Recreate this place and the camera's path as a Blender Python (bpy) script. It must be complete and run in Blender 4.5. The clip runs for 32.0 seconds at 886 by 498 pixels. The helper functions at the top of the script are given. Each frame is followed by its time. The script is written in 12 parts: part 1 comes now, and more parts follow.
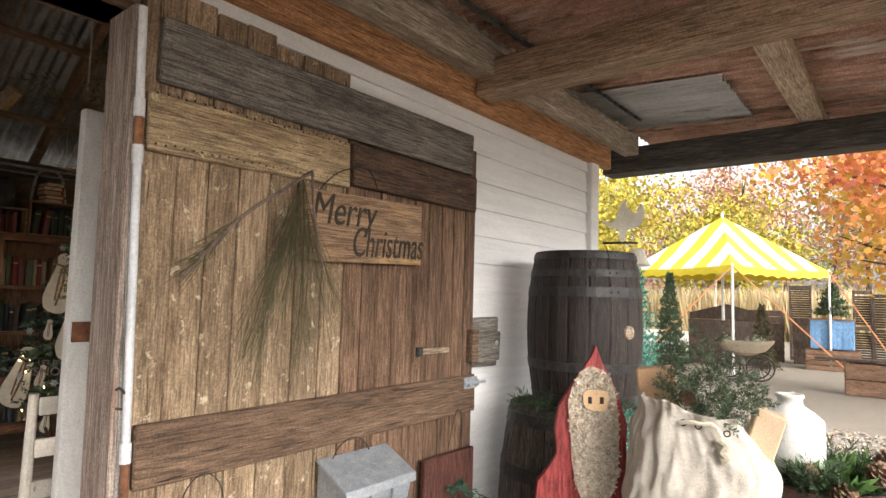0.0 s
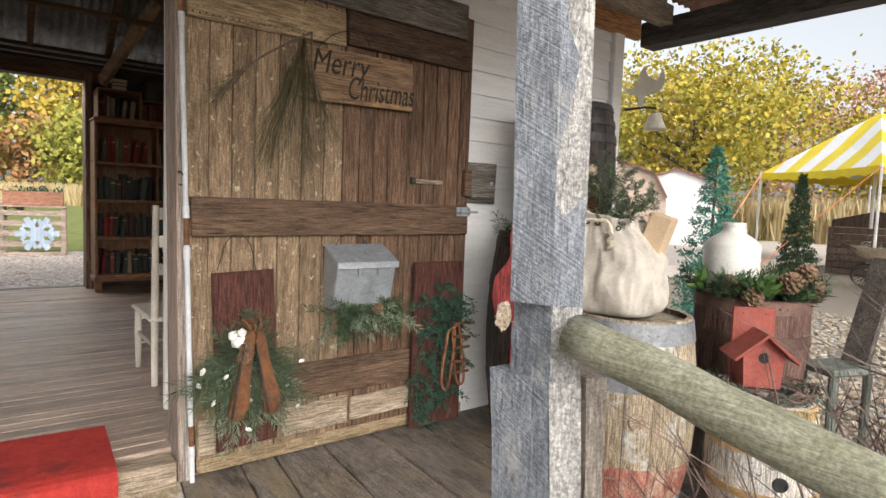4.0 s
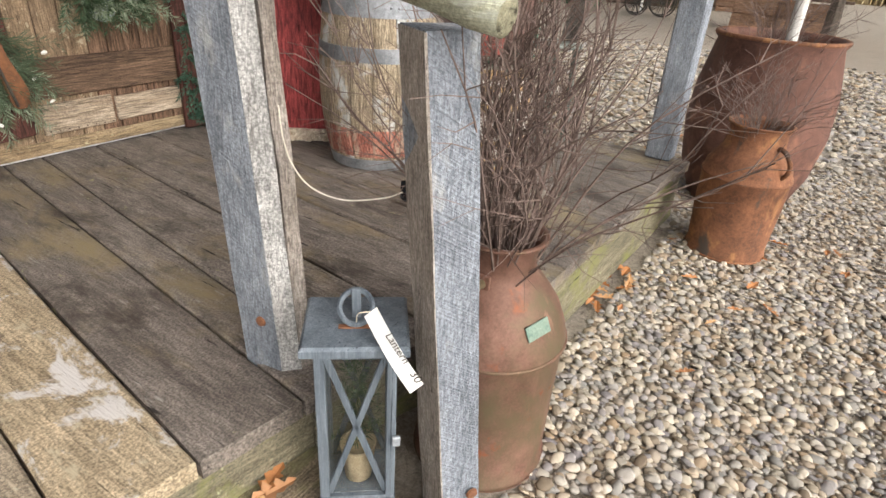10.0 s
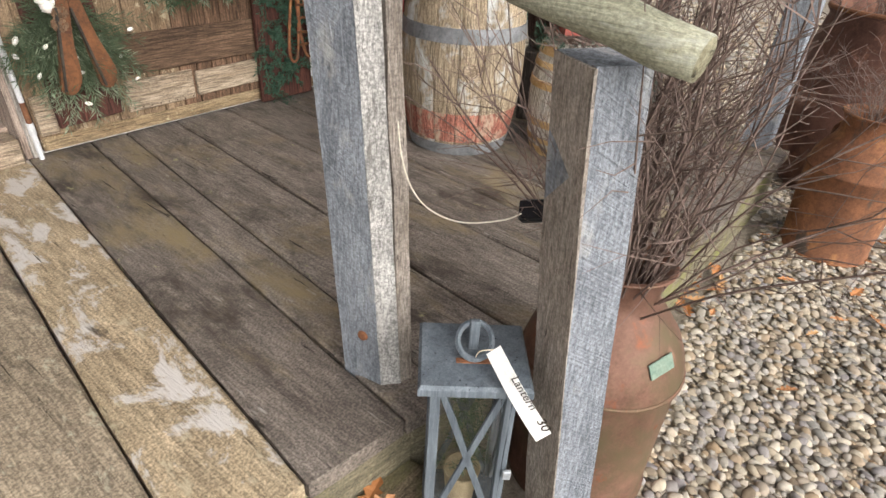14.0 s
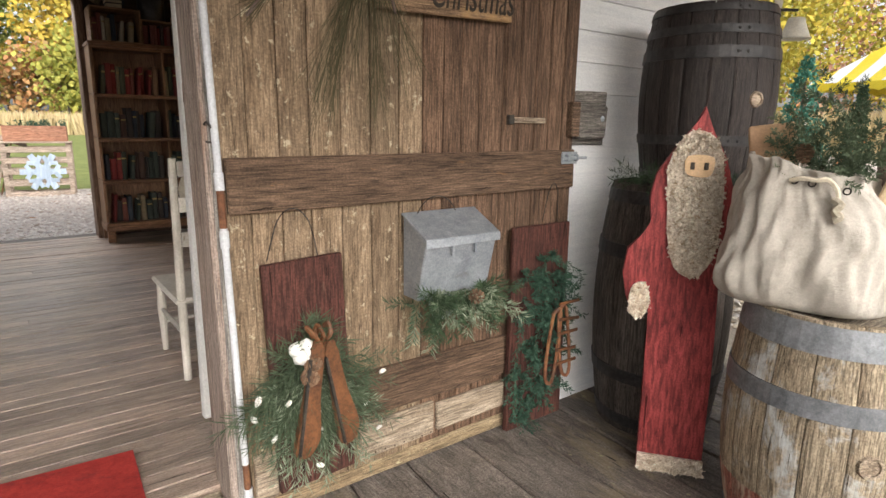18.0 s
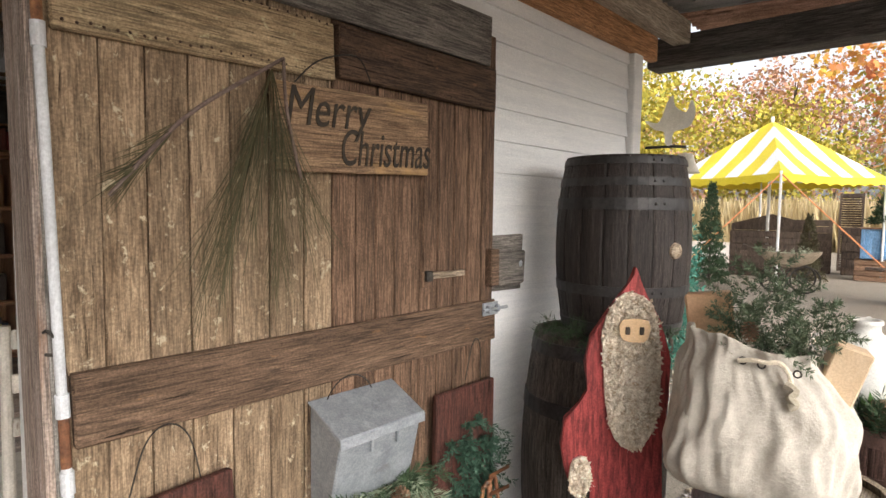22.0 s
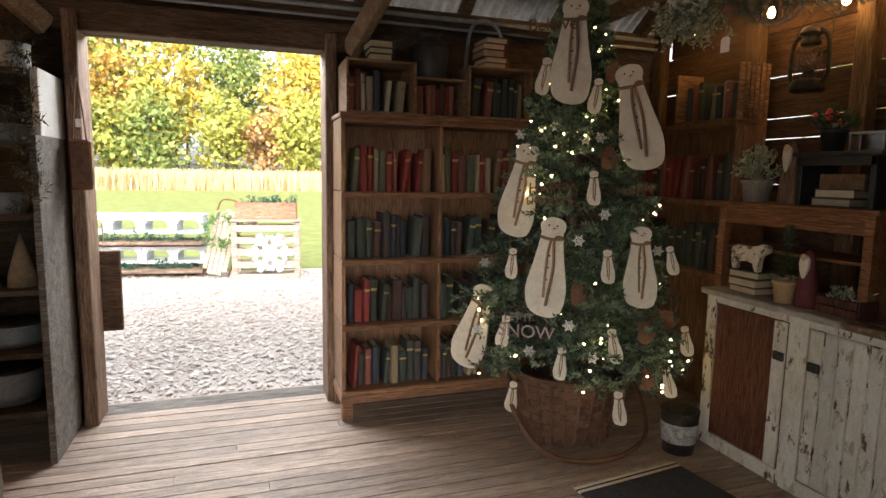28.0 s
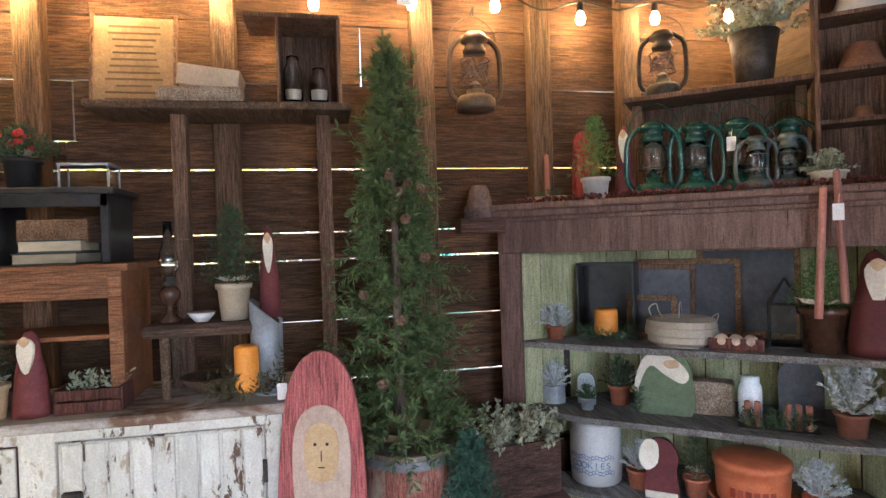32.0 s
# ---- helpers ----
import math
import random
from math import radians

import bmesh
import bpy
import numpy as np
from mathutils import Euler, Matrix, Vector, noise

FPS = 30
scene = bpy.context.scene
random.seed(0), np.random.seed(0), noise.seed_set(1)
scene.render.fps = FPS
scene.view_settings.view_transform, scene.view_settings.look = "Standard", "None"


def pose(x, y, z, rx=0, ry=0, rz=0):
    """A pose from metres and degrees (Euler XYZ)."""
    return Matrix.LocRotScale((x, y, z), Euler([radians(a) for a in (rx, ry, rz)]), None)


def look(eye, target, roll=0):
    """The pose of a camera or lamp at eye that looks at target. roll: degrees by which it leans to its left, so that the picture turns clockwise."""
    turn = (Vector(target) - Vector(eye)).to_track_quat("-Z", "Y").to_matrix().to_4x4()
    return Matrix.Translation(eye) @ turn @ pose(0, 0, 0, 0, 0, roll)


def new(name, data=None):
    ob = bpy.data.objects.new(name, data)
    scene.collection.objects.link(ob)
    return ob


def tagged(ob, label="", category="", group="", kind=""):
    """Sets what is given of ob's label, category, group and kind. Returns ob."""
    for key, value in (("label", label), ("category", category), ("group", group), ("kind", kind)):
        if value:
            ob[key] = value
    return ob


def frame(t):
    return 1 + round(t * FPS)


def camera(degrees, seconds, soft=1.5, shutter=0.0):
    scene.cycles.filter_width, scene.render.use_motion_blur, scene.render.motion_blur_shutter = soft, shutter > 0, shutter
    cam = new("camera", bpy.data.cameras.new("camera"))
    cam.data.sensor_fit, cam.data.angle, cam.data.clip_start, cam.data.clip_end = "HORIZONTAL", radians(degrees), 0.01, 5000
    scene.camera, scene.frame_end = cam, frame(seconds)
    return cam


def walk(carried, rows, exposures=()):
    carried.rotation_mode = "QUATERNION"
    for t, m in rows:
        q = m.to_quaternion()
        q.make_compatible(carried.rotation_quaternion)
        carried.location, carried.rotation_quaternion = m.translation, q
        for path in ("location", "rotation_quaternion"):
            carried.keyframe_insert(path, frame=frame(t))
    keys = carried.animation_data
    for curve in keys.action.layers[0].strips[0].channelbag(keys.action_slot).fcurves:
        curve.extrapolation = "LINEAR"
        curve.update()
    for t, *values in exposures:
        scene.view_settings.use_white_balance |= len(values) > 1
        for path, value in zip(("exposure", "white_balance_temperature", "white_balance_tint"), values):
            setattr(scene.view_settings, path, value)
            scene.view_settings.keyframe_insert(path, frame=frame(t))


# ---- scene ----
cam = camera(74.5, 32.0)
PATH = [
    (0, (0.081, 0.247, 1.393), (1.63, 1.501, 1.552), 1.6),
    (0.5, (0.068, 0.182, 1.357), (1.618, 1.436, 1.518), 1.6),
    (1, (0.067, 0.071, 1.258), (1.627, 1.312, 1.414), 1.8),
    (1.5, (0.145, -0.009, 1.233), (1.699, 1.24, 1.378), 1.7),
    (2, (0.227, -0.122, 1.16), (1.625, 1.302, 1.293), 1.6),
    (2.5, (0.23, -0.332, 1.109), (1.508, 1.2, 1.258), 2.0),
    (4.5, (0.102, -0.605, 1.053), (1.343, 0.942, 0.795), 2.6),
    (5, (0.193, -0.556, 0.983), (1.526, 0.893, 0.629), 2.4),
    (5.5, (0.372, -0.429, 0.886), (1.756, 0.928, 0.395), 2.5),
    (6, (0.417, -0.388, 0.816), (1.788, 0.934, 0.205), 2.7),
    (6.5, (0.403, -0.392, 0.81), (1.745, 0.899, 0.08), 3.2),
    (7, (0.389, -0.396, 0.803), (1.714, 0.854, -0.022), 3.2),
    (7.5, (0.359, -0.481, 0.821), (1.664, 0.747, -0.066), 2.7),
    (8, (0.211, -0.623, 0.839), (1.605, 0.515, -0.034), 2.8),
    (8.5, (0.152, -0.729, 0.875), (1.646, 0.276, 0.004), 3.1),
    (9, (0.108, -0.888, 0.909), (1.612, 0.08, 0.015), 3.4),
    (9.5, (0.082, -0.968, 0.904), (1.583, -0.002, 0.001), 3.5),
    (10, (0.046, -0.986, 0.888), (1.537, -0.027, -0.038), 3.7),
    (10.5, (0.024, -0.985, 0.883), (1.484, -0.028, -0.093), 3.8),
    (11, (0.026, -0.988, 0.878), (1.446, -0.013, -0.14), 3.4),
    (11.5, (0.032, -0.974, 0.88), (1.42, 0.017, -0.164), 3.1),
    (12, (0.063, -0.945, 0.869), (1.437, 0.054, -0.187), 3.3),
    (12.5, (0.081, -0.924, 0.865), (1.445, 0.082, -0.198), 3.2),
    (13, (0.086, -0.93, 0.858), (1.44, 0.084, -0.21), 3.1),
    (13.5, (0.078, -0.91, 0.878), (1.427, 0.109, -0.19), 3.1),
    (14, (0.06, -0.796, 0.957), (1.406, 0.238, -0.102), 3.5),
    (14.5, (0.032, -0.633, 1.035), (1.414, 0.497, 0.133), 3.0),
    (15, (0.042, -0.522, 1.057), (1.415, 0.717, 0.295), 2.6),
    (15.5, (0.159, -0.382, 1.063), (1.467, 0.979, 0.402), 2.6),
    (17.5, (0.211, 0.082, 1.152), (1.357, 1.666, 0.726), 0.9),
    (18, (0.252, 0.122, 1.17), (1.429, 1.683, 0.751), 0.9),
    (18.5, (0.324, 0.216, 1.17), (1.557, 1.738, 0.763), 0.8),
    (19, (0.396, 0.296, 1.249), (1.656, 1.799, 0.858), 0.9),
    (19.5, (0.426, 0.341, 1.285), (1.689, 1.842, 0.895), 1.0),
    (20, (0.431, 0.385, 1.319), (1.731, 1.853, 0.928), 1.0),
    (20.5, (0.442, 0.395, 1.338), (1.848, 1.77, 0.974), 0.7),
    (21, (0.452, 0.385, 1.372), (1.93, 1.697, 1.066), 0.7),
    (21.5, (0.436, 0.364, 1.407), (1.931, 1.674, 1.185), 0.6),
    (22, (0.367, 0.393, 1.397), (1.847, 1.731, 1.261), 0.7),
    (22.5, (0.283, 0.427, 1.388), (1.594, 1.934, 1.266), 0.5),
    (23, (0.175, 0.495, 1.364), (1.224, 2.194, 1.244), 0.8),
    (23.5, (0.141, 0.602, 1.343), (0.821, 2.479, 1.218), 1.3),
    (24, (0.159, 0.784, 1.363), (0.619, 2.725, 1.219), 1.7),
    (24.5, (0.223, 1.014, 1.39), (0.573, 2.975, 1.209), 1.7),
    (26.5, (0.413, 1.996, 1.409), (0.856, 3.932, 1.174), 1.1),
    (27, (0.416, 2.266, 1.403), (0.858, 4.201, 1.157), 1.0),
    (27.5, (0.372, 2.559, 1.468), (0.884, 4.476, 1.212), 1.1),
    (28, (0.438, 2.765, 1.475), (1.078, 4.643, 1.224), 1.0),
    (28.5, (0.483, 2.995, 1.472), (1.305, 4.802, 1.224), 1.0),
    (29, (0.465, 3.23, 1.472), (1.648, 4.826, 1.237), 0.9),
    (29.5, (0.401, 3.308, 1.503), (1.88, 4.635, 1.278), 0.5),
    (30, (0.287, 3.316, 1.5), (1.967, 4.385, 1.32), 0.2),
    (30.5, (0.327, 3.415, 1.505), (2.187, 4.136, 1.362), -0.3),
    (31, (0.425, 3.618, 1.454), (2.409, 3.852, 1.373), -0.6),
    (31.5, (0.632, 3.72, 1.408), (2.626, 3.565, 1.375), -1.3),
    (32, (0.839, 3.764, 1.405), (2.8, 3.371, 1.377), -1.8),
]

EXPOSURES = [(t, e, 6550 - 650 * max(0, t - 30), 10) for t, e in ((0, 1.65), (2.5, 1.35), (4.5, 0.85), (6, 0.75), (7.5, 1.05), (9, 1.05), (12, 0.95), (15, 1.0), (19, 1.25), (20, 1.35), (22, 1.3), (23, 1.55), (24.5, 1.7), (27, 2.2), (28.4, 2.25), (29, 2.5), (29.5, 3.4), (30, 3.85), (31, 4.2), (32, 4.5))]
walk(cam, [(t, look(eye, target, roll)) for t, eye, target, roll in PATH], EXPOSURES)

# ---- world, sun ----
world = bpy.data.worlds.new("sky")
scene.world = world
world.use_nodes = True
wn = world.node_tree
sky = wn.nodes.new("ShaderNodeTexSky")
sky.sky_type, sky.sun_disc = "NISHITA", False
sky.sun_elevation, sky.sun_rotation = radians(33), radians(195)
sky.air_density, sky.dust_density, sky.ozone_density = 1.0, 4.0, 1.0
hs = wn.nodes.new("ShaderNodeHueSaturation")
hs.inputs["Saturation"].default_value = 0.25
wn.links.new(sky.outputs[0], hs.inputs["Color"])
wn.links.new(hs.outputs[0], wn.nodes["Background"].inputs[0])
wn.nodes["Background"].inputs[1].default_value = 0.14
sun = new("sun", bpy.data.lights.new("sun", "SUN"))
sun.data.energy, sun.data.angle, sun.data.color = 0.8, radians(75), (1.0, 0.95, 0.88)
sun.matrix_world = look((-3.5, -13, 9), (0, 0, 0))


# added fill lamp in an unseen west wall opening, brightening the east side
west_fill = new("window_skylight", bpy.data.lights.new("window_skylight", "AREA"))
west_fill.data.shape, west_fill.data.size, west_fill.data.size_y = "RECTANGLE", 1.3, 1.0
west_fill.data.energy, west_fill.data.color = 3.4, (0.93, 0.96, 1.0)
west_fill.matrix_world = look((-2.69, 2.85, 1.60), (2.6, 3.1, 0.7))
# added lamp outside, hidden above the back doorway, boosting the sky's light indoors
door_fill = new("doorway_skylight", bpy.data.lights.new("doorway_skylight", "AREA"))
door_fill.data.shape, door_fill.data.size, door_fill.data.size_y = "RECTANGLE", 1.3, 0.6
door_fill.data.energy, door_fill.data.color = 24, (0.96, 0.97, 1.0)
door_fill.matrix_world = look((0.27, 6.95, 2.60), (0.5, 4.2, 0.0))


# ---- mesh helpers ----
def mesh_of(name, bm, mat=None, smooth=False):
    me = bpy.data.meshes.new(name)
    bm.normal_update()
    bm.to_mesh(me)
    bm.free()
    if mat:
        me.materials.append(mat)
    if smooth:
        me.shade_smooth()
    return me


def thing(name, m, label, category, group=""):
    """An Empty at the base of a thing."""
    ob = new(name)
    ob.empty_display_size = 0.05
    ob.matrix_basis = m
    return tagged(ob, label, category, group)


def part(name, bm, mat, parent=None, label="", m=None, smooth=False):
    ob = new(name, bm if isinstance(bm, bpy.types.Mesh) else mesh_of(name, bm, mat, smooth))
    if parent is not None:
        ob.parent = parent
    if m is not None:
        ob.matrix_basis = m
    if label:
        ob["label"] = label
    return ob


def solo(name, bm, mat, m, label, category, group="", smooth=False):
    """A thing that is one mesh."""
    ob = new(name, mesh_of(name, bm, mat, smooth))
    ob.matrix_basis = m
    return tagged(ob, label, category, group)


def setting(name, bm, mat, label, category="structure"):
    return tagged(new(name, mesh_of(name, bm, mat)), label, category, "", "structure")


def T(x, y, z):
    return Matrix.Translation((x, y, z))


def box(x0, x1, y0, y1, z0, z1, bevel=0.0, bm=None, m=None, jitter=0.0):
    bm = bm or bmesh.new()
    c = Vector(((x0 + x1) / 2, (y0 + y1) / 2, (z0 + z1) / 2))
    mm = Matrix.Translation(c) @ Matrix.Diagonal((abs(x1 - x0), abs(y1 - y0), abs(z1 - z0), 1))
    made = bmesh.ops.create_cube(bm, size=1, matrix=(m or Matrix()) @ mm)["verts"]
    if jitter:
        for v in made:
            v.co += Vector([random.uniform(-jitter, jitter) for _ in range(3)])
    if bevel:
        edges = list({e for v in made for e in v.link_edges})
        bmesh.ops.bevel(bm, geom=edges, offset=bevel, segments=1, affect="EDGES")
    return bm


def lathe(profile, seg=24, bm=None, m=None, close=True):
    """Turn a list of (radius, z) round z; close adds discs at the ends."""
    bm = bm or bmesh.new()
    m = m or Matrix()
    rings = []
    for r, z in profile:
        if r < 1e-5:
            rings.append([bm.verts.new(m @ Vector((0, 0, z)))])
        else:
            rings.append([bm.verts.new(m @ Vector((r * math.cos(2 * math.pi * i / seg), r * math.sin(2 * math.pi * i / seg), z))) for i in range(seg)])
    for a, b in zip(rings, rings[1:]):
        for i in range(seg):
            j = (i + 1) % seg
            if len(a) == 1 and len(b) == 1:
                continue
            if len(a) == 1:
                bm.faces.new((a[0], b[j], b[i]))
            elif len(b) == 1:
                bm.faces.new((a[i], a[j], b[0]))
            else:
                bm.faces.new((a[i], a[j], b[j], b[i]))
    if close:
        if len(rings[0]) > 1:
            bm.faces.new(rings[0][::-1])
        if len(rings[-1]) > 1:
            bm.faces.new(rings[-1])
    return bm


def tube(points, r, seg=8, bm=None, closed=False):
    """A round rod along points; r is a number or one for each point."""
    bm = bm or bmesh.new()
    pts = [Vector(p) for p in points]
    n = len(pts)
    rad = [r] * n if isinstance(r, (int, float)) else list(r)
    rings, side = [], None
    for i, p in enumerate(pts):
        if closed:
            d = pts[(i + 1) % n] - pts[i - 1]
        else:
            d = pts[min(i + 1, n - 1)] - pts[max(i - 1, 0)]
        d.normalize()
        if side is None:
            side = d.cross(Vector((0.3, 0.2, 1)) if abs(d.z) < 0.9 else Vector((1, 0.1, 0))).normalized()
        side = (side - d * side.dot(d)).normalized()
        up = d.cross(side)
        rings.append([bm.verts.new(p + rad[i] * (math.cos(2 * math.pi * k / seg) * side + math.sin(2 * math.pi * k / seg) * up)) for k in range(seg)])
    for i in range(n if closed else n - 1):
        a, b = rings[i], rings[(i + 1) % n]
        for k in range(seg):
            bm.faces.new((a[k], a[(k + 1) % seg], b[(k + 1) % seg], b[k]))
    if not closed:
        bm.faces.new(rings[0][::-1])
        bm.faces.new(rings[-1])
    return bm


def ring(r, tr, z=0.0, seg=20, bm=None, m=None):
    m = m or Matrix()
    return tube([m @ Vector((r * math.cos(2 * math.pi * i / seg), r * math.sin(2 * math.pi * i / seg), z)) for i in range(seg)], tr, 6, bm, True)


def outline(pts, depth, bm=None, m=None, bevel=0.0):
    """A flat cut-out in the xz plane, front at y = -depth, back at y = 0."""
    bm = bm or bmesh.new()
    m = m or Matrix()
    a = [bm.verts.new(m @ Vector((x, -depth, z))) for x, z in pts]
    b = [bm.verts.new(m @ Vector((x, 0, z))) for x, z in pts]
    n = len(pts)
    front = bm.faces.new(a)
    bm.faces.new(b[::-1])
    for i in range(n):
        bm.faces.new((a[i], b[i], b[(i + 1) % n], a[(i + 1) % n]))
    if bevel:
        bmesh.ops.bevel(bm, geom=list(front.edges), offset=bevel, segments=2, affect="EDGES")
    return bm


def smooth_line(pts, n=6):
    """Points on a smooth curve through pts."""
    pts = [Vector(p) for p in pts]
    out = []
    for i in range(len(pts) - 1):
        p0, p1, p2, p3 = pts[max(i - 1, 0)], pts[i], pts[i + 1], pts[min(i + 2, len(pts) - 1)]
        for k in range(n):
            t = k / n
            out.append(0.5 * ((2 * p1) + (p2 - p0) * t + (2 * p0 - 5 * p1 + 4 * p2 - p3) * t * t + (3 * p1 - p0 - 3 * p2 + p3) * t ** 3))
    out.append(pts[-1])
    return out


def closed_curve(pts, n=5):
    """A smooth closed outline of (x, z) pairs."""
    k, out = len(pts), []
    for i in range(k):
        p0, p1, p2, p3 = [Vector((*pts[(i + d) % k], 0)) for d in (-1, 0, 1, 2)]
        for s in range(n):
            t = s / n
            v = 0.5 * ((2 * p1) + (p2 - p0) * t + (2 * p0 - 5 * p1 + 4 * p2 - p3) * t * t + (3 * p1 - p0 - 3 * p2 + p3) * t ** 3)
            out.append((v.x, v.y))
    return out


# ---- materials ----
def ramp_node(nt, stops, fac):
    r = nt.nodes.new("ShaderNodeValToRGB")
    els = r.color_ramp.elements
    while len(els) < len(stops):
        els.new(0.5)
    for e, (p, c) in zip(els, stops):
        e.position, e.color = p, (*c, 1)
    nt.links.new(fac, r.inputs[0])
    return r.outputs[0]


def noise_node(nt, vec, scale, detail=4, rough=0.6, distort=0.0):
    n = nt.nodes.new("ShaderNodeTexNoise")
    n.inputs["Scale"].default_value, n.inputs["Detail"].default_value = scale, detail
    n.inputs["Roughness"].default_value, n.inputs["Distortion"].default_value = rough, distort
    nt.links.new(vec, n.inputs["Vector"])
    return n.outputs["Fac"]


def mix_node(nt, fac, a, b, kind="MIX"):
    m = nt.nodes.new("ShaderNodeMix")
    m.data_type, m.blend_type = "RGBA", kind
    for socket, value in ((m.inputs[0], fac), (m.inputs[6], a), (m.inputs[7], b)):
        if isinstance(value, (int, float)):
            socket.default_value = value
        elif isinstance(value, tuple):
            socket.default_value = (*value, 1)
        else:
            nt.links.new(value, socket)
    return m.outputs[2]


def math_node(nt, op, a, b=0.0, clamp=False):
    m = nt.nodes.new("ShaderNodeMath")
    m.operation, m.use_clamp = op, clamp
    for socket, value in zip(m.inputs, (a, b)):
        if isinstance(value, (int, float)):
            socket.default_value = value
        else:
            nt.links.new(value, socket)
    return m.outputs[0]


def surface(name, c0, c1, scale=(8, 8, 8), fine=6.0, rough=0.7, metal=0.0, bump=0.3, vary=0.25, over=None, coord="pos", dist=0.006, sheen=0.0, stain=0.35, island=False, spec=0.3, grain=None, fibre_low=0.5, micro=0.09, saw=None):
    """A worn surface: two tones by a stretched noise, a broad stain, a change from object to object, and one or more
    coats laid over it: (colour, scale, threshold, softness, roughness)."""
    mat = bpy.data.materials.new(name)
    mat.use_nodes = True
    nt = mat.node_tree
    bsdf = nt.nodes["Principled BSDF"]
    info = nt.nodes.new("ShaderNodeObjectInfo")
    rnd = info.outputs["Random"]
    if coord == "pos":
        vec = nt.nodes.new("ShaderNodeNewGeometry").outputs["Position"]
    else:
        vec = nt.nodes.new("ShaderNodeTexCoord").outputs["Object"]
    if island:
        rnd = nt.nodes.new("ShaderNodeNewGeometry").outputs["Random Per Island"]
    shift = nt.nodes.new("ShaderNodeVectorMath")
    shift.operation = "MULTIPLY_ADD"
    nt.links.new(rnd, shift.inputs[0])
    shift.inputs[1].default_value = (17.3, 29.1, 41.7)
    nt.links.new(vec, shift.inputs[2])
    stretch = nt.nodes.new("ShaderNodeVectorMath")
    stretch.operation = "MULTIPLY"
    nt.links.new(shift.outputs[0], stretch.inputs[0])
    stretch.inputs[1].default_value = scale
    g = stretch.outputs[0]
    n1 = noise_node(nt, g, 1.0, 6, 0.65, 0.6)
    n2 = noise_node(nt, g, fine, 6, 0.72)
    n3 = noise_node(nt, shift.outputs[0], 2.2, 3, 0.6)
    f = math_node(nt, "ADD", math_node(nt, "MULTIPLY", n1, 0.58), math_node(nt, "MULTIPLY", n2, 0.42))
    col = ramp_node(nt, [(0.39, c0), (0.61, c1)], f)
    height = f
    if grain:
        gv = nt.nodes.new("ShaderNodeVectorMath")
        gv.operation = "MULTIPLY"
        nt.links.new(shift.outputs[0], gv.inputs[0])
        gv.inputs[1].default_value = grain
        gn = noise_node(nt, gv.outputs[0], 1.0, 4, 0.62, 0.4)
        gm = nt.nodes.new("ShaderNodeMapRange")
        nt.links.new(gn, gm.inputs[0])
        for k, v in ((1, 0.39), (2, 0.59), (3, fibre_low), (4, 1.24 - 0.3 * (fibre_low - 0.5))):
            gm.inputs[k].default_value = v
        col = mix_node(nt, 1.0, col, gm.outputs[0], "MULTIPLY")
        height = math_node(nt, "ADD", f, math_node(nt, "MULTIPLY", gn, 0.5))
    if saw:
        dot = nt.nodes.new("ShaderNodeVectorMath")
        dot.operation = "DOT_PRODUCT"
        nt.links.new(shift.outputs[0], dot.inputs[0])
        dot.inputs[1].default_value = saw
        sn = nt.nodes.new("ShaderNodeTexNoise")
        sn.noise_dimensions = "1D"
        sn.inputs["Scale"].default_value, sn.inputs["Detail"].default_value = 1.0, 3
        nt.links.new(dot.outputs["Value"], sn.inputs["W"])
        sm = nt.nodes.new("ShaderNodeMapRange")
        nt.links.new(sn.outputs["Fac"], sm.inputs[0])
        for k, v in ((1, 0.35), (2, 0.65), (3, 0.92), (4, 1.05)):
            sm.inputs[k].default_value = v
        col = mix_node(nt, 1.0, col, sm.outputs[0], "MULTIPLY")
        height = math_node(nt, "ADD", height, math_node(nt, "MULTIPLY", sn.outputs["Fac"], 0.3))
    if micro:
        mn = noise_node(nt, shift.outputs[0], 170.0, 4, 0.7)
        mm = nt.nodes.new("ShaderNodeMapRange")
        nt.links.new(mn, mm.inputs[0])
        for k, v in ((1, 0.41), (2, 0.60), (3, 1 - 1.2 * micro), (4, 1 + 0.9 * micro)):
            mm.inputs[k].default_value = v
        col = mix_node(nt, 1.0, col, mm.outputs[0], "MULTIPLY")
        height = math_node(nt, "ADD", height, math_node(nt, "MULTIPLY", mn, 0.25))
    dark = math_node(nt, "MULTIPLY_ADD", n3, stain * 2)
    nt.nodes[-1].inputs[2].default_value = 1 - stain
    col = mix_node(nt, 1.0, col, dark, "MULTIPLY")
    shade = math_node(nt, "MULTIPLY_ADD", rnd, vary * 2)
    nt.nodes[-1].inputs[2].default_value = 1 - vary
    col = mix_node(nt, 1.0, col, shade, "MULTIPLY")
    rgh = math_node(nt, "MULTIPLY_ADD", n2, 0.3)
    nt.nodes[-1].inputs[2].default_value = rough - 0.15
    for oc, oscale, th, soft, orough in over or ():
        s2 = nt.nodes.new("ShaderNodeVectorMath")
        s2.operation = "MULTIPLY"
        nt.links.new(shift.outputs[0], s2.inputs[0])
        s2.inputs[1].default_value = oscale
        on = noise_node(nt, s2.outputs[0], 1.0, 7, 0.68, 0.3)
        mask = nt.nodes.new("ShaderNodeMapRange")
        nt.links.new(on, mask.inputs[0])
        mask.inputs[1].default_value, mask.inputs[2].default_value = th - soft, th + soft
        mk = mask.outputs[0]
        col = mix_node(nt, mk, col, oc)
        height = math_node(nt, "ADD", height, math_node(nt, "MULTIPLY", mk, 0.25))
        rgh = mix_node(nt, mk, rgh, (orough, orough, orough))
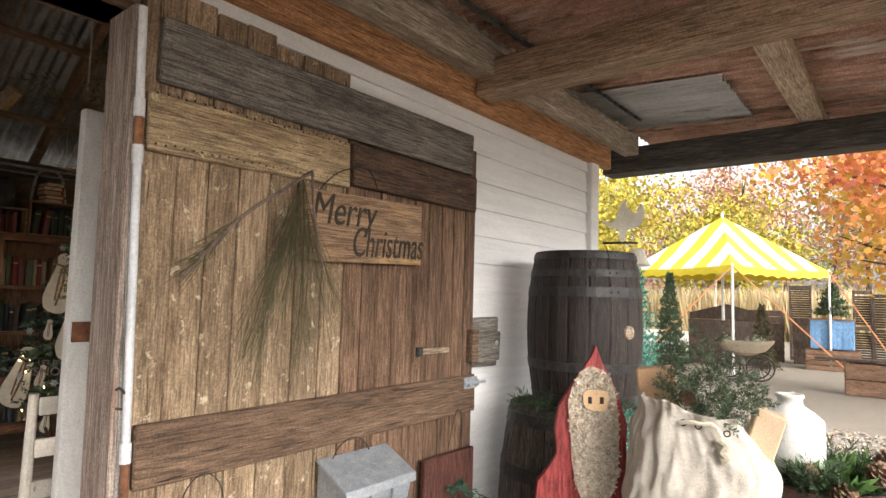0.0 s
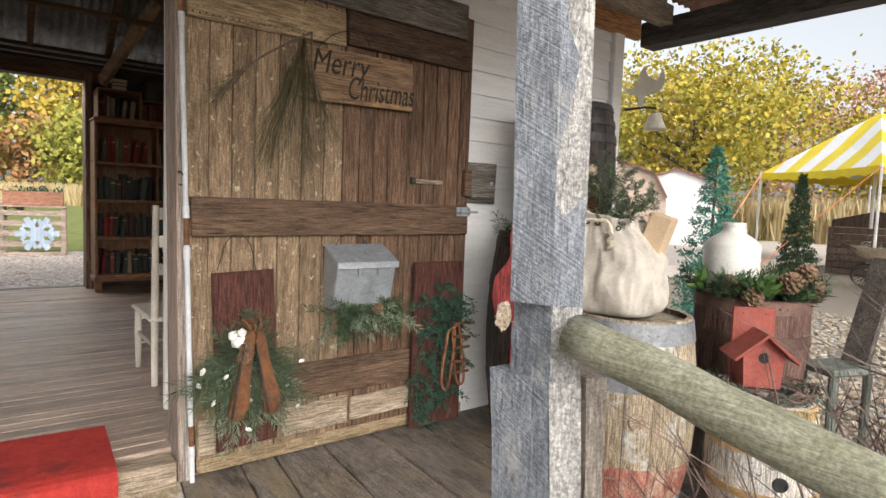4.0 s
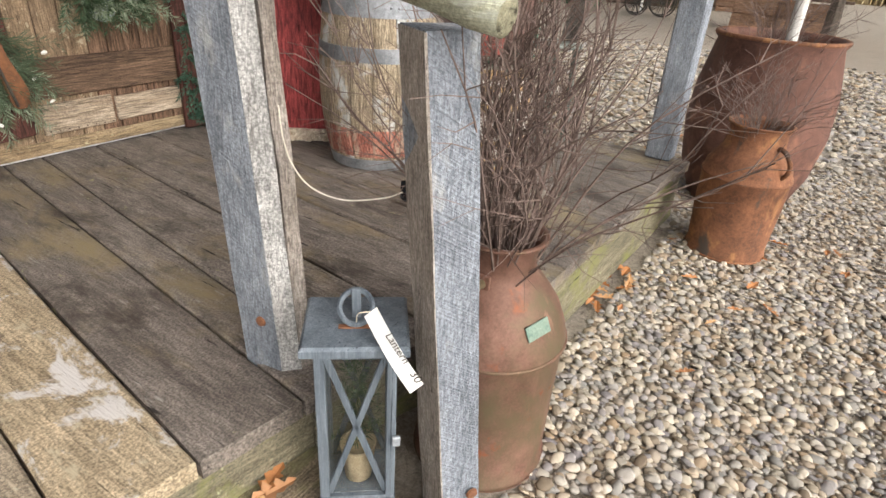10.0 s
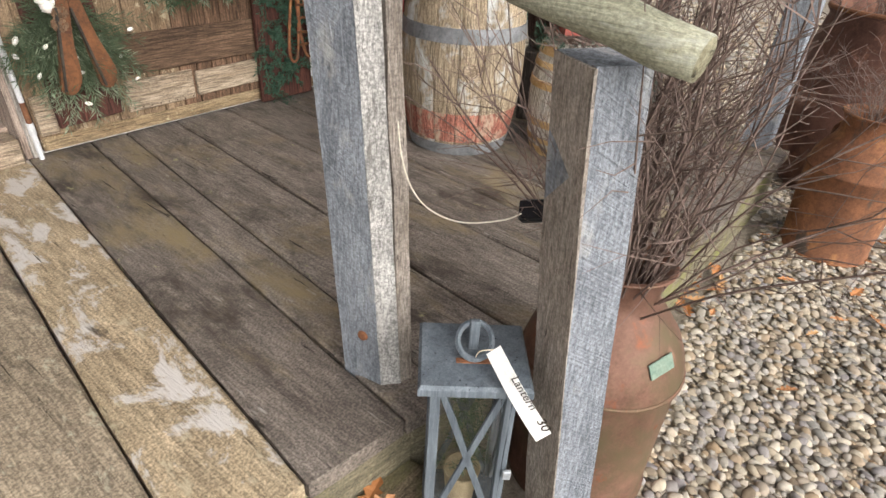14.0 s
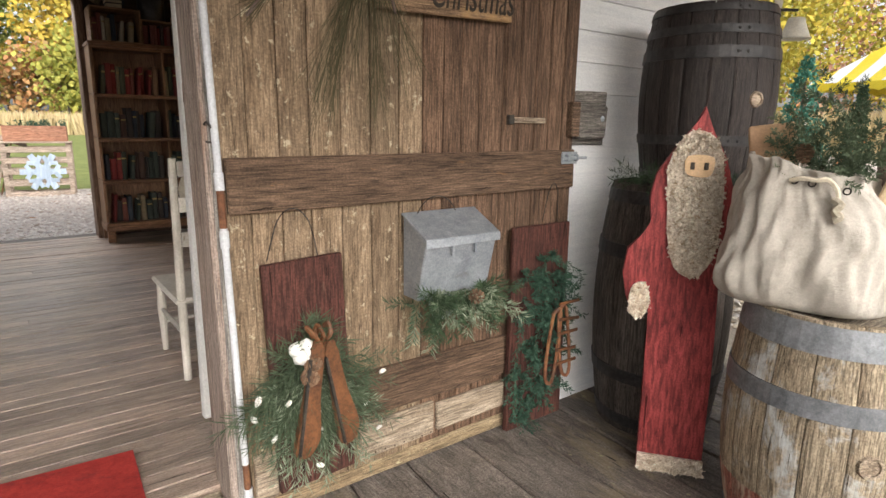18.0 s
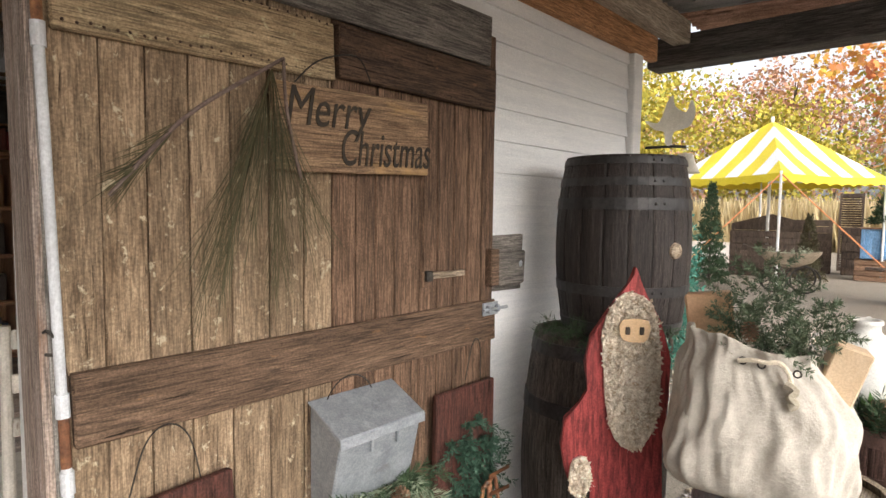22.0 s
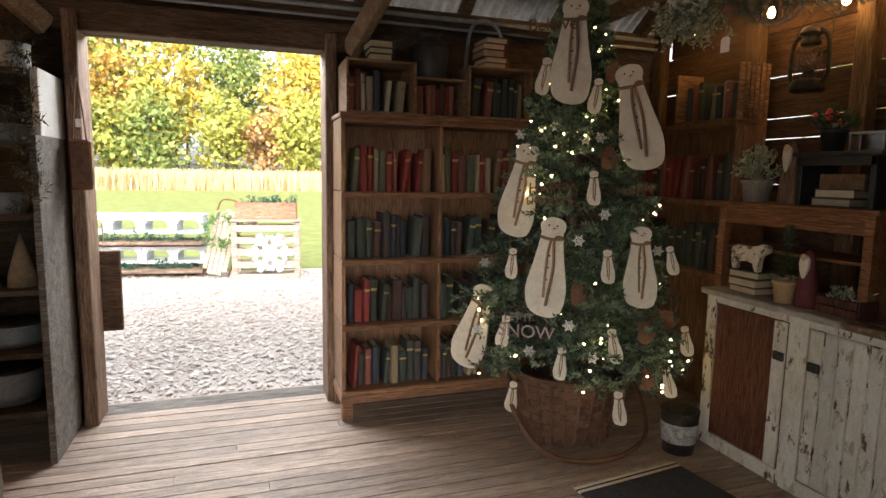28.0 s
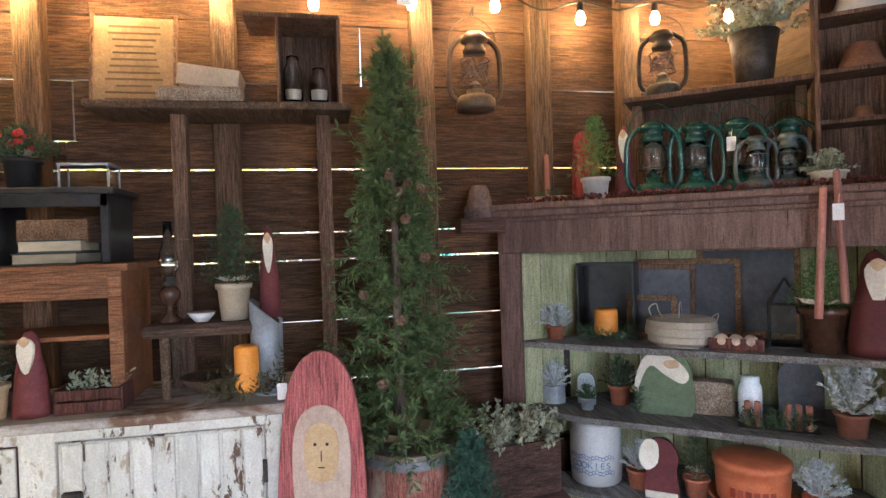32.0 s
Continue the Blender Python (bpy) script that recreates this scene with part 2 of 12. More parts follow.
    nt.links.new(col, bsdf.inputs["Base Color"])
    nt.links.new(rgh, bsdf.inputs["Roughness"])
    bsdf.inputs["Metallic"].default_value = metal
    bsdf.inputs["Specular IOR Level"].default_value = spec
    if bump:
        b = nt.nodes.new("ShaderNodeBump")
        b.inputs["Strength"].default_value, b.inputs["Distance"].default_value = bump, dist
        nt.links.new(height, b.inputs["Height"])
        nt.links.new(b.outputs[0], bsdf.inputs["Normal"])
    return mat


def wood(name, c0, c1, axis="z", along=2.4, across=22.0, crack_at=0.645, **kw):
    s = [across] * 3
    s["xyz".index(axis)] = along
    kw.setdefault("fine", 4.0)
    kw.setdefault("bump", 0.9)
    crack = [across * 5.0] * 3
    crack["xyz".index(axis)] = along * 1.6
    kw["over"] = list(kw.get("over", ())) + [(tuple(0.3 * c for c in c0), tuple(crack), crack_at, 0.02, 0.95)]
    fibre = [across * 11.0] * 3
    fibre["xyz".index(axis)] = along * 5.0
    kw.setdefault("grain", tuple(fibre))
    kw.setdefault("rough", 0.8)
    kw.setdefault("micro", 0.2)
    return surface(name, c0, c1, tuple(s), **kw)


def glow(name, colour, strength):
    mat = bpy.data.materials.new(name)
    mat.use_nodes = True
    b = mat.node_tree.nodes["Principled BSDF"]
    b.inputs["Base Color"].default_value = (*colour, 1)
    b.inputs["Emission Color"].default_value, b.inputs["Emission Strength"].default_value = (*colour, 1), strength
    return mat


def glass(name, colour=(0.95, 0.97, 0.96), rough=0.02):
    mat = bpy.data.materials.new(name)
    mat.use_nodes = True
    b = mat.node_tree.nodes["Principled BSDF"]
    b.inputs["Base Color"].default_value, b.inputs["Roughness"].default_value = (*colour, 1), rough
    b.inputs["Transmission Weight"].default_value, b.inputs["IOR"].default_value = 1.0, 1.45
    return mat


W_PLANK = wood("deck_plank_wood", (0.125, 0.105, 0.09), (0.255, 0.22, 0.19), "y", along=2.2, across=11, micro=0.34, over=[((0.27, 0.215, 0.125), (3.2, 1.6, 3.2), 0.59, 0.08, 0.7), ((0.36, 0.335, 0.30), (60, 7, 60), 0.655, 0.025, 0.85), ((0.062, 0.05, 0.041), (6, 3, 6), 0.60, 0.06, 0.55), ((0.38, 0.37, 0.22), (22, 14, 22), 0.675, 0.03, 0.9)], rough=0.6, vary=0.24, fibre_low=0.78)
W_PLANK_BARE = wood("worn_painted_plank_wood", (0.31, 0.24, 0.155), (0.48, 0.385, 0.26), "y", along=2.2, across=14, micro=0.34, over=[((0.50, 0.43, 0.30), (22, 9, 22), 0.62, 0.04, 0.8), ((0.60, 0.57, 0.54), (9, 5, 9), 0.545, 0.03, 0.8), ((0.08, 0.062, 0.046), (8, 2.2, 8), 0.635, 0.04, 0.7)], rough=0.7, fibre_low=0.75)
W_PLANK_WORN = wood("half_worn_plank_wood", (0.21, 0.172, 0.125), (0.36, 0.295, 0.215), "y", along=2.2, across=12, micro=0.34, over=[((0.48, 0.45, 0.34), (24, 16, 24), 0.63, 0.03, 0.85), ((0.09, 0.073, 0.058), (6, 3, 6), 0.62, 0.06, 0.7)], rough=0.65, fibre_low=0.76)
W_INFLOOR = wood("inside_floor_wood", (0.25, 0.178, 0.135), (0.50, 0.385, 0.305), "x", over=[((0.03, 0.022, 0.016), (1.5, 8, 8), 0.68, 0.08, 0.7)], rough=0.36, vary=0.25, spec=0.75, fibre_low=0.65)
W_DOOR_L = wood("yellowed_door_board", (0.165, 0.11, 0.066), (0.37, 0.265, 0.172), "z", along=3.2, fibre_low=0.62, over=[((0.56, 0.47, 0.33), (34, 14, 26), 0.625, 0.03, 0.9)], vary=0.16)
W_DOOR_D = wood("brown_door_board", (0.09, 0.053, 0.033), (0.23, 0.14, 0.09), "z", over=[((0.33, 0.27, 0.2), (40, 2, 40), 0.72, 0.05, 0.9)], vary=0.22)
W_DARKBOARD = wood("dark_nailed_board", (0.045, 0.028, 0.02), (0.13, 0.08, 0.052), "x", vary=0.05, over=[((0.30, 0.16, 0.08), (6, 6, 16), 0.69, 0.05, 0.8)])
W_BRACE = wood("brown_brace_board", (0.085, 0.052, 0.033), (0.20, 0.128, 0.083), "x", over=[((0.42, 0.22, 0.09), (5, 2, 14), 0.70, 0.06, 0.8)], vary=0.1)
W_GREY = wood("grey_weathered_board", (0.10, 0.09, 0.08), (0.24, 0.215, 0.19), "x", vary=0.15)
W_PALE = wood("pale_patch_board", (0.26, 0.195, 0.135), (0.45, 0.365, 0.275), "x", over=[((0.16, 0.10, 0.06), (5, 5, 12), 0.70, 0.06, 0.8)], vary=0.1)
W_YELLOW = wood("yellow_nailed_board", (0.225, 0.155, 0.088), (0.395, 0.30, 0.185), "x", over=[((0.55, 0.48, 0.30), (22, 22, 22), 0.64, 0.03, 0.9)], vary=0.1)
W_POST = wood("grey_sawn_post", (0.182, 0.20, 0.228), (0.305, 0.332, 0.372), "z", along=5.0, across=16, crack_at=0.69, fibre_low=0.8, saw=(95, -95, 210), over=[((0.47, 0.465, 0.45), (10, 10, 6), 0.66, 0.08, 0.9), ((0.15, 0.15, 0.155), (26, 26, 3), 0.66, 0.04, 0.9)], vary=0.1, dist=0.01)
W_POST_WARM = wood("grey_brown_post", (0.27, 0.23, 0.195), (0.45, 0.395, 0.35), "z", along=6.0, across=24, fibre_low=0.7, vary=0.1, dist=0.01)
W_RAIL = wood("greenish_round_rail", (0.23, 0.228, 0.155), (0.38, 0.378, 0.29), "y", along=1.6, across=34, crack_at=0.70, fibre_low=0.8, vary=0.05, over=[((0.46, 0.47, 0.42), (14, 5, 14), 0.60, 0.07, 0.85)])
W_RAIL_END = surface("cracked_end_grain", (0.13, 0.12, 0.075), (0.34, 0.32, 0.22), (60, 60, 60), rough=0.9, bump=0.8, vary=0.0, over=[((0.05, 0.045, 0.03), (40, 40, 40), 0.60, 0.05, 0.95)])
W_POST_PALE = wood("flaking_sapwood", (0.36, 0.35, 0.335), (0.58, 0.57, 0.55), "z", along=9.0, across=20, crack_at=0.70, fibre_low=0.75, micro=0.3, vary=0.05, dist=0.012, over=[((0.25, 0.235, 0.22), (26, 26, 9), 0.63, 0.04, 0.9), ((0.66, 0.64, 0.61), (18, 18, 10), 0.62, 0.04, 0.9)])
W_BEAM = wood("brown_beam", (0.27, 0.18, 0.115), (0.50, 0.36, 0.25), "y", vary=0.15)
W_BEAM_DK = wood("dark_grey_beam", (0.06, 0.055, 0.052), (0.15, 0.135, 0.125), "y", vary=0.1)
W_ORANGE = wood("orange_ledger_board", (0.36, 0.17, 0.075), (0.58, 0.31, 0.155), "x", vary=0.1)
W_RAFTER = wood("grey_rafter", (0.34, 0.28, 0.22), (0.56, 0.48, 0.39), "x", vary=0.15)
W_TAN = wood("tan_purlin", (0.40, 0.29, 0.20), (0.62, 0.49, 0.36), "x", vary=0.12)
W_JAMB = wood("brown_jamb_post", (0.14, 0.085, 0.057), (0.32, 0.215, 0.15), "z", vary=0.12)
W_JAMB_PALE = wood("pinkish_weathered_jamb", (0.25, 0.185, 0.15), (0.44, 0.36, 0.31), "z", along=2.0, across=26, vary=0.05, over=[((0.13, 0.075, 0.05), (26, 26, 1.6), 0.66, 0.04, 0.85), ((0.36, 0.20, 0.12), (9, 9, 1.2), 0.62, 0.07, 0.8)])
W_JAMB_GREY = wood("grey_weathered_jamb", (0.22, 0.20, 0.18), (0.40, 0.375, 0.345), "z", along=2.0, across=30, vary=0.05, over=[((0.10, 0.075, 0.055), (30, 30, 3), 0.68, 0.04, 0.85)])
W_SIDING_IN = wood("inside_wall_board", (0.058, 0.031, 0.018), (0.138, 0.077, 0.042), "y", vary=0.25)
W_SIDING_INX = wood("inside_wall_board_north", (0.05, 0.035, 0.025), (0.12, 0.08, 0.055), "x", vary=0.25)
W_STUD = wood("brown_stud", (0.088, 0.051, 0.029), (0.184, 0.116, 0.068), "z", vary=0.15)
W_INBEAM = wood("inside_beam", (0.09, 0.058, 0.037), (0.21, 0.14, 0.09), "x", vary=0.15)
W_INRAFT = wood("inside_brace", (0.32, 0.225, 0.14), (0.54, 0.41, 0.28), "y", vary=0.1)
WHITE = surface("white_siding_paint", (0.72, 0.73, 0.74), (0.84, 0.84, 0.83), (2, 12, 26), rough=0.55, bump=0.25, vary=0.04, stain=0.06, over=[((0.50, 0.48, 0.45), (1.5, 9, 34), 0.80, 0.05, 0.8)], micro=0.07)
WHITE_DOOR = surface("old_white_door_paint", (0.60, 0.60, 0.58), (0.76, 0.75, 0.72), (6, 6, 2), rough=0.45, bump=0.2, vary=0.03, stain=0.1, over=[((0.30, 0.24, 0.18), (12, 12, 4), 0.76, 0.03, 0.8)])
SHEET = surface("silver_roof_sheet", (0.36, 0.365, 0.36), (0.58, 0.585, 0.58), (14, 1, 14), rough=0.5, metal=0.3, bump=0.1, vary=0.1, stain=0.25, micro=0.15, over=[((0.20, 0.13, 0.09), (16, 2, 16), 0.66, 0.05, 0.8)])
# rust, with pale streaks painting in light on the corrugation ridges
SHEET_RUST = surface("rusty_roof_sheet", (0.26, 0.15, 0.108), (0.60, 0.40, 0.31), (26, 3.0, 26), rough=0.75, metal=0.1, bump=0.4, vary=0.15, micro=0.25, over=[((0.62, 0.58, 0.54), (15, 1.2, 15), 0.62, 0.04, 0.6), ((0.09, 0.05, 0.036), (9, 2.5, 9), 0.63, 0.05, 0.8)])
SHEET_DARK = surface("dull_roof_sheet", (0.16, 0.16, 0.15), (0.30, 0.31, 0.31), (9, 1.0, 9), rough=0.5, metal=0.6, bump=0.15, vary=0.1, over=[((0.12, 0.08, 0.05), (6, 1, 6), 0.66, 0.1, 0.8)])
GALV = surface("galvanised_metal", (0.30, 0.33, 0.36), (0.47, 0.50, 0.53), (9, 9, 9), rough=0.55, metal=0.55, bump=0.06, vary=0.05, stain=0.2, coord="obj", over=[((0.24, 0.23, 0.21), (7, 7, 7), 0.70, 0.08, 0.7)], micro=0.1)
RUST = surface("rusty_iron", (0.12, 0.055, 0.032), (0.28, 0.125, 0.065), (11, 11, 11), rough=0.88, metal=0.1, bump=0.35, vary=0.1, coord="obj", over=[((0.40, 0.20, 0.085), (9, 9, 6), 0.62, 0.07, 0.9), ((0.09, 0.07, 0.058), (9, 9, 4), 0.61, 0.06, 0.9)])
RUST_CAN = surface("reddish_brown_can_metal", (0.12, 0.062, 0.043), (0.24, 0.13, 0.095), (5, 5, 5), rough=0.55, metal=0.35, bump=0.12, vary=0.05, coord="obj", over=[((0.135, 0.105, 0.06), (3.4, 3.4, 2.2), 0.53, 0.07, 0.6), ((0.30, 0.17, 0.12), (14, 14, 2), 0.64, 0.05, 0.7), ((0.28, 0.10, 0.05), (16, 16, 16), 0.66, 0.05, 0.8)])
IRON = surface("dark_iron", (0.03, 0.028, 0.026), (0.085, 0.075, 0.065), (20, 20, 20), rough=0.6, metal=0.6, bump=0.15, coord="obj")
BLACK = surface("black_enamel", (0.012, 0.012, 0.013), (0.035, 0.035, 0.036), (8, 8, 8), rough=0.4, bump=0.1, coord="obj")
RED_OLD = wood("old_red_board", (0.066, 0.026, 0.020), (0.138, 0.052, 0.039), "z", across=14, vary=0.1, over=[((0.14, 0.085, 0.06), (22, 22, 6), 0.70, 0.05, 0.85)])


# ---- structure ----
FLOOR_IN = 0.105
SOUTH, NORTH, EAST, WEST = 1.70, 6.28, 3.22, -2.70
EAVE = 2.36


def deck_edge(x):
    """The front edge of the deck: it juts out a little beyond the short post."""
    if x < 0.75:
        return -0.15 - 0.118 * x
    if x < 1.4:
        return -0.238 - 0.29 * (x - 0.75)
    return -0.427 - 0.024 * (x - 1.4)


def slabs(bm, rows):
    for r in rows:
        box(*r, bm=bm)
    return bm


wall_south = setting("wall_south", slabs(bmesh.new(), [
    (WEST - 0.1, -0.74, SOUTH + 0.012, SOUTH + 0.13, -0.1, EAVE), (0.71, EAST + 0.03, SOUTH + 0.012, SOUTH + 0.13, -0.1, EAVE),
    (-0.74, 0.71, SOUTH + 0.012, SOUTH + 0.13, 2.06, EAVE)]), W_SIDING_INX, "wooden barn wall with white painted lap siding outside")
wall_north = setting("wall_north", slabs(bmesh.new(), [
    (WEST - 0.1, -0.40, NORTH + 0.02, NORTH + 0.12, -0.1, EAVE), (0.95, EAST, NORTH + 0.02, NORTH + 0.12, -0.1, EAVE),
    (-0.40, 0.95, NORTH + 0.02, NORTH + 0.12, 2.17, EAVE)]), W_SIDING_INX, "dark wooden barn wall with an open doorway")
# the gap in this wall is made up, out of view, for the fill lamp
wall_west = setting("wall_west", slabs(bmesh.new(), [(WEST - 0.1, WEST, SOUTH + 0.1, NORTH + 0.1, -0.1, 1.05), (WEST - 0.1, WEST, SOUTH + 0.1, NORTH + 0.1, 2.15, 4.3), (WEST - 0.1, WEST, SOUTH + 0.1, 2.15, 1.05, 2.15), (WEST - 0.1, WEST, 3.55, NORTH + 0.1, 1.05, 2.15)]), W_SIDING_IN, "dark wooden barn side wall")
floor = setting("floor", box(WEST, EAST, SOUTH + 0.02, NORTH + 0.3, FLOOR_IN - 0.12, FLOOR_IN - 0.03), W_INFLOOR, "worn plank floor inside the barn", "floor")
porch = setting("porch_deck", box(-3.0, 3.06, 0.0, SOUTH, -0.25, -0.06), W_PLANK, "porch deck of wide weathered grey planks", "floor")


def corrugated(x0, x1, ya, za, yb, zb, pitch=0.076, amp=0.0115):
    bm = bmesh.new()
    n = int((x1 - x0) / pitch * 6)
    cols = []
    for i in range(n + 1):
        x = x0 + (x1 - x0) * i / n
        d = amp * math.sin(2 * math.pi * x / pitch)
        cols.append((bm.verts.new((x, ya, za + d)), bm.verts.new((x, yb, zb + d))))
    for a, b in zip(cols, cols[1:]):
        bm.faces.new((a[0], b[0], b[1], a[1]))
    return bm


# barn roof, ridge along x, and porch roof
RIDGE_Y, RIDGE_Z = (SOUTH + NORTH) / 2 + 0.05, 4.05
setting("ceiling_north", corrugated(WEST - 0.3, EAST + 0.3, NORTH + 0.35, EAVE + 0.06, RIDGE_Y, RIDGE_Z), SHEET_DARK, "underside of dull corrugated metal barn roof", "roof")
setting("ceiling_south", corrugated(WEST - 0.3, EAST + 0.3, RIDGE_Y, RIDGE_Z, SOUTH - 0.2, EAVE + 0.12), SHEET_DARK, "underside of dull corrugated metal barn roof", "roof")
setting("porch_ceiling", corrugated(-3.3, 4.3, SOUTH + 0.02, 2.545, -0.75, 2.40, amp=0.017), SHEET_RUST, "rusty corrugated metal porch roof", "roof")
setting("porch_ceiling_sheet", corrugated(2.98, 3.74, 1.66, 2.512, 0.93, 2.464, amp=0.014), SHEET, "newer silver corrugated roof sheet", "roof")


def beam(name, x0, x1, y0, y1, z0, z1, mat, label, bevel=0.006, m=None):
    bm = box(x0, x1, y0, y1, z0, z1, bevel, m=m)
    return tagged(new(name, mesh_of(name, bm, mat)), label, "beam", "", "structure")


# porch roof timbers
beam("ledger_board", 0.2, 3.42, SOUTH - 0.045, SOUTH, 2.18, 2.36, W_ORANGE, "orange-brown ledger board along the top of the white wall")
beam("ledger_beam", -3.2, 3.62, SOUTH - 0.14, SOUTH - 0.045, 2.30, 2.42, W_RAFTER, "rough grey beam above the ledger board")
beam("frieze_board", -3.2, 3.70, SOUTH - 0.04, SOUTH + 0.02, 2.365, 2.56, W_RAFTER, "rough board closing the gap under the roof")
beam("porch_beam", 2.0, 2.14, -0.75, SOUTH - 0.05, 2.23, 2.37, W_BEAM, "rough brown porch roof beam")
beam("porch_beam", 3.62, 3.78, -0.75, SOUTH + 0.1, 2.20, 2.36, W_BEAM_DK, "dark grey porch roof beam")
beam("porch_beam", 0.6, 0.74, -0.75, SOUTH - 0.15, 2.23, 2.37, W_BEAM, "rough brown porch roof beam")
beam("porch_beam", -0.9, -0.76, -0.75, SOUTH - 0.15, 2.23, 2.37, W_BEAM, "rough brown porch roof beam")
for py in (0.585, -0.15, -0.68):
    beam("purlin", -3.2, 4.2, py, py + 0.115, 2.365, 2.43, W_TAN, "tan rafter under the porch roof")
beam("front_plate", -3.2, 4.2, -0.20, -0.04, 2.08, 2.23, W_BEAM_DK, "grey beam carried by the porch posts")

# white corner board, door jambs and header
beam("corner_board", EAST - 0.045, EAST + 0.05, SOUTH - 0.035, SOUTH + 0.06, 0.0, 2.2, WHITE, "white painted corner board")
beam("door_1_post", -0.86, -0.74, SOUTH - 0.05, SOUTH + 0.15, FLOOR_IN - 0.1, 2.06, W_JAMB, "rough brown door post")
beam("door_1_header", -0.9, 0.655, SOUTH - 0.055, SOUTH + 0.15, 2.06, 2.15, W_INBEAM, "brown timber over the doorway")
beam("door_1_sill", -0.74, 0.66, SOUTH - 0.062, SOUTH + 0.05, -0.01, FLOOR_IN - 0.01, W_PALE, "worn pale timber door sill")

# far doorway
for jx in (-0.40, 0.885):
    beam("door_2_post", jx, jx + 0.065, NORTH - 0.09, NORTH + 0.14, FLOOR_IN - 0.03, 2.26, W_JAMB, "brown timber jamb of the far doorway")
beam("door_2_header", -0.55, 1.1, NORTH - 0.06, NORTH + 0.015, 2.165, 2.32, W_INBEAM, "brown timber over the far doorway")
beam("door_2_sill", -0.40, 0.95, NORTH + 0.03, NORTH + 0.22, FLOOR_IN - 0.06, FLOOR_IN - 0.005, W_GREY, "grey timber sill of the far doorway")
beam("wall_plate", WEST, EAST, NORTH - 0.02, NORTH + 0.12, EAVE, EAVE + 0.1, W_INBEAM, "brown wall plate under the roof")
beam("wall_plate", WEST, EAST, SOUTH + 0.02, SOUTH + 0.14, EAVE, EAVE + 0.1, W_INBEAM, "brown wall plate under the roof")


def stick(name, a, b, w, h, mat, label):
    """A timber from a to b."""
    a, b = Vector(a), Vector(b)
    q = (b - a).to_track_quat("Z", "Y").to_matrix().to_4x4()
    bm = box(-w / 2, w / 2, -h / 2, h / 2, 0, (b - a).length, 0.005)
    ob = new(name, mesh_of(name, bm, mat))
    ob.matrix_basis = Matrix.Translation(a) @ q
    return tagged(ob, label, "beam", "", "structure")


stick("roof_brace", (-0.47, NORTH - 0.04, 2.17), (-1.2, 5.68, 2.86), 0.07, 0.10, W_INRAFT, "pale diagonal roof brace")
stick("roof_brace", (1.03, NORTH - 0.04, 2.17), (1.43, 5.72, 2.92), 0.07, 0.10, W_INRAFT, "pale diagonal roof brace")
stick("roof_brace", (-0.80, SOUTH + 0.2, 1.95), (-0.80, 3.4, 3.35), 0.07, 0.10, W_INRAFT, "pale diagonal roof brace")
for rx in (-2.2, -1.5, -0.85, -0.2, 0.45, 1.1, 1.75, 2.4, 3.05):
    stick("rafter", (rx, NORTH + 0.1, EAVE + 0.05), (rx, RIDGE_Y, RIDGE_Z - 0.07), 0.05, 0.10, W_INBEAM, "dark brown roof rafter")
    stick("rafter", (rx, SOUTH, EAVE + 0.12), (rx, RIDGE_Y, RIDGE_Z - 0.07), 0.05, 0.10, W_INBEAM, "dark brown roof rafter")
for k in range(3):
    u = 0.22 + 0.27 * k
    yy, zz = NORTH + (RIDGE_Y - NORTH) * u, EAVE + (RIDGE_Z - EAVE) * u - 0.01
    beam("roof_purlin", WEST, EAST, yy - 0.04, yy + 0.04, zz - 0.02, zz + 0.02, W_INBEAM, "thin roof purlin")
# pipe conduit and rod along the plate
for cz, cr in ((2.40, 0.014), (2.345, 0.009)):
    ob = new("conduit", mesh_of("conduit", tube([(WEST + 0.1, NORTH - 0.09, cz), (EAST - 0.1, NORTH - 0.09, cz)], cr, 8), GALV))
    tagged(ob, "grey metal conduit along the wall plate", "pipe", "", "structure")

# east gable wall: studs, boards with open gaps between them
EAST_GAPS = [0.36, 0.62, 0.86, 1.10, 1.345, 1.455, 1.705, 1.815, 2.04, 2.28, 2.52, 2.8, 3.1, 3.4, 3.75, 4.1]
wall_east = setting("wall_east", slabs(bmesh.new(), [(EAST + 0.035, EAST + 0.055, SOUTH, NORTH + 0.1, -0.1, 0.35)]), W_SIDING_IN, "brown board wall of the barn with light between the boards")
for sy in (SOUTH + 0.16, 2.45, 2.86, 3.36, 4.12, 4.78, 5.42, NORTH - 0.06):
    part("stud", box(EAST - 0.07, EAST, sy - 0.045, sy + 0.045, FLOOR_IN, 2.45, 0.004), W_STUD, wall_east)
beam("east_plate", EAST - 0.09, EAST, SOUTH, NORTH, 2.45, 2.58, W_STUD, "brown tie beam along the gable wall")
edges = [-0.05] + EAST_GAPS
for z0, z1 in zip(edges, edges[1:]):
    gap = 0.004 if z0 in (1.705, 1.815, 1.455, 1.345) else 0.003
    c = 0.35 + 1.15 * max(0.0, z1 - EAVE)
    ya, yb = SOUTH - 0.0 + max(0, z1 - EAVE) * 1.35, NORTH + 0.1 - max(0, z1 - EAVE) * 1.35
    cuts = [ya, ya + (yb - ya) * random.uniform(0.35, 0.65), yb]
    for a, b in zip(cuts, cuts[1:]):
        part("board", box(EAST + 0.001, EAST + 0.026, a + 0.002, b - 0.002, z0 + gap / 2 + random.uniform(0, 0.004), z1 - gap / 2, 0.0, jitter=0.0015), W_SIDING_IN, wall_east)

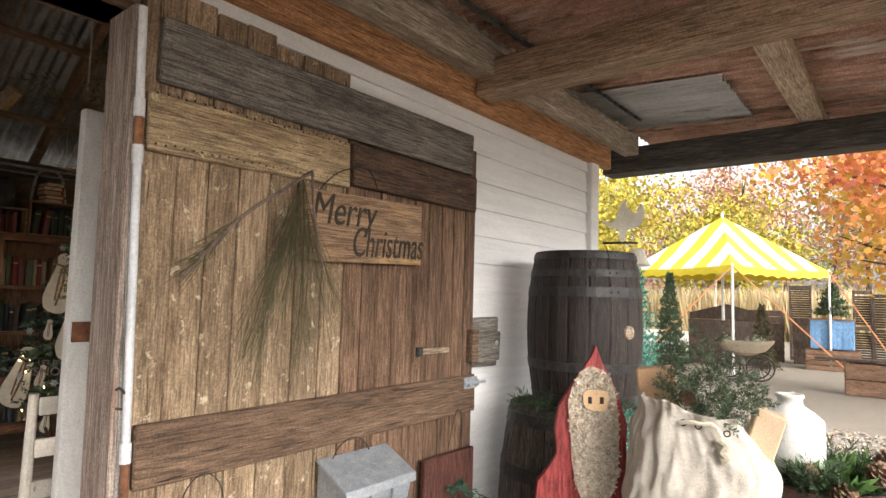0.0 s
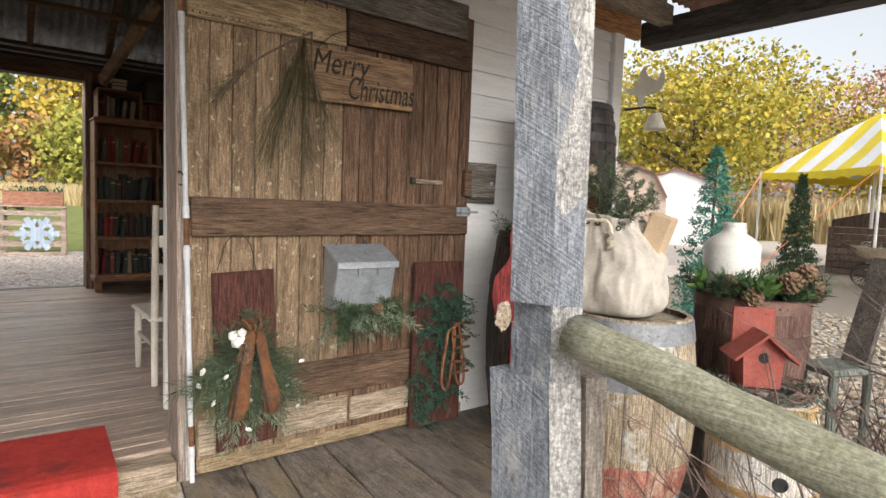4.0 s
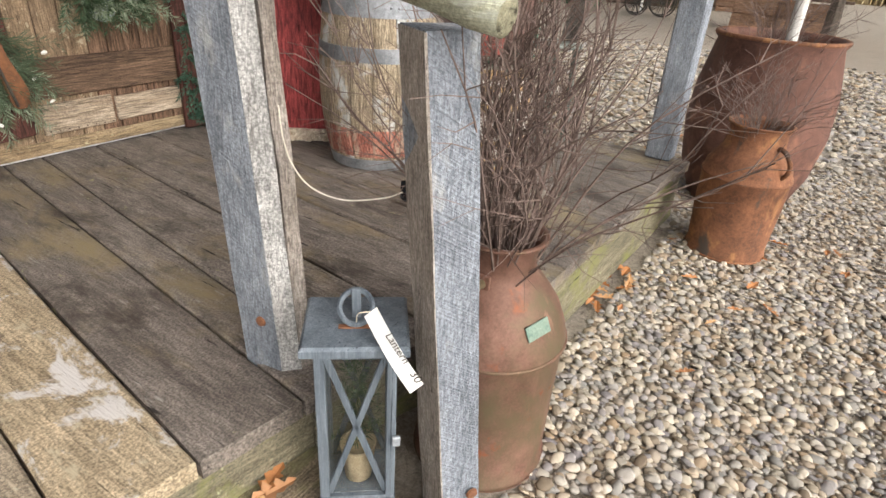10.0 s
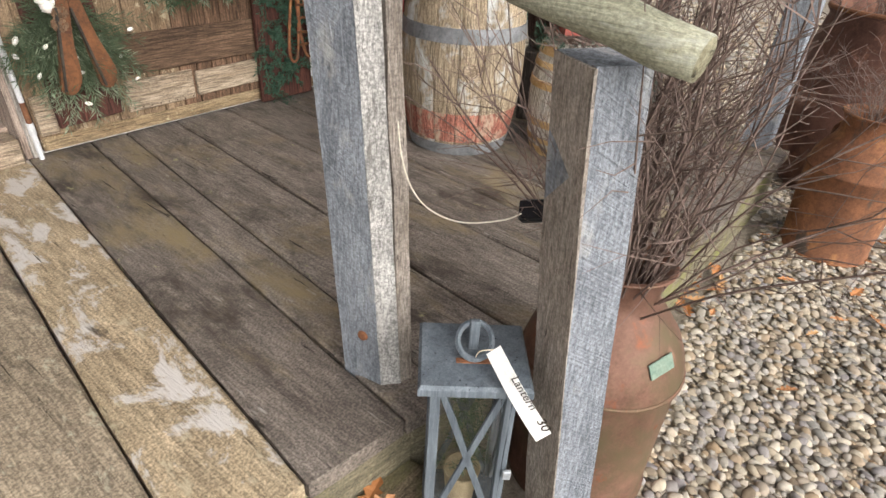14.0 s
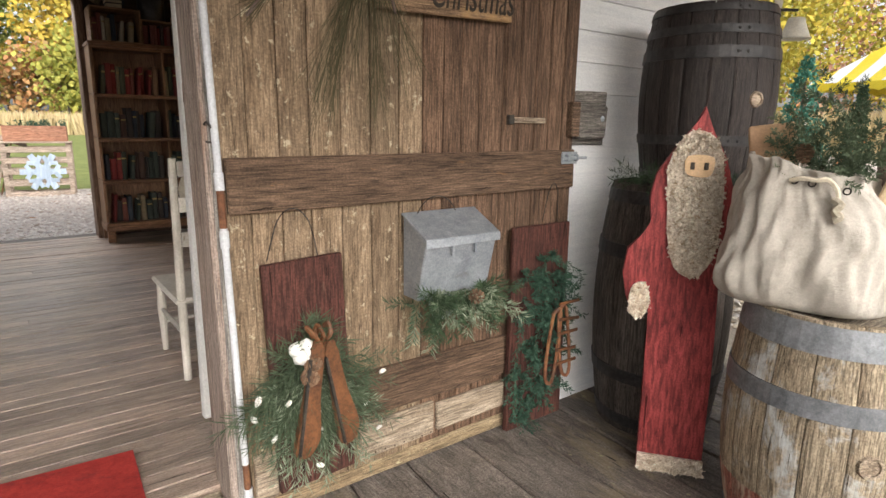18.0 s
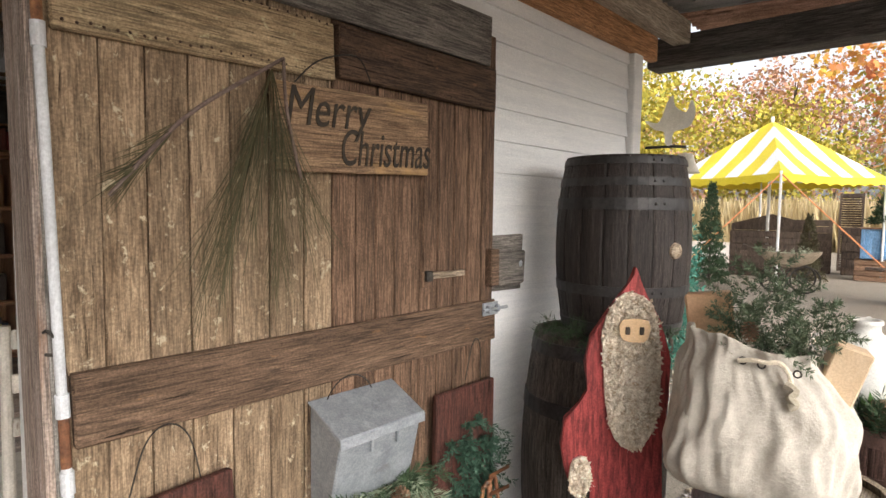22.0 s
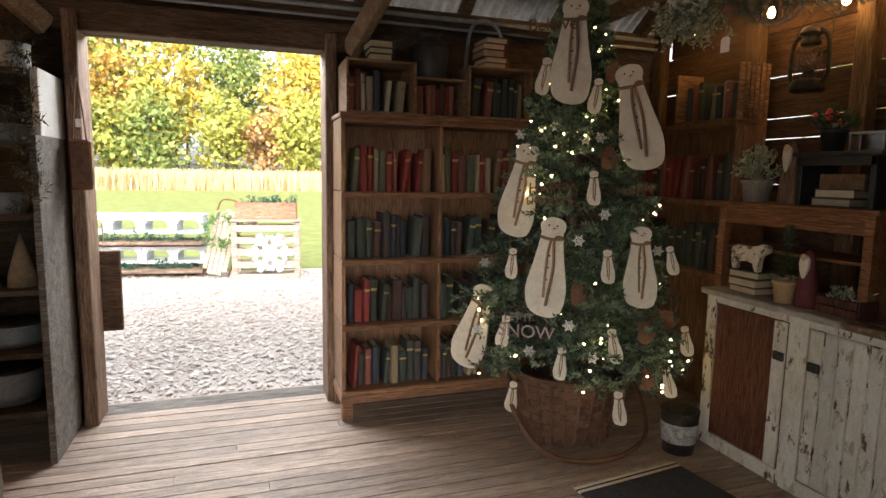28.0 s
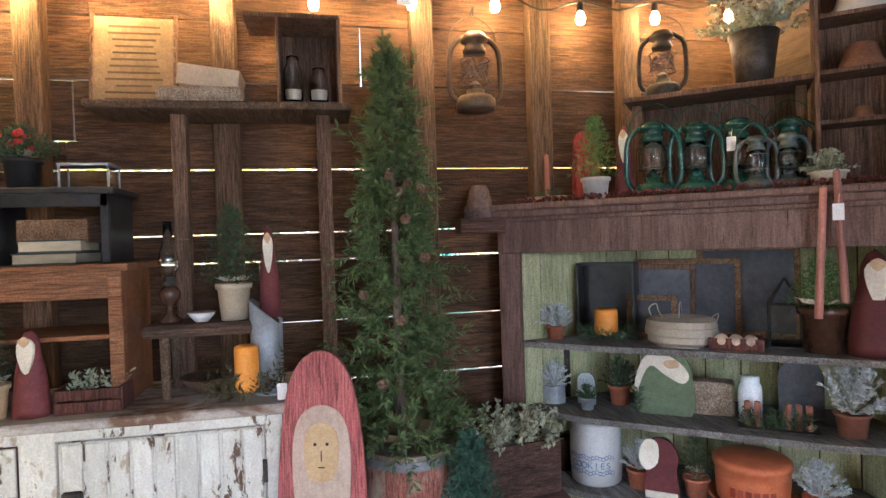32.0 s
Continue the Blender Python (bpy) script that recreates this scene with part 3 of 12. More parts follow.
def prism(pts, z0, z1, bm=None, top=None, wob=0.004):
    """An upright timber over the plan pts, its top plan shifted by top."""
    bm = bm or bmesh.new()
    dx, dy = top or (0, 0)
    n = 7
    rows = []
    for k in range(n + 1):
        u = k / n
        rows.append([bm.verts.new((x + dx * u + random.uniform(-wob, wob), y + dy * u + random.uniform(-wob, wob), z0 + (z1 - z0) * u)) for x, y in pts])
    for a, b in zip(rows, rows[1:]):
        for i in range(len(pts)):
            bm.faces.new((a[i], a[(i + 1) % len(pts)], b[(i + 1) % len(pts)], b[i]))
    bm.faces.new(rows[0][::-1])
    bm.faces.new(rows[-1])
    bmesh.ops.recalc_face_normals(bm, faces=bm.faces)
    return bm


# the leaning post of the open barn door
for nm, x0, x1, y0, y1, lean, mt, lb in (("door_1_post", 0.667, 0.690, -0.045, 0.10, -0.022, W_JAMB_PALE, "weathered pinkish-grey door post, leaning a little"), ("door_1_stop", 0.691, 0.706, -0.050, 0.008, -0.040, W_JAMB_GREY, "grey weathered stop board beside the door post")):
    tagged(new(nm, mesh_of(nm, prism([(x0, SOUTH + y0), (x1, SOUTH + y0), (x1, SOUTH + y1), (x0, SOUTH + y1)], FLOOR_IN - 0.1, 2.06, top=(lean, 0), wob=0.001), mt)), lb, "beam", "", "structure")
solo("door_staple", tube(smooth_line([(0.662, SOUTH - 0.045, 1.16), (0.664, SOUTH - 0.063, 1.165), (0.678, SOUTH - 0.064, 1.145), (0.678, SOUTH - 0.06, 1.12), (0.664, SOUTH - 0.045, 1.118)], 5), 0.003, 6), IRON, Matrix(), "bent iron staple in the door post", "staple")

# porch posts
# the corner post: a slot is cut in its far edge, pale sapwood faces the steps
bm = prism([(0.735, -0.125), (0.772, -0.150), (0.80, -0.03), (0.717, -0.028)], -0.02, 0.842, top=(-0.008, 0.052), wob=0.002)
prism([(0.731, -0.070), (0.762, -0.098), (0.792, 0.02), (0.730, 0.005)], 0.842, 0.948, bm, wob=0.002)
prism([(0.731, -0.070), (0.762, -0.098), (0.792, 0.02), (0.704, -0.014)], 0.948, 2.08, bm, top=(0.0, 0.03), wob=0.003)
post_1 = tagged(new("porch_post", mesh_of("porch_post", bm, W_POST)), "grey rough-sawn porch post with a slot cut in it", "post")
part("sapwood_face", prism([(0.736, -0.128), (0.770, -0.154), (0.771, -0.151), (0.737, -0.124)], -0.02, 0.842, top=(-0.008, 0.052), wob=0.0015), W_POST_PALE, post_1, "pale flaking sapwood side")
part("sapwood_face", prism([(0.732, -0.073), (0.760, -0.102), (0.762, -0.099), (0.733, -0.069)], 0.842, 2.08, top=(0.0, 0.03), wob=0.0015), W_POST_PALE, post_1, "pale flaking sapwood side")
part("facing_board", prism([(0.774, -0.149), (0.800, -0.163), (0.826, -0.05), (0.803, -0.04)], -0.02, 0.85, top=(-0.008, 0.045), wob=0.003), W_POST_WARM, post_1, "brown weathered board nailed to the post")
bolt = lathe([(0.0, 0.0), (0.013, 0.001), (0.011, 0.006), (0.0, 0.009)], 10, m=Matrix.Rotation(radians(90), 4, "X"))
BOLT = mesh_of("bolt_head", bolt, RUST)
part("bolt_head", BOLT, None, post_1, "rusty bolt head", T(0.729, -0.079, 0.122) @ Matrix.Rotation(radians(-82), 4, "Z"))
tagged(new("porch_post", mesh_of("porch_post", box(2.975, 3.085, -0.395, -0.265, -0.0, 2.2, 0.008, jitter=0.004), W_POST)), "grey rough-sawn porch post at the deck corner", "post")
bm = prism([(0.742, -0.592), (0.812, -0.640), (0.858, -0.560), (0.788, -0.512)], -0.30, 0.782, top=(-0.016, 0.096), wob=0.003)
rail_post = tagged(new("rail_post", mesh_of("rail_post", bm, W_POST)), "short grey weathered post carrying the handrail", "post")
part("weathered_side", prism([(0.739, -0.594), (0.742, -0.596), (0.790, -0.514), (0.786, -0.510)], -0.30, 0.780, top=(-0.016, 0.096), wob=0.0015), W_POST_WARM, rail_post, "brown weathered side of the post")
for bx, by, bz in ((0.748, -0.600, -0.128), (0.79, -0.622, -0.10), (0.765, -0.610, -0.175)):
    part("bolt_head", BOLT, None, rail_post, "rusty bolt head", T(bx, by + 0.008, bz) @ Matrix.Rotation(radians(-30), 4, "Z"))
ra, rb = Vector((0.742, -0.100, 0.914)), Vector((0.742, -0.612, 0.810))
pts = [ra.lerp(rb, i / 10) + Vector((random.uniform(-0.003, 0.003), 0, random.uniform(-0.003, 0.003))) for i in range(11)]
rail = solo("handrail", tube(pts, [0.029] * 10 + [0.027], 18), W_RAIL, Matrix(), "round greenish weathered log handrail between two posts", "handrail", smooth=True)
part("end_grain", lathe([(0.0, 0.002), (0.012, 0.003), (0.022, 0.001), (0.0265, -0.002)], 18, m=Matrix.Translation(rb + (rb - ra).normalized() * 0.001) @ (rb - ra).to_track_quat("Z", "Y").to_matrix().to_4x4(), close=False), W_RAIL_END, rail, "cracked end grain")


# ---- ground ----
GRAVEL = surface("gravel_bed", (0.19, 0.16, 0.125), (0.38, 0.33, 0.27), (55, 55, 55), fine=3.0, rough=0.9, bump=0.8, dist=0.02, vary=0.0, stain=0.15)


def ground_z(x, y):
    """Gravel, a little higher by the steps."""
    u = min(1.0, max(0.0, (x - 1.0) / 0.9))
    return -0.225 - 0.10 * u * u * (3 - 2 * u)


bm = bmesh.new()
xs = [-400, -60, -15, -4, 0.0, 0.8, 1.0, 1.15, 1.3, 1.45, 1.6, 1.75, 1.9, 2.5, 6, 20, 60, 400]
ys = [-400, -60, -15, -4, -1.5, 0.5, 3, 12, 60, 400]
rows = [[bm.verts.new((x, y, ground_z(x, y))) for x in xs] for y in ys]
for a, b in zip(rows, rows[1:]):
    for i in range(len(xs) - 1):
        bm.faces.new((a[i], a[i + 1], b[i + 1], b[i]))
ground = setting("ground", bm, GRAVEL, "ground of pale river gravel", "ground")
# outdoor ground behind the barn lies level with its floor
back_ground = setting("ground_north", box(-60, 60, NORTH + 0.22, 26, -0.6, -0.06), surface("pale_gravel_bed", (0.42, 0.37, 0.33), (0.66, 0.60, 0.55), (55, 55, 55), fine=3.0, rough=0.9, bump=0.8, dist=0.02, vary=0.0, stain=0.12), "pale gravel yard behind the barn", "ground")
GRASS = surface("mown_grass", (0.15, 0.18, 0.05), (0.27, 0.30, 0.10), (4, 4, 4), fine=12, rough=0.95, bump=0.6, dist=0.03, vary=0.0, stain=0.3)
lawn = setting("lawn_north", box(-60, 60, 12.3, 120, -0.2, -0.045), GRASS, "mown green lawn", "grass")
# steps in front of the porch
W_STEP = wood("crumbling_step_wood", (0.15, 0.115, 0.075), (0.34, 0.27, 0.19), "x", along=4.0, across=26, micro=0.35, fibre_low=0.6, dist=0.012, over=[((0.24, 0.23, 0.11), (5, 5, 5), 0.60, 0.08, 0.9)], vary=0.05)
step = tagged(new("porch_step", mesh_of("porch_step", box(-1.6, 0.745, -0.60, -0.16, -0.23, -0.172, 0.012, jitter=0.006), W_STEP)), "weathered timber step below the porch deck", "step", "", "structure")
W_MOSSY = wood("mossy_fascia_board", (0.13, 0.115, 0.075), (0.27, 0.24, 0.165), "x", along=3.0, across=18, micro=0.25, fibre_low=0.75, over=[((0.20, 0.20, 0.075), (5, 8, 8), 0.56, 0.08, 0.95), ((0.40, 0.41, 0.26), (26, 26, 26), 0.66, 0.03, 0.95)], vary=0.05)
for fx0, fx1 in ((-3.0, 0.74), (0.74, 1.42), (1.42, 3.06)):
    fa, fb = Vector((fx0, deck_edge(fx0 + 0.001) + 0.02, 0)), Vector((fx1, deck_edge(fx1 - 0.001) + 0.02, 0))
    fm = Matrix.Translation(fa) @ Matrix.Rotation(math.atan2(fb.y - fa.y, fb.x - fa.x), 4, "Z")
    fascia = setting("deck_fascia", box(0, (fb - fa).length, 0, 0.045, -0.31, -0.047, 0.005, m=fm, jitter=0.002), W_MOSSY, "mossy grey fascia board along the deck edge", "board")






# ---- barn door, open against the white wall ----
DY = 1.638
CREAM = surface("cream_paint", (0.62, 0.56, 0.45), (0.78, 0.72, 0.60), (9, 9, 9), rough=0.7, bump=0.15, coord="obj", vary=0.05)
PAINT_BLACK = surface("black_lettering", (0.02, 0.016, 0.012), (0.06, 0.045, 0.03), (30, 30, 30), bump=0.0, vary=0.0)
NAIL = surface("nail_head_iron", (0.04, 0.025, 0.018), (0.10, 0.06, 0.04), (30, 30, 30), metal=0.4, bump=0.0)
NAIL_ME = mesh_of("nail", lathe([(0.0, -0.002), (0.0035, -0.001), (0.0, 0.0015)], 6, m=Matrix.Rotation(radians(90), 4, "X")), NAIL)
barn_door = thing("barn_door", T(0, 0, 0), "large weathered plank barn door standing open against the wall", "door")
seams = [0.678, 0.765, 0.851, 0.939, 1.033, 1.132, 1.229, 1.318, 1.398, 1.47, 1.543, 1.65, 1.73, 1.809, 1.88, 1.955, 2.025]
for i, (a, b) in enumerate(zip(seams, seams[1:])):
    dark = a >= 1.31
    top = 2.13 - 0.06 * (a - 0.68) - (0.05 if dark else 0) + random.uniform(-0.012, 0.012)
    if i == 0:
        part("door_board", outline([(0.733, 0.02), (b - 0.0018, 0.02), (b - 0.0018, top), (0.668, top), (0.677, 1.45), (0.699, 1.05), (0.708, 0.5)], 0.024, m=T(0, DY + 0.036, 0)), W_DOOR_L, barn_door)
        continue
    part("door_board", box(a + 0.0018, b - 0.0018, DY + 0.012, DY + 0.036, 0.02, top, 0.003, jitter=0.0015), W_DOOR_D if dark else W_DOOR_L, barn_door)


def door_piece(name, x0, x1, z0, z1, mat, out, tilt=0.0, label=""):
    c = Vector(((x0 + x1) / 2, DY + 0.012, (z0 + z1) / 2))
    w, hgt = x1 - x0, z1 - z0
    return part(name, box(-w / 2, w / 2, -out, 0, -hgt / 2, hgt / 2, 0.004, jitter=0.002), mat, barn_door, label, T(*c) @ Matrix.Rotation(tilt, 4, "Y"))


door_piece("brace", 0.70, 2.012, 0.935, 1.08, W_BRACE, 0.024, -0.006)
door_piece("brace", 0.70, 1.965, 1.885, 2.045, W_GREY, 0.024, 0.0)
door_piece("nailed_board", 0.682, 1.312, 1.72, 1.862, W_YELLOW, 0.020, -0.018, "yellow board edged with nails")
door_piece("nailed_board", 1.318, 1.985, 1.735, 1.872, W_DARKBOARD, 0.032, 0.0, "dark board edged with nails")
door_piece("lower_brace", 1.03, 1.70, 0.245, 0.40, W_BRACE, 0.018, 0.0)
door_piece("patch_board", 1.07, 1.365, 0.10, 0.225, W_PALE, 0.018, -0.01, "pale patch board edged with nails")
door_piece("patch_board", 1.378, 1.70, 0.11, 0.215, W_PALE, 0.018, -0.01, "pale patch board edged with nails")
door_piece("sill_board", 0.737, 2.03, 0.02, 0.075, W_YELLOW, 0.006, 0.0)
door_piece("edge_board", 0.733, 0.80, 0.08, 0.23, W_PALE, 0.014)
door_piece("strip", 1.655, 1.672, 1.15, 1.63, W_DOOR_D, 0.010)
for k in range(26):
    for bz in (1.855, 1.733):
        part("nail", NAIL_ME, None, barn_door, m=T(0.70 + 0.0235 * k + random.uniform(-0.004, 0.004), DY - 0.009, bz + 0.0004 * k * (1 if bz > 1.8 else 1) + random.uniform(-0.003, 0.003)))
    part("nail", NAIL_ME, None, barn_door, m=T(1.335 + 0.0245 * k, DY - 0.021, 1.748 + random.uniform(-0.003, 0.003)))
    part("nail", NAIL_ME, None, barn_door, m=T(1.335 + 0.0245 * k, DY - 0.021, 1.862 + random.uniform(-0.003, 0.003)))
for k in range(8):
    part("nail", NAIL_ME, None, barn_door, m=T(1.09 + 0.037 * k, DY - 0.007, 0.112 + random.uniform(-0.003, 0.003)))
latch = part("latch", box(1.665, 1.85, DY - 0.006, DY + 0.012, 1.178, 1.198, 0.003), W_PALE, barn_door, "pale wooden turn latch")
part("latch_block", box(1.662, 1.69, DY - 0.012, DY + 0.012, 1.172, 1.205, 0.003), IRON, latch)
bolt_plate = part("slide_bolt", box(1.935, 2.02, DY - 0.018, DY - 0.011, 1.03, 1.075, 0.002), GALV, barn_door, "galvanised slide bolt")
part("bolt_rod", tube([(1.925, DY - 0.026, 1.052), (2.06, DY - 0.026, 1.052)], 0.006, 8), GALV, bolt_plate)
for bx in (1.95, 2.0):
    part("bolt_guide", box(bx, bx + 0.012, DY - 0.034, DY - 0.011, 1.04, 1.066, 0.003), GALV, bolt_plate)
for wx, wz, ww in ((0.87, 0.93, 0.15), (1.36, 0.935, 0.22), (1.90, 0.95, 0.08)):
    pts = smooth_line([(wx - ww / 2, DY - 0.004, wz - 0.13), (wx - ww * 0.3, DY - 0.016, wz - 0.02), (wx, DY - 0.018, wz + 0.01), (wx + ww * 0.3, DY - 0.016, wz - 0.03), (wx + ww / 2, DY - 0.004, wz - 0.14)], 5)
    solo("hanging_wire", tube(pts, 0.0018, 5), IRON, Matrix(), "bent dark wire hung on a nail of the door", "wire", "hanging wires")
WHITE_PIPE = surface("scuffed_white_pipe_paint", (0.52, 0.53, 0.55), (0.66, 0.67, 0.69), (20, 20, 6), rough=0.55, bump=0.2, vary=0.03, over=[((0.25, 0.16, 0.10), (26, 26, 9), 0.72, 0.03, 0.8)])
# a white pipe with couplings at the hinge side
pipe = thing("hinge_pipe", T(0.713, DY + 0.0, 0.0) @ Matrix.Rotation(radians(-1.6), 4, "Y"), "white painted vertical pipe along the door edge", "pipe")
for z0, z1, mt in ((0.0, 0.14, WHITE_PIPE), (0.14, 0.22, RUST), (0.22, 0.90, WHITE_PIPE), (0.90, 1.0, RUST), (1.0, 1.72, WHITE_PIPE), (1.72, 1.80, RUST), (1.80, 2.05, WHITE_PIPE)):
    part("pipe_section", lathe([(0.0095, z0), (0.0095, z1)], 12), mt, pipe)
for z in (0.12, 0.87, 1.02, 1.70, 1.81):
    part("coupling", lathe([(0.0125, z - 0.022), (0.0125, z + 0.022)], 12), WHITE_PIPE, pipe)

# latch block on the wall
wall_latch = thing("latch_block", T(2.115, SOUTH - 0.015, 1.20), "grey wooden latch block screwed to the white wall", "latch")
part("back_board", box(-0.115, 0.115, -0.022, 0.0, -0.10, 0.105, 0.004, jitter=0.004), W_GREY, wall_latch)
part("keeper", box(-0.09, 0.075, -0.06, -0.022, -0.075, 0.05, 0.006, jitter=0.004), W_GREY, wall_latch)
part("side_cleat", box(-0.135, -0.09, -0.065, -0.022, -0.07, 0.06, 0.004), W_BRACE, wall_latch)
part("screw_head", lathe([(0.0, 0), (0.012, 0.001), (0.0, 0.008)], 10, m=T(0.045, -0.06, 0.0) @ Matrix.Rotation(radians(90), 4, "X")), GALV, wall_latch)

# sign
W_SIGN = wood("sign_board", (0.17, 0.10, 0.06), (0.37, 0.245, 0.15), "x", across=30, coord="obj", vary=0.05, over=[((0.55, 0.34, 0.15), (3, 3, 9), 0.63, 0.08, 0.7)])
sign = thing("christmas_sign", T(1.375, DY - 0.012, 1.595) @ Matrix.Rotation(-0.03, 4, "Y"), "brown wooden sign reading Merry Christmas hung on the door", "sign")
part("board", box(-0.255, 0.265, -0.018, 0.0, -0.105, 0.105, 0.003, jitter=0.002), W_SIGN, sign)


def text_part(words, size, m, parent, mat, shear=0.0, extrude=0.001, align="LEFT"):
    cu = bpy.data.curves.new("lettering", "FONT")
    cu.body, cu.size, cu.shear, cu.extrude, cu.align_x = words, size, shear, extrude, align
    ob = new("lettering", cu)
    dg = bpy.context.evaluated_depsgraph_get()
    me = bpy.data.meshes.new_from_object(ob.evaluated_get(dg))
    bpy.data.objects.remove(ob)
    bpy.data.curves.remove(cu)
    me.materials.clear()
    me.materials.append(mat)
    return part("lettering", me, mat, parent, words, m)


FACE = Matrix.Rotation(radians(90), 4, "X")
text_part("Merry", 0.128, T(-0.232, -0.0215, 0.008) @ FACE @ Matrix.Diagonal((0.82, 1.05, 1, 1)), sign, PAINT_BLACK, 0.25)
text_part("Christmas", 0.128, T(-0.072, -0.0215, -0.085) @ FACE @ Matrix.Diagonal((0.64, 1.05, 1, 1)), sign, PAINT_BLACK, 0.25)
part("hanging_wire", tube(smooth_line([(-0.2, -0.01, 0.10), (-0.12, -0.012, 0.17), (0.0, -0.012, 0.2), (0.05, -0.01, 0.14)], 5), 0.002, 5), IRON, sign)


# ---- greenery ----
def leafmat(name, c0, c1):
    m = surface(name, c0, c1, (12, 12, 12), rough=0.7, bump=0.0, vary=0.1, stain=0.25, coord="obj", island=True, spec=0.25, micro=0)
    return m


NEEDLE = leafmat("pine_needles", (0.03, 0.056, 0.03), (0.075, 0.118, 0.058))
NEEDLE_BLUE = leafmat("blue_green_needles", (0.028, 0.068, 0.046), (0.07, 0.135, 0.09))
SPRUCE = leafmat("grey_green_spruce", (0.045, 0.07, 0.04), (0.12, 0.155, 0.09))
NEEDLE_DRY = leafmat("dry_olive_needles", (0.045, 0.042, 0.02), (0.11, 0.095, 0.048))
NEEDLE_FROST = leafmat("frosted_needles", (0.10, 0.15, 0.08), (0.36, 0.40, 0.30))
SAGE = leafmat("pale_sage_leaves", (0.22, 0.25, 0.16), (0.46, 0.48, 0.36))
LEAF = leafmat("green_leaves", (0.06, 0.14, 0.035), (0.16, 0.28, 0.08))
TWIG = surface("brown_twig_bark", (0.095, 0.066, 0.054), (0.22, 0.16, 0.138), (20, 20, 20), rough=0.85, bump=0.2, vary=0.1, coord="obj", island=True)
COTTON = surface("white_cotton_bolls", (0.75, 0.73, 0.68), (0.9, 0.88, 0.84), (20, 20, 20), rough=0.95, bump=0.3, coord="obj")
CONE = surface("brown_pine_cone", (0.09, 0.05, 0.03), (0.25, 0.16, 0.10), (30, 30, 30), rough=0.85, bump=0.3, coord="obj", island=True)
LEATHER = surface("worn_brown_leather", (0.065, 0.028, 0.015), (0.20, 0.085, 0.036), (14, 14, 14), rough=0.5, bump=0.15, coord="obj", vary=0.05)


def blade(bm, a, d, side, length, w):
    """One needle or narrow leaf, as a kite."""
    t = a + d * length
    mid = a + d * length * 0.45
    bm.faces.new([bm.verts.new(p) for p in (a, mid + side * w, t, mid - side * w)])


def rand_dir(rnd):
    while True:
        v = Vector((rnd.uniform(-1, 1), rnd.uniform(-1, 1), rnd.uniform(-1, 1)))
        if 0.05 < v.length < 1:
            return v.normalized()


def sprig(bm, a, b, n, length, w, rnd, lean=0.6, flat=0.0):
    """Needles set round a twig from a to b."""
    a, b = Vector(a), Vector(b)
    ax = (b - a).normalized()
    for i in range(n):
        p = a.lerp(b, (i + rnd.random()) / n)
        r = rand_dir(rnd)
        r = (r - ax * r.dot(ax))
        if r.length < 0.01:
            continue
        r.normalize()
        if flat:
            r.z *= 1 - flat
            r.normalize()
        d = (ax * lean + r).normalized()
        side = d.cross(rand_dir(rnd))
        if side.length < 0.01:
            continue
        blade(bm, p, d, side.normalized(), length * rnd.uniform(0.7, 1.2), w)


def bough(bm, a, b, rnd, twigs=9, twig=0.10, needle=0.03, w=0.0016, per=30, droop=0.02):
    """A branch of side twigs with needles."""
    a, b = Vector(a), Vector(b)
    ax = (b - a).normalized()
    sprig(bm, a, b, per, needle, w, rnd)
    for i in range(twigs):
        u = (i + 0.5) / twigs
        p = a.lerp(b, u)
        r = rand_dir(rnd)
        r = (r - ax * r.dot(ax)).normalized()
        e = p + (ax * 0.7 + r).normalized() * twig * (1.1 - 0.5 * u) - Vector((0, 0, droop))
        sprig(bm, p, e, per, needle, w, rnd)


def pine_cone(bm, c, h, r, axis, rnd):
    q = Vector(axis).to_track_quat("Z", "Y").to_matrix().to_4x4()
    m = Matrix.Translation(c) @ q
    for k in range(7):
        z = h * (k + 0.5) / 7
        rr = r * math.sin(math.pi * (0.15 + 0.8 * (1 - z / h)) * 0.9) + 0.15 * r
        for j in range(7):
            a = 2 * math.pi * (j + 0.5 * (k % 2)) / 7
            o = Vector((math.cos(a), math.sin(a), 0))
            s = Vector((-o.y, o.x, 0))
            p0, p1 = o * rr * 0.25 + Vector((0, 0, z)), o * rr + Vector((0, 0, z + h * 0.07))
            bm.faces.new([bm.verts.new(m @ p) for p in (p0 - s * rr * 0.2, p1 - s * rr * 0.33, p1 + o * rr * 0.12 + Vector((0, 0, -h * 0.03)), p1 + s * rr * 0.33, p0 + s * rr * 0.2)])


# dry pine spray hung over the sign
rnd = random.Random(3)
spray = thing("dried_pine_spray", T(1.115, DY - 0.03, 1.715), "drooping dried pine branch hung beside the sign", "branch")
bm = bmesh.new()
for k in range(12):
    x = rnd.uniform(-0.20, 0.11)
    pts = smooth_line([(0, 0, 0.0), (x * 0.4, -0.03 * rnd.random(), -0.16), (x, -0.05 * rnd.random(), -rnd.uniform(0.3, 0.5))], 5)
    tube(pts, 0.0012, 3, bm)
    for p, q in zip(pts[2:], pts[3:]):
        for j in range(5):
            d = ((q - p).normalized() * 1.6 + rand_dir(rnd) * Vector((1, 0.35, 0.5)).length * 0.33).normalized()
            if d.y > 0.1:
                d.y = -0.05
            blade(bm, p.lerp(q, rnd.random()), d, d.cross(Vector((0, 1, 0))).normalized(), rnd.uniform(0.12, 0.2), 0.0008)
part("needles", bm, NEEDLE_DRY, spray)
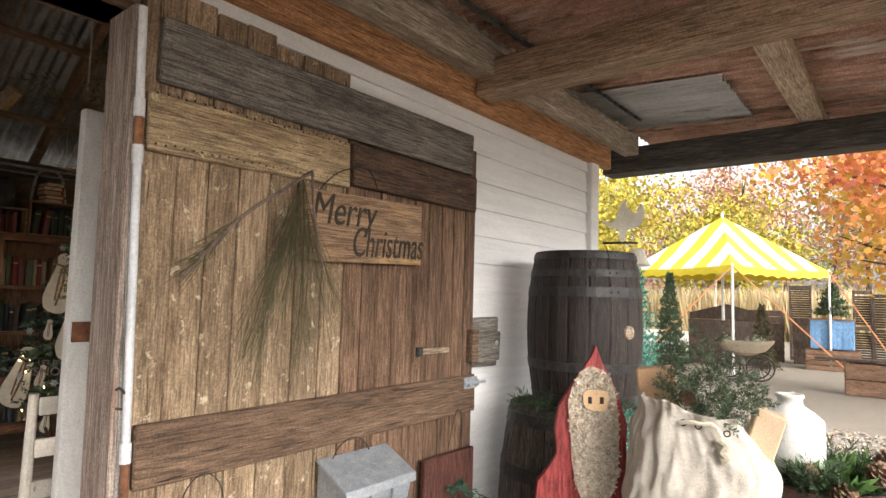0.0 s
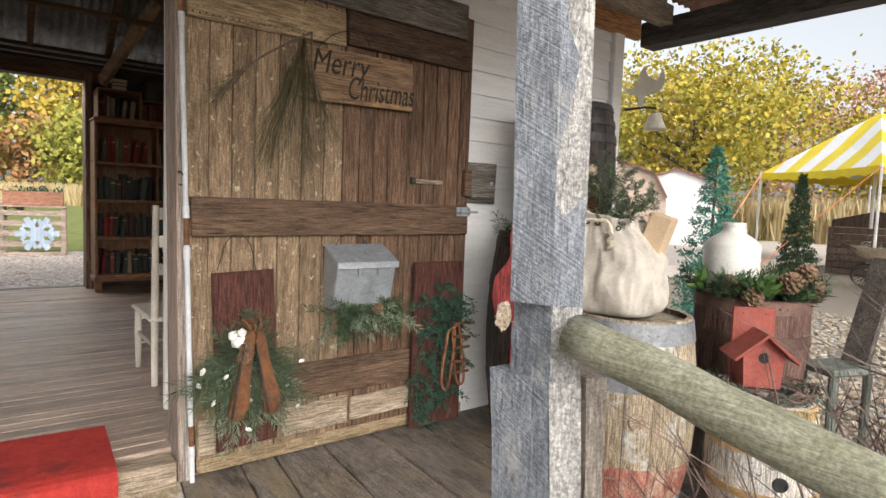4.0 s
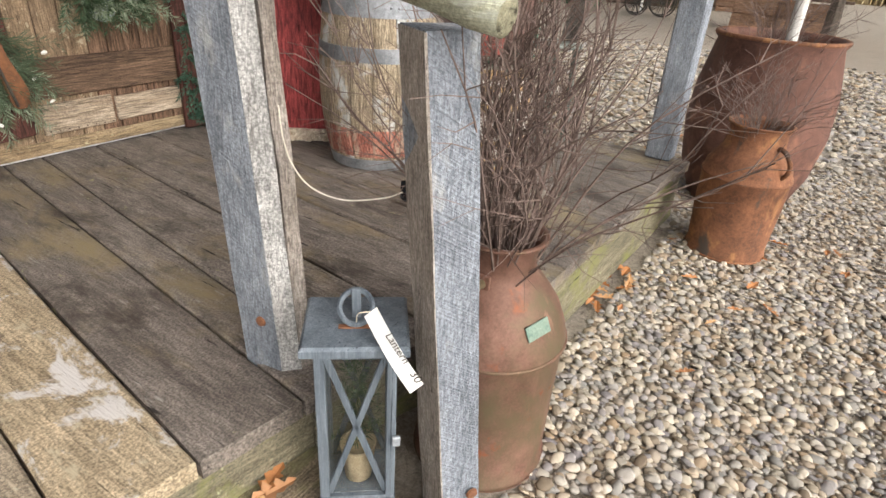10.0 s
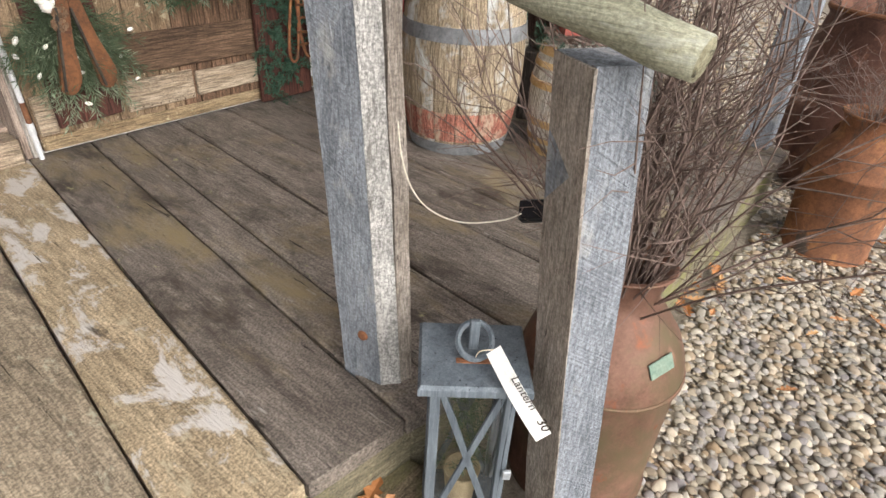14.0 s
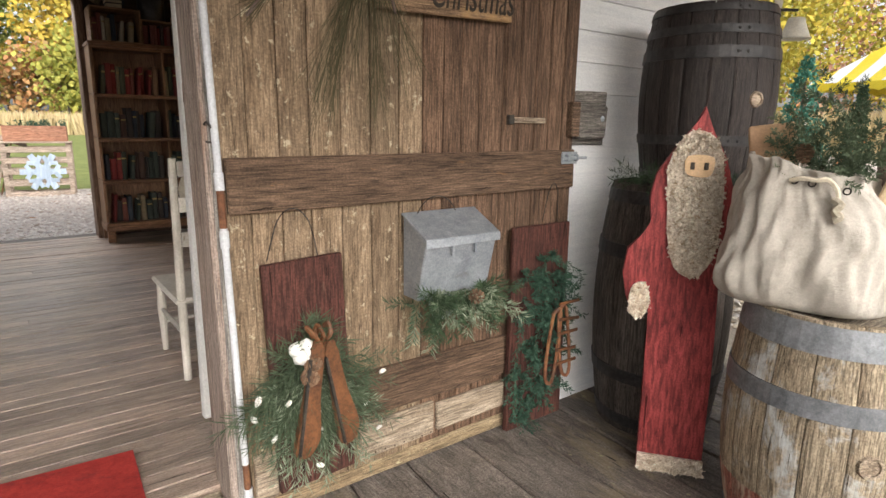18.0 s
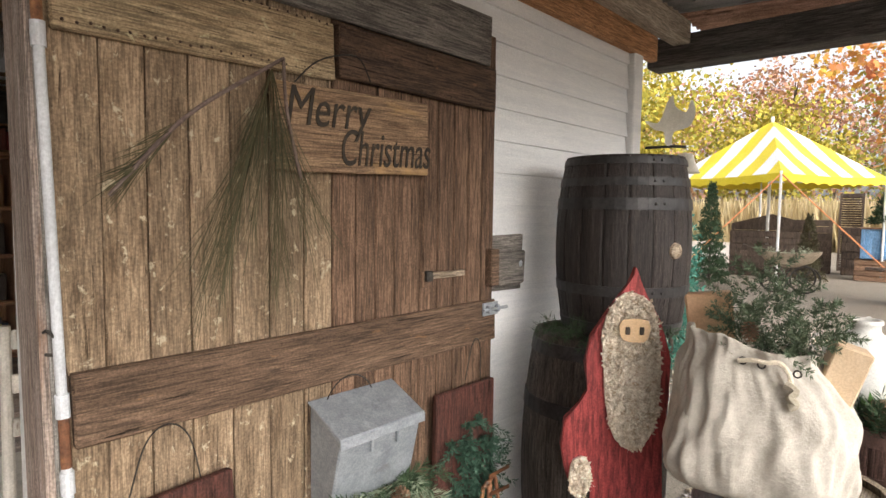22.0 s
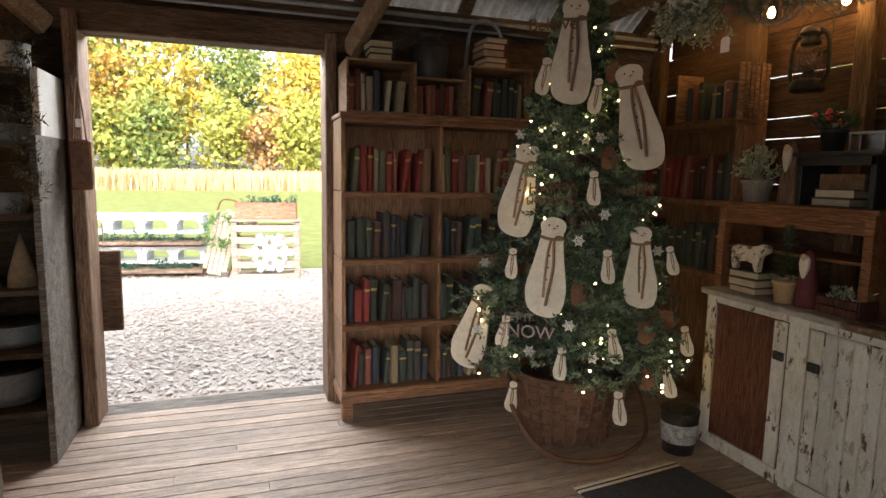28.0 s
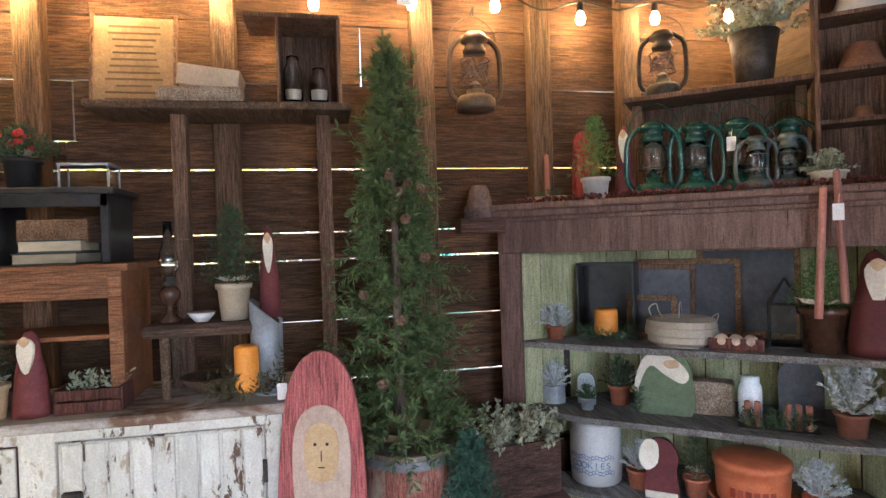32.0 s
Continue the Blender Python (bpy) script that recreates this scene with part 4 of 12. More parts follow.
part("stem", tube(smooth_line([(0.03, 0, 0.03), (-0.05, -0.03, -0.02), (-0.22, -0.04, -0.14), (-0.36, -0.03, -0.30)], 6), 0.0045, 6), TWIG, spray)
part("stem", tube(smooth_line([(0.03, 0, 0.03), (0.02, -0.03, -0.1), (0.05, -0.04, -0.25)], 6), 0.004, 6), TWIG, spray)
bm = bmesh.new()
for k in range(40):
    d = (Vector((-0.75, -0.05, -0.6)) + rand_dir(rnd) * 0.3).normalized()
    d.y = min(d.y, 0)
    blade(bm, Vector((-0.22, -0.03, -0.14)).lerp(Vector((-0.3, -0.03, -0.24)), rnd.random()), d, d.cross(Vector((0, 1, 0))).normalized(), rnd.uniform(0.08, 0.16), 0.0012)
part("side_needles", bm, NEEDLE_DRY, spray)

# red board with a winter swag and old wooden skates
board_1 = thing("red_swag_board", T(0.90, DY - 0.012, 0.44) @ Matrix.Rotation(-0.04, 4, "Y"), "old red board with a pine swag, cotton and leather skates", "wall decoration", "red boards on the door")
part("board", box(-0.118, 0.118, -0.028, 0, -0.325, 0.36, 0.004, jitter=0.003), RED_OLD, board_1)
bm = bmesh.new()
for k in range(84):
    a = math.pi * (1.06 + 0.88 * rnd.random()) if k < 68 else math.pi * rnd.uniform(0.2, 0.8)
    ln = rnd.uniform(0.12, 0.24) if k < 68 else rnd.uniform(0.08, 0.13)
    base = Vector((rnd.uniform(-0.04, 0.04), -0.035, rnd.uniform(-0.03, 0.10)))
    tip = base + Vector((math.cos(a) * ln * 1.15, -rnd.uniform(0.02, 0.07), math.sin(a) * ln * 1.1))
    sprig(bm, base, tip, 70, 0.055, 0.0016, rnd, 1.0)
part("greenery", bm, SPRUCE, board_1)
bm = bmesh.new()
for k in range(34):
    base = Vector((rnd.uniform(-0.05, 0.05), -0.045, rnd.uniform(-0.12, 0.06)))
    tip = base + Vector((rnd.uniform(-0.17, 0.2), -0.03, rnd.uniform(-0.26, 0.02)))
    sprig(bm, base, tip, 60, 0.045, 0.0018, rnd, 1.0)
part("frosted_greenery", bm, NEEDLE_FROST, board_1)
for k in range(16):
    x, z = (rnd.uniform(-0.07, -0.0), rnd.uniform(0.10, 0.14)) if k < 5 else (rnd.uniform(-0.2, 0.2), rnd.uniform(-0.2, 0.09))
    if k == 15:
        x, z = -0.02, -0.24
    bm = bmesh.new()
    bmesh.ops.create_icosphere(bm, subdivisions=1, radius=rnd.uniform(0.016, 0.025) if k < 5 else rnd.uniform(0.006, 0.0095))
    for v in bm.verts:
        v.co = v.co * rnd.uniform(0.8, 1.2)
        v.co.x *= 1.25 if k < 5 else 1.9
    part("cotton_boll", bm, COTTON, board_1, m=T(x, -0.085, z) @ Matrix.Rotation(rnd.uniform(-1.2, 1.2), 4, "Y"), smooth=True)
for sx, tilt in ((-0.058, 0.19), (0.030, -0.15)):
    prof = closed_curve([(-0.018, 0.16), (0.016, 0.165), (0.022, 0.02), (0.036, -0.10), (0.014, -0.16), (-0.03, -0.15), (-0.028, -0.06), (-0.02, 0.05)], 4)
    sk = part("skate", outline(prof, 0.022, bevel=0.005), LEATHER, board_1, "worn orange-brown leather skate", T(sx + 0.02, -0.085, -0.03) @ Matrix.Rotation(tilt, 4, "Y"))
    part("skate_blade", box(-0.026, -0.018, -0.030, -0.018, -0.15, 0.13, 0.001), IRON, sk)
for k in range(3):
    part("ribbon", tube(smooth_line([(0, -0.08, 0.13), (0.02 * (k - 1) + 0.01, -0.10, 0.155), (0.03 * (k - 1), -0.085, 0.185), (-0.01, -0.08, 0.15)], 5), 0.007, 6), LEATHER, board_1)
bm = bmesh.new()
for x, z in ((-0.04, 0.04), (-0.03, 0.08)):
    pine_cone(bm, Vector((x, -0.07, z)), 0.05, 0.022, (0.2, -1, 0.2), rnd)
part("pine_cone", bm, CONE, board_1)

# galvanised wall box with greenery
mailbox = thing("galvanised_wall_box", T(1.375, DY - 0.002, 0.70), "grey galvanised wall box with a sloping lid, filled with greenery", "wall box")
bm = bmesh.new()
vs = [bm.verts.new(p) for p in ((-0.14, 0, 0.19), (0.14, 0, 0.19), (0.14, 0, -0.07), (-0.14, 0, -0.07), (-0.14, -0.13, 0.12), (0.14, -0.13, 0.12), (0.14, -0.085, -0.07), (-0.14, -0.085, -0.07))]
for f in ((0, 1, 2, 3), (4, 7, 6, 5), (0, 4, 5, 1), (0, 3, 7, 4), (1, 5, 6, 2), (3, 2, 6, 7)):
    bm.faces.new([vs[k] for k in f])
bmesh.ops.recalc_face_normals(bm, faces=bm.faces)
bmesh.ops.bevel(bm, geom=list(bm.edges), offset=0.004, segments=1, affect="EDGES")
part("body", bm, GALV, mailbox)
lid = part("lid", box(-0.147, 0.147, -0.152, 0.0, -0.004, 0.003, 0.002, m=T(0, 0, 0.196) @ Matrix.Rotation(radians(26), 4, "X")), GALV, mailbox)
part("lid_lip", box(-0.147, 0.147, -0.139, -0.134, 0.105, 0.130, 0.001), GALV, mailbox)
part("back_plate", lathe([(0.0, 0.0), (0.06, 0.0), (0.057, 0.006), (0, 0.006)], 20, m=T(0.02, -0.004, -0.12) @ Matrix.Rotation(radians(90), 4, "X")), GALV, mailbox)
for x in (-0.045, 0.045):
    part("lid_tab", box(x - 0.004, x + 0.004, -0.139, -0.130, 0.075, 0.105, 0.001), GALV, mailbox)
bm, bm2 = bmesh.new(), bmesh.new()
for k in range(62):
    base = Vector((rnd.uniform(-0.16, 0.15), -0.09, -0.08 + rnd.uniform(-0.02, 0.03)))
    tip = base + Vector((rnd.uniform(-0.13, 0.13), -rnd.uniform(0.03, 0.09), rnd.uniform(-0.12, 0.05)))
    sprig(bm if k % 3 else bm2, base, tip, 60, 0.036, 0.0019, rnd, 0.9)
part("greenery", bm, NEEDLE, mailbox)
part("frosted_greenery", bm2, NEEDLE_FROST, mailbox)
bm = bmesh.new()
pine_cone(bm, Vector((0.03, -0.13, -0.07)), 0.05, 0.02, (0.3, -1, 0.2), rnd)
part("pine_cone", bm, CONE, mailbox)

# second red board with a long garland and old skates
board_2 = thing("red_swag_board", T(1.835, DY - 0.012, 0.40), "old red board with a hanging spruce garland and iron skates", "wall decoration", "red boards on the door")
part("board", box(-0.15, 0.15, -0.024, 0, -0.385, 0.41, 0.004, jitter=0.003), RED_OLD, board_2)
bm = bmesh.new()
for k in range(130):
    u = rnd.random()
    z = 0.30 - 0.66 * u
    base = Vector((0.03 * math.sin(5 * u) + rnd.uniform(-0.125, 0.09), -0.03, z))
    tip = base + Vector((rnd.uniform(-0.12, 0.13), -rnd.uniform(0.02, 0.06), rnd.uniform(-0.13, 0.02)))
    sprig(bm, base, tip, 50, 0.022, 0.0028, rnd, 0.9)
part("garland", bm, NEEDLE_BLUE, board_2)
for x, z, t in ((0.015, -0.05, 0.1), (0.075, -0.04, -0.15)):
    mm = T(x, -0.09, z) @ Matrix.Rotation(t, 4, "Y")
    part("iron_skate", tube([mm @ p for p in smooth_line([(-0.02, 0, 0.13), (0.02, 0, 0.13), (0.022, 0, -0.12), (-0.015, 0, -0.14), (-0.03, 0, -0.05), (-0.02, 0, 0.13)], 4)], 0.007, 6), RUST, board_2)
for k in range(5):
    part("strap", box(0.03, 0.14, -0.10, -0.094, -0.13 + 0.06 * k, -0.118 + 0.06 * k, 0.001, m=Matrix.Rotation(0.08 * (k % 2), 4, "Y")), LEATHER, board_2)


# ---- barrels ----
W_BLACK = wood("blackened_oak_stave", (0.018, 0.014, 0.013), (0.055, 0.043, 0.038), "z", coord="obj", vary=0.2, rough=0.6)
W_DARKOAK = wood("dark_oak_stave", (0.045, 0.037, 0.032), (0.135, 0.112, 0.096), "z", coord="obj", vary=0.2, rough=0.7)
W_KEG = wood("weathered_oak_stave", (0.22, 0.17, 0.115), (0.42, 0.34, 0.24), "z", coord="obj", vary=0.12, rough=0.85, over=[((0.52, 0.54, 0.54), (7, 7, 5), 0.60, 0.06, 0.85)])
W_KEGRED = wood("faded_red_stave", (0.26, 0.085, 0.06), (0.44, 0.19, 0.14), "z", coord="obj", vary=0.12, rough=0.85, over=[((0.45, 0.36, 0.27), (9, 9, 5), 0.56, 0.06, 0.85)])
W_KEGWHITE = wood("peeling_white_stave", (0.42, 0.385, 0.33), (0.66, 0.63, 0.58), "z", coord="obj", vary=0.08, rough=0.8, over=[((0.14, 0.11, 0.085), (10, 10, 16), 0.65, 0.03, 0.85), ((0.52, 0.33, 0.13), (5, 5, 9), 0.70, 0.06, 0.85)])
HOOP_RUST = surface("rusty_painted_hoop", (0.30, 0.175, 0.07), (0.54, 0.38, 0.20), (12, 12, 30), rough=0.85, bump=0.3, vary=0.1, coord="obj", over=[((0.28, 0.13, 0.05), (14, 14, 10), 0.62, 0.05, 0.9)])
HOOP = surface("grey_steel_hoop", (0.16, 0.17, 0.18), (0.32, 0.33, 0.35), (12, 12, 12), rough=0.6, metal=0.5, bump=0.1, vary=0.1, coord="obj")
HOOP_DK = surface("dark_steel_hoop", (0.03, 0.03, 0.03), (0.075, 0.07, 0.07), (12, 12, 12), rough=0.5, metal=0.5, bump=0.1, vary=0.1, coord="obj")
HEAD = wood("grey_oak_head", (0.23, 0.18, 0.13), (0.40, 0.34, 0.27), "x", coord="obj", vary=0.05)


def barrel(m, h, r_end, r_mid, label, stave_mat, hoops, head_mat, n=20, bands=None, group="barrels", bung=None, hoop_mat=HOOP, top_r=None):
    ob = thing("barrel", m, label, "barrel", group)
    rt = top_r or r_end

    def rad(z):
        u = z / h
        e = r_end + (rt - r_end) * u
        return e + (r_mid - e) * (1 - (2 * u - 1) ** 2)
    rows = 8
    for z0, z1, mat in bands or [(0, h, stave_mat)]:
        bm = bmesh.new()
        a = math.pi / n * 0.97
        prev = None
        for k in range(rows + 1):
            z = z0 + (z1 - z0) * k / rows
            r = rad(z)
            cur = [bm.verts.new((rr * math.cos(s * a), rr * math.sin(s * a), z)) for rr, s in ((r - 0.018, -1), (r - 0.002, -1), (r, -0.8), (r + 0.001, 0), (r, 0.8), (r - 0.002, 1), (r - 0.018, 1))]
            if prev:
                for i in range(6):
                    bm.faces.new((prev[i], prev[i + 1], cur[i + 1], cur[i]))
            else:
                bm.faces.new(cur[::-1])
            prev = cur
        bm.faces.new(prev)
        me = mesh_of("stave", bm, mat)
        for i in range(n):
            part("stave", me, None, ob, m=Matrix.Rotation(2 * math.pi * i / n, 4, "Z"))
    for z, w, mt in hoops:
        r0, r1 = rad(z - w / 2) + 0.0005, rad(z + w / 2) + 0.0005
        hp = part("hoop", lathe([(r0 - 0.006, z - w / 2), (r0 + 0.004, z - w / 2), (r1 + 0.004, z + w / 2), (r1 - 0.006, z + w / 2)], 40, close=False), mt or hoop_mat, ob)
        ang = radians(235)
        for da in (-0.07, 0.07):
            o = Vector((math.cos(ang + da), math.sin(ang + da), 0))
            part("rivet", lathe([(0.0, 0.004), (0.006, 0.0), (0.006, -0.002)], 8, m=Matrix.Translation(o * (rad(z) + 0.004) + Vector((0, 0, z))) @ o.to_track_quat("Z", "Y").to_matrix().to_4x4(), close=False), mt or hoop_mat, hp)
    part("head", lathe([(0, h - 0.022), (rt - 0.015, h - 0.022), (rt - 0.012, h - 0.03), (0, h - 0.03)], 32), head_mat, ob)
    part("bottom_head", lathe([(0, 0.02), (r_end - 0.015, 0.02), (r_end - 0.012, 0.028), (0, 0.028)], 32), head_mat, ob)
    if bung:
        ang, z, rr, mt = bung
        o = Vector((math.cos(ang), math.sin(ang), 0))
        mm = Matrix.Translation(o * (rad(z) - 0.004) + Vector((0, 0, z))) @ o.to_track_quat("Z", "Y").to_matrix().to_4x4()
        b = part("bung", lathe([(0, 0.006), (rr * 0.8, 0.006), (rr * 0.85, 0.010), (rr * 1.15, 0.010), (rr * 1.3, 0.0)], 20, m=mm, close=False), mt, ob)
    return ob


barrel(T(2.30, 1.385, 0.0), 0.965, 0.215, 0.26, "tall black-stained oak barrel standing on the porch", W_DARKOAK, [(0.05, 0.045, None), (0.24, 0.05, None), (0.72, 0.05, None), (0.92, 0.045, None)], W_DARKOAK, 18, hoop_mat=HOOP_DK)
barrel(T(2.395, 1.34, 0.968), 0.62, 0.205, 0.238, "black-stained oak barrel stacked on another barrel", W_BLACK, [(0.03, 0.035, None), (0.16, 0.035, None), (0.455, 0.04, None), (0.53, 0.028, None), (0.60, 0.022, None)], W_BLACK, 18, hoop_mat=HOOP_DK, bung=(radians(251), 0.30, 0.022, W_PALE))
barrel(T(2.055, 0.695, 0.0), 0.705, 0.205, 0.255, "weathered oak wine barrel with a faded red band", W_KEG, [(0.025, 0.05, HOOP), (0.485, 0.055, HOOP), (0.66, 0.075, HOOP)], HEAD, 16, bands=[(0, 0.06, W_KEG), (0.06, 0.185, W_KEGRED), (0.185, 0.705, W_KEG)], bung=(radians(225), 0.36, 0.026, W_PALE), top_r=0.222)
barrel(T(2.30, 0.285, 0.0), 0.455, 0.15, 0.186, "small white painted keg with rusty hoops and peeling paint", W_KEGWHITE, [(0.02, 0.036, None), (0.07, 0.022, None), (0.145, 0.03, None), (0.30, 0.03, None), (0.375, 0.022, None), (0.43, 0.036, None)], W_KEGWHITE, 14, hoop_mat=HOOP_RUST, bung=(radians(222), 0.205, 0.02, BLACK))
# greenery between the stacked barrels
bm = bmesh.new()
for k in range(26):
    a = rnd.uniform(2.6, 4.6)
    base = Vector((2.32, 1.36, 0.985)) + Vector((math.cos(a), math.sin(a), 0)) * 0.205
    sprig(bm, base, base + Vector((math.cos(a) * 0.09 + rnd.uniform(-0.06, 0.06), math.sin(a) * 0.09, rnd.uniform(-0.06, 0.07))), 40, 0.03, 0.0014, rnd)
solo("evergreen_tuft", bm, NEEDLE, Matrix(), "dark evergreen sprigs tucked between stacked barrels", "greenery")

# wooden winter figure, cut from a board
RED_PAINT = wood("faded_red_paint", (0.20, 0.028, 0.028), (0.36, 0.062, 0.06), "z", across=8, coord="obj", vary=0.05, rough=0.6, bump=0.15, stain=0.2)
# the browner tone colours in brown specks and the shadows between tufts
MOSS = surface("shaggy_cream_moss", (0.42, 0.31, 0.20), (0.94, 0.88, 0.77), (60, 60, 60), fine=3.0, rough=0.95, bump=0.8, dist=0.01, coord="obj")
SKIN = surface("tan_painted_wood", (0.50, 0.33, 0.18), (0.64, 0.45, 0.27), (9, 9, 3), rough=0.7, bump=0.1, coord="obj", vary=0.04)
fig = thing("wooden_figure", T(2.01, 1.12, 0.0) @ Matrix.Rotation(radians(-50), 4, "Z"), "red painted board cut-out figure with a shaggy cream beard", "figure")
body = [(-0.107, 0.0), (0.105, 0.0), (0.10, 0.45), (0.09, 0.70), (0.105, 0.86), (0.108, 0.97), (0.075, 1.08), (0.025, 1.17), (0.0, 1.235), (-0.02, 1.185), (-0.075, 1.11), (-0.125, 1.03), (-0.14, 0.95), (-0.128, 0.87), (-0.15, 0.83), (-0.195, 0.78), (-0.205, 0.70), (-0.19, 0.62), (-0.16, 0.555), (-0.125, 0.60), (-0.112, 0.64)]
part("body", outline(body, 0.03, bevel=0.004), RED_PAINT, fig)


def shag(pts, n, mat, parent, name, h=0.015, r=0.012):
    """A shaggy patch: many small tufts inside an outline."""
    bm = outline(pts, 0.012, m=T(0, -0.030, 0))
    xs, zs = [p[0] for p in pts], [p[1] for p in pts]

    def inside(x, z):
        c = False
        for (x0, z0), (x1, z1) in zip(pts, pts[1:] + pts[:1]):
            if (z0 > z) != (z1 > z) and x < (x1 - x0) * (z - z0) / (z1 - z0) + x0:
                c = not c
        return c
    k = 0
    while k < n:
        x, z = rnd.uniform(min(xs), max(xs)), rnd.uniform(min(zs), max(zs))
        if inside(x, z):
            o = Vector((x, -0.042, z))
            for j in range(3):
                d = (Vector((rnd.uniform(-1, 1), -rnd.uniform(0.2, 1), rnd.uniform(-1, 1)))).normalized()
                s = d.cross(rand_dir(rnd)).normalized()
                blade(bm, o, d, s, h * rnd.uniform(0.6, 1.3), r * 0.35)
            k += 1
    return part(name, bm, mat, parent)


shag(closed_curve([(-0.02, 1.165), (0.045, 1.13), (0.07, 1.02), (0.075, 0.88), (0.06, 0.76), (0.01, 0.70), (-0.05, 0.73), (-0.08, 0.84), (-0.088, 0.95), (-0.095, 1.05), (-0.065, 1.13)], 3), 900, MOSS, fig, "beard")
shag(closed_curve([(-0.17, 0.66), (-0.13, 0.67), (-0.115, 0.61), (-0.13, 0.56), (-0.165, 0.555), (-0.18, 0.60)], 3), 90, MOSS, fig, "cuff")
shag([(-0.108, 0.0), (0.106, 0.0), (0.106, 0.055), (-0.108, 0.06)], 260, MOSS, fig, "hem")
part("face", outline(closed_curve([(-0.045, 1.085), (0.03, 1.085), (0.028, 1.03), (-0.01, 1.022), (-0.045, 1.035)], 3), 0.004, m=T(0, -0.052, 0)), SKIN, fig, "tan wooden face patch")
for ex in (-0.028, 0.012):
    part("eye", box(ex - 0.006, ex + 0.006, -0.060, -0.055, 1.045, 1.067, 0.001), PAINT_BLACK, fig)

# canvas sack on the wine barrel
CANVAS = surface("cream_canvas", (0.38, 0.345, 0.295), (0.53, 0.49, 0.43), (9, 9, 9), fine=3, micro=0.05, rough=0.95, bump=0.7, dist=0.01, vary=0.0, stain=0.18, coord="obj", over=[((0.38, 0.23, 0.11), (4, 4, 4), 0.745, 0.06, 0.95)])
sack = thing("canvas_sack", T(2.0, 0.775, 0.697) @ Matrix.Rotation(radians(-74), 4, "Z"), "lumpy cream canvas sack tied with cord, standing on a barrel", "sack")
bm = bmesh.new()
seg, rings = 132, []
for rx, ry, z, cx in ((0.17, 0.12, 0.0, 0), (0.20, 0.145, 0.012, 0), (0.208, 0.155, 0.05, 0), (0.206, 0.158, 0.09, 0), (0.202, 0.156, 0.13, 0), (0.204, 0.154, 0.17, 0.002), (0.203, 0.15, 0.21, 0.004), (0.195, 0.14, 0.25, 0.004), (0.178, 0.125, 0.285, -0.004), (0.158, 0.108, 0.315, -0.012), (0.145, 0.10, 0.34, -0.018), (0.142, 0.10, 0.365, -0.02), (0.15, 0.108, 0.385, -0.022), (0.142, 0.10, 0.382, -0.022), (0.13, 0.09, 0.34, -0.018), (0.12, 0.08, 0.25, 0)):
    row = []
    for i in range(seg):
        a = 2 * math.pi * i / seg
        c, s_ = math.cos(a), math.sin(a)
        q = Vector((c * 1.2, s_ * 1.2, z * 6))
        up = min(1.0, z / 0.06)
        fold = noise.noise(Vector((c * 2.2 + z * 7, s_ * 2.2, z * 11 - c * 2.5)))
        crease = 1 - abs(noise.noise(Vector((c * 3.4 - z * 10, s_ * 3.4 + 3, z * 7 + c * 3)))) * 2
        fine = 1 - abs(noise.noise(Vector((c * 8 + z * 17, s_ * 8 - z * 9, z * 19 + 5)))) * 2.4
        k = 1 + up * (0.045 * max(0.0, fine) ** 3 + 0.06 * noise.noise(q * 1.4) + 0.095 * fold + 0.115 * crease ** 4 * (crease > 0))
        if z > 0.27:
            k += 0.06 * math.sin(a * 9 + 2 * fold) * min(1.0, (z - 0.27) / 0.06)
        e = 3.4 - 1.4 * min(1.0, z / 0.36)
        sq = 1 / (abs(c) ** e + abs(s_) ** e) ** (1 / e)
        dz = (0.025 * noise.noise(Vector((a * 1.3, 2, 9))) - 0.03 * c) * (z / 0.38) ** 2 + 0.012 * fold * up
        row.append(bm.verts.new((cx + rx * k * sq * c, ry * k * sq * s_, max(0.0, z + (dz if z > 0.02 else 0)))))
    rings.append(row)
for a, b in zip(rings, rings[1:]):
    for i in range(seg):
        bm.faces.new((a[i], a[(i + 1) % seg], b[(i + 1) % seg], b[i]))
bm.faces.new(rings[0][::-1])
bm.faces.new(rings[-1])
body_ob = part("body", bm, CANVAS, sack, smooth=True)
sub = body_ob.modifiers.new("sub", "SUBSURF")
sub.levels = sub.render_levels = 1
for ex, ez, ey in ((-0.04, 0.345, -0.112), (0.075, 0.325, -0.105), (0.0, 0.34, -0.116)):
    part("eyelet", ring(0.008, 0.0022, 0, 14, m=T(ex, ey, ez) @ Matrix.Rotation(radians(80), 4, "X")), IRON, sack)
ROPE = surface("cream_rope", (0.48, 0.42, 0.32), (0.62, 0.56, 0.45), (60, 60, 60), rough=0.95, bump=0.5, coord="obj")
part("cord", tube(smooth_line([(-0.05, -0.118, 0.345), (-0.02, -0.128, 0.352), (0.01, -0.132, 0.35), (0.035, -0.13, 0.352), (0.055, -0.128, 0.33), (0.062, -0.13, 0.30)], 4), 0.006, 6), ROPE, sack)
part("cord_knot", tube(smooth_line([(0.05, -0.135, 0.305), (0.068, -0.145, 0.295), (0.058, -0.148, 0.28), (0.07, -0.15, 0.265), (0.058, -0.15, 0.255)], 4), 0.010, 6), ROPE, sack)
part("kraft_box", box(-0.115, 0.0, 0.0, 0.06, 0.2, 0.50, 0.006, m=Matrix.Rotation(-0.14, 4, "Y")), surface("kraft_paper", (0.42, 0.26, 0.15), (0.52, 0.34, 0.21), (5, 5, 5), bump=0.05, coord="obj", vary=0.02), sack, "brown kraft paper box")
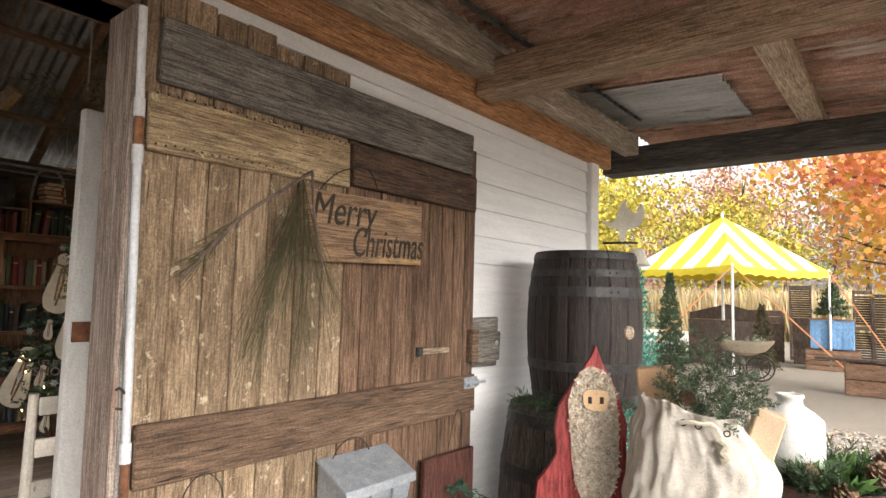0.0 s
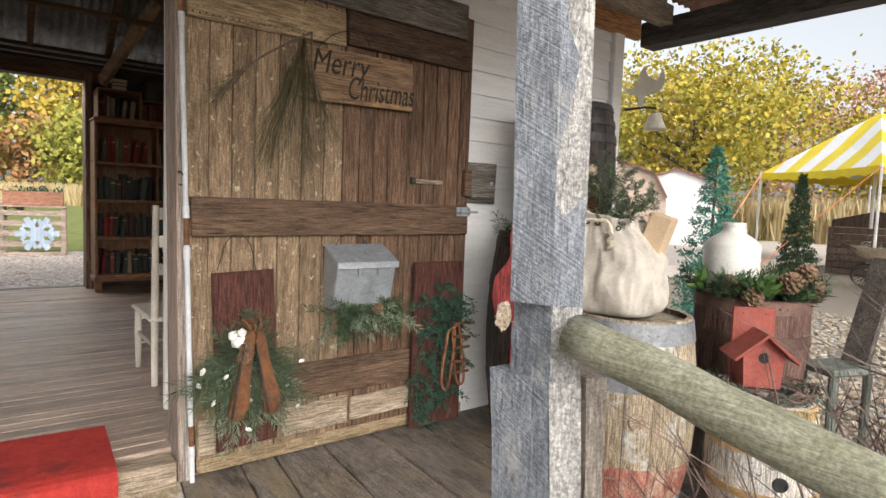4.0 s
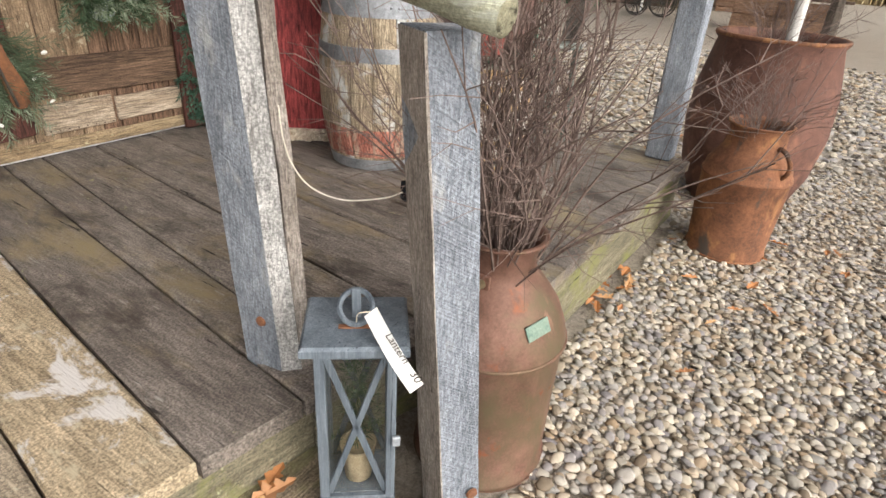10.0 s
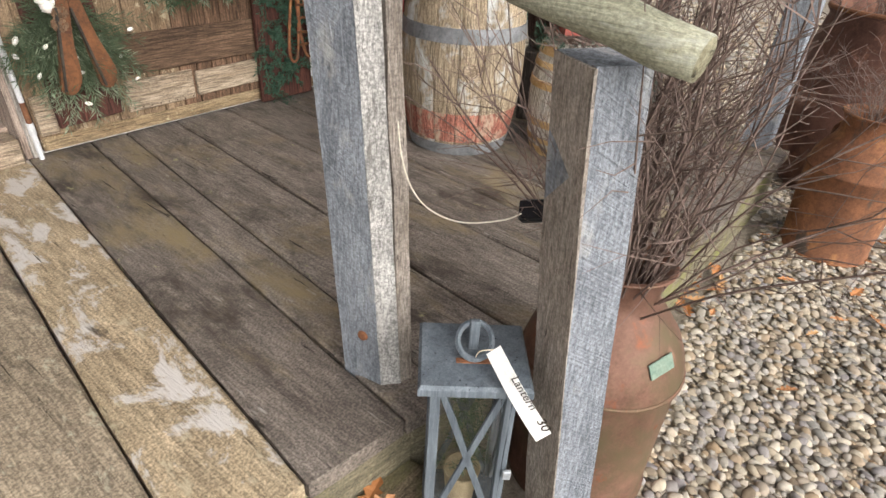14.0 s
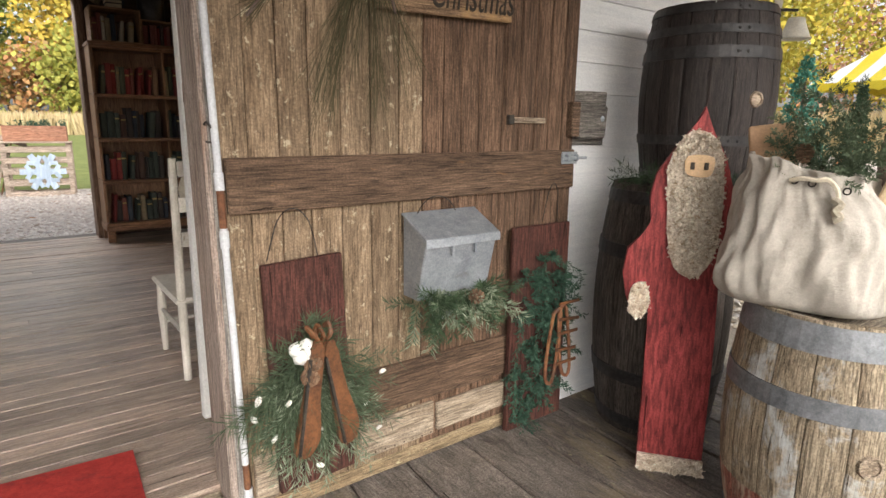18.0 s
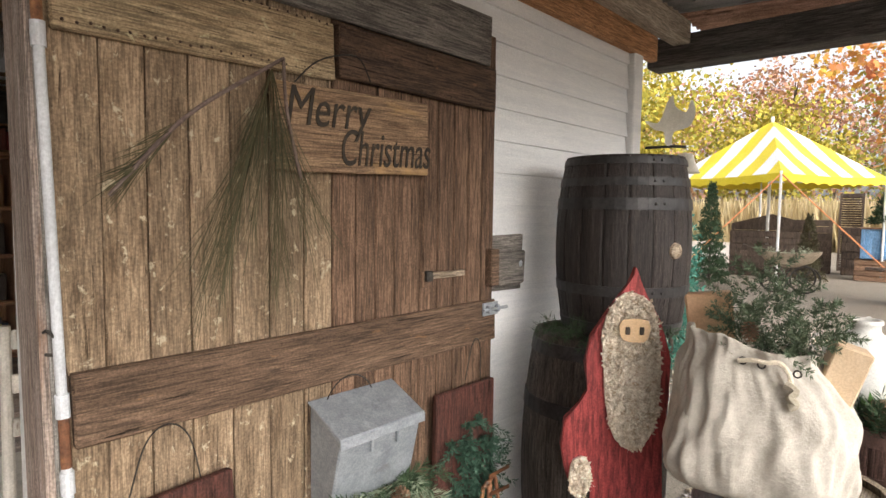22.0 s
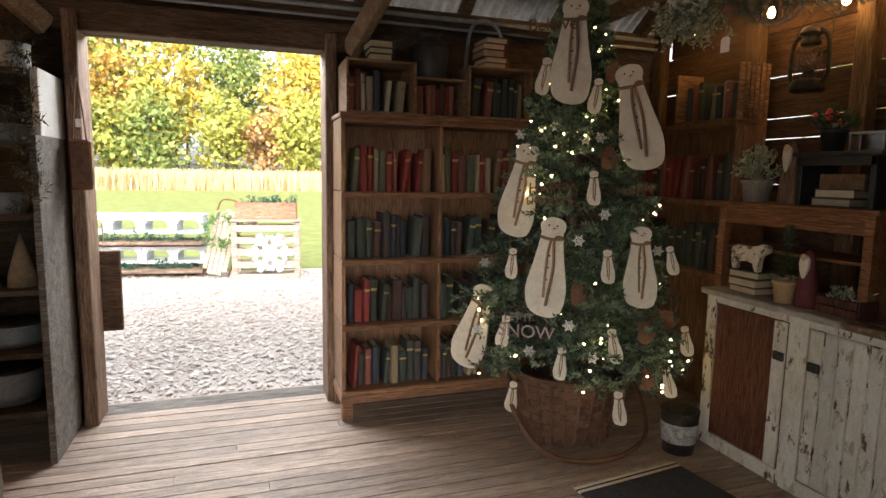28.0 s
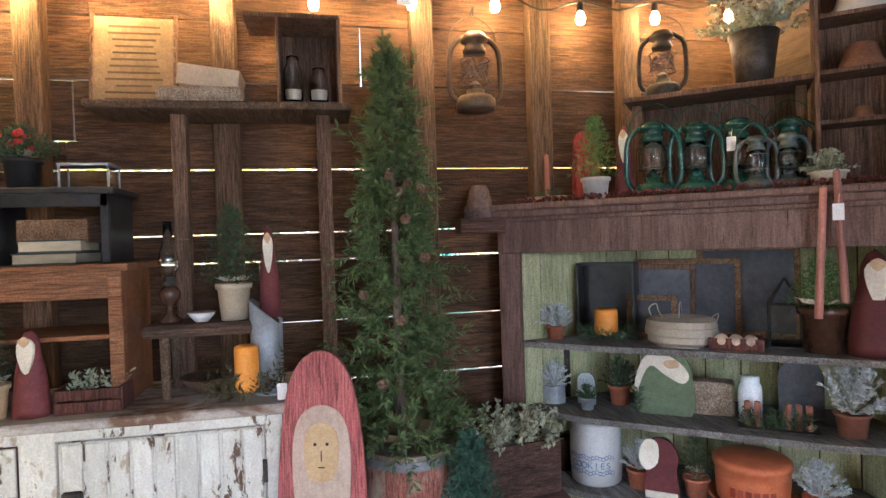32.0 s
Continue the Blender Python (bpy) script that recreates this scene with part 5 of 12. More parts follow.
part("gift_box", box(0.04, 0.12, -0.02, 0.07, 0.2, 0.42, 0.004, m=Matrix.Rotation(0.3, 4, "Y")), surface("tan_paper", (0.50, 0.36, 0.23), (0.58, 0.44, 0.30), (5, 5, 5), bump=0.05, coord="obj", vary=0.02), sack, "tan paper box")
for k, (tx, ty, tz) in enumerate(((-0.13, -0.02, 0.13), (-0.10, 0.02, 0.22), (-0.03, 0.0, 0.27), (0.03, 0.02, 0.24), (0.06, -0.05, 0.17), (-0.07, -0.08, 0.10), (0.12, -0.04, 0.12), (0.17, -0.05, 0.06), (0.10, -0.10, 0.03), (-0.12, -0.06, 0.07), (0.0, -0.07, 0.18), (0.14, 0.03, 0.09), (-0.04, 0.05, 0.2))):
    bm = bmesh.new()
    base = Vector((0.015 + 0.3 * tx, -0.02 + 0.3 * ty, 0.34))
    bough(bm, base, base + Vector((0.62 * tx + 0.01, 0.7 * ty, 0.8 * tz + 0.055)), rnd, 9, 0.075, 0.016, 0.0015, 64, 0.0)
    part("spruce_branch", bm, SPRUCE, sack)
bm = bmesh.new()
pine_cone(bm, Vector((-0.03, -0.09, 0.44)), 0.05, 0.018, (0.1, -0.4, -1), rnd)
part("pine_cone", bm, CONE, sack)

# half-barrel planter with greenery and a jug, on a crate
solo("support_crate", box(-0.2, 0.2, -0.2, 0.2, 0, 0.32, 0.006, jitter=0.004), W_DARKOAK, T(2.73, 0.55, 0.0) @ Matrix.Rotation(0.4, 4, "Z"), "dark wooden crate under the half-barrel planter", "crate")
W_PLANTER = wood("reddish_brown_planter_stave", (0.075, 0.04, 0.032), (0.17, 0.10, 0.082), "z", coord="obj", vary=0.2)
barrel(T(2.73, 0.55, 0.32), 0.43, 0.20, 0.228, "reddish-brown half-barrel planter full of greenery", W_PLANTER, [(0.40, 0.05, None), (0.26, 0.05, None)], W_PLANTER, 20, group="planters", hoop_mat=surface("brown_hoop", (0.10, 0.06, 0.05), (0.18, 0.11, 0.09), (12, 12, 12), rough=0.7, metal=0.3, coord="obj"), top_r=0.225)
greens = thing("planter_greenery", T(2.73, 0.55, 0.725), "mixed pine, ivy and pine cones filling the planter", "greenery")
bm, bm2, bm3 = bmesh.new(), bmesh.new(), bmesh.new()
for k in range(170):
    a, rr = rnd.uniform(0, 6.28), 0.215 * math.sqrt(rnd.random())
    base = Vector((math.cos(a) * rr, math.sin(a) * rr, 0.0))
    tip = base + Vector((math.cos(a) * 0.07, math.sin(a) * 0.07, rnd.uniform(0.05, 0.14)))
    if k % 3 == 0:
        for j in range(7):
            d = (Vector((math.cos(a), math.sin(a), 0.9)) + rand_dir(rnd) * 0.9).normalized()
            blade(bm2, base + Vector((0, 0, 0.04)), d, d.cross(rand_dir(rnd)).normalized(), rnd.uniform(0.05, 0.11), 0.016)
    else:
        sprig(bm, base, tip, 60, 0.04, 0.002, rnd, 1.0)
for x, y, z in ((-0.19, 0.04, 0.04), (-0.11, -0.17, 0.07), (0.05, -0.20, 0.03), (-0.02, -0.19, 0.10), (-0.20, -0.07, 0.0)):
    bm3 = bmesh.new()
    pine_cone(bm3, Vector((x, y, z)), 0.085, 0.036, (-0.3, -0.6, 0.7), rnd)
    part("pine_cone", bm3, CONE, greens)
part("pine_foliage", bm, NEEDLE, greens)
part("broad_foliage", bm2, LEAF, greens)
STONEWARE = surface("pale_grey_stoneware", (0.62, 0.61, 0.57), (0.72, 0.71, 0.67), (5, 5, 5), rough=0.3, bump=0.03, coord="obj", vary=0.04, stain=0.08, spec=0.5)
jug = thing("stoneware_jug", T(2.69, 0.63, 0.745), "pale grey stoneware jug standing in the planter", "jug")
part("body", lathe([(0.106, 0), (0.114, 0.015), (0.115, 0.205), (0.110, 0.220), (0.082, 0.245), (0.050, 0.266), (0.044, 0.275), (0.043, 0.292), (0.049, 0.297), (0.049, 0.31), (0.036, 0.31), (0.032, 0.28)], 36), STONEWARE, jug, smooth=True)
part("handle", tube(smooth_line([(0.04, 0, 0.29), (0.085, 0, 0.30), (0.108, 0, 0.265), (0.098, 0, 0.225)], 5), 0.010, 8), STONEWARE, jug, smooth=True)

# red birdhouse on a wreath of greenery
wreath = solo("greenery_nest", (lambda b: ([sprig(b, Vector((math.cos(a) * 0.11, math.sin(a) * 0.11, 0.015)), Vector((math.cos(a) * 0.19, math.sin(a) * 0.19, 0.01 + 0.03 * math.sin(7 * a))), 40, 0.035, 0.0013, rnd) for a in [6.283 * i / 26 for i in range(26)]], b)[1])(bmesh.new()), NEEDLE_BLUE, T(2.30, 0.285, 0.456), "ring of pine twigs lying on the keg", "greenery")
tw = thing("twig_nest", T(2.30, 0.285, 0.456), "nest of dark twigs lying on the keg", "nest")
bm = bmesh.new()
for k in range(24):
    a0, r = rnd.uniform(0, 6.28), rnd.uniform(0.11, 0.165)
    tube([(r * math.cos(a0 + 0.25 * j), r * math.sin(a0 + 0.25 * j), 0.012 + 0.03 * rnd.random()) for j in range(8)], 0.0035, 4, bm)
part("twigs", bm, TWIG, tw)
RED_BH = surface("red_birdhouse_paint", (0.20, 0.05, 0.04), (0.33, 0.09, 0.07), (8, 8, 8), rough=0.75, bump=0.15, coord="obj", vary=0.04, over=[((0.20, 0.10, 0.07), (18, 18, 18), 0.70, 0.05, 0.9)])
bh = thing("birdhouse", T(2.33, 0.335, 0.475) @ Matrix.Rotation(radians(-46), 4, "Z") @ Matrix.Diagonal((0.88, 0.88, 0.9, 1)), "red wooden birdhouse with a pitched roof standing on a keg", "birdhouse")
part("house", outline([(-0.07, 0.0), (0.07, 0.0), (0.08, 0.14), (0.0, 0.205), (-0.08, 0.14)], 0.13, m=T(0, 0.065, 0)), RED_BH, bh)
for s in (-1, 1):
    part("roof_board", box(-0.012 if s < 0 else 0.0, 0.155, -0.10, 0.09, 0.0, 0.012, 0.002, m=T(0, 0, 0.205) @ Matrix.Diagonal((s, 1, 1, 1)) @ Matrix.Rotation(radians(40), 4, "Y")), RED_BH, bh)
part("back_board", box(-0.085, 0.085, 0.066, 0.082, -0.02, 0.30, 0.003), RED_BH, bh)
# flat black disc on the front paints the darkness of the hole
part("entrance", lathe([(0.0, 0.001), (0.022, 0.001), (0.022, 0.0)], 18, m=T(0.0, -0.066, 0.12) @ Matrix.Rotation(radians(90), 4, "X"), close=False), BLACK, bh)
for sx in (-0.045, 0.045):
    part("nail", NAIL_ME, None, bh, m=T(sx, 0.065, 0.275))

# grey weathered chair at the porch edge
chair = thing("weathered_chair", T(2.86, 0.26, 0.0) @ Matrix.Rotation(radians(-112), 4, "Z"), "grey-green weathered wooden chair with a plank back", "chair")
W_GREENGREY = wood("grey_green_wood", (0.10, 0.115, 0.10), (0.22, 0.235, 0.21), "z", coord="obj")
part("seat", box(-0.09, 0.09, -0.11, 0.13, 0.462, 0.492, 0.008), W_GREENGREY, chair)
part("backrest", box(-0.06, 0.06, 0.0, 0.022, 0.0, 0.46, 0.006, m=T(0, 0.10, 0.49) @ Matrix.Rotation(radians(-16), 4, "X")), W_GREY, chair)
for x in (-0.07, 0.07):
    for y in (-0.08, 0.10):
        part("leg", lathe([(0.014, 0), (0.017, 0.462)], 8, m=T(x, y, 0)), W_GREENGREY, chair)

# rooster and bell beyond the wall corner
bell = thing("rooster_bell", T(EAST + 0.05, 1.52, 1.62), "pale metal rooster bracket with a hanging bell at the wall corner", "bell")
TIN = surface("pale_painted_tin", (0.55, 0.52, 0.44), (0.68, 0.65, 0.57), (10, 10, 10), rough=0.6, coord="obj", bump=0.1)
part("rooster", outline(closed_curve([(-0.01, 0.17), (0.05, 0.16), (0.08, 0.20), (0.10, 0.26), (0.13, 0.30), (0.14, 0.25), (0.20, 0.22), (0.23, 0.28), (0.25, 0.22), (0.22, 0.15), (0.14, 0.12), (0.13, 0.06), (0.10, 0.06), (0.09, 0.12), (0.04, 0.13)], 3), 0.006, m=Matrix.Rotation(radians(-40), 4, "Z") @ T(-0.12, 0, 0.05)), TIN, bell)
part("arm", tube([(0, 0.12, 0.10), (0, -0.02, 0.10), (0.06, -0.06, 0.10)], 0.007, 6), IRON, bell)
part("bell", lathe([(0.0, 0.09), (0.035, 0.085), (0.045, 0.05), (0.065, 0.0), (0.072, -0.01), (0.055, 0.0), (0.03, 0.06)], 24, m=T(0.06, -0.06, -0.02)), TIN, bell, smooth=True)

# ---- lantern, milk can and rusty cans ----
W_LANT = wood("blue_grey_painted_wood", (0.075, 0.093, 0.112), (0.145, 0.17, 0.195), "z", coord="obj", rough=0.5, vary=0.05, micro=0.06, fibre_low=0.85, bump=0.3, over=[((0.24, 0.15, 0.09), (16, 16, 16), 0.74, 0.04, 0.9)])
GLASS = glass("clear_glass")
lant = thing("wooden_lantern", T(0.715, -0.375, -0.168) @ Matrix.Rotation(radians(-50), 4, "Z") @ Matrix.Diagonal((0.88, 0.88, 1.06, 1)), "blue-grey wooden lantern with crossed bars and a potted sprig inside", "lantern")
part("base", box(-0.088, 0.088, -0.075, 0.075, 0, 0.03, 0.004), W_LANT, lant)
for x in (-0.075, 0.075):
    for y in (-0.062, 0.062):
        part("corner_post", box(x - 0.011, x + 0.011, y - 0.011, y + 0.011, 0.03, 0.385, 0.002), W_LANT, lant)
for y in (-0.064, 0.064):
    for s in (-1, 1):
        ln = math.hypot(0.13, 0.34)
        part("cross_bar", box(-0.007, 0.007, -0.004, 0.004, -ln / 2, ln / 2, 0.001, m=T(0, y, 0.207) @ Matrix.Rotation(s * math.atan2(0.13, 0.34), 4, "Y")), W_LANT, lant)
    part("rail", box(-0.07, 0.07, y - 0.008, y + 0.008, 0.365, 0.385, 0.001), W_LANT, lant)
for x in (-0.078, 0.078):
    for s in (-1, 1):
        ln = math.hypot(0.10, 0.34)
        part("cross_bar", box(-0.004, 0.004, -0.007, 0.007, -ln / 2, ln / 2, 0.001, m=T(x, 0, 0.207) @ Matrix.Rotation(s * math.atan2(0.10, 0.34), 4, "X")), W_LANT, lant)
bm = bmesh.new()
v1 = [bm.verts.new((sx * 0.11, sy * 0.098, 0.385)) for sx, sy in ((-1, -1), (1, -1), (1, 1), (-1, 1))]
v2 = [bm.verts.new((sx * 0.11, sy * 0.098, 0.398)) for sx, sy in ((-1, -1), (1, -1), (1, 1), (-1, 1))]
v3 = [bm.verts.new((sx * 0.104, sy * 0.092, 0.404)) for sx, sy in ((-1, -1), (1, -1), (1, 1), (-1, 1))]
for a, b in ((v1, v2), (v2, v3)):
    for i in range(4):
        bm.faces.new((a[i], a[(i + 1) % 4], b[(i + 1) % 4], b[i]))
bm.faces.new(v1[::-1]), bm.faces.new(v3)
roof = part("roof", bm, W_LANT, lant)
part("top_slot", box(-0.036, 0.036, -0.030, -0.016, 0.4035, 0.4065, 0.001), RUST, lant, "rusty slot in the roof")
part("ring_handle", ring(0.034, 0.006, 0, 24, m=T(0, 0.0, 0.432) @ Matrix.Rotation(radians(38), 4, "X")), W_LANT, lant)
part("ring_tab", box(-0.01, 0.01, 0.012, 0.024, 0.40, 0.462, 0.002), W_LANT, lant)
part("door_catch", box(0.078, 0.096, -0.085, -0.075, 0.17, 0.192, 0.002), GALV, lant)
for nm, args in (("pane", (-0.066, 0.066, -0.0605, -0.0585, 0.032, 0.365)), ("pane", (-0.066, 0.066, 0.0585, 0.0605, 0.032, 0.365))):
    part(nm, box(*args), GLASS, lant).visible_shadow = False
part("pot", lathe([(0.032, 0.03), (0.042, 0.11), (0.044, 0.115), (0.038, 0.115), (0.036, 0.1)], 20), surface("burlap", (0.34, 0.26, 0.16), (0.48, 0.39, 0.26), (60, 60, 60), rough=0.95, bump=0.5, coord="obj"), lant, "burlap wrapped pot", smooth=True)
bm = bmesh.new()
for k in range(26):
    base = Vector((0, 0, 0.11 + 0.008 * k))
    a = rnd.uniform(0, 6.28)
    w = 0.062 - 0.0016 * k
    sprig(bm, base, base + Vector((math.cos(a) * w, math.sin(a) * w * 0.8, 0.04)), 36, 0.022, 0.001, rnd)
part("small_pine", bm, NEEDLE, lant)
TAGP = surface("white_paper", (0.78, 0.77, 0.74), (0.85, 0.84, 0.82), (20, 20, 20), bump=0.02, coord="obj", vary=0.0, stain=0.04)
tag = thing("price_tag", lant.matrix_basis @ T(0.03, -0.05, 0.45) @ Matrix.Rotation(radians(-38), 4, "Y") @ Matrix.Rotation(radians(-40), 4, "X"), "long white paper price tag tied to the lantern handle", "tag")
bm = bmesh.new()
prev = None
for i in range(9):
    u = i / 8
    y = -0.022 * math.sin(u * 2.2)
    cur = [bm.verts.new((x, y + dy, -0.165 * u)) for x, dy in ((-0.015, 0.0), (0.015, 0.0), (0.015, 0.0015), (-0.015, 0.0015))]
    if prev:
        for k in range(4):
            bm.faces.new((prev[k], cur[k], cur[(k + 1) % 4], prev[(k + 1) % 4]))
    else:
        bm.faces.new(cur)
    prev = cur
bm.faces.new(prev[::-1])
part("paper", bm, TAGP, tag)
text_part("Lantern", 0.020, T(0.006, -0.0222, -0.055) @ FACE @ Matrix.Rotation(radians(-90), 4, "Z"), tag, PAINT_BLACK, 0.2, 0.0003)
text_part("30", 0.022, T(0.005, -0.0215, -0.135) @ FACE @ Matrix.Rotation(radians(-90), 4, "Z"), tag, PAINT_BLACK, 0.2, 0.0003)
part("string", tube(smooth_line([(0, 0, 0), (-0.02, -0.005, 0.01), (-0.045, 0.03, 0.005)], 4), 0.0012, 4), ROPE, tag)


def milk_can(m, profile, ring_at, handles, label, mat, plate=None):
    """A shouldered milk can turned from a profile; handles: angles and a line of radii and heights."""
    ob = thing("milk_can", m, label, "milk can", "milk cans")
    part("body", lathe(profile, 40), mat, ob, smooth=True)
    angles, line = handles
    for a in angles:
        o, sd = Vector((math.cos(a), math.sin(a), 0)), Vector((-math.sin(a), math.cos(a), 0))
        pts = smooth_line([o * r + Vector((0, 0, z)) for r, z in line], 4)
        hd = part("handle", tube(pts, 0.0105, 8), mat, ob, smooth=True)
        for end in (pts[0], pts[-1]):
            part("handle_lug", box(-0.018, 0.018, -0.004, 0.004, -0.022, 0.022, 0.002, m=Matrix.Translation(end + o * 0.001) @ o.to_track_quat("Y", "Z").to_matrix().to_4x4()), mat, hd)
    part("base_rim", ring(profile[1][0], 0.006, 0.012, 36), mat, ob, smooth=True)
    part("seam_ring", ring(ring_at[0], 0.0045, ring_at[1], 36), mat, ob, smooth=True)
    part("mouth_rim", ring(max(p[0] for p in profile[-5:]), 0.004, max(p[1] for p in profile) - 0.004, 36), mat, ob, smooth=True)
    if plate:
        a, r, z = plate
        o = Vector((math.cos(a), math.sin(a), 0.45)).normalized()
        part("name_plate", box(-0.031, 0.031, -0.016, 0.016, 0, 0.003, 0.001, m=Matrix.Translation((math.cos(a) * r, math.sin(a) * r, z)) @ o.to_track_quat("Z", "Y").to_matrix().to_4x4() @ Matrix.Rotation(radians(8), 4, "Z")), surface("green_patina_plate", (0.12, 0.18, 0.145), (0.22, 0.28, 0.22), (30, 30, 30), coord="obj"), ob, "green corroded name plate")
    return ob


milk_can(T(1.033, -0.494, -0.242) @ Matrix.Diagonal((1, 1, 1.025, 1)), [(0.155, 0.0), (0.162, 0.004), (0.163, 0.03), (0.157, 0.036), (0.159, 0.19), (0.163, 0.34), (0.167, 0.352), (0.168, 0.368), (0.165, 0.376), (0.162, 0.395), (0.143, 0.44), (0.110, 0.485), (0.086, 0.512), (0.080, 0.535), (0.082, 0.562), (0.094, 0.588), (0.097, 0.594), (0.091, 0.596), (0.076, 0.57), (0.072, 0.54), (0.085, 0.50)], (0.168, 0.36),
         ((radians(188), radians(8)), ((0.158, 0.405), (0.182, 0.43), (0.180, 0.475), (0.150, 0.512), (0.115, 0.522), (0.088, 0.512))), "reddish-brown milk can on the gravel, full of bare twigs", RUST_CAN, (radians(-112), 0.143, 0.437))
milk_can(T(2.88, -0.75, -0.325) @ Matrix.Rotation(radians(70), 4, "Z"), [(0.165, 0.0), (0.172, 0.006), (0.174, 0.03), (0.168, 0.036), (0.182, 0.25), (0.185, 0.37), (0.190, 0.375), (0.190, 0.39), (0.182, 0.395), (0.176, 0.43), (0.155, 0.47), (0.13, 0.50), (0.120, 0.53), (0.118, 0.575), (0.130, 0.605), (0.134, 0.612), (0.126, 0.612), (0.110, 0.58), (0.110, 0.52)], (0.187, 0.382),
         ((radians(-25), radians(165)), ((0.159, 0.412), (0.191, 0.44), (0.194, 0.484), (0.162, 0.522), (0.126, 0.534), (0.115, 0.522))), "squat rusty milk can on the gravel beside the deck", RUST)
pot = thing("rusty_barrel_pot", T(3.66, -0.65, -0.325), "large barrel-shaped rusty metal pot on the gravel", "pot")
RUST_POT = surface("brown_rust", (0.10, 0.05, 0.038), (0.20, 0.10, 0.075), (5, 5, 5), rough=0.8, metal=0.1, bump=0.2, coord="obj", over=[((0.34, 0.17, 0.11), (6, 6, 4), 0.62, 0.08, 0.9)])
part("body", lathe([(0.25, 0), (0.33, 0.2), (0.36, 0.42), (0.35, 0.62), (0.30, 0.86), (0.315, 0.88), (0.31, 0.90), (0.295, 0.90), (0.285, 0.86), (0.33, 0.6), (0.3, 0.2), (0.0, 0.15)], 40), RUST_POT, pot, smooth=True)
part("rim", ring(0.308, 0.012, 0.892, 40), RUST, pot, smooth=True)


def bare_twigs(name, m, n, h, spread, label, seed, base=0.035, side=7, r0=0.0035):
    """A bundle of bare branching twigs."""
    r = random.Random(seed)
    ob = thing(name, m, label, "branches", "bare twigs")
    bm = bmesh.new()
    stems = bmesh.new()
    for k in range(n):
        a, ln = r.uniform(0, 6.28), h * r.uniform(0.55, 1.0)
        out = spread * r.random() ** 1.6
        p0 = Vector((math.cos(a) * base * r.random(), math.sin(a) * base * r.random(), -0.12))
        p3 = p0 + Vector((math.cos(a) * out, math.sin(a) * out, ln * (1 - 0.45 * out / max(spread, 0.01))))
        pts = smooth_line([p0, p0.lerp(p3, 0.35) + Vector((r.uniform(-0.05, 0.05), r.uniform(-0.05, 0.05), 0.06)), p0.lerp(p3, 0.7) + Vector((r.uniform(-0.06, 0.06), r.uniform(-0.06, 0.06), 0.03)), p3], 3)
        rr = r0 * r.uniform(0.6, 1.2)
        tube(pts, [rr * (1 - 0.7 * i / (len(pts) - 1)) for i in range(len(pts))], 4, stems)
        for j in range(side):
            i = r.randrange(2, len(pts) - 1)
            q = pts[i]
            d = ((pts[i + 1] - pts[i]).normalized() + rand_dir(r) * 0.9).normalized()
            e = q + d * r.uniform(0.06, 0.2) * h
            mid = q.lerp(e, 0.5) + rand_dir(r) * 0.012
            tube([q, mid, e], [rr * 0.45, rr * 0.3, rr * 0.15], 3, bm)
            if r.random() < 0.7:
                tube([mid, mid + (d + rand_dir(r) * 0.8).normalized() * 0.07 * h], [rr * 0.28, rr * 0.12], 3, bm)
    for nm, b in (("stem_tangle", stems), ("twig_tangle", bm)):
        tagged(part(nm, b, TWIG, ob), "tangle of bare twigs", "", "", "stuff")
    return ob


bare_twigs("twig_bundle", T(1.033, -0.494, 0.335), 100, 0.95, 0.50, "bundle of bare brown twigs standing in the milk can", 4, 0.045, 9, 0.0030)
bare_twigs("twig_bundle", T(2.88, -0.75, 0.29), 60, 0.46, 0.50, "tuft of fine purplish twigs in the rusty can", 5, 0.05, 9, 0.0022)
bare_twigs("twig_bundle", T(3.66, -0.65, 0.45), 46, 0.75, 0.62, "bare twigs standing in the large rusty pot", 6, 0.1, 8, 0.0028)
solo("birch_log", lathe([(0.03, 0), (0.03, 0.75)], 14), surface("birch_bark", (0.55, 0.52, 0.48), (0.75, 0.73, 0.70), (30, 30, 6), coord="obj", over=[((0.08, 0.07, 0.06), (10, 10, 60), 0.66, 0.03, 0.9)]), T(3.60, -0.70, 0.2), "white birch stick standing in the rusty pot", "log")
# white cord hanging from the post
CORD = surface("white_cord", (0.72, 0.66, 0.54), (0.82, 0.77, 0.67), (30, 30, 30), coord="obj", bump=0.1)
solo("extension_cord", tube(smooth_line([(0.80, -0.10, 0.66), (0.79, -0.115, 0.62), (0.77, -0.145, 0.55), (0.77, -0.17, 0.495), (0.785, -0.205, 0.455), (0.82, -0.255, 0.435), (0.885, -0.30, 0.432), (0.922, -0.315, 0.437)], 6), 0.0015, 6), CORD, Matrix(), "white electric cord looped from the post to a small lamp", "cord")
GLOSS_BLACK = surface("glossy_black_panel", (0.012, 0.012, 0.014), (0.02, 0.02, 0.024), coord="obj", rough=0.25, bump=0, spec=0.5)
solar = thing("solar_light", T(0.942, -0.33, 0.442) @ Matrix.Rotation(-0.9, 4, "Y") @ Matrix.Rotation(0.4, 4, "Z"), "small black solar light on a stake in the can", "lamp")
part("stake", tube([(0.0, 0.0, -0.01), (0.05, -0.06, -0.06), (0.10, -0.13, -0.13)], 0.004, 6), BLACK, solar)
part("housing", box(-0.022, 0.022, -0.030, 0.030, -0.014, 0.008, 0.006), BLACK, solar)
part("panel", box(-0.018, 0.018, -0.026, 0.026, 0.007, 0.0105, 0.001), GLOSS_BLACK, solar)

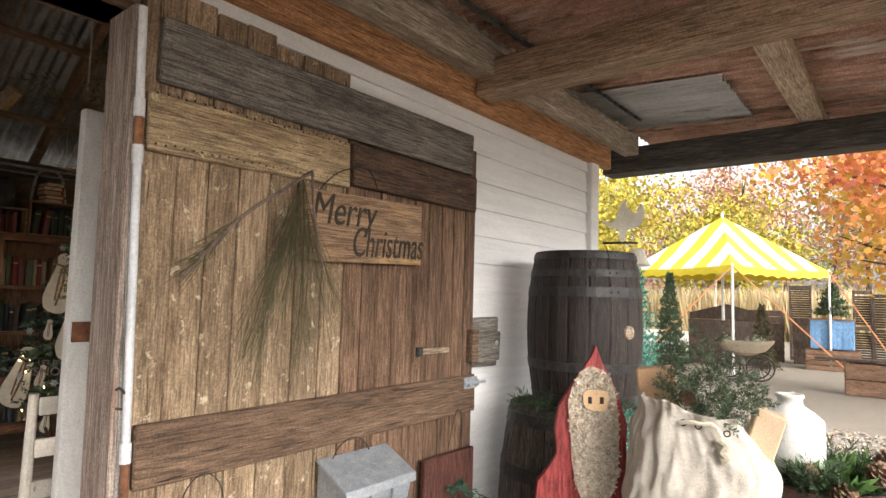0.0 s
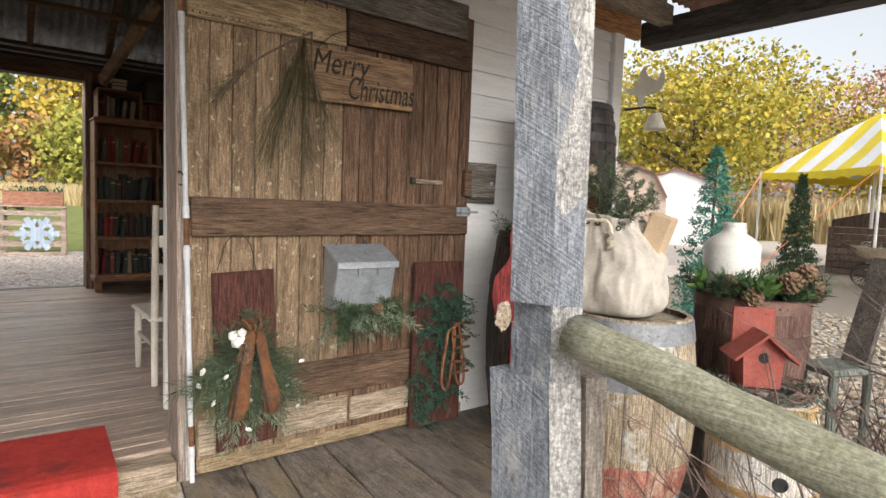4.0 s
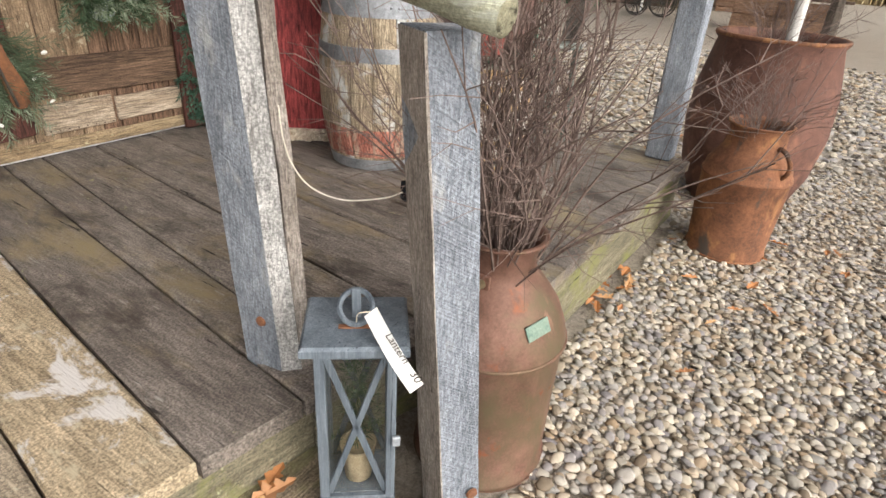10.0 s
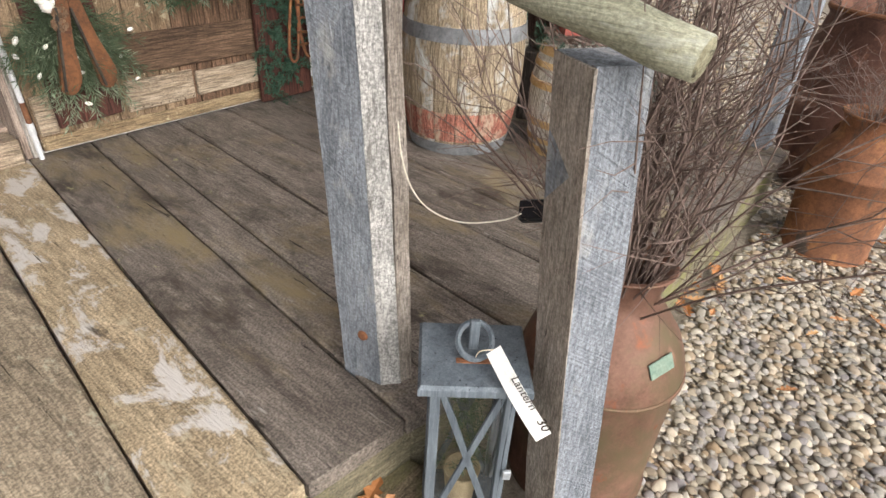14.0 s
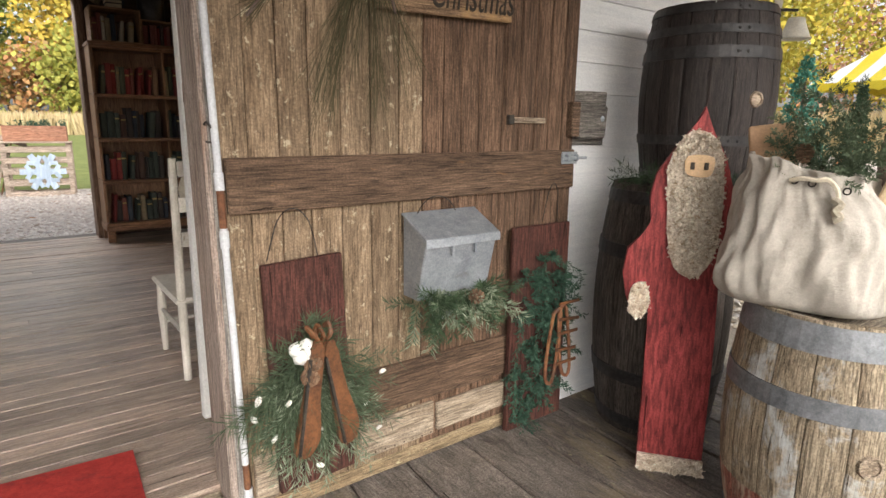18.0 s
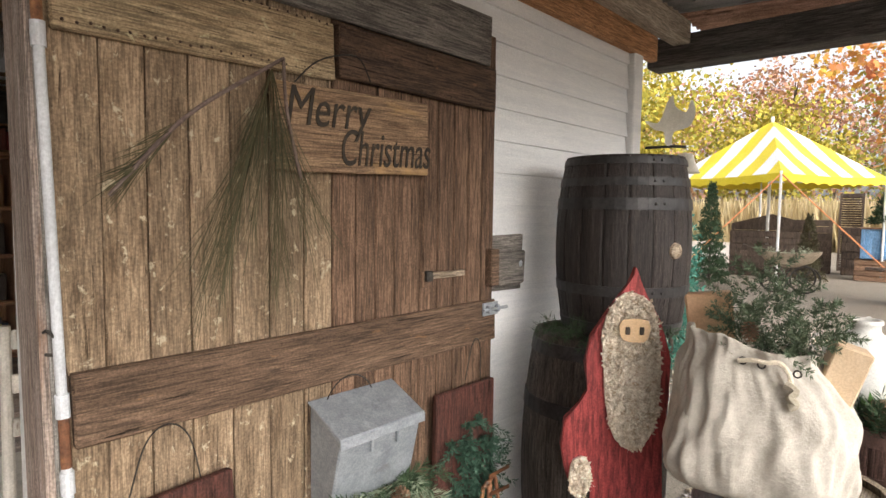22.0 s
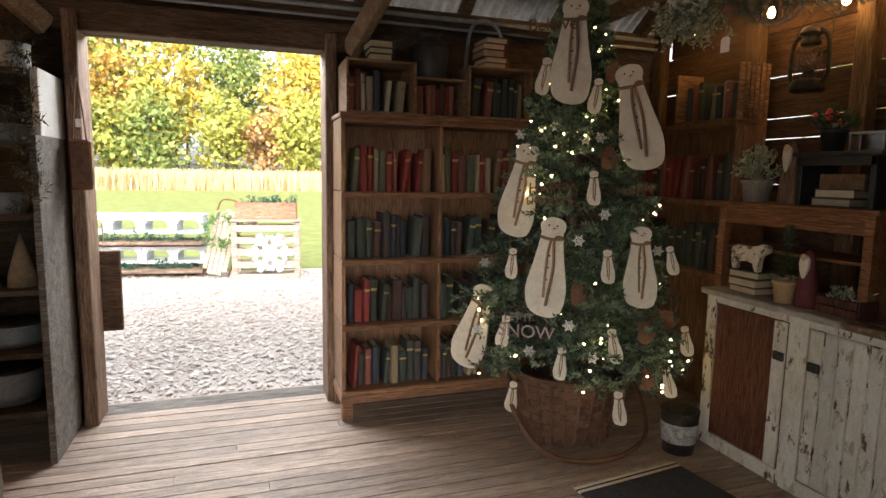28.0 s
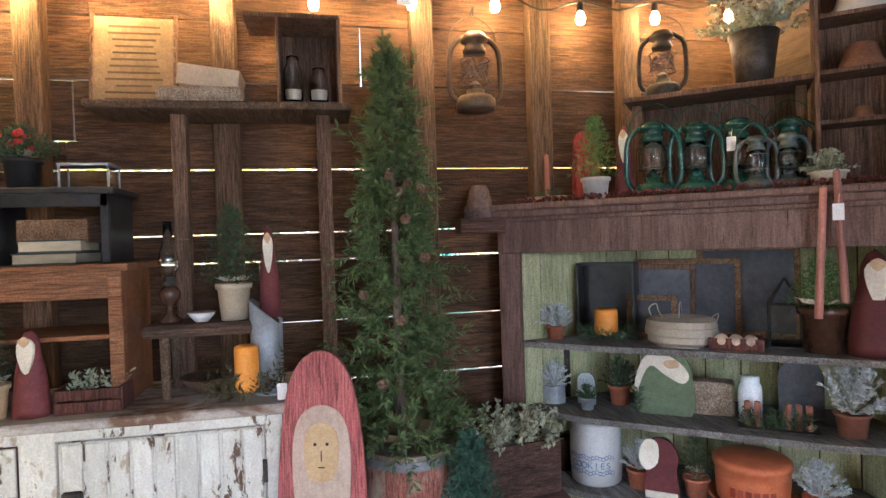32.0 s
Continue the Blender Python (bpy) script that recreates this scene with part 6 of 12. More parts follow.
# red door mat and white chair just inside
mat_red = surface("red_rubber_mat", (0.30, 0.022, 0.018), (0.46, 0.045, 0.035), (30, 30, 30), rough=0.85, bump=0.4, vary=0.0, coord="obj", over=[((0.20, 0.03, 0.03), (3.5, 5, 5), 0.60, 0.05, 0.9)])
bm = bmesh.new()
prev = None
for y, z in ((0.46, 0.001), (0.2, 0.002), (0.03, 0.001), (0.004, -0.003), (-0.012, -0.015), (-0.018, -0.035), (-0.020, -0.075)):
    ny, nz = (1, 0) if z < -0.02 else (0.7, 0.7) if z < 0 else (0, 1)
    cur = [bm.verts.new(p) for p in ((-0.93, y, z), (0.0, y, z), (0.0, y - 0.013 * ny, z + 0.013 * nz), (-0.93, y - 0.013 * ny, z + 0.013 * nz))]
    if prev:
        for k in range(4):
            bm.faces.new((prev[k], prev[(k + 1) % 4], cur[(k + 1) % 4], cur[k]))
    else:
        bm.faces.new(cur)
    prev = cur
bm.faces.new(prev[::-1])
bmesh.ops.recalc_face_normals(bm, faces=bm.faces)
door_mat = solo("door_mat", bm, mat_red, T(0.462, 1.632, FLOOR_IN) @ Matrix.Rotation(radians(-3), 4, "Z"), "red door mat bent over the sill of the doorway", "door mat")



# ---- inside the barn: bookcase, books ----
W_CASE = wood("reddish_brown_case_wood", (0.16, 0.075, 0.036), (0.31, 0.16, 0.085), "x", coord="pos", vary=0.08, rough=0.5, bump=0.2, spec=0.4)
W_CASE_V = wood("reddish_brown_case_side", (0.20, 0.10, 0.052), (0.36, 0.20, 0.11), "z", coord="pos", vary=0.08, rough=0.5, bump=0.2, spec=0.4)
W_CRATE = wood("pale_brown_crate_wood", (0.19, 0.105, 0.055), (0.36, 0.22, 0.125), "x", coord="pos", vary=0.12)
case = thing("bookcase", T(0, 0, FLOOR_IN), "tall brown sectional bookcase with five shelves of old books", "bookcase")
CX0, CX1, CY0, CY1 = 0.935, 2.035, 5.87, 6.19
levels = [0.277, 0.649, 1.011, 1.378, 1.77]
F = FLOOR_IN
for x in (CX0, CX1):
    for a, b in zip(levels, levels[1:]):
        part("side_panel", box(x - 0.012, x + 0.012, CY0 + 0.008, CY1, a - F + 0.004, b - F - 0.004, 0.004), W_CASE_V, case)
for z in levels:
    part("shelf", box(CX0 - 0.012, CX1 + 0.012, CY0, CY1, z - F - 0.022, z - F, 0.004), W_CASE, case)
    part("shelf_edge", box(CX0 - 0.014, CX1 + 0.014, CY0 - 0.012, CY0, z - F - 0.03, z - F - 0.002, 0.004), W_CASE, case)
for a, b in zip(levels, levels[1:]):
    part("divider", box(1.472, 1.49, CY0 + 0.012, CY1, a - F, b - F - 0.02, 0.002), W_CASE_V, case)
part("back_panel", box(CX0, CX1, CY1 - 0.004, CY1 + 0.006, 0.1, 1.65), W_CASE_V, case)
part("base_board", box(CX0 - 0.02, CX1 + 0.02, CY0 - 0.015, CY1, 0.10, 0.15, 0.006), W_CASE, case)
part("top_board", box(CX0 - 0.02, CX1 + 0.02, CY0 - 0.015, CY1, 1.665, 1.69, 0.004), W_CASE, case)
for x in (CX0 - 0.012, CX1 - 0.05):
    for y in (CY0 - 0.005, CY1 - 0.06):
        part("foot", box(x, x + 0.06, y, y + 0.06, 0.0, 0.10, 0.004), W_CASE, case)

BOOK_COLS = [(0.24, 0.045, 0.04), (0.055, 0.068, 0.058), (0.045, 0.053, 0.07), (0.19, 0.11, 0.065), (0.31, 0.25, 0.16), (0.085, 0.05, 0.04), (0.11, 0.12, 0.08), (0.055, 0.047, 0.045), (0.40, 0.35, 0.27), (0.20, 0.075, 0.06)]
PAGES = surface("yellowed_pages", (0.42, 0.34, 0.22), (0.56, 0.47, 0.33), (40, 40, 40), coord="obj", bump=0.2)
GILT = surface("dull_gilt", (0.35, 0.25, 0.09), (0.5, 0.38, 0.16), (20, 20, 20), coord="obj", rough=0.4, metal=0.4, bump=0.0)
BOOK_ME = []
for i, c in enumerate(BOOK_COLS):
    mt = surface("book_cloth", tuple(v * 0.7 for v in c), tuple(v * 1.25 for v in c), (25, 25, 25), rough=0.75, bump=0.15, coord="obj", vary=0.25)
    bm = bmesh.new()
    # covers and rounded spine
    pts = [(-0.5, 0.5), (-0.5, -0.40), (-0.36, -0.48), (0.0, -0.5), (0.36, -0.48), (0.5, -0.40), (0.5, 0.5), (0.38, 0.5), (0.38, -0.36), (-0.38, -0.36), (-0.38, 0.5)]
    lo = [bm.verts.new((x, y, 0)) for x, y in pts]
    hi = [bm.verts.new((x, y, 1)) for x, y in pts]
    bm.faces.new(lo[::-1]), bm.faces.new(hi)
    for k in range(len(pts)):
        bm.faces.new((lo[k], lo[(k + 1) % len(pts)], hi[(k + 1) % len(pts)], hi[k]))
    cover = mesh_of("cover", bm, mt)
    BOOK_ME.append(cover)
PAGE_ME = mesh_of("page_block", box(-0.38, 0.38, -0.36, 0.47, 0.02, 0.985), PAGES)
BAND_ME = mesh_of("title_band", box(-0.40, 0.40, -0.508, -0.47, 0.74, 0.80), GILT)
rb = random.Random(11)


def book(m, w, d, h, col=None, lying=False):
    i = col if col is not None else rb.choice([0, 1, 2, 3, 4, 5, 6, 7, 1, 2, 5, 7, 9])
    s = Matrix.Diagonal((w, d, h, 1))
    ob = new("book", BOOK_ME[i])
    tone = ("red", "dark green", "dark blue", "brown", "tan", "dark brown", "olive green", "black", "cream", "dark red")[i]
    tagged(ob, f"old {tone} cloth-bound book " + ("lying in a stack" if lying else "standing on a shelf"), "book", "old books")
    ob.matrix_basis = m @ s
    part("page_block", PAGE_ME, None, ob)
    if rb.random() < 0.5 and not lying:
        part("title_band", BAND_ME, None, ob)
    return ob


def book_row(x0, x1, y, z, hmin, hmax, cols=None, axis=0.0, fill=0.96, m=None):
    """Books upright from x0 to x1, spines towards -y; m carries the row elsewhere."""
    m = m or Matrix()
    x = x0
    while x < x0 + (x1 - x0) * fill:
        w = rb.uniform(0.022, 0.052)
        if x + w > x1:
            break
        h = rb.uniform(hmin, hmax)
        tilt = rb.uniform(-0.02, 0.02) if rb.random() < 0.85 else 0.10
        book(m @ T(x + w / 2 + (0.02 if tilt > 0.05 else 0), y + rb.uniform(0, 0.03) + 0.075, z) @ Matrix.Rotation(tilt, 4, "Y"), w, rb.uniform(0.13, 0.17), h, rb.choice(cols) if cols else None)
        x += w + rb.uniform(0.0005, 0.004) + (0.03 if tilt > 0.05 else 0)


warm, darkb = [0, 3, 4, 6, 9, 3, 0, 4], [7, 1, 2, 7, 5, 1]
for z0, z1, c in ((levels[3], 0.27, warm), (levels[2], 0.26, darkb), (levels[1], 0.25, darkb + [0]), (levels[0], 0.25, darkb + [0, 9, 4])):
    book_row(CX0 + 0.03, 1.465, CY0 + 0.05, z0, z1 - 0.07, z1 - 0.005, c, fill=0.93)
    book_row(1.50, CX1 - 0.03, CY0 + 0.05, z0, z1 - 0.07, z1 - 0.005, c, fill=0.93)


def crate(name, x0, x1, y0, y1, z0, z1, label, mat=W_CRATE, group="wooden crates", t=0.012, slats=True):
    """A crate on its side, open to the front (-y)."""
    ob = thing(name, T(0, 0, 0), label, "crate", group)
    part("bottom", box(x0, x1, y0, y1, z0, z0 + t, 0.002), mat, ob)
    part("top", box(x0, x1, y0, y1, z1 - t, z1, 0.002), mat, ob)
    n = 4 if slats else 1
    for s, x in ((-1, x0), (1, x1 - t)):
        for k in range(n):
            a = y0 + (y1 - y0) * k / n
            part("side_slat", box(x, x + t, a + 0.003, a + (y1 - y0) / n - 0.003, z0 + t, z1 - t, 0.001), mat, ob)
    part("back", box(x0 + t, x1 - t, y1 - t, y1, z0 + t, z1 - t), mat, ob)
    return ob


TOPZ = 1.692 + F
crate("book_crate", 0.953, 1.333, 5.88, 6.18, TOPZ, 2.075, "pale wooden crate full of old books on the bookcase")
crate("book_crate", 1.338, 1.632, 5.92, 6.18, TOPZ, 2.01, "low wooden crate full of old books on the bookcase")
crate("book_crate", 1.637, 2.03, 5.88, 6.18, TOPZ, 2.085, "pale wooden crate full of old books on the bookcase")
book_row(0.972, 1.32, 5.93, TOPZ + 0.012, 0.17, 0.23, [0, 9, 4, 1, 8, 3, 2])
book_row(1.357, 1.62, 5.95, TOPZ + 0.012, 0.14, 0.18, [0, 9, 3, 5, 9])
book_row(1.655, 2.015, 5.93, TOPZ + 0.012, 0.19, 0.235, [1, 1, 9, 2, 4, 8, 1])


def stack(x, y, z, cols, w=0.2, d=0.15):
    for i, c in enumerate(cols):
        t = rb.uniform(0.028, 0.042)
        book(T(x + rb.uniform(-0.01, 0.01), y, z + t / 2) @ Matrix.Rotation(rb.uniform(-0.08, 0.08) + radians(90), 4, "Z") @ Matrix.Rotation(radians(90), 4, "Y") @ T(0, 0, -w / 2), t, d, w * rb.uniform(0.9, 1.0), c, True)
        z += t + 0.0005


stack(1.16, 6.02, 2.076, [7, 2, 1], 0.17, 0.14)
stack(1.82, 6.02, 2.086, [0, 9, 0, 0, 5], 0.18, 0.15)
can_b = thing("black_canister", T(1.455, 6.05, 2.011), "tall dull black metal canister on a crate", "canister")
part("body", lathe([(0.105, 0), (0.11, 0.005), (0.11, 0.19), (0.09, 0.215), (0.06, 0.225), (0.06, 0.25), (0.065, 0.255), (0.0, 0.258)], 28), surface("dull_black_tin", (0.05, 0.05, 0.05), (0.10, 0.10, 0.10), (8, 8, 8), rough=0.45, metal=0.5, coord="obj"), can_b, smooth=True)
part("rim", ring(0.111, 0.004, 0.185, 28), IRON, can_b)
solo("bent_hoop", tube(smooth_line([(1.70, 6.12, 2.10), (1.74, 6.14, 2.34), (1.84, 6.15, 2.40), (1.93, 6.14, 2.33), (1.96, 6.12, 2.10)], 6), 0.012, 8), GALV, Matrix(), "bent grey metal hoop standing behind the books", "hoop")

# second shelf unit in the north-east corner, against the gable wall
MR = T(2.93, 6.12, 0) @ Matrix.Rotation(radians(-90), 4, "Z")
case2 = thing("corner_bookshelf", T(0, 0, 0), "brown bookshelf in the corner filled with old books", "bookcase")
for z in (0.95, 1.36, 1.80):
    part("shelf", box(2.93, 3.14, 5.26, 6.12, z - 0.03, z, 0.004), W_CASE, case2)
for y in (5.26, 6.10):
    part("side_panel", box(2.935, 3.14, y, y + 0.02, F, 1.77, 0.003), W_CASE_V, case2)
part("back_panel", box(3.135, 3.147, 5.28, 6.10, F, 1.77), W_CASE_V, case2)
book_row(0.03, 0.83, 0.03, 1.361, 0.2, 0.27, [0, 0, 9, 5, 4, 1], m=MR)
book_row(0.05, 0.80, 0.03, 0.951, 0.2, 0.27, darkb, m=MR)
crate_e = thing("book_crate", T(0, 0, 0), "slatted wooden crate of old books on the corner bookshelf", "crate", "wooden crates")
for k in range(6):
    part("slat", box(2.94, 3.13, 5.27 + 0.001, 5.283, 1.802, 2.10, 0.001, m=T(0, 0, 0) if k else None), W_CRATE, crate_e) if k == 0 else part("slat", box(2.935 + 0.035 * k, 2.962 + 0.035 * k, 5.262, 5.27, 1.802, 2.10, 0.001), W_CRATE, crate_e)
part("bottom", box(2.94, 3.13, 5.285, 5.75, 1.802, 1.815), W_CRATE, crate_e)
part("side", box(2.94, 3.13, 5.745, 5.76, 1.802, 2.10), W_CRATE, crate_e)
book_row(0.40, 0.82, 0.04, 1.816, 0.18, 0.24, [0, 9, 1, 4, 2], m=MR)

# ---- Christmas tree in a basket ----
TX, TY = 2.07, 5.45
xtree = thing("christmas_tree", T(TX, TY, F), "green Christmas tree with warm lights standing in a basket", "Christmas tree")
NEEDLE_X = leafmat("fir_needles", (0.03, 0.06, 0.04), (0.085, 0.13, 0.088))
NEEDLE_X2 = leafmat("fir_needle_tips", (0.10, 0.15, 0.10), (0.24, 0.30, 0.21))
# snowmen on the tree: place, height, lean
SNOWMEN = [(1.93, 5.30, 1.826, 0.487, 2), (2.215, 5.06, 1.516, 0.49, -13), (1.75, 5.15, 0.829, 0.466, 5), (2.20, 5.03, 0.869, 0.385, -2), (1.73, 5.46, 1.176, 0.467, 9), (1.53, 5.60, 0.466, 0.46, 15),
           (2.02, 4.93, 0.642, 0.16, -12), (2.04, 4.91, 0.355, 0.16, -6), (1.835, 5.12, 0.518, 0.16, 4), (1.98, 5.12, 1.348, 0.16, -2), (2.04, 5.06, 0.985, 0.16, -4), (1.85, 5.44, 1.883, 0.18, 10), (1.99, 5.18, 1.774, 0.16, 8),
           (2.38, 5.02, 1.02, 0.14, -12), (2.47, 4.99, 0.62, 0.15, -10), (2.31, 4.90, 0.46, 0.15, -14), (1.69, 5.34, 0.29, 0.16, 6), (1.64, 5.37, 0.62, 0.17, 10), (1.66, 5.32, 0.98, 0.15, 4)]
rx = random.Random(21)
bm, bm2, bmb = bmesh.new(), bmesh.new(), bmesh.new()


def tree_r(z):
    return max(0.03, 0.74 * (1 - (z - 0.32) / 2.1) ** 0.95)


tips = []
for k in range(470):
    z = 0.40 + 1.97 * (rx.random() ** 1.2)
    a = rx.uniform(0, 6.283)
    r = tree_r(z) * rx.uniform(0.75, 1.05)
    if math.sin(a) > 0 and r * math.sin(a) > 0.40:
        r = 0.40 / math.sin(a)
    if math.cos(a) > 0.3 and r > 0.62:
        r = 0.62
    o = Vector((math.cos(a), math.sin(a), 0))
    for sx, sy, sz, sh, lean in SNOWMEN:
        d = Vector((sx - TX, sy - TY, 0))
        if d.dot(o) > 0 and abs(d.x * o.y - d.y * o.x) < 0.06 + 0.22 * sh and sz - F - 0.05 < z < sz - F + sh + 0.08:
            r = min(r, max(0.06, d.length - 0.07))
    p0, p1 = Vector((0, 0, z + 0.07)) + o * r * 0.25, Vector((0, 0, z - 0.04)) + o * r
    tube([p0, p1], [0.004, 0.002], 3, bmb)
    side = Vector((-o.y, o.x, 0))
    sprig(bm, p0.lerp(p1, 0.3), p1, 46, 0.034, 0.0058, rx, 0.8)
    for s in (-1, 1):
        for u in (0.55, 0.8):
            q = p0.lerp(p1, u)
            e = q + (o * 0.5 + side * s * 0.8 + Vector((0, 0, rx.uniform(-0.2, 0.25)))).normalized() * 0.13 * (0.5 + r)
            sprig(bm2 if rx.random() < 0.55 else bm, q, e, 30, 0.032, 0.0056, rx, 0.8)
    tips.append((p1, a, z))
part("bough_wood", bmb, TWIG, xtree)
part("needles", bm, NEEDLE_X, xtree)
part("tip_foliage", bm2, NEEDLE_X2, xtree)
part("trunk", lathe([(0.035, 0.1), (0.03, 0.6), (0.008, 2.36)], 10), TWIG, xtree)
BULB_W = glow("warm_fairy_light", (1.0, 0.70, 0.28), 14.0)
bmL = bmesh.new()
bmesh.ops.create_icosphere(bmL, subdivisions=1, radius=0.0055)
LAMP_ME = mesh_of("fairy_light", bmL, BULB_W)
front = [t for t in tips if math.sin(t[1]) < 0.35]
for p, a, z in rx.sample(front, min(130, len(front))):
    o = Vector((math.cos(a), math.sin(a), 0))
    part("fairy_light", LAMP_ME, None, xtree, m=Matrix.Translation(p + o * 0.012 + Vector((rx.uniform(-0.03, 0.03), rx.uniform(-0.03, 0.03), rx.uniform(-0.03, 0.03)))))

WHITEWOOD = surface("cream_painted_wood", (0.60, 0.54, 0.44), (0.74, 0.68, 0.57), (10, 10, 10), rough=0.8, bump=0.15, coord="obj", vary=0.05, stain=0.12)
TWINE = surface("brown_twine", (0.20, 0.12, 0.07), (0.34, 0.22, 0.13), (60, 60, 60), rough=0.95, coord="obj", bump=0.4)
RUSTY_TIN = surface("rusty_tin", (0.13, 0.06, 0.035), (0.24, 0.12, 0.07), (20, 20, 20), rough=0.85, coord="obj")
SNOWTIN = surface("dusky_purple_tin", (0.20, 0.15, 0.15), (0.34, 0.27, 0.27), (20, 20, 20), coord="obj")
SNOW_PTS = closed_curve([(0.0, 1.0), (0.10, 0.97), (0.125, 0.90), (0.10, 0.83), (0.11, 0.78), (0.15, 0.55), (0.20, 0.28), (0.17, 0.06), (0.08, 0.0), (-0.05, 0.01), (-0.16, 0.08), (-0.2, 0.28), (-0.15, 0.55), (-0.11, 0.78), (-0.10, 0.83), (-0.125, 0.90), (-0.10, 0.97)], 3)
SNOW_ME = mesh_of("snowman_body", outline(SNOW_PTS, 0.05, bevel=0.008), WHITEWOOD)
SCARF_ME = mesh_of("scarf", tube(smooth_line([(-0.115, -0.04, 0.80), (0, -0.085, 0.785), (0.115, -0.04, 0.80), (0.03, -0.075, 0.79), (0.05, -0.07, 0.5), (0.02, -0.07, 0.12)], 4), 0.016, 5), TWINE)
SCARF2_ME = mesh_of("scarf_end", tube(smooth_line([(0.0, -0.075, 0.79), (-0.02, -0.07, 0.6), (-0.01, -0.07, 0.2)], 4), 0.014, 5), TWINE)
EYE_ME = mesh_of("button", lathe([(0, 0.003), (0.010, 0.002), (0.010, 0.0)], 8, m=Matrix.Rotation(radians(90), 4, "X"), close=False), PAINT_BLACK)
NOSE_ME = mesh_of("carrot_nose", lathe([(0.010, 0), (0.0, 0.05)], 6, m=Matrix.Rotation(radians(80), 4, "Y")), surface("orange_nose", (0.5, 0.16, 0.04), (0.6, 0.22, 0.06), coord="obj"))


def snowman(x, y, z, h, face, tilt, big=True):
    ob = thing("snowman_ornament", T(x, y, z) @ Matrix.Rotation(radians(face), 4, "Z") @ Matrix.Rotation(radians(tilt), 4, "Y") @ Matrix.Diagonal((h, h, h, 1)), "flat cream wooden snowman with a twine scarf hung on the tree", "ornament", "snowman ornaments")
    part("body", SNOW_ME, None, ob)
    part("scarf", SCARF_ME, None, ob)
    part("scarf_end", SCARF2_ME, None, ob)
    for bx, bz in ((-0.04, 0.92), (0.04, 0.92), (0.0, 0.62), (0.0, 0.5), (0.0, 0.38)):
        part("button", EYE_ME, None, ob, m=T(bx, -0.051, bz))
    part("carrot_nose", NOSE_ME, None, ob, m=T(0, -0.05, 0.89))
    return ob


for x, y, z, h, lean in SNOWMEN:
    snowman(x, y, z, h, -36, lean)
FLAKE_ME = mesh_of("snowflake", (lambda b: ([tube([(0, 0, 0), (math.cos(a) * 0.028, 0, math.sin(a) * 0.028)], 0.004, 4, b) for a in [i * math.pi / 3 for i in range(6)]], ring(0.017, 0.0035, 0, 12, b, Matrix.Rotation(radians(90), 4, "X")), b)[2])(bmesh.new()), surface("grey_white_tin", (0.5, 0.5, 0.5), (0.65, 0.65, 0.64), coord="obj", metal=0.3))
for x, y, z in ((1.843, 5.261, 1.717), (1.946, 5.16, 1.653), (2.014, 5.144, 1.661), (1.868, 5.055, 1.191), (1.995, 5.048, 1.309), (1.794, 4.985, 0.818), (1.645, 5.068, 0.689), (1.876, 4.912, 0.685), (1.765, 5.471, 1.687), (1.52, 5.383, 0.72), (2.306, 5.056, 1.133), (1.588, 5.478, 1.038)):
    ob = solo("snowflake_ornament", bmesh.new(), None, T(x, y, z) @ Matrix.Rotation(radians(-30), 4, "Z"), "small pale metal snowflake ornament on the tree", "ornament", "snowflake ornaments")
    ob.data = FLAKE_ME
MITTEN = mesh_of("tin_mitten", outline(closed_curve([(-0.025, 0.0), (0.025, 0.0), (0.027, -0.04), (0.042, -0.035), (0.045, -0.055), (0.026, -0.075), (0.012, -0.095), (-0.015, -0.095), (-0.027, -0.07)], 3), 0.003), RUSTY_TIN)
for x, y, z in ((1.839, 4.999, 0.949), (2.039, 5.113, 1.563), (2.141, 4.903, 0.777), (2.166, 4.90, 0.56), (2.125, 5.242, 1.981), (2.33, 4.99, 0.80)):
    hold = thing("mitten_ornament", T(x, y, z + 0.05) @ Matrix.Rotation(radians(-36 + 20 * math.sin(40 * x)), 4, "Z"), "small rusty tin mitten hung on the tree", "ornament", "tin mittens")
    part("mitten", MITTEN, None, hold)
    part("hanging_wire", tube([(0, 0, 0), (0.004, 0.01, 0.05)], 0.0012, 4), IRON, hold)
for words, x, y, z, s, mt in (("SNOW", 1.552, 5.21, 0.735, 0.085, SNOWTIN), ("LET IT", 1.575, 5.20, 0.81, 0.05, SNOWTIN), ("HAPPY", 1.70, 5.24, 1.40, 0.07, RUSTY_TIN), ("HOLIDAYS", 1.69, 5.24, 1.345, 0.05, RUSTY_TIN), ("HAPPY", 2.075, 5.09, 1.40, 0.06, RUSTY_TIN), ("Believe", 1.73, 5.36, 2.16, 0.08, RUSTY_TIN)):
    hold = thing("word_ornament", T(x, y, z) @ Matrix.Rotation(radians(-36), 4, "Z"), "cut-out metal word ornament hung on the tree", "ornament", "word ornaments")
    text_part(words, s, FACE, hold, mt, 0, 0.002)
    part("hanging_wire", tube([(0.03, 0, s * 0.7), (0.04, 0.01, s * 1.4)], 0.0012, 4), IRON, hold)

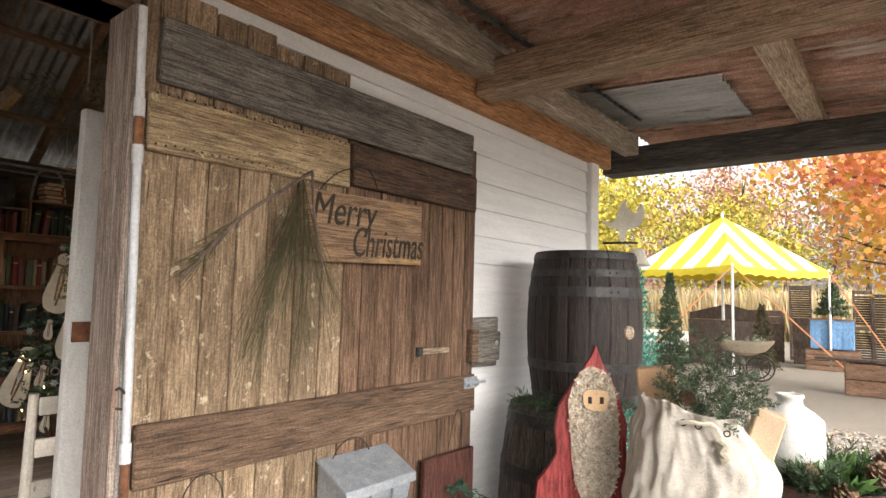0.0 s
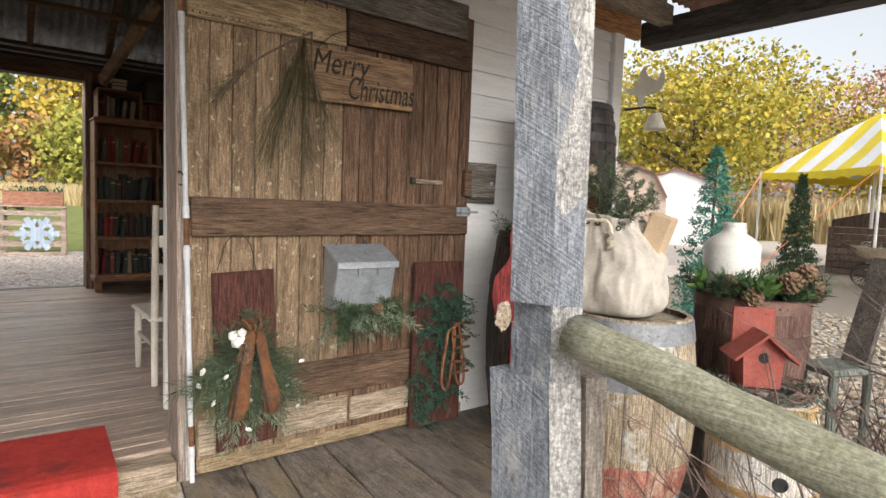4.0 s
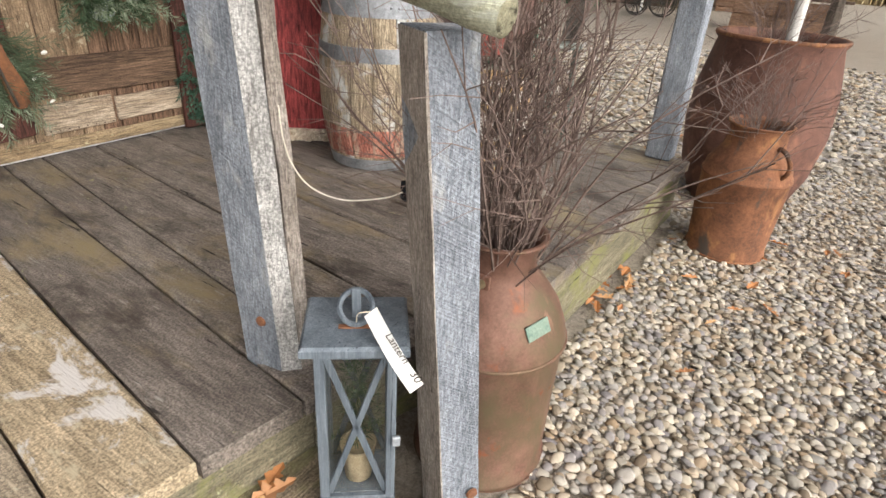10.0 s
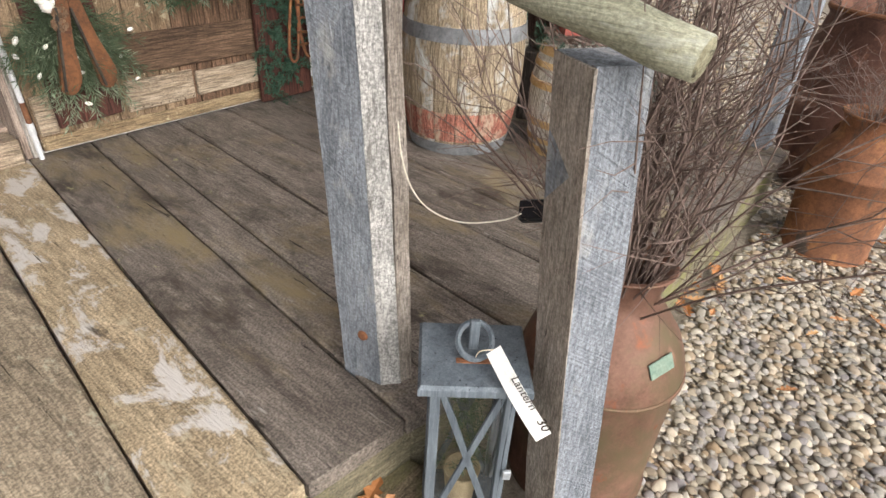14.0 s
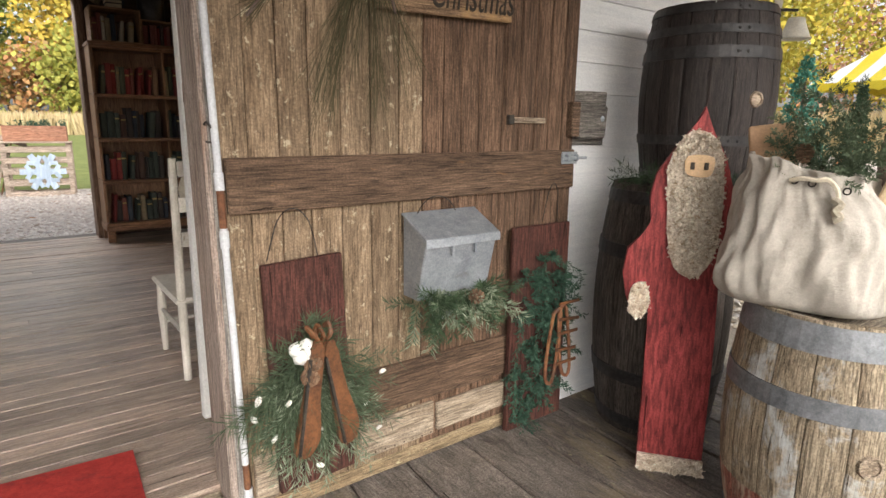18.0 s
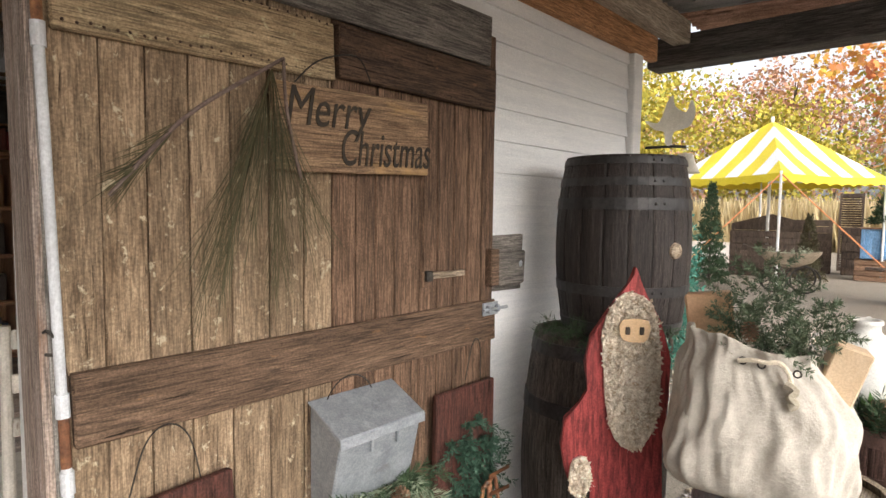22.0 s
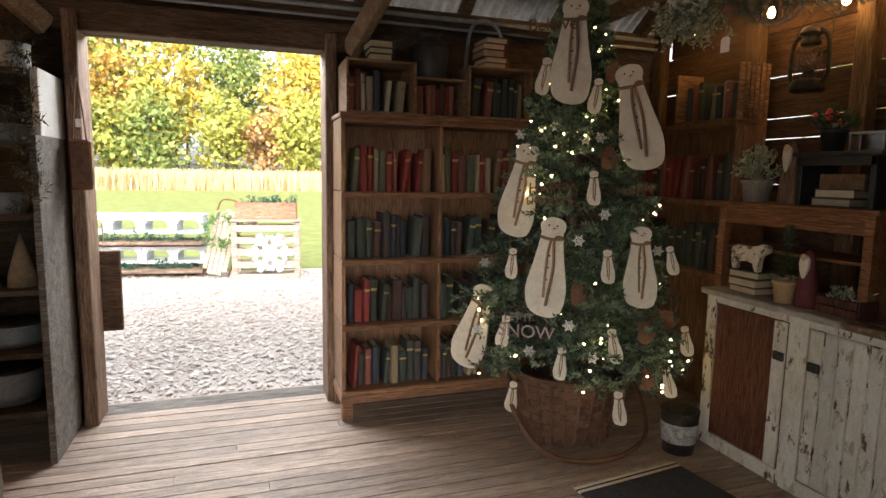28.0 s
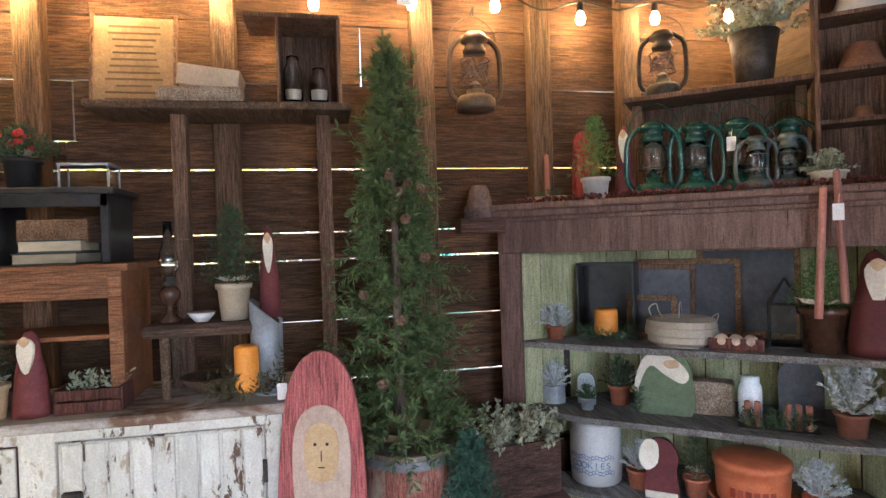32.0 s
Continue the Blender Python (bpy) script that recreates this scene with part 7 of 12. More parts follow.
W_BASKET = surface("brown_woven_splint", (0.07, 0.035, 0.02), (0.16, 0.085, 0.05), (18, 18, 18), rough=0.7, coord="obj", vary=0.2, bump=0.2)
basket = thing("woven_basket", T(TX, TY, F), "large brown woven splint basket holding the tree", "basket")
bs = bmesh.new()
bsv = bmesh.new()
for row in range(9):
    z0 = 0.01 + row * 0.040
    r = 0.24 + 0.10 * (z0 / 0.36) ** 0.7
    n = 30
    pts = [(math.cos(2 * math.pi * i / n), math.sin(2 * math.pi * i / n)) for i in range(n)]
    lo, hi = [], []
    for i, (cx, cy) in enumerate(pts):
        d = 0.006 if (i + row) % 2 else -0.006
        lo.append(bs.verts.new(((r + d) * cx, (r + d) * cy, z0)))
        hi.append(bs.verts.new(((r + d + 0.005) * cx, (r + d + 0.005) * cy, z0 + 0.037)))
    for i in range(n):
        bs.faces.new((lo[i], lo[(i + 1) % n], hi[(i + 1) % n], hi[i]))
for i in range(30):
    a = 2 * math.pi * i / 30
    tube([(0.24 * math.cos(a), 0.24 * math.sin(a), 0.0), (0.30 * math.cos(a), 0.30 * math.sin(a), 0.18), (0.342 * math.cos(a), 0.342 * math.sin(a), 0.365)], 0.009, 4, bsv)
    part("stake", bsv, W_BASKET, basket)
    bsv = bmesh.new()
part("weave", bs, W_BASKET, basket)
bsv.free()
part("rim", ring(0.345, 0.013, 0.37, 36), W_BASKET, basket)
part("bottom", lathe([(0, 0.005), (0.24, 0.005), (0.24, 0.015), (0, 0.015)], 30), W_BASKET, basket)
part("filling", lathe([(0, 0.30), (0.31, 0.28)], 24, close=False), TWIG, basket)
part("handle", tube(smooth_line([(-0.345, 0.0, 0.34), (-0.37, -0.16, 0.18), (-0.27, -0.34, 0.04), (0, -0.42, 0.02), (0.27, -0.34, 0.06), (0.37, -0.16, 0.2), (0.345, 0, 0.34)], 6), 0.012, 8), W_BASKET, basket, "bent wood bail handle", smooth=True)

# ---- white peeling cabinet and what stands on it ----
PEEL = surface("peeling_white_paint", (0.58, 0.54, 0.46), (0.76, 0.73, 0.65), (10, 10, 4), rough=0.6, bump=0.4, vary=0.07, stain=0.15, over=[((0.42, 0.34, 0.24), (20, 20, 9), 0.61, 0.03, 0.8), ((0.13, 0.075, 0.045), (13, 13, 6), 0.60, 0.016, 0.8)])
PEEL_TOP = surface("worn_paint_top", (0.35, 0.30, 0.25), (0.55, 0.49, 0.42), (9, 3, 9), rough=0.7, bump=0.3, vary=0.05, over=[((0.16, 0.09, 0.055), (6, 3, 6), 0.55, 0.05, 0.8)])
W_REDDOOR = wood("bare_reddish_door", (0.11, 0.038, 0.02), (0.21, 0.085, 0.045), "z", vary=0.05, over=[((0.62, 0.58, 0.5), (10, 7, 7), 0.74, 0.02, 0.7)])
cab = thing("painted_cabinet", T(0, 0, 0), "long peeling white beadboard cabinet with two doors", "cabinet")
XF = 2.69
part("body", box(XF + 0.02, 3.12, 3.90, 5.12, F, 0.895, 0.003), PEEL, cab)
part("top", box(XF - 0.025, 3.14, 3.87, 5.15, 0.895, 0.925, 0.006, jitter=0.002), PEEL_TOP, cab, "worn painted worktop")
part("face_frame", box(XF, XF + 0.02, 3.90, 3.965, F, 0.895, 0.002), PEEL, cab)
part("face_frame", box(XF, XF + 0.02, 4.545, 4.64, F, 0.895, 0.002), PEEL, cab)
part("face_frame", box(XF, XF + 0.02, 5.06, 5.12, F, 0.895, 0.002), PEEL, cab)
part("top_rail", box(XF + 0.001, XF + 0.02, 3.965, 5.06, 0.862, 0.895, 0.002), PEEL, cab)
part("bottom_rail", box(XF + 0.001, XF + 0.02, 3.965, 5.06, F, F + 0.07, 0.002), PEEL, cab)
d1 = part("door", box(XF + 0.004, XF + 0.02, 4.645, 5.055, F + 0.075, 0.855, 0.002), W_REDDOOR, cab, "bare reddish-brown door")
part("stile", box(XF - 0.006, XF + 0.004, 4.645, 4.71, F + 0.075, 0.855, 0.002), PEEL, d1)
d2 = part("door", box(XF + 0.004, XF + 0.02, 3.97, 4.54, F + 0.075, 0.855, 0.002), PEEL, cab, "white beadboard door")
for k in range(9):
    part("bead_board", box(XF - 0.003, XF + 0.004, 3.974 + 0.0625 * k, 3.974 + 0.0625 * (k + 1) - 0.007, F + 0.08, 0.852, 0.003), PEEL, d2)
for dd, y, z in ((d1, 4.67, 0.70), (d2, 4.50, 0.70)):
    part("latch", box(XF - 0.022, XF - 0.004, y - 0.028, y + 0.028, z - 0.02, z + 0.02, 0.006), IRON, dd)
for z in (0.25, 0.72):
    part("hinge", box(XF - 0.008, XF - 0.001, 3.962, 3.976, z - 0.035, z + 0.035, 0.001), IRON, d2)

W_OTABLE = wood("orange_brown_table_wood", (0.19, 0.075, 0.03), (0.33, 0.15, 0.07), "y", vary=0.05, rough=0.6, bump=0.2)
CT = 0.926
ot = thing("small_table", T(0, 0, 0), "small orange-brown table standing on the cabinet", "table")
part("tabletop", box(2.765, 3.1, 4.36, 5.20, 1.345, 1.368, 0.004), W_OTABLE, ot)
part("apron", box(2.785, 2.80, 4.40, 5.17, 1.262, 1.345, 0.002), W_OTABLE, ot)
part("side_panel", box(2.785, 3.08, 4.385, 4.40, CT, 1.345, 0.002), W_OTABLE, ot)
part("side_panel", box(2.785, 3.08, 5.17, 5.185, CT, 1.345, 0.002), W_OTABLE, ot)
for y in (4.395, 5.15):
    part("leg", box(2.782, 2.825, y - 0.012, y + 0.028, CT, 1.345, 0.002), W_OTABLE, ot)
part("shelf", box(2.80, 3.07, 4.40, 5.17, 1.135, 1.15, 0.002), W_OTABLE, ot)


def pot_plant(name, m, r, h, pot_mat, leaf_mat, gh, gr, label, seed, kind="pine", wrap=True, group="potted plants"):
    """A pot with a small bush or cone-shaped pine in it."""
    q = random.Random(seed)
    ob = thing(name, m, label, "potted plant", group)
    part("pot", lathe([(r * 0.78, 0), (r * 0.95, h * 0.85), (r * 1.06, h * 0.86), (r * 1.08, h), (r * 0.95, h), (r * 0.9, h * 0.8)], 20), pot_mat, ob, smooth=True)
    if wrap:
        bm = bmesh.new()
        for k in range(12):
            a = q.uniform(0, 6.28)
            d = Vector((math.cos(a), math.sin(a), 0.5)).normalized()
            blade(bm, Vector((0, 0, h * 0.95)) + d * r * 0.5, d, Vector((-d.y, d.x, 0.2)).normalized(), r * 0.75, r * 0.35)
        part("burlap", bm, MOSS, ob)
    bm = bmesh.new()
    if kind == "pine":
        n = int(70 * max(0.6, gh / 0.25))
        for k in range(n):
            u = k / n
            z = h + gh * u
            a = 2.4 * k
            w = gr * (1 - u) ** 0.8 + 0.012
            p = Vector((0, 0, z))
            e = p + Vector((math.cos(a) * w, math.sin(a) * w, -0.1 * w + 0.02))
            sprig(bm, p, e, 22, max(0.014, gr * 0.2), max(0.0014, gr * 0.02), q, 0.7)
    else:
        for k in range(46):
            a, b = q.uniform(0, 6.28), q.uniform(0.15, 1.5)
            e = Vector((math.cos(a) * math.cos(b) * gr, math.sin(a) * math.cos(b) * gr, h + math.sin(b) * gh))
            p = Vector((0, 0, h * 0.9))
            tube([p, e], 0.0012, 3, bm)
            for j in range(16):
                d = (rand_dir(q) + (e - p).normalized()).normalized()
                blade(bm, p.lerp(e, q.uniform(0.35, 1.0)), d, d.cross(rand_dir(q)).normalized(), gr * 0.16, gr * 0.045)
    part("foliage", bm, leaf_mat, ob)
    return ob


TERRA = surface("terracotta", (0.36, 0.115, 0.06), (0.48, 0.18, 0.10), (14, 14, 14), rough=0.8, coord="obj", bump=0.1, vary=0.1)
CREAMPOT = surface("cream_crockery", (0.45, 0.37, 0.26), (0.56, 0.48, 0.35), (8, 8, 8), rough=0.4, coord="obj", bump=0.05)
BROWNGLAZE = surface("brown_glaze", (0.045, 0.022, 0.014), (0.09, 0.045, 0.028), (6, 6, 6), rough=0.15, coord="obj", bump=0.0, spec=0.6)
FROSTY = leafmat("white_frosted_leaves", (0.36, 0.40, 0.40), (0.66, 0.70, 0.70))
GREYBASKET = surface("grey_wicker", (0.22, 0.19, 0.16), (0.38, 0.34, 0.30), (60, 60, 20), rough=0.9, coord="obj", bump=0.8)


def cone_figure(m, h, r, label, robe, seed=0):
    """A slim carved wooden winter figure: one plain shape."""
    bm = lathe([(r, 0), (r * 1.02, h * 0.1), (r * 0.85, h * 0.45), (r * 0.6, h * 0.7), (r * 0.52, h * 0.85), (r * 0.3, h * 0.95), (0.0, h)], 14, m=Matrix.Diagonal((1, 0.75, 1, 1)))
    ob = thing("carved_figure", m, label, "figurine", "carved figures")
    part("body", bm, robe, ob, smooth=True)
    part("beard", outline(closed_curve([(0, h * 0.90), (r * 0.45, h * 0.82), (r * 0.3, h * 0.6), (0, h * 0.48), (-r * 0.3, h * 0.6), (-r * 0.45, h * 0.82)], 3), 0.012, m=T(0, -r * 0.40, 0), bevel=0.003), CREAM, ob)
    part("face", outline(closed_curve([(0, h * 0.92), (r * 0.3, h * 0.87), (0, h * 0.80), (-r * 0.3, h * 0.87)], 3), 0.006, m=T(0, -r * 0.40 - 0.010, 0)), SKIN, ob)
    return ob


MAROON = surface("maroon_paint", (0.09, 0.022, 0.025), (0.16, 0.04, 0.04), (8, 8, 8), rough=0.65, coord="obj", bump=0.1)
GREENP = surface("sage_green_paint", (0.12, 0.16, 0.09), (0.20, 0.25, 0.15), (8, 8, 8), rough=0.7, coord="obj", bump=0.1)
FACE_W = Matrix.Rotation(radians(-90), 4, "Z")
pot_plant("basket_plant", T(2.88, 5.05, 1.369), 0.075, 0.11, GREYBASKET, SAGE, 0.17, 0.12, "grey wicker basket of dry sage leaves on the table", 1, "bush", False)
cone_figure(T(2.87, 4.86, 1.369) @ FACE_W, 0.30, 0.05, "tall carved figure in a brown robe on the table", W_DOOR_D)
bench_b = thing("black_stool", T(0, 0, 0), "small black painted bench with books beneath it", "bench")
part("top", box(2.80, 3.05, 4.40, 4.80, 1.585, 1.605, 0.004), BLACK, bench_b)
part("apron", box(2.81, 2.822, 4.42, 4.78, 1.545, 1.585, 0.002), BLACK, bench_b)
for y in (4.42, 4.75):
    part("leg", box(2.81, 3.04, y, y + 0.025, 1.369, 1.585, 0.003), BLACK, bench_b)
stack(2.91, 4.60, 1.370, [1, 1], 0.19, 0.2)
solo("dovetail_box", box(-0.06, 0.06, -0.10, 0.10, 0, 0.075, 0.003), W_CRATE, T(2.92, 4.60, 1.435), "small pale wooden box with dovetailed corners on books", "box")
pot_plant("black_pot", T(2.92, 4.70, 1.606), 0.055, 0.10, BLACK, NEEDLE, 0.11, 0.10, "black pot of evergreen sprigs and red berries", 2, "bush")
BERRY = mesh_of("berries", (lambda b: ([bmesh.ops.create_icosphere(b, subdivisions=1, radius=0.012, matrix=T(rx.uniform(-0.05, 0.05), rx.uniform(-0.05, 0.05), rx.uniform(0, 0.05))) for _ in range(9)], b)[1])(bmesh.new()), surface("red_berries", (0.35, 0.02, 0.02), (0.5, 0.04, 0.04), coord="obj", rough=0.3))
ob = tagged(new("red_berries", BERRY), "cluster of red berries resting in the pot", "berries")
ob.matrix_basis = T(2.885, 4.70, 1.74)
gb = thing("glass_box", T(2.90, 4.50, 1.606), "small glass box with metal edges", "glass box")
part("panes", box(-0.05, 0.05, -0.07, 0.07, 0.0, 0.07), GLASS, gb)
for sx in (-1, 1):
    for sy in (-1, 1):
        part("edge", box(sx * 0.05 - 0.003, sx * 0.05 + 0.003, sy * 0.07 - 0.003, sy * 0.07 + 0.003, 0, 0.073), GALV, gb)
part("lid", box(-0.055, 0.055, -0.075, 0.075, 0.07, 0.078, 0.001), GALV, gb)
# on the cabinet top
stack(2.80, 4.96, CT, [9, 5, 1], 0.17, 0.14)
cow = thing("carved_cow", T(2.78, 4.96, 1.04) @ FACE_W, "small carved cream and brown cow standing on books", "figurine")
part("body", outline(closed_curve([(-0.10, 0.09), (-0.06, 0.12), (0.04, 0.115), (0.08, 0.135), (0.115, 0.13), (0.12, 0.10), (0.085, 0.08), (0.075, 0.05), (0.07, 0.0), (0.05, 0.0), (0.045, 0.045), (-0.05, 0.045), (-0.06, 0.0), (-0.085, 0.0), (-0.085, 0.05)], 2), 0.03, bevel=0.006), surface("cow_patches", (0.55, 0.48, 0.38), (0.66, 0.58, 0.47), coord="obj", over=[((0.12, 0.06, 0.035), (16, 16, 16), 0.58, 0.03, 0.8)]), cow)
pot_plant("topiary", T(2.76, 4.74, CT), 0.05, 0.10, SKIN, NEEDLE, 0.24, 0.06, "narrow cone of moss in a tan clay pot", 3, "pine")
cone_figure(T(2.76, 4.63, CT) @ FACE_W, 0.26, 0.05, "small figure in a dark striped coat on the cabinet", MAROON)
lc = thing("little_crate", T(2.79, 4.47, CT), "small slatted wooden crate tied with twine and sprigs", "crate")
for sx in (-0.055, 0.055):
    for k in range(2):
        part("slat", box(sx - 0.004, sx + 0.004, -0.09, 0.09, 0.006 + 0.036 * k, 0.036 + 0.036 * k, 0.001), RED_OLD, lc)
for sy in (-0.088, 0.088):
    part("end", box(-0.052, 0.052, sy - 0.005, sy + 0.005, 0, 0.075, 0.001), RED_OLD, lc)
part("bottom", box(-0.052, 0.052, -0.083, 0.083, 0, 0.008), RED_OLD, lc)
bm = bmesh.new()
for k in range(14):
    p = Vector((rx.uniform(-0.04, 0.04), rx.uniform(-0.07, 0.07), 0.06))
    sprig(bm, p, p + Vector((rx.uniform(-0.04, 0.04), rx.uniform(-0.04, 0.04), 0.05)), 14, 0.02, 0.004, rx)
part("sprigs", bm, SAGE, lc)
stool = thing("milking_stool", T(0, 0, 0), "low dark brown wooden stool on the cabinet", "stool")
part("seat", box(2.80, 3.02, 3.93, 4.34, 1.125, 1.165, 0.012), wood("dark_stool", (0.05, 0.03, 0.02), (0.11, 0.07, 0.05), "y"), stool)
for x in (2.84, 2.98):
    for y in (3.99, 4.28):
        part("leg", lathe([(0.013, CT), (0.017, 1.13)], 8, m=T(x, y, 0)), W_INBEAM, stool)
oil = thing("oil_lamp", T(2.88, 4.27, 1.166), "glass oil lamp with a tall chimney", "oil lamp")
part("base", lathe([(0.035, 0), (0.035, 0.01), (0.012, 0.03), (0.012, 0.06), (0.03, 0.075), (0.034, 0.10), (0.02, 0.12), (0.0, 0.12)], 18), BROWNGLAZE, oil, smooth=True)
part("burner", lathe([(0.02, 0.12), (0.024, 0.135), (0.018, 0.15)], 16), IRON, oil)
part("chimney", lathe([(0.018, 0.15), (0.032, 0.19), (0.026, 0.23), (0.015, 0.27), (0.014, 0.33), (0.0125, 0.33), (0.0135, 0.27), (0.0245, 0.23), (0.030, 0.19), (0.0165, 0.15)], 18, close=False), GLASS, oil, smooth=True)
solo("small_bowl", lathe([(0.02, 0), (0.045, 0.03), (0.042, 0.032), (0.0, 0.012)], 18), STONEWARE, T(2.86, 4.17, 1.166), "small grey bowl on the stool", "bowl", smooth=True)
pot_plant("crock_pine", T(2.88, 4.07, 1.166), 0.055, 0.12, CREAMPOT, NEEDLE, 0.24, 0.10, "small pine in a cream stoneware crock", 4, "pine")
cone_figure(T(2.88, 3.955, 1.166) @ FACE_W, 0.31, 0.035, "slender carved maroon figure on the stool", MAROON)
scoop = thing("metal_scoop", T(2.84, 3.945, CT), "large galvanised scoop standing on its end", "scoop")
bm = bmesh.new()
prev = None
for i in range(13):
    a = radians(-20 + 220 * i / 12)
    hh = 0.23 + 0.08 * math.sin(math.pi * i / 12)
    cur = [bm.verts.new((0.07 * math.cos(a), 0.07 * math.sin(a), 0)), bm.verts.new((0.075 * math.cos(a), 0.075 * math.sin(a), hh))]
    if prev:
        bm.faces.new((prev[0], cur[0], cur[1], prev[1]))
    prev = cur
ob = part("shell", bm, GALV, scoop, m=Matrix.Rotation(radians(0), 4, "Z"), smooth=True)
sol = ob.modifiers.new("thick", "SOLIDIFY")
sol.thickness = 0.004
part("rim_base", ring(0.07, 0.005, 0.005, 24), GALV, scoop)
ORANGE_WAX = surface("orange_wax", (0.72, 0.26, 0.03), (0.82, 0.34, 0.05), (8, 8, 8), rough=0.4, coord="obj", bump=0.0)
candle = thing("candle_ring", T(2.745, 4.02, CT), "orange pillar candle in a nest of dry greenery", "candle")
part("candle", lathe([(0.035, 0.03), (0.037, 0.035), (0.037, 0.165), (0.03, 0.172), (0.0, 0.16)], 20), ORANGE_WAX, candle, smooth=True)
bm = bmesh.new()
for k in range(40):
    a = rx.uniform(0, 6.28)
    p = Vector((math.cos(a) * 0.04, math.sin(a) * 0.04, 0.02))
    sprig(bm, p, p + Vector((math.cos(a) * 0.08, math.sin(a) * 0.08, rx.uniform(0, 0.14))), 14, 0.03, 0.003, rx)
part("greenery", bm, NEEDLE_DRY, candle)
solo("dark_bowl", lathe([(0.05, 0), (0.10, 0.05), (0.095, 0.052), (0.04, 0.012), (0, 0.01)], 22), W_DOOR_D, T(2.92, 4.16, CT), "dark wooden bowl under the stool", "bowl", smooth=True)

# wall shelf with boxes, jars and a framed page
ws = thing("wall_shelf", T(0, 0, 0), "brown wooden wall shelf on two posts", "shelf")
part("board", box(2.90, EAST - 0.07, 3.66, 4.52, 1.872, 1.897, 0.005), W_INBEAM, ws)
for y in (3.76, 4.25):
    part("post", box(2.99, 3.04, y - 0.025, y + 0.025, CT, 1.872, 0.003), W_DOOR_D, ws)
crate_s = thing("display_box", T(0, 0, 0), "open dark wooden box standing on the wall shelf", "box")
for args in ((2.93, 3.13, 3.69, 4.02, 2.195, 2.212), (2.93, 3.13, 3.69, 3.705, 1.898, 2.195), (2.93, 3.13, 3.90, 3.912, 1.898, 2.195), (3.12, 3.13, 3.705, 3.90, 1.898, 2.195), (2.93, 3.13, 3.705, 3.90, 1.898, 1.906)):
    part("panel", box(*args, 0.002), W_DOOR_D, crate_s)
for y, h in ((3.86, 0.17), (3.77, 0.13)):
    jar = thing("glass_jar", T(2.99, y, 1.907), "clear glass canning jar on the wall shelf", "jar", "canning jars")
    part("glass", lathe([(0.03, 0), (0.033, 0.01), (0.033, h * 0.72), (0.022, h * 0.85), (0.022, h), (0.020, h), (0.020, h * 0.85), (0.031, h * 0.72), (0.031, 0.012), (0, 0.012)], 20), GLASS, jar, smooth=True)
    part("contents", lathe([(0, 0.013), (0.028, 0.013), (0.028, 0.05), (0, 0.05)], 16), CREAM, jar)
solo("wooden_trough", box(-0.09, 0.09, -0.14, 0.14, 0, 0.05, 0.01, jitter=0.004), W_PALE, T(2.99, 4.16, 1.898), "pale carved wooden trough on the wall shelf", "trough")
solo("pale_box", box(-0.07, 0.07, -0.10, 0.10, 0, 0.07, 0.003), surface("tan_card", (0.42, 0.33, 0.22), (0.52, 0.42, 0.30), coord="obj"), T(3.0, 4.14, 1.95) @ Matrix.Rotation(0.12, 4, "X"), "pale tan box resting on the trough", "box")
frame_p = thing("framed_page", T(3.10, 4.42, 1.898) @ Matrix.Rotation(radians(8), 4, "Y"), "framed yellowed printed page leaning on the wall", "picture")
part("paper", box(0.0, 0.006, -0.135, 0.135, 0.01, 0.36), surface("yellowed_paper", (0.19, 0.13, 0.07), (0.28, 0.20, 0.115), (30, 30, 30), coord="obj", bump=0.0), frame_p)
for k in range(12):
    w = rx.uniform(0.05, 0.10)
    part("print_line", box(-0.0015, 0.0, -w, w, 0.32 - 0.025 * k, 0.327 - 0.025 * k), surface("brown_ink", (0.09, 0.055, 0.03), (0.12, 0.08, 0.045), bump=0.0) if k == 0 else bpy.data.materials["brown_ink"], frame_p)
for y in (-0.145, 0.135):
    part("frame", box(-0.006, 0.01, y, y + 0.012, 0, 0.37, 0.001), W_DOOR_D, frame_p)


# ---- painted sled, slim tree, crate of dried flowers ----
PINK_RED = wood("rosy_red_paint", (0.30, 0.075, 0.07), (0.44, 0.13, 0.12), "z", coord="obj", bump=0.15, rough=0.6, vary=0.03)
sled = thing("painted_sled", T(2.60, 3.80, F) @ Matrix.Rotation(radians(-100), 4, "Z") @ Matrix.Rotation(radians(-3), 4, "X"), "painted board sled with a bearded face leaning on the cabinet", "sled")
part("board", outline(closed_curve([(-0.13, 0.0), (0.13, 0.0), (0.135, 0.3), (0.13, 0.6), (0.105, 0.84), (0.06, 0.95), (0.0, 0.98), (-0.06, 0.95), (-0.105, 0.84), (-0.13, 0.6), (-0.135, 0.3)], 4), 0.022, bevel=0.004), PINK_RED, sled)
part("beard", outline(closed_curve([(0.0, 0.82), (0.06, 0.79), (0.085, 0.70), (0.08, 0.52), (0.055, 0.34), (0.01, 0.22), (-0.04, 0.34), (-0.08, 0.52), (-0.085, 0.70), (-0.06, 0.79)], 4), 0.003, m=T(0, -0.0225, 0)), surface("pinkish_cream_paint", (0.56, 0.40, 0.30), (0.72, 0.56, 0.45), (14, 14, 5), coord="obj", bump=0.1), sled)
part("face", outline(closed_curve([(0.0, 0.77), (0.045, 0.74), (0.05, 0.66), (0.03, 0.60), (-0.03, 0.60), (-0.05, 0.66), (-0.045, 0.74)], 4), 0.003, m=T(0, -0.026, 0)), surface("tan_face_paint", (0.42, 0.28, 0.14), (0.50, 0.35, 0.19), (14, 14, 14), coord="obj", bump=0.05), sled)
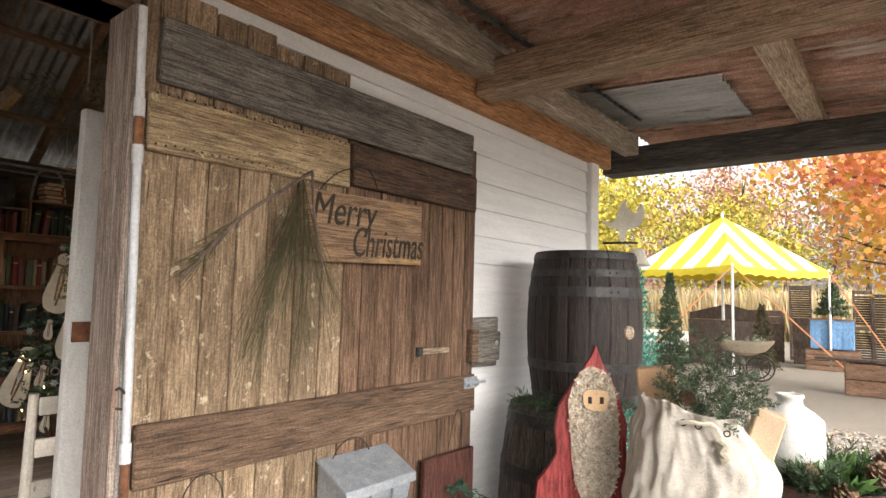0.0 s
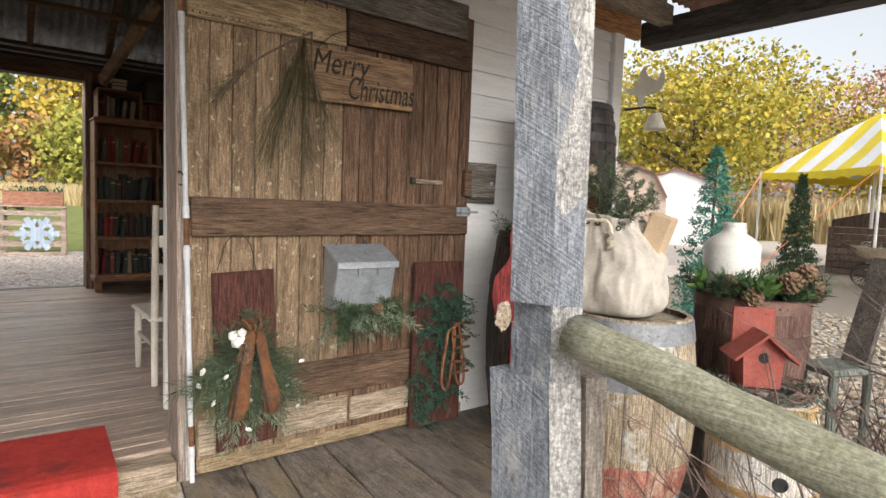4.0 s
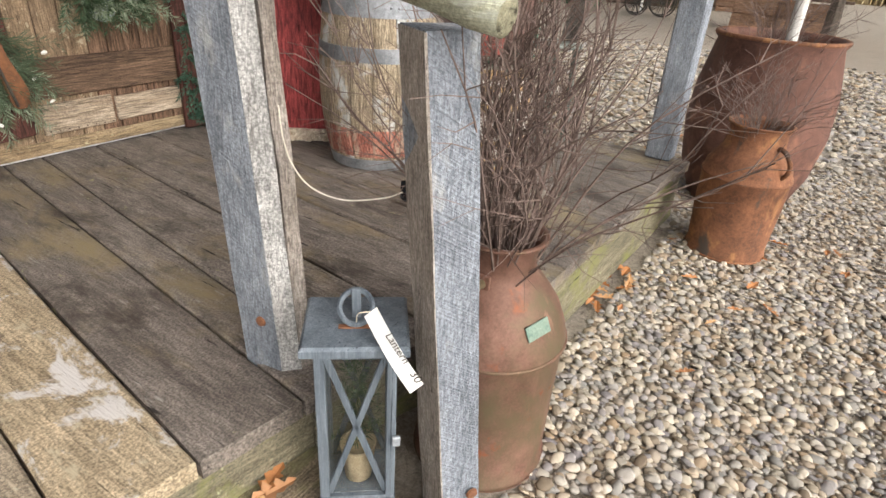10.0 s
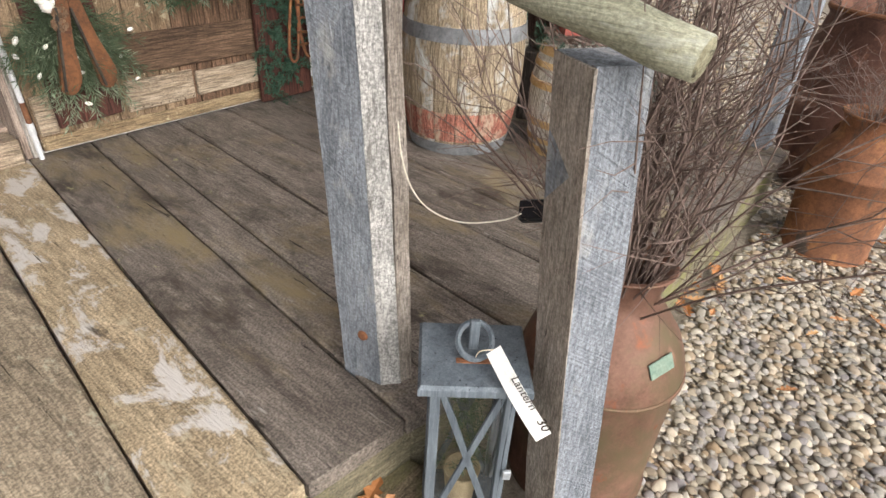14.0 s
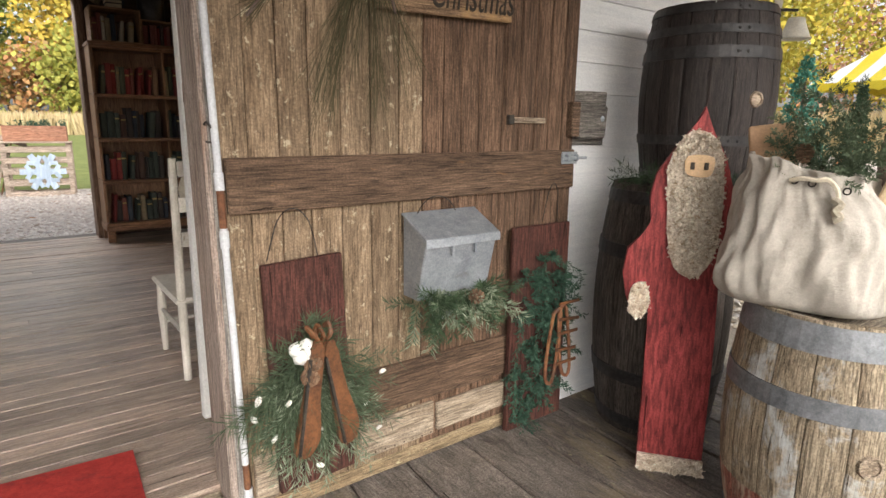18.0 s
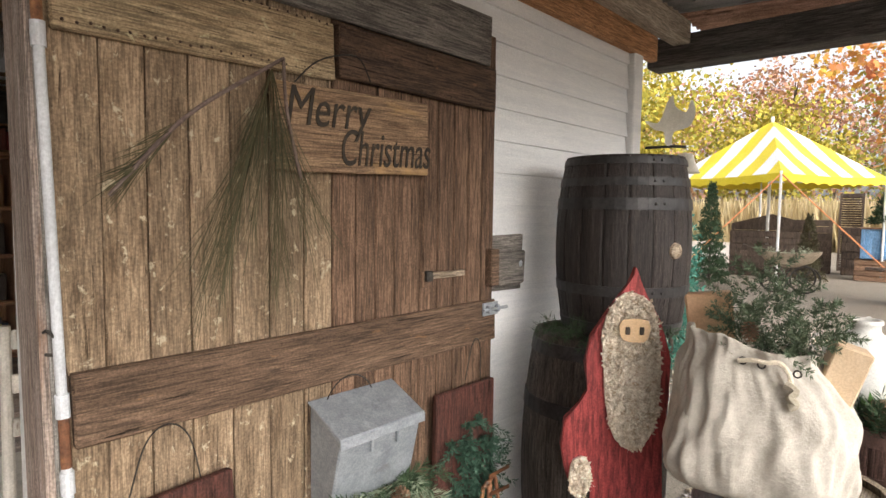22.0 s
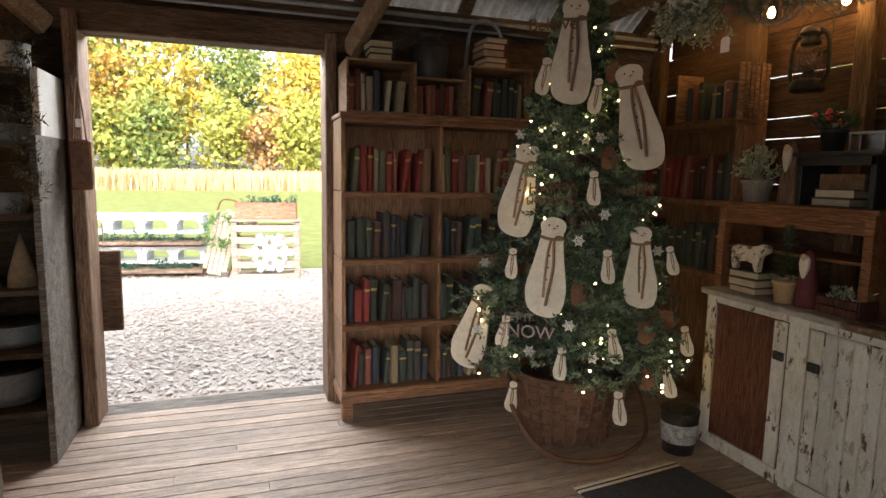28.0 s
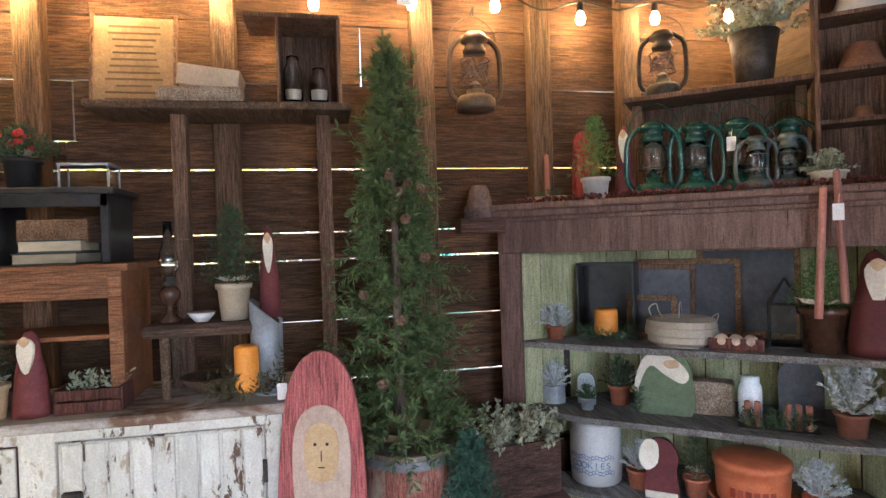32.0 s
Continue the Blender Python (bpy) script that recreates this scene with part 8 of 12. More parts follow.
for ex in (-0.018, 0.018):
    part("eye", lathe([(0, 0.002), (0.005, 0.001), (0.005, 0)], 8, m=T(ex, -0.0295, 0.705) @ Matrix.Rotation(radians(90), 4, "X"), close=False), PAINT_BLACK, sled)
part("nose_line", box(-0.0015, 0.0015, -0.031, -0.029, 0.655, 0.685), PAINT_BLACK, sled)
part("mouth_line", box(-0.010, 0.010, -0.031, -0.029, 0.635, 0.638), PAINT_BLACK, sled)
part("mitten", outline(closed_curve([(-0.15, 0.3), (-0.10, 0.42), (-0.09, 0.2), (-0.13, 0.05), (-0.16, 0.05)], 3), 0.02, m=T(-0.02, 0.02, 0)), surface("dark_green_paint", (0.02, 0.04, 0.03), (0.05, 0.075, 0.055), coord="obj"), sled, "dark green painted mitten")
part("snow_bird", outline(closed_curve([(0.04, 0.22), (0.10, 0.28), (0.12, 0.25), (0.08, 0.20), (0.05, 0.18)], 3), 0.004, m=T(0, -0.0225, 0)), CREAM, sled)

tubs = [(0, 0.17, W_KEG), (0.17, 0.35, surface("grey_blue_stave", (0.20, 0.23, 0.26), (0.34, 0.37, 0.40), (20, 20, 2), coord="obj")), (0.35, 0.56, W_KEGRED)]
barrel(T(2.86, 3.50, F), 0.60, 0.155, 0.175, "small painted keg in faded red and grey holding a slim tree", W_KEG, [(0.04, 0.03, HOOP), (0.30, 0.03, HOOP), (0.57, 0.03, HOOP)], W_KEG, 14, bands=tubs + [(0.56, 0.60, W_KEG)], group="painted kegs")
slim = thing("slim_tree", T(2.84, 3.53, 0.70), "tall slim artificial cedar tree standing in a painted keg", "tree")
NEEDLE_C = leafmat("cedar_needles", (0.045, 0.08, 0.028), (0.15, 0.20, 0.075))
bm = bmesh.new()
for k in range(520):
    u = rx.random()
    z = 1.36 * u
    w = 0.205 * (1 - u) ** 0.65 + 0.02
    a = rx.uniform(0, 6.28)
    w *= 1.0 + 0.75 * noise.noise(Vector((z * 6 + math.cos(a), 3 + math.sin(a), 1)))
    if k % 9 == 0:
        w = w * 1.25 + 0.03
    p = Vector((math.cos(a) * w * 0.4, math.sin(a) * w * 0.4, z))
    e = Vector((math.cos(a) * w, math.sin(a) * w, z + rx.uniform(-0.10, 0.08)))
    sprig(bm, p, e, 30, 0.036, 0.0038, rx, 0.8)
part("foliage", bm, NEEDLE_C, slim)
part("trunk", lathe([(0.02, -0.1), (0.006, 1.35)], 8), TWIG, slim)
bm = bmesh.new()
for k in range(12):
    z, a = rx.uniform(0.1, 1.0), rx.uniform(2.2, 5.2)
    w = 0.19 * (1 - z / 1.36) ** 0.65
    bm = bmesh.new()
    pine_cone(bm, Vector((math.cos(a) * w, math.sin(a) * w, z)), 0.035, 0.014, (math.cos(a), math.sin(a), 0.2), rx)
    part("pine_cone", bm, CONE, slim)
bm = bmesh.new()
for k in range(16):
    a = rx.uniform(0, 6.28)
    d = Vector((math.cos(a), math.sin(a), 0.6)).normalized()
    blade(bm, Vector((0, 0, 0.0)) + d * 0.06, d, Vector((-d.y, d.x, 0.3)).normalized(), 0.09, 0.05)
part("burlap", bm, surface("brown_burlap", (0.26, 0.19, 0.11), (0.38, 0.29, 0.18), (60, 60, 60), coord="obj", bump=0.5), slim)

W_DKCRATE = wood("dark_brown_crate", (0.065, 0.035, 0.026), (0.14, 0.08, 0.06), "y", coord="pos")
fc = thing("flower_crate", T(2.86, 3.13, 0.50) @ Matrix.Rotation(radians(8), 4, "Z"), "dark brown crate of dried white flowers and twigs", "crate")
for sx in (-0.09, 0.09):
    part("side", box(sx - 0.006, sx + 0.006, -0.15, 0.15, 0, 0.19, 0.002), W_DKCRATE, fc)
for sy in (-0.15, 0.15):
    part("end", box(-0.084, 0.084, sy - 0.006, sy + 0.006, 0, 0.19, 0.002), W_DKCRATE, fc)
part("bottom", box(-0.084, 0.084, -0.144, 0.144, 0, 0.012), W_DKCRATE, fc)
bm, bmt = bmesh.new(), bmesh.new()
for k in range(90):
    a, rr = rx.uniform(0, 6.28), rx.uniform(0.0, 1.0)
    p = Vector((rx.uniform(-0.07, 0.07), rx.uniform(-0.13, 0.13), 0.14))
    e = p + Vector((rx.uniform(-0.09, 0.07), rx.uniform(-0.10, 0.10), rx.uniform(0.05, 0.16)))
    tube([p, e], 0.0016, 3, bmt)
    for j in range(22):
        d = rand_dir(rx)
        blade(bm, p.lerp(e, rx.uniform(0.4, 1.05)), d, d.cross(rand_dir(rx)).normalized(), 0.022, 0.006)
tagged(part("dried_flower_mass", bm, SAGE, fc), "mass of dried sage flowers", "", "", "stuff")
tagged(part("stem_tangle", bmt, TWIG, fc), "tangle of dry stems", "", "", "stuff")
solo("base_crate", box(2.74, 3.02, 2.95, 3.28, F, 0.495, 0.006), W_DKCRATE, Matrix(), "dark wooden box under the flower crate", "box")
pot_plant("small_fir", T(2.66, 3.33, F), 0.09, 0.16, W_DKCRATE, NEEDLE_BLUE, 0.50, 0.17, "small bushy fir in a dark pot on the floor", 8, "pine", False)

# ---- corner cupboard ----
HU = T(3.05, 3.06, 0) @ Matrix.Rotation(radians(-128.5), 4, "Z")
PLUM = wood("plum_brown_paint", (0.115, 0.066, 0.052), (0.225, 0.14, 0.112), "z", coord="pos", vary=0.04, fibre_low=0.78, over=[((0.30, 0.20, 0.13), (9, 9, 3), 0.72, 0.03, 0.8)], rough=0.6)
SAGE_P = wood("green_yellow_paint", (0.36, 0.38, 0.20), (0.56, 0.57, 0.34), "z", coord="pos", vary=0.08, fibre_low=0.85, stain=0.3, over=[((0.45, 0.38, 0.22), (6, 6, 2), 0.66, 0.05, 0.8)])
GREY_SHELF = wood("grey_shelf_board", (0.13, 0.12, 0.11), (0.25, 0.24, 0.22), "x", coord="pos", vary=0.05)
cup = thing("corner_cupboard", HU, "plum-brown corner cupboard with open shelves and a green inside", "cupboard")
HW = 1.40
part("left_post", box(-0.04, 0.048, 0.0, 0.03, F, 1.348, 0.004), PLUM, cup)
part("right_post", box(HW - 0.09, HW, 0.0, 0.03, F, 1.348, 0.004), PLUM, cup)
part("frieze", box(-0.04, HW, -0.004, 0.03, 1.348, 1.472, 0.003), PLUM, cup)
for k, (o, z0, z1) in enumerate(((0.012, 1.472, 1.490), (0.028, 1.490, 1.515), (0.045, 1.515, 1.539))):
    part("cornice", box(-0.035 - o, HW + o, -o, 0.05, z0, z1, 0.005), PLUM, cup)


def plate(z0, z1, pts, name, mat):
    bm = bmesh.new()
    lo, hi = [bm.verts.new((x, y, z0)) for x, y in pts], [bm.verts.new((x, y, z1)) for x, y in pts]
    bm.faces.new(lo[::-1]), bm.faces.new(hi)
    for i in range(len(pts)):
        bm.faces.new((lo[i], lo[(i + 1) % len(pts)], hi[(i + 1) % len(pts)], hi[i]))
    bmesh.ops.recalc_face_normals(bm, faces=bm.faces)
    return part(name, bm, mat, cup)


plan = [(0.0, 0.03), (HW, 0.03), (1.20, 0.40), (0.30, 0.40)]
plate(1.518, 1.541, [(0.0, 0.0), (HW, 0.0), (1.18, 0.42), (0.31, 0.42)], "top_board", PLUM)
SH = (0.455, 0.735, 0.995)
for z in SH:
    plate(z - 0.022, z, [(0.02, 0.028), (0.30, -0.03 if z < 0.9 else 0.015), (1.08, -0.03 if z < 0.9 else 0.015), (HW - 0.02, 0.028), (1.19, 0.39), (0.31, 0.39)], "shelf", GREY_SHELF)
plate(F, F + 0.12, plan, "plinth", PLUM)
for a, b, n in (((0.30, 0.40), (1.20, 0.40), 7), ((0.02, 0.04), (0.30, 0.40), 4), ((1.20, 0.40), (HW - 0.02, 0.04), 4)):
    A, B = Vector((*a, 0)), Vector((*b, 0))
    for k in range(n):
        p, q = A.lerp(B, k / n), A.lerp(B, (k + 1) / n - 0.006)
        d = (q - p).normalized()
        o = Vector((-d.y, d.x, 0)) * 0.012
        bm = bmesh.new()
        lo = [bm.verts.new((v.x, v.y, F)) for v in (p, q, q + o, p + o)]
        hi = [bm.verts.new((v.x, v.y, 1.50)) for v in (p, q, q + o, p + o)]
        bm.faces.new(hi), bm.faces.new(lo[::-1])
        for i in range(4):
            bm.faces.new((lo[i], lo[(i + 1) % 4], hi[(i + 1) % 4], hi[i]))
        bmesh.ops.recalc_face_normals(bm, faces=bm.faces)
        part("back_board", bm, SAGE_P, cup)


def H(u, d, z):
    return HU @ T(u, d, z)


Z0, Z1, Z2, Z3 = 1.542, 0.996, 0.736, 0.456
# shelf one
pot_plant("frosted_plant", H(0.15, 0.12, Z1), 0.036, 0.055, TERRA, FROSTY, 0.09, 0.075, "white frosted sprig in a terracotta pot", 31, "bush", True, "frosted plants")
tray = thing("black_box", H(0.33, 0.25, Z1), "black open wooden box standing on edge", "box")
part("back", box(-0.115, 0.115, 0.05, 0.06, 0, 0.30, 0.001), BLACK, tray)
for args in ((-0.115, -0.105, -0.04, 0.05, 0, 0.30), (0.105, 0.115, -0.04, 0.05, 0, 0.30), (-0.105, 0.105, -0.04, 0.05, 0.29, 0.30), (-0.105, 0.105, -0.04, 0.05, 0.0, 0.01)):
    part("side", box(*args, 0.001), BLACK, tray)
can2 = thing("candle_ring", H(0.35, 0.12, Z1), "orange pillar candle in a ring of pine sprigs", "candle")
part("candle", lathe([(0.044, 0.03), (0.045, 0.035), (0.045, 0.12), (0.038, 0.128), (0, 0.118)], 20), ORANGE_WAX, can2, smooth=True)
bm = bmesh.new()
for k in range(44):
    a = rx.uniform(0, 6.28)
    p = Vector((math.cos(a) * 0.05, math.sin(a) * 0.05, 0.02))
    sprig(bm, p, p + Vector((math.cos(a) * 0.06, math.sin(a) * 0.045, rx.uniform(0, 0.05))), 18, 0.026, 0.002, rx)
part("greenery", bm, NEEDLE, can2)
SLATE = surface("dark_slate", (0.07, 0.075, 0.085), (0.13, 0.135, 0.15), (8, 8, 8), rough=0.6, coord="obj", bump=0.05)


def slate(u, d, w, h, z, lean, wood_mat, yaw=0.0):
    ob = thing("framed_slate", H(u, d, z) @ Matrix.Rotation(yaw, 4, "Z") @ Matrix.Rotation(radians(-lean), 4, "X"), "school slate in a wooden frame leaning on the shelf", "slate", "framed slates")
    part("slate", box(-w / 2 + 0.015, w / 2 - 0.015, 0.002, 0.007, 0.015, h - 0.015), SLATE, ob)
    for args in ((-w / 2, w / 2, 0, 0.01, 0, 0.022), (-w / 2, w / 2, 0, 0.01, h - 0.022, h), (-w / 2, -w / 2 + 0.022, 0, 0.01, 0.022, h - 0.022), (w / 2 - 0.022, w / 2, 0, 0.01, 0.022, h - 0.022)):
        part("frame", box(*args, 0.002), wood_mat, ob)


slate(0.62, 0.33, 0.40, 0.31, Z1, 8, W_CRATE)
slate(0.84, 0.36, 0.36, 0.36, Z1, 6, W_CRATE)
slate(0.54, 0.29, 0.24, 0.29, Z1, 9, W_DOOR_D)
slate(0.50, 0.24, 0.19, 0.17, Z1, 10, W_CRATE)
WIRE = surface("pale_wire", (0.42, 0.36, 0.28), (0.55, 0.48, 0.38), (20, 20, 20), metal=0.4, coord="obj", rough=0.5)
hen = thing("wire_hen_basket", H(0.62, 0.12, Z1), "wire hen-shaped basket holding pale eggs", "basket")
for z, r in ((0.004, 0.055), (0.03, 0.08), (0.055, 0.088), (0.08, 0.085)):
    part("wire_ring", ring(1.0, 0.0022 / 0.08, 0, 24, m=T(0, 0, z) @ Matrix.Diagonal((r * 1.15, r * 0.8, 0.08, 1))), WIRE, hen)
for k in range(18):
    a = 2 * math.pi * k / 18
    part("wire_rib", tube(smooth_line([(0.06 * math.cos(a), 0.045 * math.sin(a), 0.004), (0.095 * math.cos(a), 0.068 * math.sin(a), 0.04), (0.098 * math.cos(a), 0.068 * math.sin(a), 0.082)], 3), 0.0014, 4), WIRE, hen)
part("wire_neck", tube(smooth_line([(-0.09, 0, 0.08), (-0.11, 0, 0.13), (-0.085, 0, 0.15), (-0.075, 0, 0.12), (-0.05, 0, 0.085)], 4), 0.002, 5), WIRE, hen)
part("wire_tail", tube(smooth_line([(0.08, 0, 0.08), (0.125, 0, 0.12), (0.11, 0, 0.06)], 4), 0.002, 5), WIRE, hen)
part("wire_handle", tube(smooth_line([(0, -0.065, 0.08), (0, -0.04, 0.15), (0, 0.04, 0.15), (0, 0.065, 0.08)], 4), 0.002, 5), WIRE, hen)
EGG_ME = mesh_of("egg", lathe([(0, 0), (0.014, 0.006), (0.019, 0.02), (0.016, 0.036), (0.008, 0.046), (0, 0.048)], 12), surface("egg_shell", (0.55, 0.40, 0.28), (0.66, 0.52, 0.40), coord="obj", rough=0.5, bump=0.0, vary=0.2), True)
for k, (x, y) in enumerate(((-0.03, 0), (0.02, 0.02), (0.0, -0.03), (0.05, -0.01))):
    ob = tagged(new("egg", EGG_ME), "pale brown egg lying in the basket", "egg", "eggs")
    ob.matrix_basis = H(0.62 + x, 0.12 + y, Z1 + 0.014) @ Matrix.Rotation(radians(80), 4, "Y")
ebox = thing("egg_tray", H(0.80, 0.10, Z1), "small rusty red wooden tray with brown eggs", "tray")
part("bottom", box(-0.085, 0.085, -0.05, 0.05, 0, 0.008), RED_OLD, ebox)
for args in ((-0.085, 0.085, -0.05, -0.043, 0.008, 0.042), (-0.085, 0.085, 0.043, 0.05, 0.008, 0.042), (-0.085, -0.078, -0.043, 0.043, 0.008, 0.042), (0.078, 0.085, -0.043, 0.043, 0.008, 0.042)):
    part("side", box(*args, 0.001), RED_OLD, ebox)
for x in (-0.045, 0.0, 0.045):
    ob = tagged(new("egg", EGG_ME), "brown egg lying in the tray", "egg", "eggs")
    ob.matrix_basis = H(0.80 + x, 0.10, Z1 + 0.024) @ Matrix.Rotation(radians(75), 4, "X") @ Matrix.Diagonal((1.3, 1.3, 1.2, 1))
gl = thing("glass_lantern", H(0.955, 0.20, Z1), "house-shaped glass lantern with dark metal edges", "lantern")
for sx in (-1, 1):
    for sy in (-1, 1):
        part("edge", tube([(sx * 0.05, sy * 0.05, 0), (sx * 0.05, sy * 0.05, 0.15), (0, 0, 0.24)], 0.004, 4), IRON, gl)
part("panes", box(-0.047, 0.047, -0.047, 0.047, 0.006, 0.148), GLASS, gl)
part("base", box(-0.055, 0.055, -0.055, 0.055, 0, 0.006), IRON, gl)
pot_plant("crock_bush", H(1.06, 0.13, Z1), 0.072, 0.15, BROWNGLAZE, LEAF, 0.15, 0.11, "small green bush in a shiny brown crock", 33, "pine")
cone_figure(H(1.20, 0.10, Z1), 0.34, 0.075, "stout carved plum-coloured figure on the shelf", MAROON)
# shelf two
tin = thing("tin_cup", H(0.13, 0.14, Z2), "dull metal tin holding frosted sprigs", "tin")
part("tin", lathe([(0.045, 0), (0.045, 0.07), (0.042, 0.07), (0.042, 0.01), (0, 0.01)], 20), GALV, tin)
part("tall_tin", lathe([(0.045, 0), (0.045, 0.2), (0.042, 0.2), (0.042, 0.01), (0, 0.01)], 20, m=T(0.0, 0.11, 0)), IRON, tin)
pot_plant("frosted_plant", H(0.13, 0.14, Z2 + 0.012), 0.03, 0.055, IRON, FROSTY, 0.10, 0.07, "white frosted sprig standing in a tin", 34, "bush", False, "frosted plants")
arch = thing("arched_tin", H(0.26, 0.16, Z2), "arched ribbed tin mould standing on the shelf", "mould")
part("plate", outline([(-0.035, 0), (0.035, 0)] + [(0.035 * math.cos(a), 0.09 + 0.035 * math.sin(a)) for a in [math.pi * i / 8 for i in range(9)]], 0.012), GALV, arch)
for k in range(5):
    part("rib", box(-0.024 + 0.012 * k - 0.002, -0.024 + 0.012 * k + 0.002, -0.016, -0.012, 0.01, 0.10), GALV, arch)
pot_plant("small_green_plant", H(0.28, 0.08, Z2), 0.028, 0.045, GALV, NEEDLE, 0.05, 0.05, "low green sprig in a small tin", 35, "bush", False)
pot_plant("terracotta_pine", H(0.38, 0.20, Z2), 0.042, 0.075, TERRA, NEEDLE, 0.11, 0.08, "green sprig in a terracotta pot", 36, "bush")
gs = thing("green_cutout_figure", H(0.56, 0.13, Z2), "sage green wooden cut-out figure with a cream beard", "figurine")
part("body", outline(closed_curve([(-0.09, 0.0), (0.09, 0.0), (0.095, 0.14), (0.08, 0.20), (0.03, 0.255), (-0.03, 0.25), (-0.08, 0.19), (-0.10, 0.10)], 4), 0.02, bevel=0.003), GREENP, gs)
part("beard", outline(closed_curve([(-0.02, 0.23), (0.05, 0.20), (0.085, 0.15), (0.06, 0.12), (0.0, 0.15), (-0.05, 0.18), (-0.09, 0.10), (-0.10, 0.02), (-0.105, 0.12), (-0.07, 0.21)], 3), 0.004, m=T(0, -0.0205, 0)), CREAM, gs)
part("face", outline(closed_curve([(0.0, 0.20), (0.045, 0.205), (0.05, 0.18), (0.01, 0.175)], 3), 0.003, m=T(0, -0.025, 0)), SKIN, gs)
part("sprig", (lambda b: (sprig(b, Vector((-0.10, -0.05, 0.0)), Vector((-0.09, -0.05, 0.10)), 60, 0.035, 0.003, rx), b)[1])(bmesh.new()), NEEDLE, gs)
solo("worn_wood_block", box(-0.07, 0.07, -0.04, 0.04, 0, 0.12, 0.006, jitter=0.003), W_PALE, H(0.72, 0.20, Z2), "worn wooden block on the shelf", "block")
solo("black_cup", lathe([(0.035, 0), (0.05, 0.10), (0.046, 0.10), (0.03, 0.01), (0, 0.01)], 20), BLACK, H(0.70, 0.28, Z2 + 0.0), "dark cup behind the block", "cup", smooth=True)
wj = thing("white_jar_candle", H(0.84, 0.13, Z2), "white jar candle in a green wreath", "candle")
part("jar", lathe([(0.038, 0), (0.038, 0.12), (0.03, 0.14), (0.03, 0.16), (0, 0.16)], 18), surface("milk_glass", (0.62, 0.66, 0.68), (0.72, 0.75, 0.77), coord="obj", rough=0.25), wj, smooth=True)
for k, (u, n) in enumerate(((0.86, 2), (0.98, 3))):
    ring_ob = thing("taper_tray", H(u, 0.06, Z2), "dark tray of short brown tapers in pine sprigs", "candle tray", "candle trays")
    part("tray", box(-0.06, 0.06, -0.035, 0.035, 0, 0.008, 0.002), IRON, ring_ob)
    for j in range(n):
        part("taper", lathe([(0.010, 0.008), (0.010, 0.09), (0, 0.095)], 10, m=T(-0.03 + 0.03 * j, 0, 0)), surface("brown_wax", (0.28, 0.11, 0.07), (0.36, 0.16, 0.11), coord="obj") if k + j == 0 else bpy.data.materials["brown_wax"], ring_ob)
    bm = bmesh.new()
    for j in range(26):
        p = Vector((rx.uniform(-0.06, 0.06), rx.uniform(-0.035, 0.03), 0.01))
        sprig(bm, p, p + Vector((rx.uniform(-0.04, 0.04), rx.uniform(-0.04, 0.02), rx.uniform(0.02, 0.07))), 16, 0.022, 0.0022, rx)
    part("sprigs", bm, NEEDLE, ring_ob)
tomb = thing("arched_slate", H(1.00, 0.24, Z2), "grey arched slate board standing on the shelf", "slate")
part("board", outline([(-0.07, 0), (0.07, 0)] + [(0.07 * math.cos(a), 0.15 + 0.06 * math.sin(a)) for a in [math.pi * i / 10 for i in range(11)]], 0.012), SLATE, tomb)
pot_plant("frosted_plant", H(1.13, 0.09, Z2), 0.05, 0.075, surface("brown_clay", (0.17, 0.065, 0.04), (0.25, 0.10, 0.06), coord="obj"), FROSTY, 0.16, 0.11, "large white frosted sprig in a brown clay pot", 37, "bush", True, "frosted plants")
# shelf three
crock = thing("cookie_crock", H(0.30, 0.11, Z3), "white stoneware crock lettered COOKIES in blue", "crock")
WCER = surface("white_glazed_crock", (0.62, 0.62, 0.60), (0.72, 0.72, 0.70), (5, 5, 5), rough=0.2, coord="obj", bump=0.02, spec=0.6, stain=0.06)
part("body", lathe([(0.085, 0), (0.095, 0.01), (0.10, 0.10), (0.098, 0.19), (0.088, 0.215), (0.094, 0.225), (0.09, 0.238), (0.082, 0.236), (0.08, 0.2)], 36), WCER, crock, smooth=True)
BLUE_INK = surface("blue_glaze", (0.10, 0.15, 0.30), (0.16, 0.22, 0.38), coord="obj", bump=0.0)
for i, ch in enumerate("COOKIES"):
    a = radians(-90 + (i - 3) * 13)
    text_part(ch, 0.034, T(0.1005 * math.cos(a), 0.1005 * math.sin(a), 0.075) @ Matrix.Rotation(a + math.pi / 2, 4, "Z") @ FACE, crock, BLUE_INK, 0, 0.0006, "CENTER")
for zz in (0.06, 0.115):
    for i in range(15):
        a = radians(-90 + (i - 7) * 7)
        part("scroll", ring(0.007, 0.0013, 0, 8, m=T(0.1003 * math.cos(a), 0.1003 * math.sin(a), zz + 0.004 * math.sin(i * 1.6)) @ Matrix.Rotation(a + math.pi / 2, 4, "Z") @ FACE), BLUE_INK, crock)
pot_plant("frosted_plant", H(0.46, 0.10, Z3), 0.042, 0.07, TERRA, FROSTY, 0.11, 0.07, "white frosted sprig in a red clay pot", 38, "bush", True, "frosted plants")
rs = thing("red_cutout_figure", H(0.55, 0.04, Z3), "small dark red wooden cut-out figure with a cream beard", "figurine")
part("body", outline(closed_curve([(-0.055, 0.0), (0.055, 0.0), (0.05, 0.1), (0.06, 0.16), (0.02, 0.215), (-0.04, 0.20), (-0.05, 0.1)], 4), 0.018, bevel=0.002), MAROON, rs)
